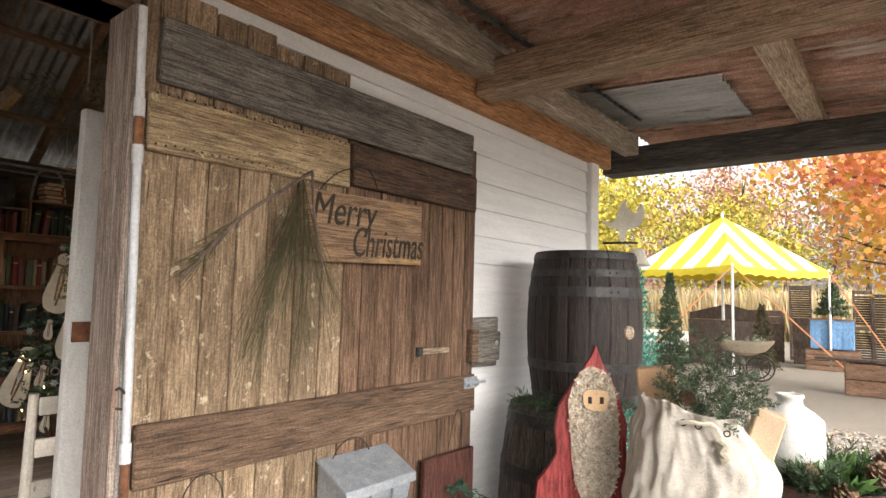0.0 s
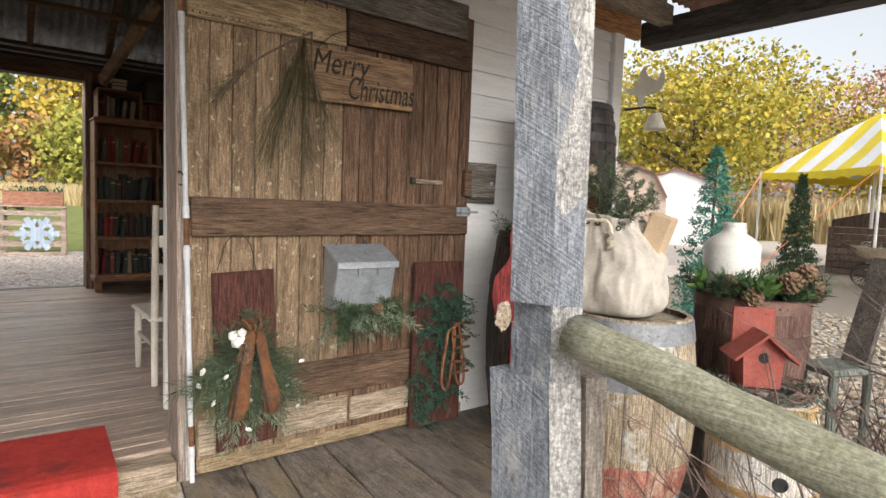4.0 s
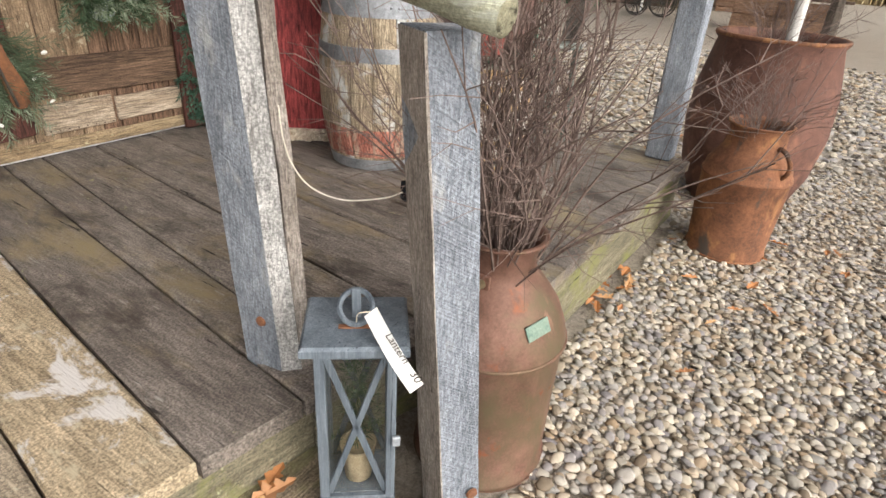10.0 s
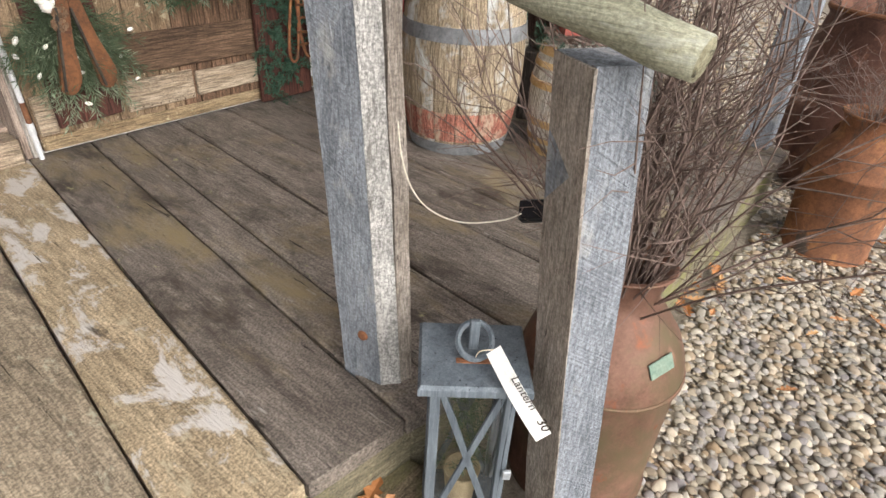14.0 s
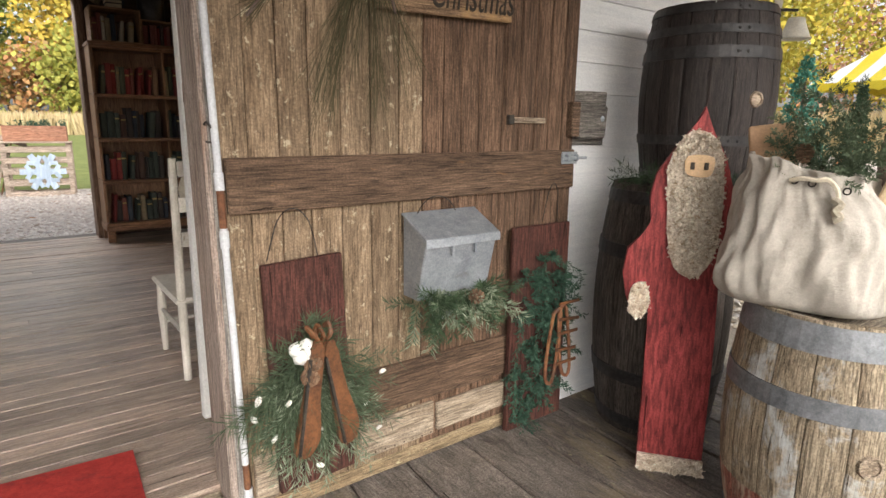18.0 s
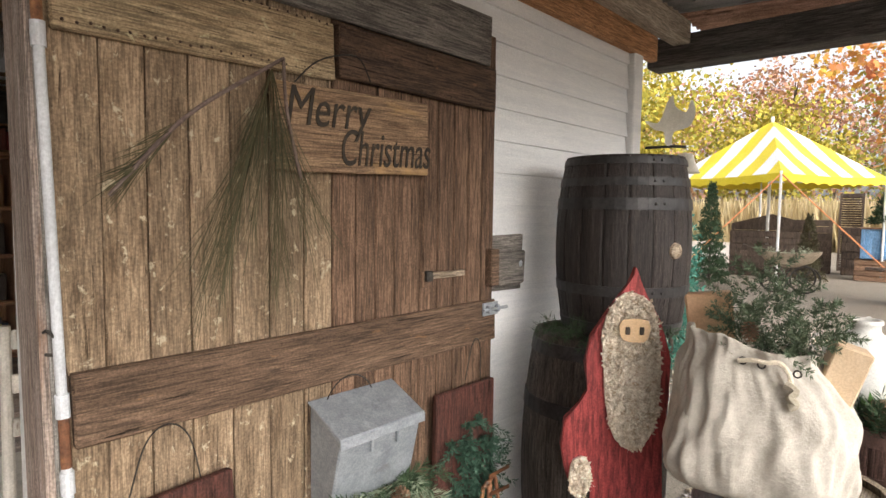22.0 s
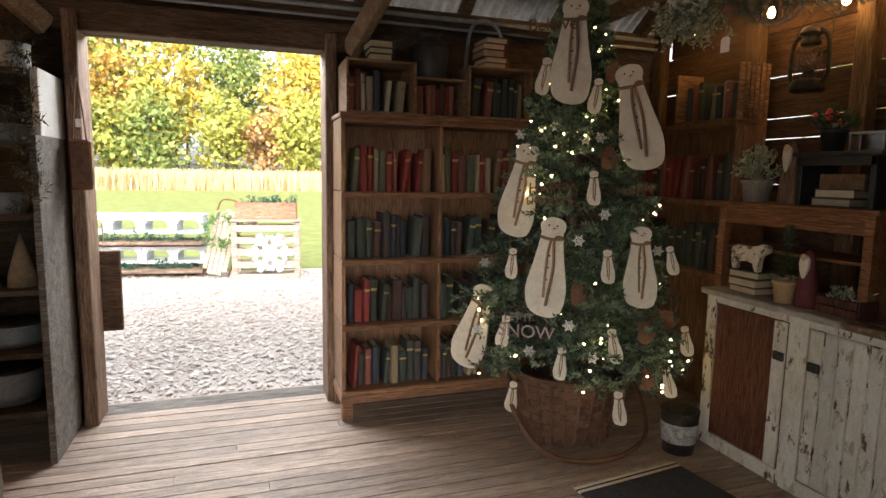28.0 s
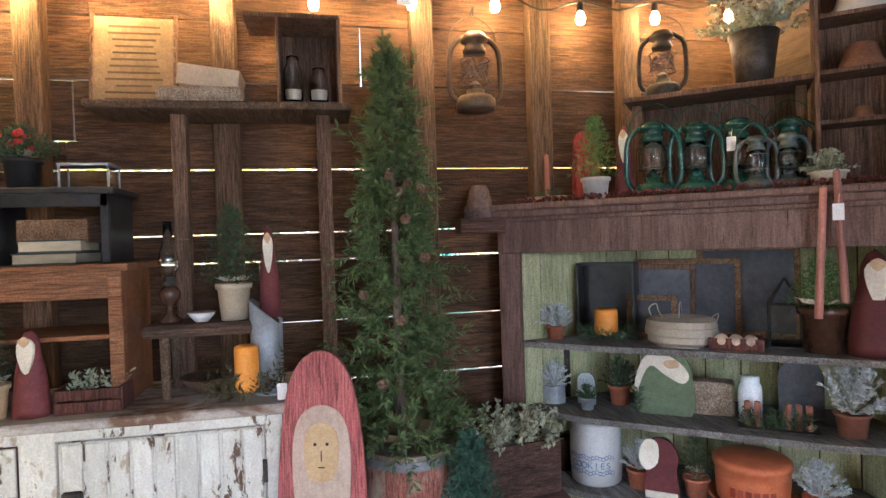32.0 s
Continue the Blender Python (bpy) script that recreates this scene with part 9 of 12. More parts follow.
part("beard", outline(closed_curve([(-0.05, 0.21), (-0.01, 0.20), (-0.01, 0.13), (-0.05, 0.10), (-0.075, 0.15)], 3), 0.004, m=T(0, -0.0185, 0)), CREAM, rs)
part("hem", box(-0.055, 0.055, -0.022, -0.018, 0.0, 0.025), CREAM, rs)
pot_plant("terracotta_pine", H(0.66, 0.10, Z3), 0.045, 0.07, TERRA, NEEDLE, 0.14, 0.06, "small pine in a terracotta pot", 39, "pine")
REDC = surface("orange_red_glaze", (0.40, 0.105, 0.04), (0.50, 0.16, 0.07), (6, 6, 6), rough=0.35, coord="obj", bump=0.05)
rc = thing("orange_crock", H(0.84, 0.12, Z3), "large orange-red glazed crock on the lowest shelf", "crock")
part("body", lathe([(0.10, 0), (0.115, 0.02), (0.12, 0.10), (0.118, 0.13), (0.126, 0.135), (0.126, 0.155), (0.11, 0.165), (0, 0.17)], 36), REDC, rc, smooth=True)
part("saucer", lathe([(0.13, 0), (0.145, 0.03), (0.14, 0.03), (0.12, 0.004), (0, 0.004)], 32), REDC, rc, smooth=True)
for i in range(6):
    a = radians(-90 + (i - 2.5) * 12)
    part("faint_lettering", box(-0.009, 0.009, -0.0005, 0.0005, -0.016, 0.016, m=T(0.1215 * math.cos(a), 0.1215 * math.sin(a), 0.065) @ Matrix.Rotation(a + math.pi / 2, 4, "Z")), surface("dark_red_print", (0.28, 0.05, 0.03), (0.32, 0.07, 0.04), coord="obj", bump=0) if i == 0 else bpy.data.materials["dark_red_print"], rc)
pot_plant("frosted_plant", H(1.04, 0.10, Z3), 0.05, 0.06, TERRA, FROSTY, 0.12, 0.09, "white frosted sprig in a clay pot", 40, "bush", True, "frosted plants")
solo("dark_jar", lathe([(0.05, 0), (0.055, 0.12), (0.04, 0.14), (0, 0.14)], 18), BROWNGLAZE, H(0.15, 0.18, Z3), "dark brown jar at the back of the shelf", "jar", smooth=True)
# cupboard top
stackm = H(0.12, 0.16, Z0)
solo("pale_board_stack", box(-0.085, 0.085, -0.05, 0.05, 0, 0.03, 0.003), W_PALE, stackm, "stack of pale thin boards", "boards")
tap = thing("taper_holder", H(0.12, 0.16, Z0 + 0.031), "short brown taper in a ring of greens", "candle")
part("taper", lathe([(0.011, 0), (0.009, 0.17), (0, 0.175)], 10), bpy.data.materials["brown_wax"], tap)
part("candle_wreath", (lambda b: ([sprig(b, Vector((0, 0, 0.01)), Vector((0.06 * math.cos(a), 0.05 * math.sin(a), 0.02)), 20, 0.02, 0.002, rx) for a in range(7)], b)[1])(bmesh.new()), NEEDLE, tap)
solo("small_red_sled", outline(closed_curve([(-0.05, 0), (0.05, 0), (0.052, 0.2), (0.035, 0.30), (-0.035, 0.30), (-0.052, 0.2)], 3), 0.015, bevel=0.002), RED_PAINT, H(0.24, 0.33, Z0), "small red wooden sled standing on the cupboard", "sled")
pot_plant("crock_pine", H(0.31, 0.19, Z0), 0.055, 0.095, STONEWARE, LEAF, 0.23, 0.10, "small bushy pine in a grey crock", 41, "pine", False)
cone_figure(H(0.42, 0.22, Z0), 0.30, 0.04, "slender carved figure with a long beard", MAROON)
bm = bmesh.new()
for k in range(420):
    u, d = rx.uniform(-0.0, 1.36), rx.uniform(-0.035, 0.12)
    bmesh.ops.create_icosphere(bm, subdivisions=1, radius=rx.uniform(0.005, 0.009), matrix=T(u, d, Z0 + 0.006 + rx.uniform(0, 0.012)))
ob = new("berry_garland", mesh_of("berry_garland", bm, surface("dark_red_berries", (0.06, 0.016, 0.014), (0.13, 0.035, 0.03), coord="obj", rough=0.5, island=True)))
ob.matrix_basis = HU
tagged(ob, "garland of dark red berries along the cupboard top", "garland", "", "stuff")

GREEN_EN = surface("dark_green_enamel", (0.012, 0.055, 0.04), (0.025, 0.10, 0.07), (8, 8, 8), rough=0.25, coord="obj", bump=0.02, spec=0.6)


def hurricane(m, k, mat, label, glass_on=True, nest=False):
    """A barn lantern of height 0.33 k."""
    ob = thing("barn_lantern", m @ Matrix.Diagonal((k, k, k, 1)), label, "lantern", "barn lanterns")
    part("tank", lathe([(0.06, 0), (0.066, 0.006), (0.066, 0.035), (0.055, 0.048), (0.03, 0.055), (0.03, 0.07), (0.0, 0.072)], 24), mat, ob, smooth=True)
    if glass_on:
        part("globe", lathe([(0.03, 0.078), (0.048, 0.12), (0.048, 0.15), (0.032, 0.19), (0.030, 0.19), (0.046, 0.15), (0.046, 0.12), (0.028, 0.078)], 24, close=False), GLASS, ob, smooth=True)
    part("chimney_cap", lathe([(0.036, 0.19), (0.040, 0.20), (0.034, 0.21), (0.030, 0.225), (0.046, 0.232), (0.046, 0.24), (0.034, 0.258), (0.0, 0.264)], 24), mat, ob, smooth=True)
    part("burner", lathe([(0.02, 0.072), (0.022, 0.085), (0.006, 0.10), (0, 0.10)], 16), mat, ob)
    for s in (-1, 1):
        part("side_tube", tube(smooth_line([(s * 0.058, 0, 0.03), (s * 0.085, 0, 0.06), (s * 0.088, 0, 0.14), (s * 0.078, 0, 0.21), (s * 0.04, 0, 0.245)], 4), 0.009, 8), mat, ob, smooth=True)
    part("bail", tube(smooth_line([(-0.085, 0.0, 0.15), (-0.075, 0.02, 0.27), (0, 0.03, 0.33), (0.075, 0.02, 0.27), (0.085, 0, 0.15)], 5), 0.002, 5), mat, ob)
    if nest:
        bm = bmesh.new()
        for j in range(30):
            a = rx.uniform(0, 6.28)
            tube([(0.045 * math.cos(a + 0.5 * i), 0.045 * math.sin(a + 0.5 * i), 0.09 + 0.08 * rx.random()) for i in range(5)], 0.0018, 3, bm)
        tagged(part("twig_nest", bm, TWIG, ob), "nest of fine twigs", "", "", "stuff")
    for zz in (0.10, 0.17):
        part("guard_wire", ring(0.052, 0.0016, zz, 20), mat, ob)
    return ob


for u, d, k in ((0.53, 0.19, 1.12), (0.68, 0.20, 1.05), (0.82, 0.22, 1.05), (0.985, 0.24, 1.0)):
    hurricane(H(u, d, Z0), k, GREEN_EN, "dark green enamel barn lantern on the cupboard")
for u in (0.875, 0.97):
    hurricane(H(u, 0.10, Z0), 0.72, surface("grey_lantern_tin", (0.06, 0.075, 0.07), (0.12, 0.14, 0.13), coord="obj", metal=0.3, rough=0.4) if u < 0.9 else bpy.data.materials["grey_lantern_tin"], "small grey barn lantern on the cupboard")
pot_plant("bowl_plant", H(1.08, 0.10, Z0), 0.055, 0.05, CREAM, SAGE, 0.07, 0.08, "green and white sprigs in a cream bowl", 42, "bush", False)
W_SHB = wood("brown_shelf_box", (0.09, 0.052, 0.033), (0.20, 0.125, 0.085), "z", coord="pos", vary=0.06)
sb = thing("shelf_box", HU, "shallow open wooden shelf box above the lanterns", "shelf")
part("top", box(0.42, 1.06, 0.22, 0.44, 1.925, 1.945, 0.003), W_SHB, sb)
part("post", box(0.44, 0.475, 0.30, 0.33, Z0, 1.925, 0.002), W_SHB, sb)
part("post", box(1.01, 1.045, 0.30, 0.33, Z0, 1.925, 0.002), W_SHB, sb)
part("back", box(0.44, 1.05, 0.425, 0.435, Z0, 1.925), W_SHB, sb)
tall = thing("tall_narrow_shelf", HU, "tall narrow brown shelf holding old bells", "shelf")
for u in (1.06, 1.33):
    part("side", box(u, u + 0.015, 0.2, 0.34, Z0, 2.35, 0.002), W_SHB, tall)
for z in (1.76, 1.93, 2.12, 2.34):
    part("shelf", box(1.075, 1.33, 0.2, 0.34, z, z + 0.014, 0.001), W_SHB, tall)
part("back", box(1.075, 1.33, 0.335, 0.345, Z0, 2.35), W_SHB, tall)
for z, s in ((1.944, 1.0), (2.134, 1.2), (1.774, 0.5)):
    solo("old_bell", lathe([(0.075 * s, 0), (0.06 * s, 0.03 * s), (0.045 * s, 0.08 * s), (0.03 * s, 0.09 * s), (0.0, 0.095 * s)], 18), RUSTY_TIN if s < 1.1 else TIN, H(1.20, 0.26, z), "old flared metal bell on a shelf", "bell", "old bells", True)
hurricane(H(0.56, 0.30, 1.946), 1.0, IRON, "old dark metal lantern stuffed with twigs", False, True)
bucket = thing("grey_bucket", H(0.88, 0.30, 1.946), "grey metal bucket of dried flowers on the shelf", "bucket")
part("pail", lathe([(0.06, 0), (0.085, 0.19), (0.082, 0.19), (0.057, 0.01), (0, 0.01)], 24), IRON, bucket, smooth=True)
bm = bmesh.new()
for k in range(60):
    a, b = rx.uniform(0, 6.28), rx.uniform(0.1, 1.4)
    e = Vector((math.cos(a) * math.cos(b) * 0.2, math.sin(a) * math.cos(b) * 0.16, 0.2 + math.sin(b) * 0.18))
    for j in range(18):
        d = rand_dir(rx)
        blade(bm, Vector((0, 0, 0.17)).lerp(e, rx.uniform(0.3, 1)), d, d.cross(rand_dir(rx)).normalized(), 0.025, 0.007)
tagged(part("dried_flower_mass", bm, SAGE, bucket), "mass of dried sage flowers", "", "", "stuff")
for x, z, tilt in ((1.03, 1.13, 0.05), (1.10, 1.18, -0.04)):
    tp = thing("taper_candle", H(x, -0.055, z) @ Matrix.Rotation(tilt, 4, "Y"), "long rose-brown taper candle hung on the cupboard by its wick", "candle", "hanging tapers")
    part("wax", lathe([(0.011, 0), (0.012, 0.02), (0.010, 0.40), (0, 0.405)], 10), surface("rose_wax", (0.33, 0.14, 0.11), (0.42, 0.20, 0.16), coord="obj", rough=0.4, bump=0) if x < 1.05 else bpy.data.materials["rose_wax"], tp)
    part("wick", tube([(0, 0, 0.4), (0, 0.02, 0.41), (0, 0.05, 0.395)], 0.0015, 4), ROPE, tp)


def price_tag(m, w=0.03, h=0.05):
    ob = thing("price_tag", m, "small white paper price tag on a string", "tag", "price tags")
    part("paper", box(-w / 2, w / 2, -0.0006, 0.0006, -h, 0, 0.0), TAGP, ob)
    part("string", tube([(0, 0, 0), (0.004, 0, 0.03)], 0.0008, 3), ROPE, ob)


price_tag(H(1.085, -0.07, 1.48)), price_tag(H(0.80, 0.13, 1.74)), price_tag(T(2.68, 3.91, 0.985) @ FACE_W), price_tag(T(2.30, 3.45, 2.312) @ FACE_W, 0.04, 0.06), price_tag(T(2.30, 4.60, 2.312) @ FACE_W, 0.03, 0.05)
# lantern hung on a stud and a little wall tray
hurricane(T(3.02, 3.18, 1.90) @ FACE_W, 1.15, surface("brass_brown_metal", (0.07, 0.05, 0.035), (0.15, 0.11, 0.075), coord="obj", metal=0.5, rough=0.45), "old brass-brown lantern with a twig nest hung on the wall", False, True)
solo("hook", tube([(3.02, 3.18, 2.27), (3.02, 3.18, 2.30), (3.15, 3.16, 2.31)], 0.004, 5), IRON, Matrix(), "iron hook holding the hanging lantern", "hook")
hurricane(T(3.02, 4.94, 1.905) @ FACE_W, 1.15, IRON, "old dark lantern hung beside the shelf", False, True)
solo("hook", tube([(3.02, 4.94, 2.27), (3.02, 4.94, 2.31), (3.15, 4.94, 2.32)], 0.004, 5), IRON, Matrix(), "iron hook holding the hanging lantern", "hook")
wt = thing("wall_tray", T(3.14, 3.16, 1.43) @ FACE_W, "small dark wall tray with a twig nest", "tray")
part("tray", box(-0.09, 0.09, -0.10, 0.005, 0, 0.06, 0.003), W_DKCRATE, wt)
part("cage", lathe([(0.05, 0.06), (0.055, 0.10), (0.04, 0.17), (0.03, 0.19), (0, 0.19)], 14, m=T(0, -0.05, 0)), TWIG, wt)
bm = bmesh.new()
for j in range(40):
    a = rx.uniform(0, 6.28)
    tube([(0.06 * math.cos(a + 0.5 * i), -0.05 + 0.05 * math.sin(a + 0.5 * i), 0.06 + 0.05 * rx.random()) for i in range(5)], 0.002, 3, bm)
part("nest", bm, TWIG, wt)

# ---- string of bulbs, garlands overhead ----
BULB = glow("glowing_edison_bulb", (1.0, 0.55, 0.18), 22.0)
BULB_ME = mesh_of("bulb", lathe([(0, -0.055), (0.014, -0.048), (0.020, -0.03), (0.014, -0.01), (0.008, 0.0)], 14), BULB, True)
SOCK_ME = mesh_of("socket", lathe([(0.012, 0), (0.014, 0.004), (0.012, 0.035), (0, 0.04)], 12), BLACK)
bulbs = [(3.08, 2.02), (3.10, 2.36), (3.10, 2.70), (3.09, 3.07), (3.07, 3.41), (3.08, 3.78), (3.08, 4.16), (3.07, 4.50), (3.07, 4.82), (3.04, 5.20), (2.95, 5.62)]
wire_pts = []
for i, (x, y) in enumerate(bulbs):
    z = 2.365 - 0.03 * (i % 3) * 0.5
    lamp = thing("string_light", T(x, y, z), "glowing amber filament bulb on a black string light", "light bulb", "string lights")
    part("bulb", BULB_ME, None, lamp)
    part("socket", SOCK_ME, None, lamp)
    wire_pts += [(x, y, z + 0.04), (x + 0.01, y + 0.17, z + 0.005)]
solo("light_cable", tube(smooth_line(wire_pts[:-1], 4), 0.004, 5), BLACK, Matrix(), "black cable of the string lights along the wall", "cable")
for x, y, z, e in ((2.98, 2.3, 2.25, 0.30), (2.98, 3.2, 2.25, 0.22), (2.98, 4.1, 2.25, 0.06), (2.95, 5.0, 2.25, 0.10)):
    pl = new("bulb_light", bpy.data.lights.new("bulb_light", "POINT"))
    pl.data.energy, pl.data.color, pl.data.shadow_soft_size = e, (1.0, 0.62, 0.30), 0.06
    pl.matrix_world = T(x, y, z)
wb = thing("string_light", T(-1.85, 5.45, 2.10), "glowing amber filament bulb hung by the dark shelves", "light bulb", "string lights")
part("bulb", BULB_ME, None, wb)
part("socket", SOCK_ME, None, wb)
part("cable", tube([(0, 0, 0.03), (0.0, 0.02, 1.0)], 0.004, 5), BLACK, wb)
pl = new("bulb_light", bpy.data.lights.new("bulb_light", "POINT"))
pl.data.energy, pl.data.color, pl.data.shadow_soft_size = 2, (1.0, 0.45, 0.2), 0.05
pl.matrix_world = T(-1.80, 5.35, 2.06)
# hanging pole with dried garlands, a small wheel and bells
stick("garland_pole", (2.3, 1.9, 2.34), (2.3, 6.2, 2.34), 0.06, 0.07, W_INBEAM, "rough brown ceiling pole carrying garlands")
for y in (2.2, 4.0, 5.8):
    stick("pole_hanger", (2.3, y, 2.36), (2.3, y, 3.2 if y == 4.0 else 2.62), 0.02, 0.02, IRON, "thin iron hanger of the ceiling pole")
for i, (y, leaf, n) in enumerate(((4.92, SAGE, 150), (4.56, NEEDLE_BLUE, 50), (4.15, SAGE, 170), (3.76, NEEDLE_BLUE, 100), (2.95, NEEDLE, 60), (2.55, SAGE, 110))):
    gar = thing("hanging_garland", T(2.3, y, 2.19), "bunch of dried garland hung from the ceiling pole", "garland", "hanging garlands")
    part("hanging_wire", tube([(0, 0, 0.0), (0, 0, 0.12)], 0.004, 5), IRON, gar)
    bm, bmt = bmesh.new(), bmesh.new()
    for k in range(n):
        p = Vector((rx.uniform(-0.04, 0.04), rx.uniform(-0.12, 0.12), 0.03))
        e = p + Vector((rx.uniform(-0.12, 0.12), rx.uniform(-0.14, 0.14), rx.uniform(-0.16, 0.05)))
        tube([p, e], 0.0013, 3, bmt)
        if leaf is SAGE:
            for j in range(20):
                d = rand_dir(rx)
                blade(bm, p.lerp(e, rx.uniform(0.3, 1.05)), d, d.cross(rand_dir(rx)).normalized(), 0.024, 0.006)
        else:
            sprig(bm, p, e, 30, 0.04, 0.0018, rx, 0.9)
    part("foliage", bm, leaf, gar)
    part("stem_tangle", bmt, TWIG, gar)["kind"] = "stuff"
for y in (4.50, 2.92):
    wheel = thing("spoked_wheel", T(2.33, y, 2.20) @ Matrix.Rotation(radians(90), 4, "Y"), "small old wooden spoked wheel hung overhead", "wheel", "hung wheels")
    part("rim", ring(0.14, 0.012, 0, 28), W_INRAFT, wheel)
    part("hub", lathe([(0.03, -0.03), (0.035, 0), (0.03, 0.03)], 14), W_INRAFT, wheel)
    for k in range(8):
        a = 2 * math.pi * k / 8
        part("spoke", tube([(0.03 * math.cos(a), 0.03 * math.sin(a), 0), (0.135 * math.cos(a), 0.135 * math.sin(a), 0)], 0.007, 6), W_INRAFT, wheel)
for y, z in ((3.62, 2.08), (4.05, 2.10), (4.70, 2.12)):
    solo("sleigh_bell", lathe([(0, 0), (0.02, 0.004), (0.032, 0.022), (0.032, 0.04), (0.02, 0.058), (0.006, 0.064), (0.006, 0.20)], 16), RUSTY_TIN, T(2.3, y, z), "rusty round bell hung from the ceiling pole", "bell", "hung bells", True)

for y, z in ((3.55, 2.03), (4.72, 2.02)):
    tg = thing("price_tag", T(2.298, y, z) @ Matrix.Rotation(radians(-80), 4, "Z"), "small white paper tag hung from the garland", "tag", "price tags")
    part("paper", outline([(-0.02, -0.03), (0.02, -0.03), (0.02, 0.022), (0.01, 0.032), (-0.01, 0.032), (-0.02, 0.022)], 0.0015), TAGP, tg)
    part("string", tube([(0, 0, 0.03), (0, 0.01, 0.32)], 0.0012, 4), ROPE, tg)

# rug, tin bucket
rug = thing("woven_rug", T(2.14, 4.42, F) @ Matrix.Rotation(0.12, 4, "Z"), "dark grey woven rag rug with pale end stripes", "rug")
RUG = surface("dark_grey_weave", (0.03, 0.032, 0.038), (0.075, 0.075, 0.085), (60, 60, 60), rough=0.95, coord="obj", bump=0.6)
part("weave", box(-0.30, 0.30, -0.52, 0.44, 0.002, 0.010, 0.002), RUG, rug)
for y in (0.442, 0.47, -0.55, -0.578):
    part("stripe", box(-0.30, 0.30, y, y + 0.016, 0.002, 0.010, 0.001), CREAM, rug)
part("band", box(-0.30, 0.30, 0.458, 0.47, 0.002, 0.0095), RUG, rug)
for k in range(30):
    part("fringe", tube([(-0.29 + 0.02 * k, 0.485, 0.006), (-0.29 + 0.02 * k + rx.uniform(-0.006, 0.006), 0.515, 0.003)], 0.002, 3), CREAM, rug)
pail = thing("printed_pail", T(2.50, 5.05, F), "small dark pail with a pale printed label on the floor", "pail")
part("pail", lathe([(0.075, 0), (0.095, 0.22), (0.092, 0.22), (0.072, 0.01), (0, 0.01)], 24), IRON, pail, smooth=True)
part("label", lathe([(0.083, 0.06), (0.0915, 0.16)], 24, close=False), surface("printed_label", (0.10, 0.10, 0.095), (0.5, 0.48, 0.44), (30, 30, 30), coord="obj", bump=0.0), pail)

# ---- white inner door and white chair ----
idoor = thing("white_panel_door", T(0.737, 2.205, F) @ Matrix.Rotation(radians(3), 4, "Z"), "old white panelled door standing open inside", "door")
DW = 0.60
for args in ((0, 0.085), (DW - 0.085, DW)):
    part("stile", box(args[0], args[1], -0.018, 0.018, 0.001, 1.825, 0.002), WHITE_DOOR, idoor)
for z0, z1 in ((0.01, 0.2), (0.53, 0.60), (1.02, 1.12), (1.725, 1.825)):
    part("rail", box(0.085, DW - 0.085, -0.018, 0.018, z0, z1, 0.002), WHITE_DOOR, idoor)
for z0, z1 in ((0.2, 0.53), (0.60, 1.02), (1.12, 1.725)):
    part("panel", box(0.085, DW - 0.085, -0.006, 0.006, z0, z1), WHITE_DOOR, idoor)
    part("moulding", box(0.085, 0.095, -0.014, -0.006, z0, z1, 0.002), WHITE_DOOR, idoor)
part("rim_lock", box(0.006, 0.055, -0.030, -0.018, 1.12, 1.18, 0.002), RUST, idoor)
part("knob", lathe([(0.005, 0), (0.005, 0.008), (0.010, 0.012), (0.011, 0.018), (0, 0.022)], 12, m=T(0.03, -0.030, 1.15) @ Matrix.Rotation(radians(90), 4, "X")), RUST, idoor)
CHIP_WHITE = surface("chipped_cream_paint", (0.54, 0.50, 0.43), (0.68, 0.64, 0.57), (12, 12, 6), rough=0.6, coord="obj", bump=0.15, over=[((0.16, 0.10, 0.07), (20, 20, 9), 0.70, 0.03, 0.8)])
ch = thing("white_chair", T(0.935, 2.73, F) @ Matrix.Rotation(radians(-90), 4, "Z"), "chipped cream painted wooden chair beside the doorway", "chair")
part("seat", box(-0.30, 0.17, -0.19, 0.19, 0.33, 0.355, 0.01), CHIP_WHITE, ch)
for y in (-0.16, 0.16):
    part("front_leg", lathe([(0.013, 0), (0.02, 0.2), (0.017, 0.33)], 10, m=T(-0.26, y, 0)), CHIP_WHITE, ch)
    part("back_post", tube([(0.15, y, 0), (0.15, y, 0.35), (0.17, y, 0.92)], [0.016, 0.019, 0.015], 10), CHIP_WHITE, ch)
    part("side_stretcher", tube([(-0.26, y, 0.2), (0.15, y, 0.2)], 0.010, 8), CHIP_WHITE, ch)
for z in (0.14, 0.28):
    part("front_stretcher", tube([(-0.26, -0.16, z), (-0.26, 0.16, z)], 0.010, 8), CHIP_WHITE, ch)
for z in (0.60, 0.74, 0.88):
    part("back_slat", box(0.155 + 0.08 * (z - 0.45), 0.168 + 0.08 * (z - 0.45), -0.15, 0.15, z - 0.03, z + 0.03, 0.004), CHIP_WHITE, ch)

# ---- west side: log table, dark shelves, chest ----
W_LOG = wood("pale_log_slab", (0.15, 0.13, 0.112), (0.27, 0.24, 0.205), "z", coord="pos", across=5, vary=0.02, bump=0.3, fibre_low=0.85)
logt = thing("log_table", T(-0.62, 4.28, F), "thick half-log table on splayed wooden legs", "table")
bm = bmesh.new()
pl2 = closed_curve([(-0.45, -0.18), (-0.10, -0.26), (0.28, -0.2), (0.44, -0.02), (0.42, 0.24), (0.10, 0.34), (-0.30, 0.32), (-0.47, 0.10)], 4)
lo = [bm.verts.new((x * 0.94, y * 0.94, 0.36 + 0.015 * math.sin(5 * x))) for x, y in pl2]
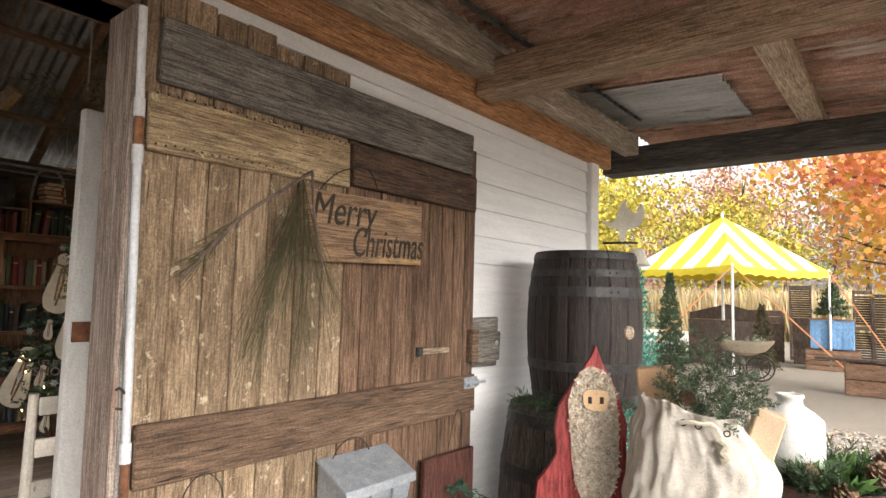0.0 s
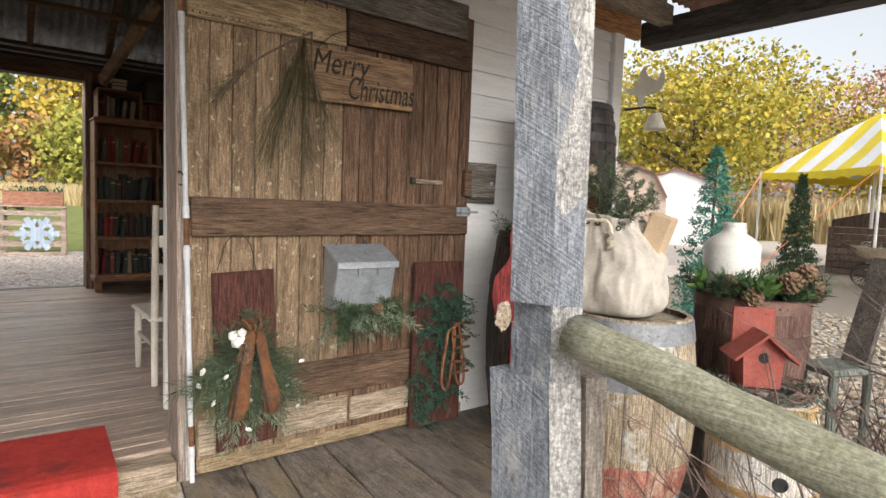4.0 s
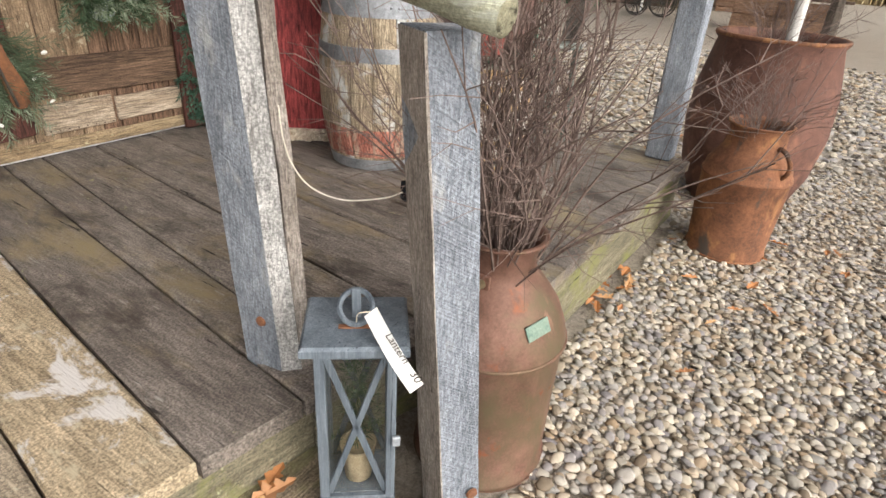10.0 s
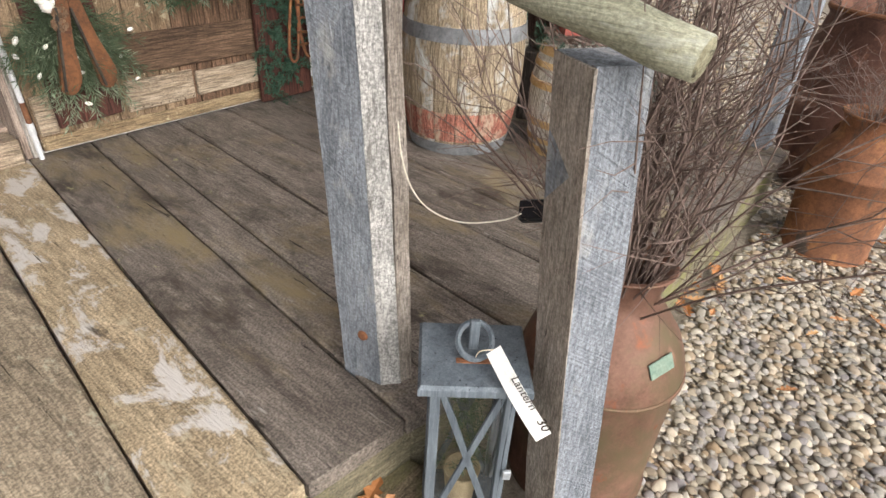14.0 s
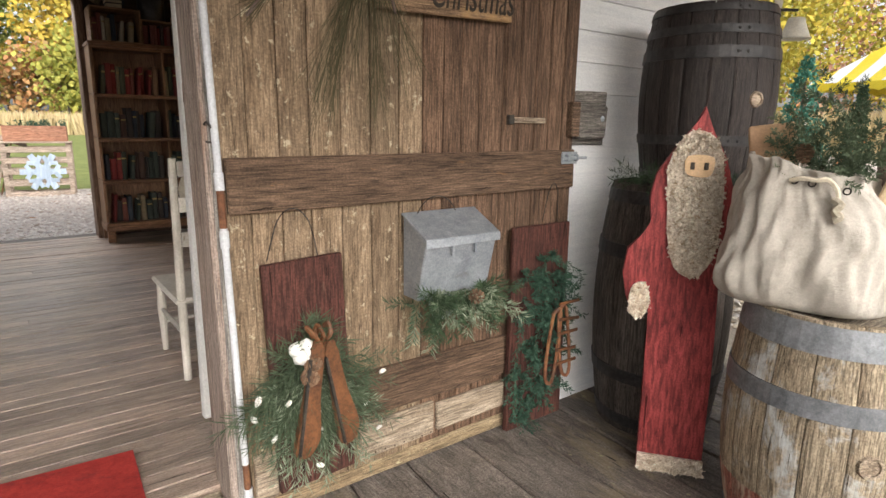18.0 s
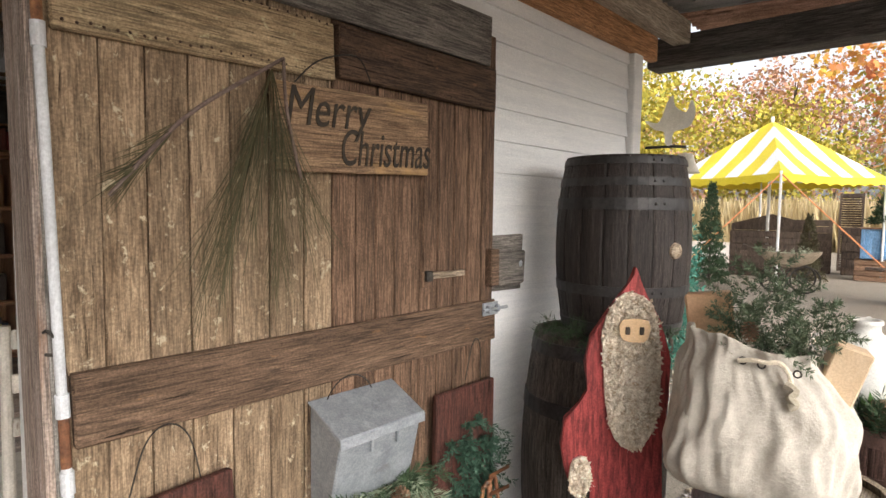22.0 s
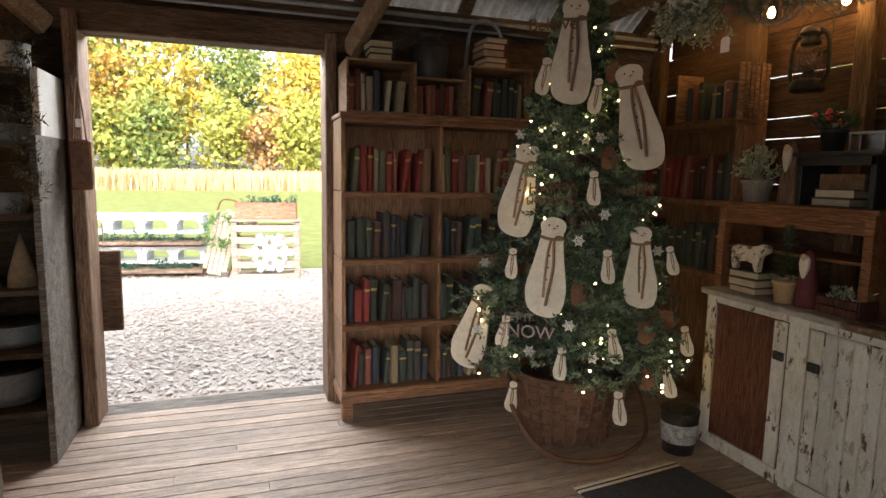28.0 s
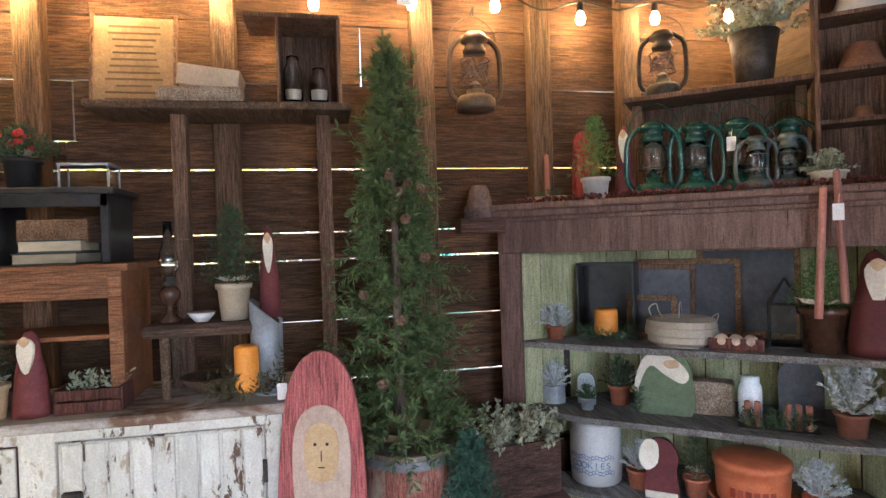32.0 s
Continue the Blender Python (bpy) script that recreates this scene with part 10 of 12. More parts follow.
mid = [bm.verts.new((x, y, 0.55)) for x, y in pl2]
hi = [bm.verts.new((x * 0.985, y * 0.985, 0.735)) for x, y in pl2]
for a, b in ((lo, mid), (mid, hi)):
    for i in range(len(a)):
        bm.faces.new((a[i], a[(i + 1) % len(a)], b[(i + 1) % len(a)], b[i]))
bm.faces.new(lo[::-1]), bm.faces.new(hi)
part("slab", bm, W_LOG, logt)
for x, y, dx, dy in ((-0.22, -0.16, 0.03, -0.12), (0.33, 0.0, 0.05, -0.05), (0.28, 0.2, 0.06, 0.1), (-0.3, 0.2, -0.05, 0.1)):
    part("leg", tube([(x + dx, y + dy, 0.0), (x, y, 0.42)], [0.026, 0.036], 9), W_LOG, logt)
TTOP = F + 0.736
tr_m = T(-0.72, 4.42, TTOP)
bowl = thing("dough_bowl", tr_m, "long brown wooden dough bowl with small trees", "bowl")
part("bowl", lathe([(0.12, 0), (0.20, 0.06), (0.21, 0.09), (0.195, 0.09), (0.15, 0.03), (0, 0.02)], 28, m=Matrix.Diagonal((1.3, 0.7, 1, 1))), W_DOOR_D, bowl, smooth=True)
for dx, gh in ((-0.12, 0.34), (0.06, 0.40)):
    pot_plant("table_fir", T(-0.72 + dx, 4.42, TTOP + 0.03), 0.05, 0.06, MOSS, NEEDLE_C, gh, 0.16, "small bushy fir wrapped in burlap on the table", 50 + int(gh * 100), "pine")
bm = bmesh.new()
for k in range(70):
    u = rx.random()
    p = Vector((-0.62 + 0.42 * u, 4.10 + 0.10 * u, TTOP + 0.02)) if u < 0.8 else Vector((-0.20 + rx.uniform(-0.02, 0.03), 4.16, TTOP - 0.3 * rx.random()))
    sprig(bm, p, p + Vector((rx.uniform(-0.08, 0.08), rx.uniform(-0.10, 0.03), rx.uniform(-0.06, 0.07))), 26, 0.035, 0.002, rx)
solo("cedar_garland", bm, NEEDLE_C, Matrix(), "cedar garland trailing over the log table edge", "garland")
bells = thing("bell_strap", T(0, 0, 0), "leather strap of old sleigh bells draped over the table", "bells")
pts = smooth_line([(-0.40, 4.06, TTOP + 0.02), (-0.28, 4.06, TTOP + 0.03), (-0.21, 4.07, TTOP - 0.08), (-0.24, 4.04, TTOP - 0.22), (-0.33, 4.02, TTOP - 0.24), (-0.38, 4.02, TTOP - 0.14), (-0.34, 4.03, TTOP)], 5)
part("strap", tube(pts, 0.008, 6), BLACK, bells)
for p in pts[::3]:
    b2 = bmesh.new()
    bmesh.ops.create_icosphere(b2, subdivisions=2, radius=0.02, matrix=Matrix.Translation(p + Vector((0, -0.02, 0))))
    part("bell", b2, RUSTY_TIN, bells, smooth=True)
fg = thing("cutout_figure", T(-0.47, 4.20, TTOP) @ Matrix.Rotation(radians(20), 4, "Z"), "red-brown wooden cut-out figure with a walking stick", "figurine")
part("body", outline(closed_curve([(-0.05, 0.0), (0.06, 0.0), (0.06, 0.12), (0.075, 0.18), (0.03, 0.23), (0.0, 0.28), (-0.03, 0.24), (-0.045, 0.18), (-0.04, 0.08)], 4), 0.02, bevel=0.003), surface("rust_red_paint", (0.20, 0.07, 0.05), (0.30, 0.12, 0.08), coord="obj"), fg)
part("beard", outline(closed_curve([(-0.035, 0.235), (0.0, 0.225), (-0.005, 0.17), (-0.035, 0.15), (-0.05, 0.19)], 3), 0.004, m=T(0, -0.0205, 0)), CREAM, fg)
part("stick", tube([(-0.08, -0.01, 0), (-0.055, -0.01, 0.14)], 0.004, 5), TWIG, fg)
tl = thing("tea_light", T(-0.56, 4.06, TTOP + 0.01), "small glowing tea light candle on the table", "candle")
part("cup", lathe([(0.02, 0), (0.022, 0.018), (0, 0.018)], 16), CREAM, tl)
part("flame", lathe([(0, 0.018), (0.006, 0.026), (0, 0.045)], 8), glow("small_flame", (1.0, 0.5, 0.12), 14), tl)

W_DKSHELF = wood("dark_old_shelf", (0.05, 0.036, 0.027), (0.12, 0.088, 0.066), "x", coord="pos", vary=0.1)
ls = thing("dark_shelves", T(0, 0, 0), "tall dark open shelves full of old kitchenware", "shelves")
for z in (0.36, 0.637, 0.928, 1.266, 1.582, 1.905):
    part("shelf", box(-1.95, -0.45, 5.80, 6.25, z - 0.025, z, 0.003), W_DKSHELF, ls)
part("end_board", box(-0.45, -0.42, 5.78, 6.25, F, 1.62, 0.003), W_GREY, ls)
part("end_board", box(-0.45, -0.42, 5.86, 6.25, 1.62, 1.92, 0.003), WHITE_DOOR, ls)
part("end_board", box(-1.97, -1.945, 5.80, 6.25, F, 1.93, 0.003), W_DKSHELF, ls)
part("middle_post", box(-1.2, -1.16, 5.82, 5.86, F, 1.88, 0.003), W_DKSHELF, ls)
for x, r, h in ((-1.02, 0.11, 0.24), (-0.69, 0.075, 0.125)):
    ck = thing("stoneware_crock", T(x, 5.98, 1.906), "plain cream stoneware crock on the top shelf", "crock", "stoneware crocks")
    part("body", lathe([(r * 0.93, 0), (r, 0.01), (r, h * 0.9), (r * 1.06, h * 0.92), (r * 1.06, h), (r * 0.93, h), (r * 0.9, h * 0.1), (0, 0.02)], 28), CREAMPOT, ck, smooth=True)
solo("white_bottle", lathe([(0.04, 0), (0.045, 0.01), (0.045, 0.14), (0.018, 0.2), (0.018, 0.27), (0, 0.27)], 20), STONEWARE, T(-1.22, 5.98, 1.906), "white stoneware bottle on the top shelf", "bottle", smooth=True)
for x, r, h, z in ((-0.85, 0.05, 0.17, 1.906), (-0.55, 0.07, 0.15, 1.906), (-1.45, 0.10, 0.2, 1.906), (-0.60, 0.12, 0.10, 1.583), (-0.95, 0.13, 0.09, 1.583), (-1.5, 0.12, 0.16, 1.583), (-1.35, 0.12, 0.14, 1.267), (-0.62, 0.09, 0.11, 1.267), (-1.0, 0.12, 0.2, 0.929), (-1.5, 0.14, 0.2, 0.929), (-0.62, 0.13, 0.12, 0.638), (-1.1, 0.14, 0.16, 0.638), (-0.65, 0.13, 0.18, 0.361), (-1.1, 0.15, 0.2, 0.361)):
    dk = thing("dark_pot", T(x, 6.0, z), "dark old metal pot with a lid on the shelves", "pot", "dark pots")
    part("pot", lathe([(r * 0.85, 0), (r, h * 0.3), (r, h * 0.82), (r * 1.04, h * 0.84), (r * 1.04, h * 0.87)], 22), IRON if rx.random() < 0.6 else GALV, dk, smooth=True)
    part("lid", lathe([(r * 1.02, h * 0.872), (r * 0.5, h * 0.96), (0.012, h * 0.97), (0.012, h), (0, h)], 22), IRON, dk, smooth=True)
BURLAP = surface("brown_cone_cloth", (0.17, 0.125, 0.075), (0.28, 0.21, 0.13), (40, 40, 40), coord="obj", bump=0.4, rough=0.95)
for x, r, h, z in ((-0.55, 0.06, 0.25, 0.929), (-0.70, 0.06, 0.15, 0.929), (-1.05, 0.12, 0.27, 1.267), (-1.2, 0.08, 0.2, 1.267)):
    solo("cloth_cone", lathe([(r, 0), (r * 0.95, h * 0.2), (r * 0.4, h * 0.7), (0, h)], 16), BURLAP, T(x, 5.92, z), "brown cloth cone tree on the shelf", "cone tree", "cloth cone trees", True)
lan2 = thing("small_wire_lantern", T(-0.80, 5.90, 1.267), "little wire lantern with a glowing candle", "lantern")
part("dish", lathe([(0.06, 0), (0.085, 0.03), (0.08, 0.03), (0, 0.01)], 20), SKIN, lan2)
part("candle", lathe([(0.025, 0.02), (0.025, 0.09), (0, 0.09)], 14), glow("lit_candle_wax", (1.0, 0.45, 0.10), 1.6), lan2)
for k in range(6):
    a = k * math.pi / 3
    part("wire", tube(smooth_line([(0.05 * math.cos(a), 0.05 * math.sin(a), 0.03), (0.05 * math.cos(a), 0.05 * math.sin(a), 0.10), (0, 0, 0.14)], 4), 0.002, 4), IRON, lan2)
bm = bmesh.new()
for k in range(60):
    z = rx.uniform(1.3, 2.05)
    p = Vector((-0.44 + rx.uniform(-0.04, 0.03), 5.78, z))
    sprig(bm, p, p + Vector((rx.uniform(-0.1, 0.06), -rx.uniform(0.0, 0.08), rx.uniform(-0.1, 0.08))), 24, 0.04, 0.002, rx)
solo("dry_garland", bm, NEEDLE_DRY, Matrix(), "dry cedar garland hung on the shelf end", "garland")
bag = thing("leather_pouch", T(-0.335, 6.16, 1.50), "brown leather pouch hung on the door jamb", "bag")
part("pouch", box(-0.05, 0.05, -0.04, 0.0, -0.13, 0.12, 0.01), LEATHER, bag)
part("strap", tube(smooth_line([(-0.03, -0.02, 0.12), (0, -0.02, 0.42), (0.03, -0.02, 0.12)], 4), 0.004, 5), LEATHER, bag)
price_tag(T(-0.33, 6.11, 1.72), 0.025, 0.04)
chest = thing("dark_chest", T(-1.55, 4.55, F), "tall dark wooden chest with a cupboard on it", "chest")
part("body", box(-0.42, 0.30, -0.45, 0.4, 0.0, 0.97, 0.006), W_DKSHELF, chest)
part("top", box(-0.45, 0.33, -0.48, 0.43, 0.97, 1.0, 0.006), W_DKSHELF, chest)
cupb = thing("open_cupboard", T(-1.55, 4.5, F + 1.001), "small pine cupboard with its door open", "cupboard")
part("door", box(0.14, 0.16, -0.42, 0.02, 0.02, 0.95, 0.003), W_OTABLE, cupb)
part("body", box(-0.4, -0.1, -0.25, 0.2, 0, 1.0, 0.004), W_DKSHELF, cupb)
pic = part("painted_panel", box(0.161, 0.168, -0.30, -0.12, 0.03, 0.38, 0.001), W_CRATE, cupb)
part("painted_figure", outline(closed_curve([(-0.05, 0), (0.05, 0), (0.04, 0.15), (0.0, 0.28), (-0.04, 0.15)], 3), 0.003, m=T(0.172, -0.21, 0.06) @ Matrix.Rotation(radians(90), 4, "Z")), MAROON, pic)
pot_plant("dark_fir", T(-1.05, 5.2, F), 0.12, 0.75, W_DKSHELF, NEEDLE_C, 1.1, 0.26, "tall dark fir in a wooden tub by the shelves", 60, "pine", False)
bm = bmesh.new()
for k in range(24):
    p = Vector((rx.uniform(0.42, 0.62), 2.9 + rx.uniform(-0.15, 0.15), 2.15 + rx.uniform(-0.3, 0.2)))
    sprig(bm, p, p + Vector((rx.uniform(-0.2, 0.1), rx.uniform(-0.15, 0.1), rx.uniform(-0.2, 0.1))), 40, 0.09, 0.0013, rx, 1.2)
for v in bm.verts:
    v.co.x += 0.45
solo("hanging_pine_bough", bm, NEEDLE_DRY, Matrix(), "long-needled dry pine bough hung from a rafter by the door", "branch")
stick("hanging_twine", (0.98, 2.9, 2.2), (0.98, 2.9, 3.0), 0.006, 0.006, ROPE, "twine holding the pine bough")


# ---- outdoors: yard, trees, tent and the things under it ----
import numpy as np


def palette(name, stops, rough=0.75, spec=0.25, island=True, noise=0.25):
    """A colour for each leaf or stone, from a row of colours, with a broad drift over the place."""
    mat = bpy.data.materials.new(name)
    mat.use_nodes = True
    nt = mat.node_tree
    geo = nt.nodes.new("ShaderNodeNewGeometry")
    n = noise_node(nt, geo.outputs["Position"], 0.45, 3, 0.6)
    r = geo.outputs["Random Per Island"] if island else nt.nodes.new("ShaderNodeObjectInfo").outputs["Random"]
    f = math_node(nt, "ADD", math_node(nt, "MULTIPLY", r, 1 - noise), math_node(nt, "MULTIPLY", n, noise))
    k = len(stops)
    col = ramp_node(nt, [(0.08 + 0.84 * i / (k - 1), c) for i, c in enumerate(stops)], f)
    fine = noise_node(nt, geo.outputs["Position"], 60.0, 4, 0.65)
    tone = math_node(nt, "MULTIPLY_ADD", fine, 0.7)
    nt.nodes[-1].inputs[2].default_value = 0.65
    col = mix_node(nt, 1.0, col, tone, "MULTIPLY")
    b = nt.nodes["Principled BSDF"]
    nt.links.new(col, b.inputs["Base Color"])
    b.inputs["Roughness"].default_value, b.inputs["Specular IOR Level"].default_value = rough, spec
    return mat


def mesh_from(name, verts, faces, mat, smooth=False):
    me = bpy.data.meshes.new(name)
    me.from_pydata(verts, [], faces)
    me.materials.append(mat)
    if smooth:
        me.shade_smooth()
    return me


LEAF_SHAPE = np.array([(0, 0), (0.5, 0.28), (0.34, 0.5), (0.62, 0.8), (0.16, 0.72), (0, 1.12), (-0.16, 0.72), (-0.62, 0.8), (-0.34, 0.5), (-0.5, 0.28)])
KITE = np.array([(0, 0), (0.42, 0.45), (0, 1), (-0.42, 0.45)])


def leaves(name, points, size, mat, rng, shape=KITE, droop=0.3, vary=0.45):
    """Many separate leaves, each at its own place and turn."""
    p = np.asarray(points)
    n, k = len(p), len(shape)
    d = rng.normal(size=(n, 3))
    d[:, 2] -= droop
    d /= np.linalg.norm(d, axis=1)[:, None]
    e = np.cross(d, rng.normal(size=(n, 3)))
    e /= np.linalg.norm(e, axis=1)[:, None] + 1e-9
    s = size * (1 - vary + 2 * vary * rng.random(n))
    v = p[:, None, :] + s[:, None, None] * (shape[None, :, 0:1] * e[:, None, :] + shape[None, :, 1:2] * d[:, None, :])
    return mesh_from(name, v.reshape(-1, 3).tolist(), np.arange(n * k).reshape(n, k).tolist(), mat)


def crown_points(rng, centre, radii, clumps, per, spread):
    """Leaf places in uneven clumps, thicker towards the crown's outside."""
    out = []
    for _ in range(clumps):
        d = rng.normal(size=3)
        d /= np.linalg.norm(d)
        c = np.array(centre) + d * np.array(radii) * rng.uniform(0.35, 1.0)
        out.append(c + rng.normal(size=(per, 3)) * spread * rng.uniform(0.5, 1.2) * np.array((1, 1, 0.65)))
    return np.concatenate(out)


BARK = surface("tree_bark", (0.05, 0.04, 0.033), (0.15, 0.125, 0.10), (9, 9, 3), rough=0.95, bump=0.8, dist=0.02, vary=0.15, coord="obj")


def limbs(rng, h, r, reach, n, base=0.35):
    """A trunk and its limbs as one tapered growth."""
    bm = tube(smooth_line([(0, 0, -0.1), (0.1 * reach * rng.uniform(-0.3, 0.3), 0, h * 0.4), (0.12 * reach * rng.uniform(-1, 1), 0.1 * reach * rng.uniform(-1, 1), h * 0.95)], 5), [r * (1.15 - 1.0 * i / 10) for i in range(11)], 8)
    for i in range(n):
        a, z0 = rng.uniform(0, 2 * math.pi), h * rng.uniform(base, 0.85)
        l = reach * rng.uniform(0.5, 1.0)
        dx, dy = math.cos(a) * l, math.sin(a) * l
        pts = smooth_line([(0, 0, z0), (dx * 0.45, dy * 0.45, z0 + l * 0.25), (dx, dy, z0 + l * rng.uniform(0.25, 0.6))], 4)
        tube(pts, [r * 0.42 * (1 - 0.1 * k) for k in range(len(pts))], 6, bm)
    return bm


def broad_tree(name, x, y, z, h, crown_z, radii, leaf, clumps, per, size, mat, seed, label, group="", shape=KITE, trunk=0.2, spread=0.6):
    rng = np.random.default_rng(seed)
    ob = thing(name, T(x, y, z), label, "tree", group)
    part("trunk", limbs(rng, h, trunk, max(radii[:2]) * 0.8, 9), BARK, ob)
    part("crown", leaves("crown", crown_points(rng, (0, 0, crown_z), radii, clumps, per, spread), size, mat, rng, shape), None, ob)
    return ob


MAPLE = palette("autumn_maple_leaves", [(0.14, 0.28, 0.04), (0.42, 0.44, 0.07), (0.72, 0.46, 0.08), (0.72, 0.30, 0.10), (0.66, 0.16, 0.12), (0.66, 0.22, 0.18)], noise=0.8)
OAKLEAF = palette("yellow_green_oak_leaves", [(0.14, 0.16, 0.03), (0.32, 0.30, 0.05), (0.50, 0.40, 0.06), (0.40, 0.22, 0.05)], noise=0.5)
WOODS_PINK = palette("brown_autumn_leaves", [(0.18, 0.18, 0.09), (0.42, 0.25, 0.15), (0.50, 0.24, 0.18), (0.50, 0.30, 0.14), (0.32, 0.18, 0.13)], noise=0.5)
WOODS = [palette("autumn_leaves_" + n, [tuple(0.86 * c + 0.032 for c in q) for q in s], noise=0.45) for n, s in (
    ("yellow", [(0.24, 0.22, 0.02), (0.52, 0.38, 0.03), (0.62, 0.42, 0.05), (0.22, 0.26, 0.04)]),
    ("green", [(0.05, 0.11, 0.02), (0.13, 0.20, 0.03), (0.26, 0.28, 0.05), (0.08, 0.15, 0.03)]),
    ("gold", [(0.32, 0.20, 0.02), (0.60, 0.36, 0.04), (0.52, 0.30, 0.06), (0.30, 0.26, 0.04)]),
    ("lime", [(0.12, 0.17, 0.02), (0.30, 0.32, 0.04), (0.44, 0.40, 0.06), (0.16, 0.22, 0.04)]),
    ("russet", [(0.30, 0.13, 0.03), (0.50, 0.22, 0.08), (0.44, 0.28, 0.10), (0.24, 0.20, 0.05)]))]

# the woods north of the lawn
rnd = random.Random(77)
xs = [-31 + 4.1 * i for i in range(16)]
for row, (ty, hh) in enumerate(((62, 10.0), (68, 16.0), (75, 21.0))):
    for i, tx in enumerate(xs):
        h = hh * rnd.uniform(0.85, 1.12)
        px, py = tx + rnd.uniform(-1.5, 1.5) + 2 * (row % 2), ty + rnd.uniform(-1.5, 1.5)
        kind = rnd.choice((0, 0, 1, 1, 2, 3, 3)) if row else rnd.choice((0, 1, 1, 3, 3, 4))
        low = 0.5 if row == 0 else 0.55
        broad_tree("autumn_tree", px, py, -0.06, h * 0.8, h * low, (2.8 + 0.6 * row, 2.4, h * 0.48), None, 62 + 22 * row, 26, 0.42, WOODS[kind], 300 + row * 40 + i,
                   "tall autumn tree with %s foliage at the edge of the woods" % ("yellow", "green", "golden", "yellow-green", "russet")[kind], "north woods", trunk=0.16, spread=0.75)
# woods and a field south-east
for i in range(17):
    a = radians(-6 + 2.9 * i + rnd.uniform(-0.6, 0.6))
    d = 52 + 9 * (i % 3) + rnd.uniform(-2, 2)
    h = 13.5 * d / 55 * rnd.uniform(0.9, 1.15)
    mt, cl = (WOODS_PINK, "brown and pink") if rnd.random() < 0.75 else (WOODS[3], "yellow-green")
    broad_tree("autumn_tree", d * math.cos(a), d * math.sin(a), -0.33, h * 0.85, h * 0.56, (3.8, 3.8, h * 0.44), None, 100, 26, 0.30, mt, 500 + i, "tall autumn tree with %s foliage beyond the field" % cl, "far woods", trunk=0.22, spread=0.8)
broad_tree("oak_tree", 29.0, 15.5, -0.33, 8.0, 6.2, (7.2, 7.0, 3.7), None, 330, 48, 0.20, OAKLEAF, 21, "broad oak tree with yellow-green autumn foliage", trunk=0.36, spread=0.75)
broad_tree("oak_tree", 36.0, 8.5, -0.33, 6.5, 4.9, (4.2, 4.0, 3.2), None, 170, 46, 0.20, OAKLEAF, 22, "smaller oak tree with yellow-green autumn foliage", trunk=0.22, spread=0.65)
broad_tree("maple_tree", 12.9, -0.5, -0.33, 4.9, 4.0, (3.05, 3.05, 2.3), None, 230, 42, 0.105, MAPLE, 23, "maple tree in red, orange and yellow autumn leaf", shape=LEAF_SHAPE, trunk=0.12, spread=0.34)

# tall dry grass: a band behind the lawn and a field beyond the tent
DRY = palette("tall_dry_grass", [(0.34, 0.25, 0.12), (0.52, 0.41, 0.22), (0.60, 0.49, 0.29), (0.40, 0.30, 0.17)], noise=0.4)


def grass_band(name, x0, x1, y0, y1, z, h, n, seed, label, width=0.05):
    rng = np.random.default_rng(seed)
    p = np.stack([rng.uniform(x0, x1, n), rng.uniform(y0, y1, n), np.full(n, z)], 1)
    hh = h * rng.uniform(0.6, 1.1, n)
    lean = rng.normal(size=(n, 2)) * 0.14
    a = rng.uniform(0, math.pi, n)
    w = np.stack([np.cos(a), np.sin(a), np.zeros(n)], 1) * width
    top = p + np.stack([lean[:, 0] * hh, lean[:, 1] * hh, hh], 1)
    mid = p * 0.45 + top * 0.55
    v = np.stack([p - w * 0.5, p + w * 0.5, mid + w, top, mid - w], 1)
    ob = new(name, mesh_from(name, v.reshape(-1, 3).tolist(), np.arange(n * 5).reshape(n, 5).tolist(), DRY))
    return tagged(ob, label, "grass", "", "stuff")


grass_band("tall_dry_grass", -24, 26, 51.5, 55, -0.06, 1.65, 20000, 5, "band of tall dry tan grass behind the lawn", 0.06)
grass_band("tall_dry_grass", 31, 36, -6, 26, -0.33, 2.45, 16000, 6, "field of tall dry tan grass beyond the tent", 0.05)

# ---- striped pole tent ----
TENT_Y = surface("yellow_tent_vinyl", (0.78, 0.60, 0.03), (0.85, 0.68, 0.06), (1.5, 1.5, 1.5), rough=0.45, bump=0.05, vary=0.02, stain=0.08)
TENT_W = surface("white_tent_vinyl", (0.80, 0.81, 0.83), (0.88, 0.88, 0.89), (1.5, 1.5, 1.5), rough=0.45, bump=0.05, vary=0.02, stain=0.05)
ORANGE_ROPE = surface("orange_rope", (0.72, 0.26, 0.10), (0.85, 0.40, 0.20), (60, 60, 60), bump=0.2)
POLE_W = surface("white_pole_paint", (0.72, 0.72, 0.70), (0.85, 0.85, 0.83), (3, 3, 3), rough=0.4, bump=0.05)
tent = thing("pole_tent", T(18.1, 4.5, -0.325) @ Matrix.Rotation(radians(18), 4, "Z"), "yellow and white striped pole tent with a scalloped edge", "tent")
HD, EAVE, PEAK, VAL = 2.6, 2.66, 4.20, 0.22
corner = [Vector((HD * math.cos(math.pi / 2 * k + math.pi), HD * math.sin(math.pi / 2 * k + math.pi), EAVE)) for k in range(4)]
apex = Vector((0, 0, PEAK))
STR = 9
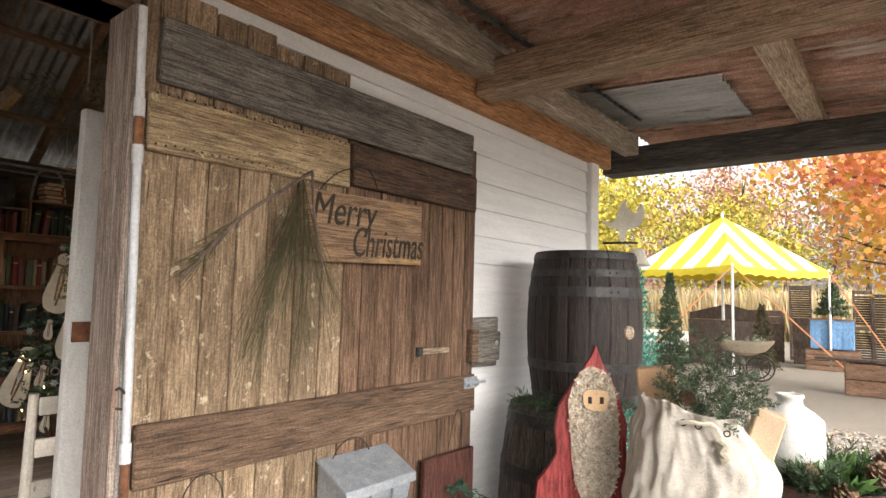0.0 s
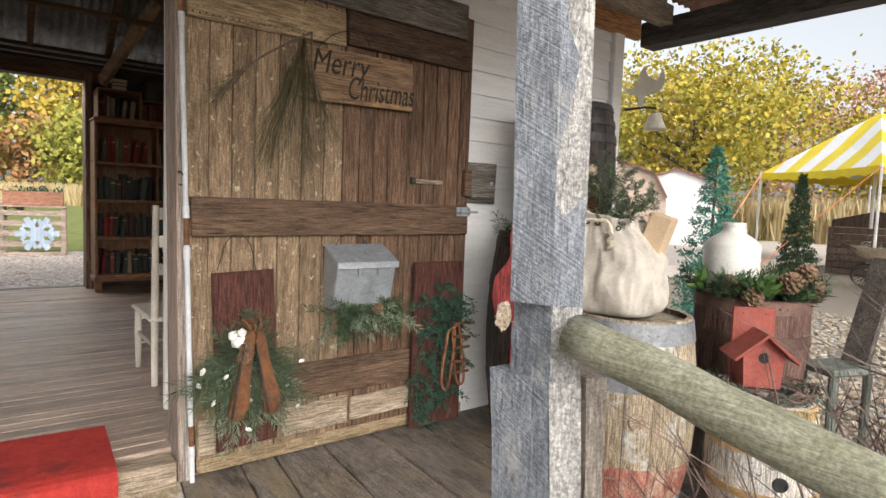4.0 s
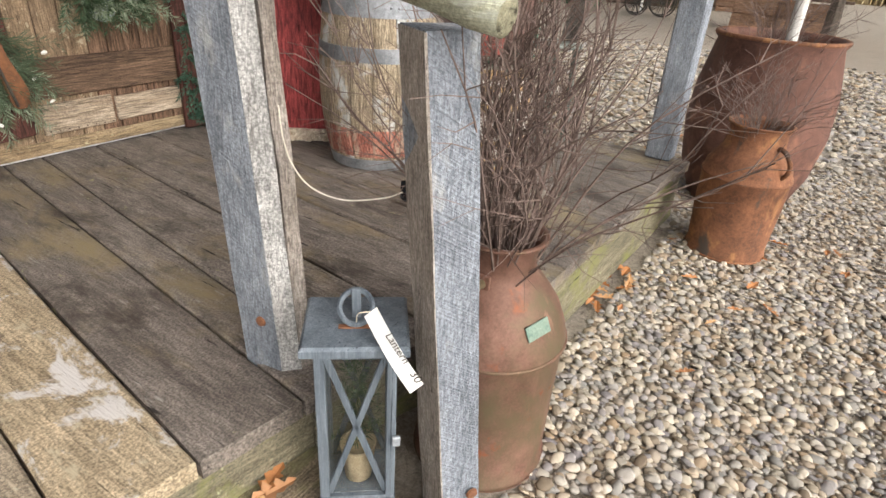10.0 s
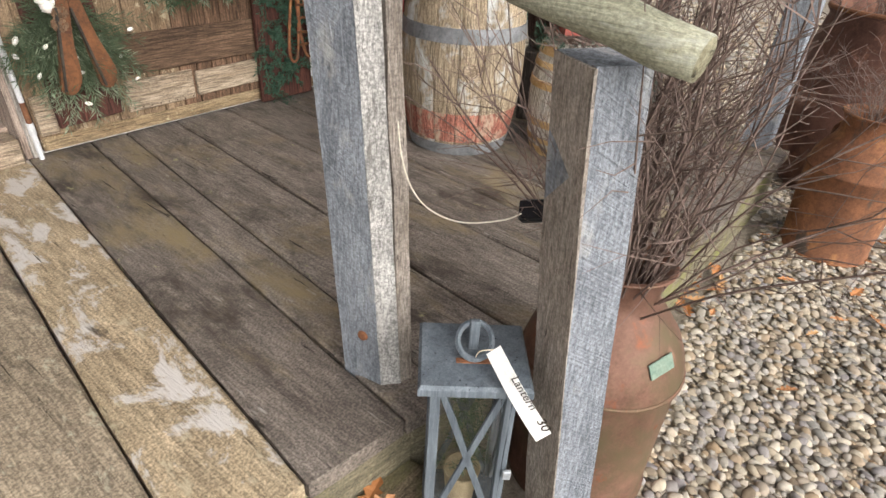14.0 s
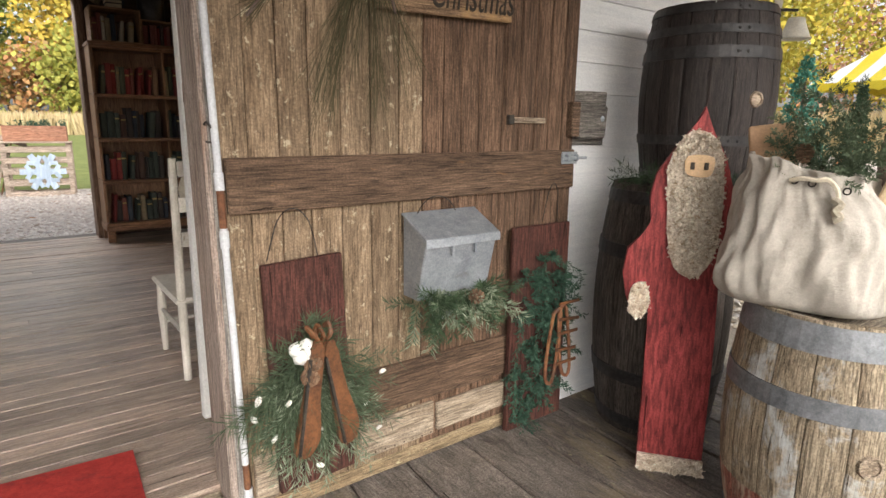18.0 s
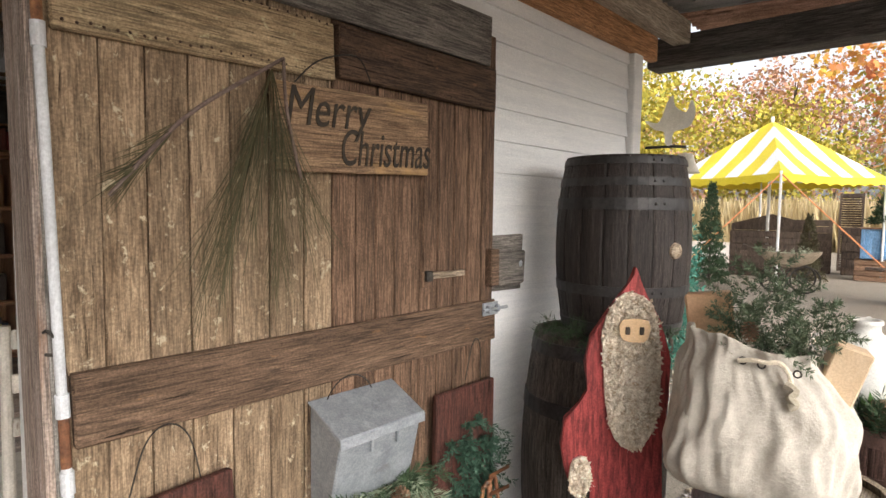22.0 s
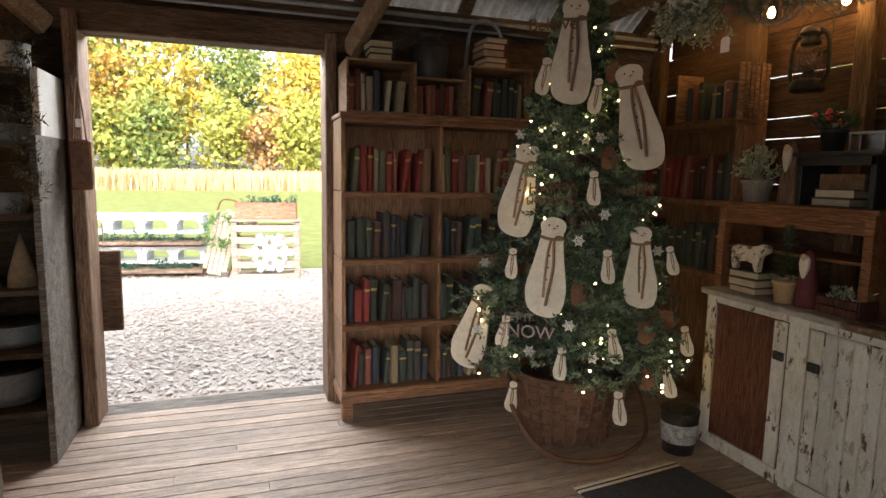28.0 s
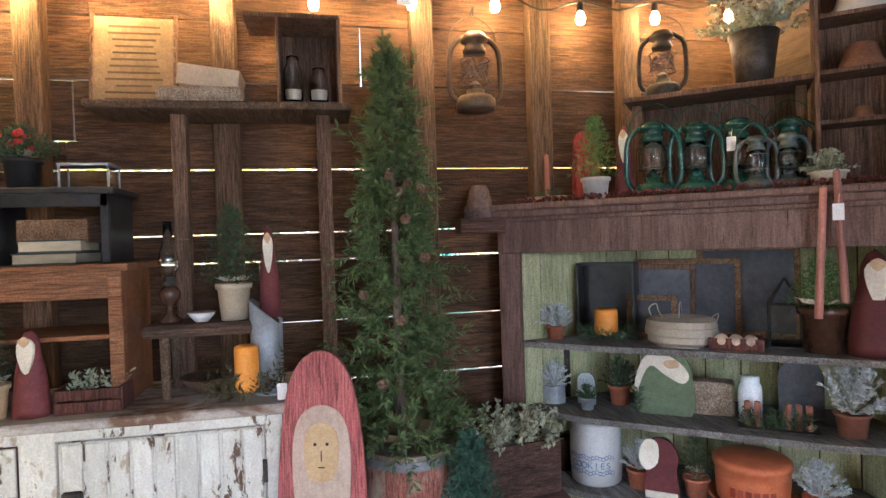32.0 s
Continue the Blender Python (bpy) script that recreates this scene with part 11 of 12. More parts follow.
for k in range(4):
    a, b = corner[k], corner[(k + 1) % 4]
    mid = (a + b) / 2
    for s in range(STR):
        # stripes run down the slope; each ends on the hip above it
        u0, u1 = s / STR, (s + 1) / STR
        bm = bmesh.new()
        lo, hi = [], []
        for u in [u0 + (u1 - u0) * j / 4 for j in range(5)]:
            f = 1 - abs(2 * u - 1)
            foot = a.lerp(b, u)
            ridge = a.lerp(apex, 2 * u) if u < 0.5 else b.lerp(apex, 2 - 2 * u)
            lo.append(bm.verts.new(foot - Vector((0, 0, 0.05 * math.sin(math.pi * u)))))
            m1 = foot.lerp(ridge, 0.5) - Vector((0, 0, 0.10 * f))
            hi.append((bm.verts.new(m1), bm.verts.new(ridge + Vector((0, 0, 0.0)))))
        for j in range(4):
            bm.faces.new((lo[j], lo[j + 1], hi[j + 1][0], hi[j][0]))
            bm.faces.new((hi[j][0], hi[j + 1][0], hi[j + 1][1], hi[j][1]))
        part("canopy_stripe", bm, TENT_Y if s % 2 == 0 else TENT_W, tent)
    # valance with scallops
    bm = bmesh.new()
    n = 72
    top = [bm.verts.new(a.lerp(b, i / n) * 1.003 - Vector((0, 0, 0.05 * math.sin(math.pi * i / n)))) for i in range(n + 1)]
    bot = [bm.verts.new(v.co - Vector((0, 0, VAL - 0.05 * abs(math.sin(math.pi * (i % 8) / 8))))) for i, v in enumerate(top)]
    for i in range(n):
        bm.faces.new((top[i], top[i + 1], bot[i + 1], bot[i]))
    part("valance", bm, TENT_Y, tent)
    part("pole", tube([a - Vector((0, 0, EAVE)), a + Vector((0, 0, 0.05))], 0.03, 10), POLE_W, tent)
    if k in (0, 1, 3):
        out = a.normalized()
        side = Vector((-a.y, a.x, 0)).normalized()
        for sg in (-1, 1):
            foot = Vector((a.x, a.y, 0)) + Vector((out.x, out.y, 0)) * 1.35 + side * 2.35 * sg
            rope = part("guy_rope", tube([a + Vector((0, 0, -0.02)), foot + Vector((0, 0, 0.1))], 0.017, 6), ORANGE_ROPE, tent)
            part("stake", tube([foot, foot + Vector((0, 0, 0.18))], 0.02, 6), IRON, rope)
part("centre_pole", tube([(0, 0, 0), (0, 0, PEAK + 0.12)], 0.04, 10), POLE_W, tent)

# ---- things in the yard by the tent ----
W_DUSK = wood("dark_weathered_wood", (0.055, 0.038, 0.03), (0.15, 0.11, 0.085), "z", vary=0.2, coord="obj")
W_CRATE = wood("brown_crate_wood", (0.16, 0.09, 0.055), (0.32, 0.20, 0.13), "x", vary=0.2, coord="obj")
W_BLUE = wood("faded_blue_paint", (0.12, 0.28, 0.52), (0.24, 0.42, 0.66), "z", vary=0.05, coord="obj", over=[((0.36, 0.34, 0.32), (9, 9, 4), 0.68, 0.05, 0.8)])
WICKER = surface("tan_wicker", (0.20, 0.15, 0.10), (0.42, 0.35, 0.26), (40, 40, 40), bump=0.6, coord="obj")
TEAL = leafmat("teal_artificial_needles", (0.03, 0.13, 0.10), (0.09, 0.26, 0.19))


def conifer(name, m, h, r, n, mat, seed, label, needle=0.05, skirt=0.1, pot=None):
    """A spruce: trunk and whorls of drooping boughs set with needles."""
    rr = random.Random(seed)
    ob = thing(name, m, label, "tree")
    part("trunk", tube([(0, 0, 0), (0, 0, h * 0.95)], [0.03 * h / 2, 0.008], 7), BARK, ob)
    bm = bmesh.new()
    for i in range(n):
        u = (i + 0.5) / n
        z = skirt + (h - skirt) * u
        reach = r * (1 - u) ** 0.85 * rr.uniform(0.75, 1.1) + 0.03
        a = i * 2.4 + rr.uniform(-0.3, 0.3)
        d = Vector((math.cos(a), math.sin(a), 0))
        tip = Vector((0, 0, z)) + d * reach + Vector((0, 0, reach * rr.uniform(-0.25, 0.25)))
        sprig(bm, Vector((0, 0, z)) + d * reach * 0.12, tip, int(34 * max(0.35, reach / r)), needle, needle * 0.16, rr, 0.5)
        q = d.cross(Vector((0, 0, 1)))
        for sg in (-1, 1):
            s0 = Vector((0, 0, z)).lerp(tip, 0.5)
            sprig(bm, s0, s0 + (d * 0.5 + q * sg * 0.5) * reach * 0.55, int(18 * max(0.4, reach / r)), needle, needle * 0.16, rr, 0.5)
    part("foliage", bm, mat, ob)
    return ob


conifer("spruce_tree", T(6.4, 2.64, -0.325), 2.15, 0.52, 120, TEAL, 61, "teal-green artificial spruce standing on the gravel", 0.06)
conifer("spruce_tree", T(7.3, 2.95, -0.325), 1.5, 0.50, 90, TEAL, 62, "low teal-green artificial spruce on the gravel", 0.06)
conifer("spruce_tree", T(14.7, 4.9, -0.325), 2.4, 0.5, 130, NEEDLE, 63, "narrow dark green spruce by the tent", 0.09)
conifer("spruce_tree", T(17.2, 3.35, -0.325), 1.7, 0.42, 80, NEEDLE_DRY, 64, "small olive spruce beside a bench", 0.08)


def slat_box(name, m, sx, sy, sz, n, mat, label, gable=0.0, group=""):
    """A slatted wooden box on four corner posts."""
    ob = thing(name, m, label, "crate", group)
    for x in (-sx / 2, sx / 2):
        for y in (-sy / 2, sy / 2):
            part("corner_post", box(x - 0.03, x + 0.03, y - 0.03, y + 0.03, 0, sz, 0.005), mat, ob)
    g = sz / n
    for i in range(n):
        for y in (-sy / 2 - 0.035, sy / 2 + 0.035):
            part("slat", box(-sx / 2 - 0.03, sx / 2 + 0.03, y - 0.012, y + 0.012, i * g + 0.012, (i + 1) * g - 0.012, 0.003), mat, ob)
        for x in (-sx / 2 - 0.035, sx / 2 + 0.035):
            part("slat", box(x - 0.012, x + 0.012, -sy / 2, sy / 2, i * g + 0.012, (i + 1) * g - 0.012, 0.003), mat, ob)
    part("bottom", box(-sx / 2, sx / 2, -sy / 2, sy / 2, 0.02, 0.05), mat, ob)
    if gable:
        part("gable_board", outline([(-sx / 2 - 0.05, sz), (sx / 2 + 0.05, sz), (sx / 2 + 0.05, sz + gable * 0.4), (0, sz + gable), (-sx / 2 - 0.05, sz + gable * 0.4)], 0.03, m=T(0, sy / 2, 0)), mat, ob)
    return ob


def facing(x, y, z=-0.325, turn=0.0):
    """A place in the yard, front towards the porch."""
    return T(x, y, z) @ Matrix.Rotation(math.atan2(y - 0.2, x) + math.pi / 2 - math.pi + turn, 4, "Z")


slat_box("slatted_display", facing(18.3, 4.45), 1.9, 0.7, 1.25, 7, W_DUSK, "dark slatted wooden display stand with a gabled back", 0.45)
slat_box("slatted_display", facing(20.4, 4.0), 1.2, 0.6, 1.55, 8, W_DUSK, "tall dark slatted crate behind the display stand")
slat_box("wooden_crate", facing(19.1, 2.0), 1.15, 0.6, 0.55, 4, W_CRATE, "brown wooden crate on the gravel", 0, "yard crates")
blue = thing("blue_box", facing(19.2, 2.02, 0.237), "faded blue panelled box standing on a crate", "box")
part("body", box(-0.5, 0.5, -0.25, 0.25, 0, 0.78, 0.01), W_BLUE, blue)
for k in range(4):
    part("panel_board", box(-0.49 + 0.247 * k, -0.25 + 0.247 * k, -0.262, -0.25, 0.03, 0.75, 0.004), W_BLUE, blue)
part("rim", box(-0.53, 0.53, -0.28, 0.28, 0.781, 0.82, 0.006), W_CRATE, blue)
conifer("spruce_tree", T(19.2, 2.0, 1.05), 0.95, 0.5, 60, NEEDLE, 65, "small green spruce set on the blue box", 0.09)


def shutter(x, y, h, w, turn, label):
    ob = thing("shutter", facing(x, y, -0.325, turn), label, "shutter", "yard shutters")
    for sx in (-w / 2, w / 2):
        part("stile", box(sx - 0.03, sx + 0.03, -0.02, 0.02, 0, h, 0.004), W_DUSK, ob)
    for z in (0.06, h * 0.5, h - 0.06):
        part("rail", box(-w / 2, w / 2, -0.018, 0.018, z - 0.05, z + 0.05, 0.003), W_DUSK, ob)
    for i in range(int(h / 0.07)):
        z = 0.12 + i * 0.07
        if z < h - 0.12 and abs(z - h * 0.5) > 0.07:
            part("louvre", box(-w / 2, w / 2, -0.004, 0.004, -0.03, 0.03, m=T(0, 0, z) @ Matrix.Rotation(radians(35), 4, "X")), W_DUSK, ob)
    return ob


shutter(20.9, 1.42, 2.2, 0.42, 0.15, "tall dark louvred shutter standing among crates")
shutter(20.7, 0.95, 2.1, 0.40, -0.1, "tall dark louvred shutter standing among crates")
shutter(21.5, 3.05, 2.35, 0.55, 0.0, "short dark louvred shutter raised on a plank")
slat_box("wooden_crate", facing(20.4, 2.75), 0.6, 0.5, 1.35, 6, W_DUSK, "tall narrow dark crate beside the blue box", 0, "yard crates")
slat_box("wooden_crate", facing(14.35, 0.95), 0.75, 0.45, 0.62, 2, W_CRATE, "low grey-brown crate beside the gravel drive", 0, "yard crates")
slat_box("wooden_crate", facing(14.3, 0.05), 0.85, 0.45, 0.60, 2, W_CRATE, "low grey-brown crate beside the gravel drive", 0, "yard crates")
part("plank", box(-1.3, 1.3, -0.12, 0.12, 0, 0.05, 0.006), W_DUSK, None)
bpy.data.objects["plank"].name = "leaning_plank"
tagged(bpy.data.objects["leaning_plank"], "dark plank lying across the low crates", "plank").matrix_basis = facing(14.6, 0.6, 0.30)

# wicker pram
pram = thing("wicker_pram", facing(14.9, 3.3, -0.325, 0.15), "old wicker pram with spoked wheels and white flowers", "pram")
rows = []
bm = bmesh.new()
for z, sx, sy in ((0.55, 0.28, 0.14), (0.62, 0.45, 0.20), (0.80, 0.55, 0.25), (0.86, 0.56, 0.26), (0.80, 0.50, 0.21), (0.66, 0.40, 0.15)):
    rows.append([bm.verts.new((sx * math.cos(t) + (0.06 * math.cos(t) if z > 0.7 else 0), sy * math.sin(t), z + 0.05 * math.cos(t) ** 2)) for t in [2 * math.pi * k / 24 for k in range(24)]])
for a, b in zip(rows, rows[1:]):
    for k in range(24):
        bm.faces.new((a[k], a[(k + 1) % 24], b[(k + 1) % 24], b[k]))
bm.faces.new(rows[0][::-1])
bm.faces.new(rows[-1])
part("basket", bm, WICKER, pram)
part("handle", tube(smooth_line([(-0.5, -0.15, 0.82), (-0.85, -0.15, 1.0), (-0.9, 0.0, 1.02), (-0.85, 0.15, 1.0), (-0.5, 0.15, 0.82)], 4), 0.015, 6), W_DUSK, pram)
for wx, wr in ((0.28, 0.30), (-0.30, 0.26)):
    part("axle", tube([(wx, -0.24, wr), (wx, 0.24, wr)], 0.012, 6), IRON, pram)
    part("spring", tube(smooth_line([(wx, -0.16, wr), (wx * 0.4, -0.16, 0.46), (wx * 0.8, -0.16, 0.58)], 4), 0.012, 6), IRON, pram)
    for sy in (-0.23, 0.23):
        wm = T(wx, sy, wr) @ Matrix.Rotation(radians(90), 4, "X")
        wheel = part("wheel", ring(wr - 0.018, 0.018, 0, 28, m=wm), IRON, pram)
        for k in range(10):
            a = 2 * math.pi * k / 10
            part("spoke", tube([wm @ Vector((0, 0, 0)), wm @ Vector((math.cos(a) * (wr - 0.02), math.sin(a) * (wr - 0.02), 0))], 0.008, 5), IRON, wheel)
rr = random.Random(4)
bm = bmesh.new()
for k in range(60):
    p = Vector((rr.uniform(-0.45, 0.45), rr.uniform(-0.17, 0.17), 0.72))
    sprig(bm, p, p + Vector((rr.uniform(-0.08, 0.08), rr.uniform(-0.08, 0.08), rr.uniform(0.12, 0.3))), 14, 0.05, 0.012, rr, 0.6)
part("greenery", bm, SAGE, pram)

# sheds behind the spruces
SHED_TAN = surface("tan_shed_board", (0.46, 0.36, 0.29), (0.58, 0.47, 0.39), (1.5, 1.5, 9), bump=0.2, vary=0.05)
SHED_ROOF = surface("red_brown_shingle", (0.16, 0.075, 0.06), (0.30, 0.16, 0.13), (8, 8, 8), bump=0.4, vary=0.05)


def shed(m, w, d, hw, hr, wall, trim, label):
    """A small shed with a gambrel roof, gable end to the porch."""
    ob = thing("garden_shed", m, label, "shed", "garden sheds")
    prof = [(-w / 2, hw), (-w * 0.36, hw + (hr - hw) * 0.68), (0, hr), (w * 0.36, hw + (hr - hw) * 0.68), (w / 2, hw)]
    part("wall", outline([(-w / 2, 0), (w / 2, 0)] + prof[::-1], d, m=T(0, d, 0)), wall, ob)
    for i, (a, b) in enumerate(zip(prof, prof[1:])):
        bm = bmesh.new()
        n = Vector((-(b[1] - a[1]), 0, b[0] - a[0])).normalized() * 0.05
        vs = [bm.verts.new(p) for p in ((a[0], -0.2, a[1]), (b[0], -0.2, b[1]), (b[0], d + 0.2, b[1]), (a[0], d + 0.2, a[1]))]
        ws = [bm.verts.new(v.co + n) for v in vs]
        for q in ((3, 2, 1, 0),):
            bm.faces.new([vs[k] for k in q])
        bm.faces.new(ws)
        for k in range(4):
            bm.faces.new((vs[k], vs[(k + 1) % 4], ws[(k + 1) % 4], ws[k]))
        part("roof_side", bm, trim, ob)
    for k in range(int(hw / 0.2)):
        part("clapboard", box(-w / 2 - 0.012, w / 2 + 0.012, -0.02, 0.004, 0.2 * k + 0.02, 0.2 * k + 0.19, 0.004), wall, ob)
    return ob


shed(facing(17.6, 11.9), 3.2, 4.0, 1.95, 3.2, SHED_TAN, SHED_ROOF, "small tan shed with a red-brown gambrel roof")
shed(facing(20.5, 11.4, -0.325, 0.1), 2.9, 4.0, 1.9, 3.1, WHITE, SHED_ROOF, "small white shed with a red-brown gambrel roof")

# ---- behind the barn: block bench, sled, pallet planter ----
CONC = surface("painted_concrete_block", (0.52, 0.55, 0.57), (0.70, 0.72, 0.73), (9, 9, 9), rough=0.85, bump=0.35, vary=0.06, stain=0.1)
CONC_TOP = surface("pink_stained_slab", (0.74, 0.72, 0.70), (0.84, 0.82, 0.80), (3, 3, 3), rough=0.85, bump=0.2, vary=0.05, over=[((0.70, 0.48, 0.42), (2, 5, 5), 0.60, 0.08, 0.85)])
W_OLDPLANK = wood("brown_bench_plank", (0.12, 0.075, 0.05), (0.28, 0.20, 0.15), "x", vary=0.15)
W_PALLET = wood("pale_pallet_wood", (0.40, 0.31, 0.24), (0.62, 0.51, 0.42), "x", vary=0.12, coord="obj")
bench = thing("block_bench", T(-0.15, 11.98, -0.06) @ Matrix.Rotation(radians(-8), 4, "Z"), "tiered bench of painted concrete blocks and planks with cut greens", "bench")


def hole_block(w, d, h):
    """A block with one flat-arched hole from front to back."""
    bm = bmesh.new()
    ow, oh = w / 2, h
    inner = [(-0.37 * w, 0.16 * h), (0.37 * w, 0.16 * h), (0.37 * w, 0.55 * h), (0.26 * w, 0.80 * h), (-0.26 * w, 0.80 * h), (-0.37 * w, 0.55 * h)]
    outer = [(-ow, 0), (ow, 0), (ow, 0.6 * oh), (ow, oh), (-ow, oh), (-ow, 0.6 * oh)]
    L = [[bm.verts.new((x, y, z)) for x, z in q] for y in (0, d) for q in (outer, inner)]
    of, nf, ob_, nb = L
    for k in range(6):
        j = (k + 1) % 6
        bm.faces.new((of[k], of[j], nf[j], nf[k]))
        bm.faces.new((ob_[j], ob_[k], nb[k], nb[j]))
        bm.faces.new((of[j], of[k], ob_[k], ob_[j]))
        bm.faces.new((nf[k], nf[j], nb[j], nb[k]))
    return bm


BLOCK = mesh_of("concrete_block", hole_block(0.425, 0.40, 0.25), CONC)
for i in range(7):
    for z in (0.18, 0.62):
        part("concrete_block", BLOCK, None, bench, m=T(-0.215 - 0.43 * i, random.uniform(-0.006, 0.006), z))
    part("slab", box(-0.428 - 0.43 * i, -0.004 - 0.43 * i, -0.02, 0.42, 0.871, 0.90, 0.004), CONC_TOP, bench)
for z, d in ((0.10, -0.26), (0.50, -0.20)):
    part("plank", box(-3.05, 0.02, d, 0.1, z - 0.025, z + 0.025, 0.006), W_OLDPLANK, bench)
    part("plank", box(-3.05, 0.02, 0.11, 0.42, z - 0.025, z + 0.025, 0.006), W_OLDPLANK, bench)
for i in range(4):
    for z in (0, 0.43):
        part("foot_block", box(-0.3 - 0.85 * i, -0.1 - 0.85 * i, 0.0, 0.36, z if z == 0 else 0.43, 0.074 if z == 0 else 0.474, 0.006), W_OLDPLANK, bench)
rr = random.Random(8)
for z in (0.13, 0.53):
    for i in range(9):
        bm = bmesh.new()
        for k in range(9):
            p = Vector((-0.05 - 0.32 * i - rr.uniform(0, 0.3), rr.uniform(-0.16, -0.04), z))
            sprig(bm, p, p + Vector((rr.uniform(-0.22, 0.22), rr.uniform(-0.08, 0.02), rr.uniform(0.02, 0.13))), 22, 0.05, 0.008, rr, 0.6)
        part("green_bough", bm, NEEDLE_BLUE, bench)

sled = thing("old_sled", T(-0.02, 11.66, -0.06) @ Matrix.Rotation(radians(-14), 4, "Z") @ Matrix.Rotation(radians(-14), 4, "X") @ Matrix.Rotation(radians(11), 4, "Y"), "old wooden sled with a green wreath leaning against the bench", "sled")
for k in range(5):
    x = -0.14 + 0.07 * k
    part("slat", box(x - 0.032, x + 0.032, -0.05, -0.03, 0.12 - 0.06 * (k in (1, 2, 3)) , 0.98, 0.008), W_PALLET, sled)
for sx in (-0.19, 0.19):
    part("runner", tube(smooth_line([(sx, 0.05, 0.0), (sx, 0.06, 0.5), (sx, 0.05, 1.0), (sx * 0.7, -0.02, 1.14), (0, -0.04, 1.17)], 5), 0.012, 6), RUST, sled)
for z in (0.35, 0.75):
    part("crosspiece", box(-0.19, 0.19, -0.03, 0.05, z, z + 0.05, 0.005), W_CRATE, sled)
part("steering_bar", box(-0.24, 0.24, -0.075, -0.05, 0.93, 1.0, 0.008, m=Matrix.Rotation(radians(12), 4, "Y")), W_PALLET, sled)
wre = thing("sled_wreath", T(0.10, 11.68, 0.62) @ Matrix.Rotation(radians(-14), 4, "X"), "round green boxwood wreath hung on the sled", "wreath")
bm = bmesh.new()
for k in range(90):
    a = rr.uniform(0, 2 * math.pi)
    p = Vector((math.cos(a) * 0.20, -0.06, math.sin(a) * 0.20))
    sprig(bm, p, p + Vector((rr.uniform(-0.09, 0.09), rr.uniform(-0.08, 0.01), rr.uniform(-0.09, 0.09))), 12, 0.035, 0.010, rr, 0.7)
part("foliage", bm, LEAF, wre)

pallet = thing("pallet_stand", T(0.71, 11.44, -0.06) @ Matrix.Rotation(radians(-8), 4, "Z"), "upright stand of pale pallet wood behind a snowflake", "stand")
for y in (-0.02, 0.26):
    for sx in (-0.43, 0.43):
        part("post", box(sx - 0.04, sx + 0.04, y - 0.02, y + 0.02, 0, 0.84, 0.005), W_PALLET, pallet)
    for z in (0.04, 0.22, 0.40, 0.57, 0.74):
        part("slat", box(-0.46, 0.46, y - 0.042, y - 0.021, z - 0.045, z + 0.045, 0.004, jitter=0.004), W_PALLET, pallet)
part("top_board", box(-0.48, 0.48, -0.08, 0.30, 0.841, 0.865, 0.004), W_PALLET, pallet)
W_REDBOX = wood("red_brown_planter_wood", (0.34, 0.15, 0.09), (0.52, 0.27, 0.18), "x", vary=0.05, coord="obj")
planter_n = thing("planter_box", T(0.73, 11.52, 0.806) @ Matrix.Rotation(radians(-8), 4, "Z"), "red-brown wooden planter box of greens on the pallet stand", "planter")
for y in (-0.12, 0.12):
    part("side_board", box(-0.42, 0.42, y - 0.012, y + 0.012, 0, 0.24, 0.004), W_REDBOX, planter_n)
for sx in (-0.408, 0.408):
    part("end_board", box(sx - 0.012, sx + 0.012, -0.107, 0.107, 0.001, 0.238, 0.004), W_REDBOX, planter_n)
part("soil", box(-0.395, 0.395, -0.107, 0.107, 0.01, 0.19), W_DUSK, planter_n)
bm = bmesh.new()
for k in range(40):
    p = Vector((rr.uniform(-0.38, 0.38), rr.uniform(-0.1, 0.1), 0.19))
    sprig(bm, p, p + Vector((rr.uniform(-0.12, 0.12), rr.uniform(-0.06, 0.06), rr.uniform(0.06, 0.15))), 20, 0.04, 0.008, rr, 0.6)
part("greenery", bm, NEEDLE_BLUE, planter_n)
ICE = surface("pale_blue_snowflake_paint", (0.34, 0.45, 0.58), (0.58, 0.67, 0.78), (24, 24, 3), bump=0.2, coord="obj", vary=0.02)
flake = thing("wooden_snowflake", T(0.76, 11.36, 0.335) @ Matrix.Rotation(radians(-8), 4, "Z"), "large pale blue wooden snowflake hung on the pallet stand", "snowflake")
for k in range(6):
    a = Matrix.Rotation(radians(60 * k + 30), 4, "Y")
    part("arm", box(-0.045, 0.045, -0.022, 0.0, 0.03, 0.31, 0.004, m=a), ICE, flake)
    for sg in (-1, 1):
        part("branch", box(-0.03, 0.03, -0.026, -0.002, 0.0, 0.13, 0.004, m=a @ T(0, 0, 0.15) @ Matrix.Rotation(radians(55 * sg), 4, "Y")), ICE, flake)
part("hub", outline([(0.13 * math.cos(radians(60 * k)), 0.13 * math.sin(radians(60 * k))) for k in range(6)], 0.028), ICE, flake)
hang = thing("hanging_board", T(-0.30, NORTH + 0.16, 0.56), "brown board hung outside beside the doorway", "board")
part("board", box(-0.10, 0.06, 0, 0.03, 0, 0.46, 0.005), W_BRACE, hang)
part("cord", tube([(-0.02, 0.015, 0.46), (-0.02, -0.005, 0.62)], 0.004, 5), ROPE, hang)


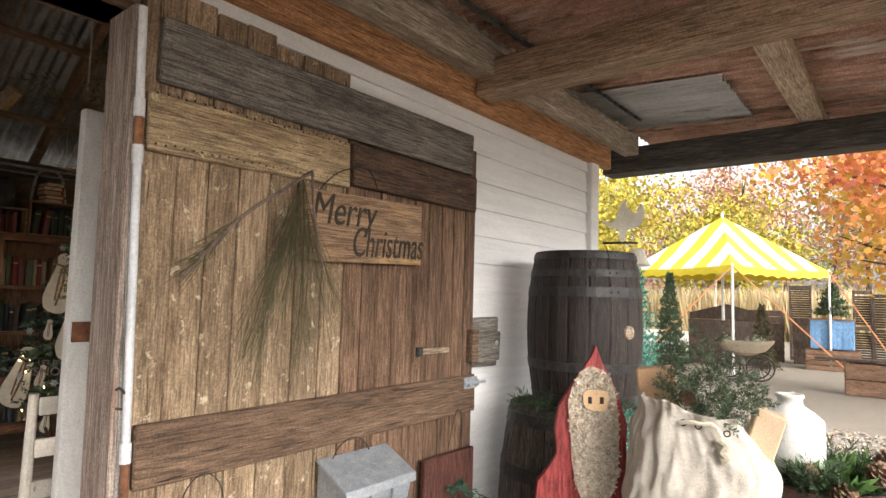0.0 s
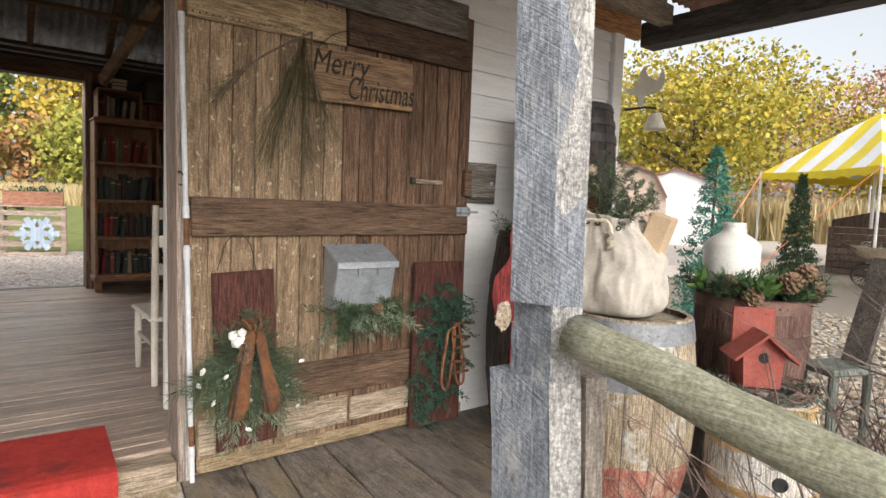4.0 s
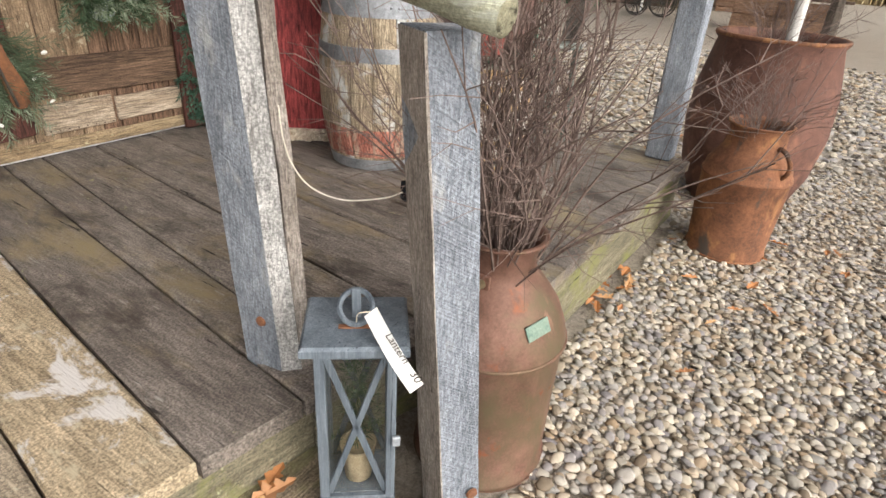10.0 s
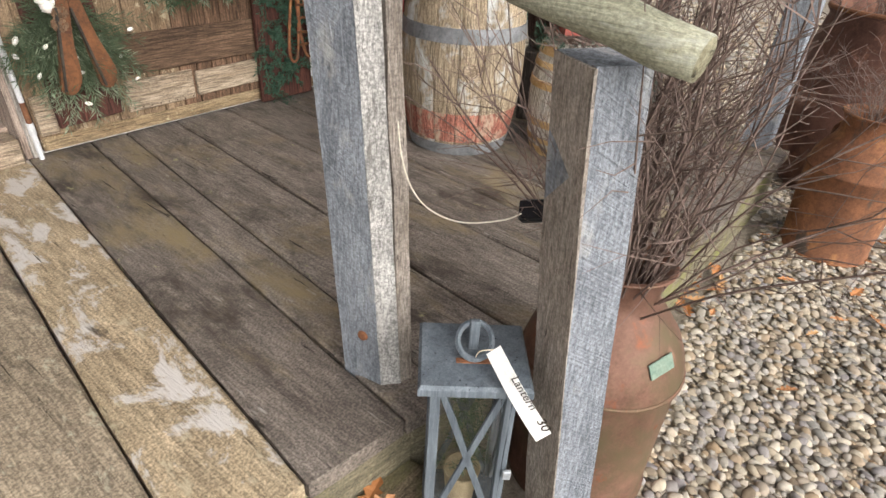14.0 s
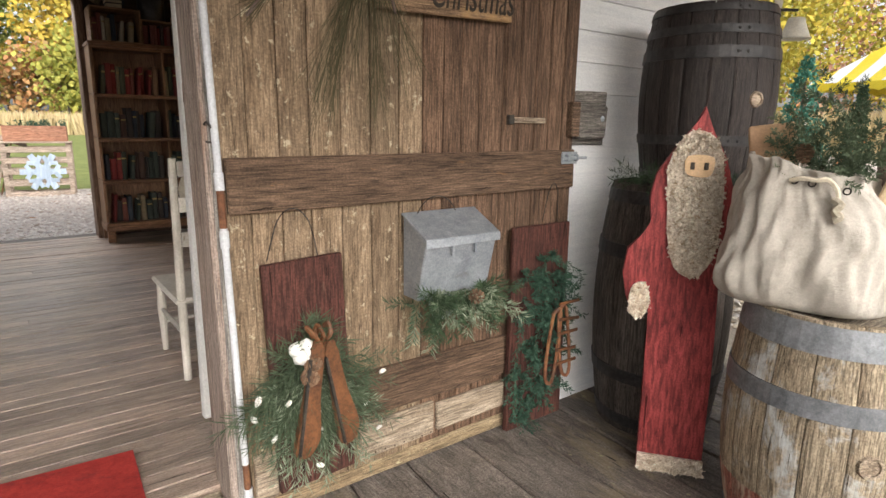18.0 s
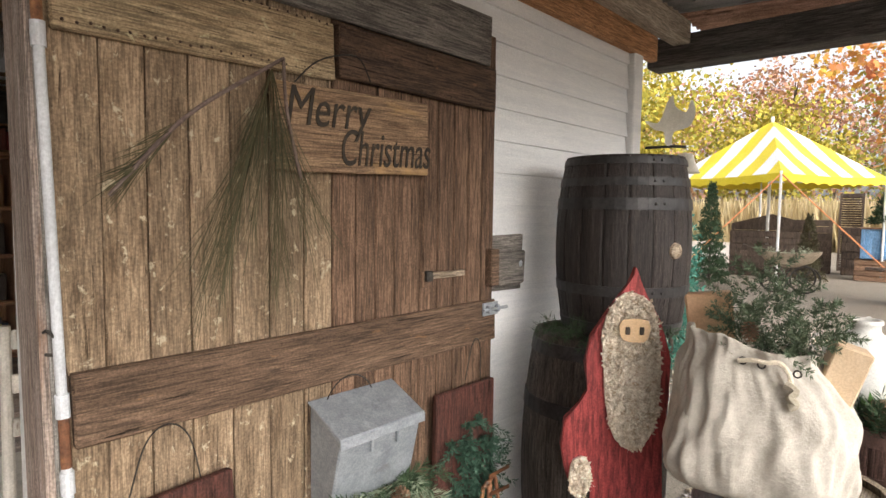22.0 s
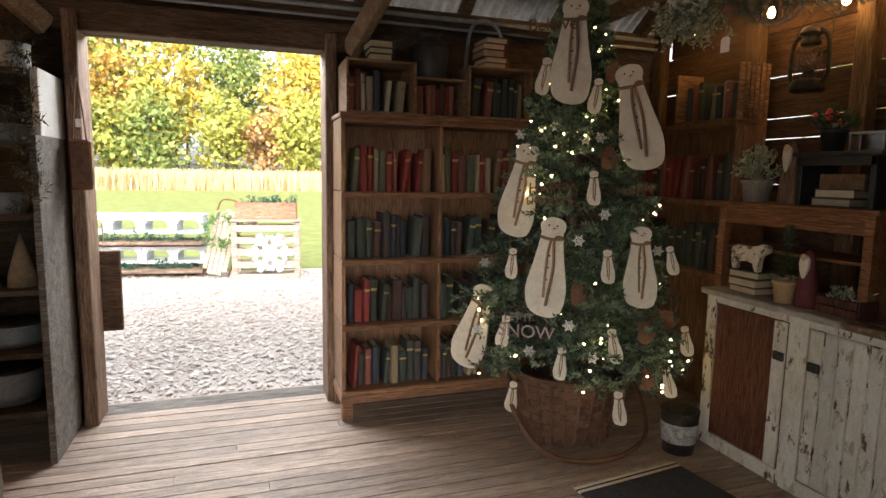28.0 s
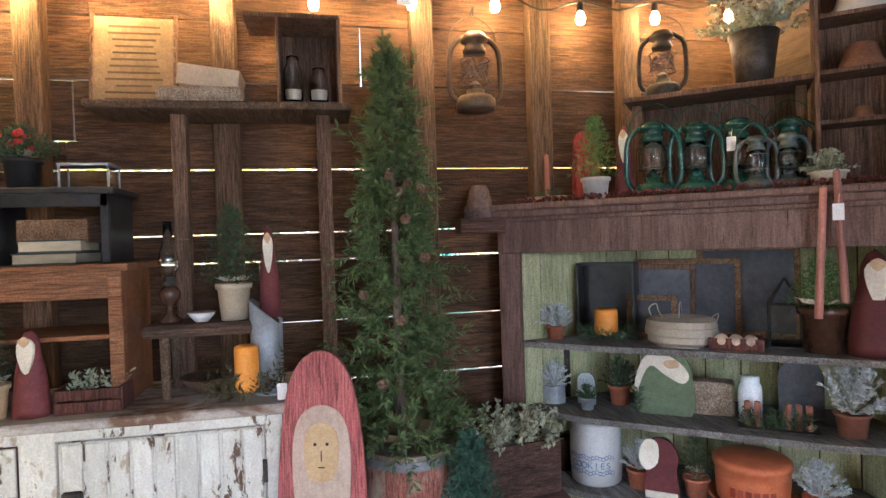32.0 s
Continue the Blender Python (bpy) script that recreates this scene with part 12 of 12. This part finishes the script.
# ---- planks, boards and other pieces of the setting ----
def unit_plank(seed, bevel=0.0):
    """A board of unit size with a slightly worn edge line."""
    rnd = random.Random(seed)
    bm = bmesh.new()
    ny = 4
    rows = []
    for j in range(ny + 1):
        y = -0.5 + j / ny
        w0, w1 = -0.5 + rnd.uniform(0, 0.010), 0.5 - rnd.uniform(0, 0.010)
        zt = 0.5 + rnd.uniform(-0.06, 0.0)
        rows.append([bm.verts.new(p) for p in ((w0, y, -0.5), (w0, y, zt - 0.12), (w0 + 0.010, y, zt), (w1 - 0.010, y, zt), (w1, y, zt - 0.12), (w1, y, -0.5))])
    for a, b in zip(rows, rows[1:]):
        for i in range(5):
            bm.faces.new((a[i], a[i + 1], b[i + 1], b[i])[::-1])
    bm.faces.new(rows[0])
    bm.faces.new(rows[-1][::-1])
    bmesh.ops.recalc_face_normals(bm, faces=bm.faces)
    return bm


def deck_plank(a0, a1, b0, b1, y0, y1, seed, mat):
    """A deck board between two seam lines: a0, b0 at the outer end, a1, b1 at the wall."""
    r = random.Random(seed)
    bm, ny, rows = bmesh.new(), 14, []
    e0, e1 = r.uniform(-0.012, 0.012), r.uniform(-0.008, 0.008)
    for j in range(ny + 1):
        u = j / ny
        xa, xb = a0 + (a1 - a0) * u + r.uniform(0.0015, 0.0045), b0 + (b1 - b0) * u - r.uniform(0.0015, 0.0045)
        y = y0 + (y1 - y0) * u
        sl = (deck_edge(xb) - deck_edge(xa)) * max(0.0, 1 - 3 * u) if a0 > -0.6 else 0
        zt, cup = r.uniform(-0.0015, 0.0015), r.uniform(0.001, 0.003)
        rows.append([bm.verts.new((x, y + (e0 if j == 0 else 0) + dy, z)) for x, dy, z in ((xa, 0, -0.047), (xa, 0, zt - 0.006), (xa + 0.006, 0, zt), ((xa + xb) / 2, sl / 2, zt - cup), (xb - 0.006, sl, zt), (xb, sl, zt - 0.006), (xb, sl, -0.047))])
    for a, b in zip(rows, rows[1:]):
        for i in range(6):
            bm.faces.new((a[i], a[i + 1], b[i + 1], b[i])[::-1])
    bm.faces.new(rows[0])
    bm.faces.new(rows[-1][::-1])
    bmesh.ops.recalc_face_normals(bm, faces=bm.faces)
    return mesh_of("plank", bm, mat)


# seams of the deck: place at the outer edge and at the wall
SEAMS = [(-3.1 + 0.243 * i, -2.9 + 0.243 * i) for i in range(13)] + [(0.03, 0.235), (0.242, 0.46), (0.462, 0.683), (0.70, 0.912), (0.828, 1.058), (1.10, 1.28), (1.415, 1.53), (1.62, 1.80), (1.86, 2.03), (2.10, 2.27), (2.35, 2.51), (2.60, 2.74), (2.84, 2.95), (3.07, 3.10)]
for i, ((a0, a1), (b0, b1)) in enumerate(zip(SEAMS, SEAMS[1:])):
    bare = a0 in (0.242, 0.03)
    part("plank", deck_plank(a0, a1, b0, b1, deck_edge(a0), SOUTH - 0.005, 60 + i, (W_PLANK_BARE if a0 == 0.242 else W_PLANK_WORN) if bare else W_PLANK), None, porch, m=T(0, 0, -0.0006 * (i % 3)))
IN_PLANKS = [mesh_of("floor_plank", unit_plank(20 + i), W_INFLOOR) for i in range(4)]
y, i = SOUTH + 0.06, 0
while y < NORTH + 0.03:
    w = 0.083
    cuts = [WEST] + sorted(random.uniform(-1.8, 2.8) for _ in range(1)) + [EAST - 0.02]
    for a, b in zip(cuts, cuts[1:]):
        part("floor_plank", IN_PLANKS[i % 4], None, floor, m=T((a + b) / 2, y + w / 2, FLOOR_IN - 0.015 + random.uniform(-0.002, 0.001)) @ Matrix.Rotation(radians(90), 4, "Z") @ Matrix.Diagonal((w - 0.005, b - a - 0.003, 0.03, 1)))
        i += 1
    y += w
# lap siding
z = 0.0
bmS = bmesh.new()
vs = [bmS.verts.new(p) for p in ((-0.5, -1, 0), (0.5, -1, 0), (0.5, 0, 0), (-0.5, 0, 0), (-0.5, -0.25, 1), (0.5, -0.25, 1), (0.5, 0, 1), (-0.5, 0, 1))]
for f in ((0, 1, 5, 4), (1, 2, 6, 5), (2, 3, 7, 6), (3, 0, 4, 7), (4, 5, 6, 7), (3, 2, 1, 0)):
    bmS.faces.new([vs[k] for k in f])
SID = mesh_of("siding_board", bmS, WHITE)
while z < 2.3:
    for a, b in ((0.71, EAST - 0.05), (WEST, -0.86)):
        part("siding_board", SID, None, wall_south, m=T((a + b) / 2, SOUTH + 0.010, z) @ Matrix.Diagonal((b - a, 0.020, 0.126, 1)))
    z += 0.118


# ---- gravel stones and fallen leaves ----
STONE = palette("river_gravel_stone", [(0.17, 0.13, 0.09), (0.42, 0.36, 0.27), (0.25, 0.24, 0.22), (0.56, 0.50, 0.41), (0.33, 0.24, 0.15), (0.40, 0.37, 0.33), (0.22, 0.20, 0.20), (0.50, 0.44, 0.34)], rough=0.7, noise=0.12)
STONE_ONE = palette("river_gravel_stone_single", [(0.17, 0.13, 0.09), (0.42, 0.36, 0.27), (0.25, 0.24, 0.22), (0.56, 0.50, 0.41), (0.33, 0.24, 0.15), (0.40, 0.37, 0.33), (0.22, 0.20, 0.20), (0.50, 0.44, 0.34)], rough=0.7, island=False, noise=0.12)


def ball(sub):
    bm = bmesh.new()
    bmesh.ops.create_icosphere(bm, subdivisions=sub, radius=1)
    v = np.array([x.co[:] for x in bm.verts])
    f = np.array([[q.index for q in x.verts] for x in bm.faces])
    bm.free()
    return v, f


def stones(name, spots, r0, r1, sub, seed, parent, zfun, mat=None):
    """Rounded stones lying on the bed, joined."""
    rng = np.random.default_rng(seed)
    bv, bf = ball(sub)
    n = len(spots)
    rad = r0 + (r1 - r0) * rng.random((n, 1, 1)) ** 1.35
    dims = np.stack([rng.uniform(0.85, 1.35, n), rng.uniform(0.7, 1.1, n), rng.uniform(0.30, 0.52, n)], 1)[:, None, :]
    v = bv[None] * dims * rad * (1 + 0.115 * rng.normal(size=(n, len(bv), 1)))
    a = rng.uniform(0, 2 * math.pi, n)
    c, s = np.cos(a)[:, None], np.sin(a)[:, None]
    tl = rng.normal(size=(n, 1)) * 0.3
    x, y = v[:, :, 0] * c - v[:, :, 1] * s, v[:, :, 0] * s + v[:, :, 1] * c
    z = v[:, :, 2] + tl * x
    base = np.array([zfun(p[0], p[1]) for p in spots])[:, None]
    lift = rng.uniform(-0.1, 0.8, (n, 1)) * rad[:, 0]
    v = np.stack([x + np.array(spots)[:, 0:1], y + np.array(spots)[:, 1:2], z + base + lift], 2)
    faces = (bf[None] + (np.arange(n) * len(bv))[:, None, None]).reshape(-1, 3)
    ob = part(name, mesh_from(name, v.reshape(-1, 3).tolist(), faces.tolist(), mat or STONE, sub > 1), None, parent)
    return tagged(ob, "loose rounded river gravel in tan, grey and white", "", "", "stuff")


def spots_in(x0, x1, y0, y1, pitch, seed, keep):
    rr = random.Random(seed)
    out, y = [], y0
    while y < y1:
        x = x0
        while x < x1:
            p = (x + rr.uniform(-0.5, 0.5) * pitch, y + rr.uniform(-0.5, 0.5) * pitch)
            if keep(*p):
                out.append(p)
            x += pitch
        y += pitch * 0.9
    return out


def off_deck(x, y):
    return y < deck_edge(x) - 0.04 if x < 2.93 else True


near = spots_in(0.76, 2.9, -2.0, -0.1, 0.0192, 1, lambda x, y: off_deck(x, y) and not (x < 1.0 and y > -0.63))
mid = spots_in(2.9, 4.6, -2.0, 1.6, 0.027, 2, lambda x, y: x > 2.97 or off_deck(x, y))
singles = [p for p in near if 1.25 < p[0] < 1.95 and -1.25 < p[1] < -0.75]
random.Random(3).shuffle(singles)
singles = set(singles[:300])
rest = [p for p in near if p not in singles]
stones("loose_gravel", rest, 0.0065, 0.0185, 2, 5, ground, ground_z)
stones("loose_gravel", mid, 0.010, 0.019, 1, 15, ground, ground_z)
far = spots_in(4.6, 10, -2.5, 4.0, 0.055, 4, lambda x, y: True)
stones("loose_gravel", far, 0.018, 0.034, 1, 6, ground, ground_z)
stones("loose_gravel", spots_in(-2.2, 2.4, NORTH + 0.3, 12.2, 0.055, 7, lambda x, y: True), 0.016, 0.030, 1, 8, back_ground, lambda x, y: -0.06, palette("pale_crushed_stone", [(0.40, 0.34, 0.29), (0.62, 0.55, 0.50), (0.52, 0.48, 0.45), (0.74, 0.69, 0.64)], noise=0.12))
rr = random.Random(12)
bv, bf = ball(2)
SHAPES = []
for k in range(7):
    rng = np.random.default_rng(40 + k)
    v = bv * np.array((rng.uniform(0.9, 1.35), rng.uniform(0.7, 1.1), rng.uniform(0.5, 0.75))) * (1 + 0.05 * rng.normal(size=(len(bv), 1)))
    SHAPES.append(mesh_from("stone", v.tolist(), bf.tolist(), STONE_ONE, True))
for x, y in sorted(singles):
    r = 0.007 + 0.011 * rr.random() ** 1.35
    part("stone", SHAPES[rr.randrange(7)], None, ground, m=T(x, y, ground_z(x, y) + r * 0.45) @ Matrix.Rotation(rr.uniform(0, 6.3), 4, "Z") @ Matrix.Rotation(rr.uniform(-0.3, 0.3), 4, "X") @ Matrix.Diagonal((r, r, r, 1)))

# fallen leaves
DEADLEAF = palette("fallen_brown_leaf", [(0.30, 0.12, 0.04), (0.48, 0.22, 0.09), (0.40, 0.20, 0.10), (0.56, 0.34, 0.16)], island=False)


def fallen_leaf(seed):
    """A curled lobed oak leaf."""
    r = random.Random(seed)
    bm = bmesh.new()
    lob = [(0.0, 0.012), (0.14, 0.10), (0.22, 0.05), (0.36, 0.20), (0.46, 0.08), (0.62, 0.24), (0.72, 0.09), (0.86, 0.13), (1.0, 0.0)]
    left = [bm.verts.new((u - 0.5, w * r.uniform(0.85, 1.2), 0.35 * w + 0.12 * (u - 0.5) ** 2 + r.uniform(0, 0.05))) for u, w in lob[:-1]]
    right = [bm.verts.new((u - 0.5, -w * r.uniform(0.85, 1.2), 0.35 * w + 0.12 * (u - 0.5) ** 2 + r.uniform(0, 0.05))) for u, w in lob[:-1]]
    mid = [bm.verts.new((u - 0.5, 0, 0.12 * (u - 0.5) ** 2)) for u, w in lob]
    for row in (left, right):
        for i in range(len(row) - 1):
            bm.faces.new((mid[i], mid[i + 1], row[i + 1], row[i]))
        bm.faces.new((mid[-2], mid[-1], row[-1]))
    return bm


DEAD = [mesh_of("fallen_leaf", fallen_leaf(k), DEADLEAF) for k in range(5)]
for i in range(60):
    if i < 14:
        x, y = 2.12 + rr.gauss(0, 0.09), -0.42 + rr.gauss(0, 0.07)
    elif i < 40:
        x, y = rr.uniform(1.2, 3.4), rr.uniform(-1.6, -0.25)
    elif i < 48:
        x, y = rr.uniform(3, 6), rr.uniform(-1, 1.6)
    elif i < 56:
        x, y = rr.uniform(-1, 1.8), rr.uniform(8, 11.2)
    else:
        x, y = ((0.55, -0.285), (0.60, -0.225), (0.585, -0.25), (0.16, -0.40))[i - 56]
    z = (-0.06 if y > 5 else -0.168 if i >= 56 else ground_z(x, y)) + (0.022 if i < 56 else 0.002)
    s = rr.uniform(0.05, 0.10) if i < 56 else 0.105
    ob = new("fallen_leaf", DEAD[i % 5])
    ob.matrix_basis = T(x, y, z) @ Matrix.Rotation(rr.uniform(0, 6.3), 4, "Z") @ Matrix.Rotation(rr.uniform(-0.3, 0.3), 4, "X") @ Matrix.Diagonal((s, s, s, 1))
    tagged(ob, "curled brown oak leaf fallen on the gravel" if i < 56 else "curled brown oak leaf fallen on the step", "leaf", "fallen leaves")
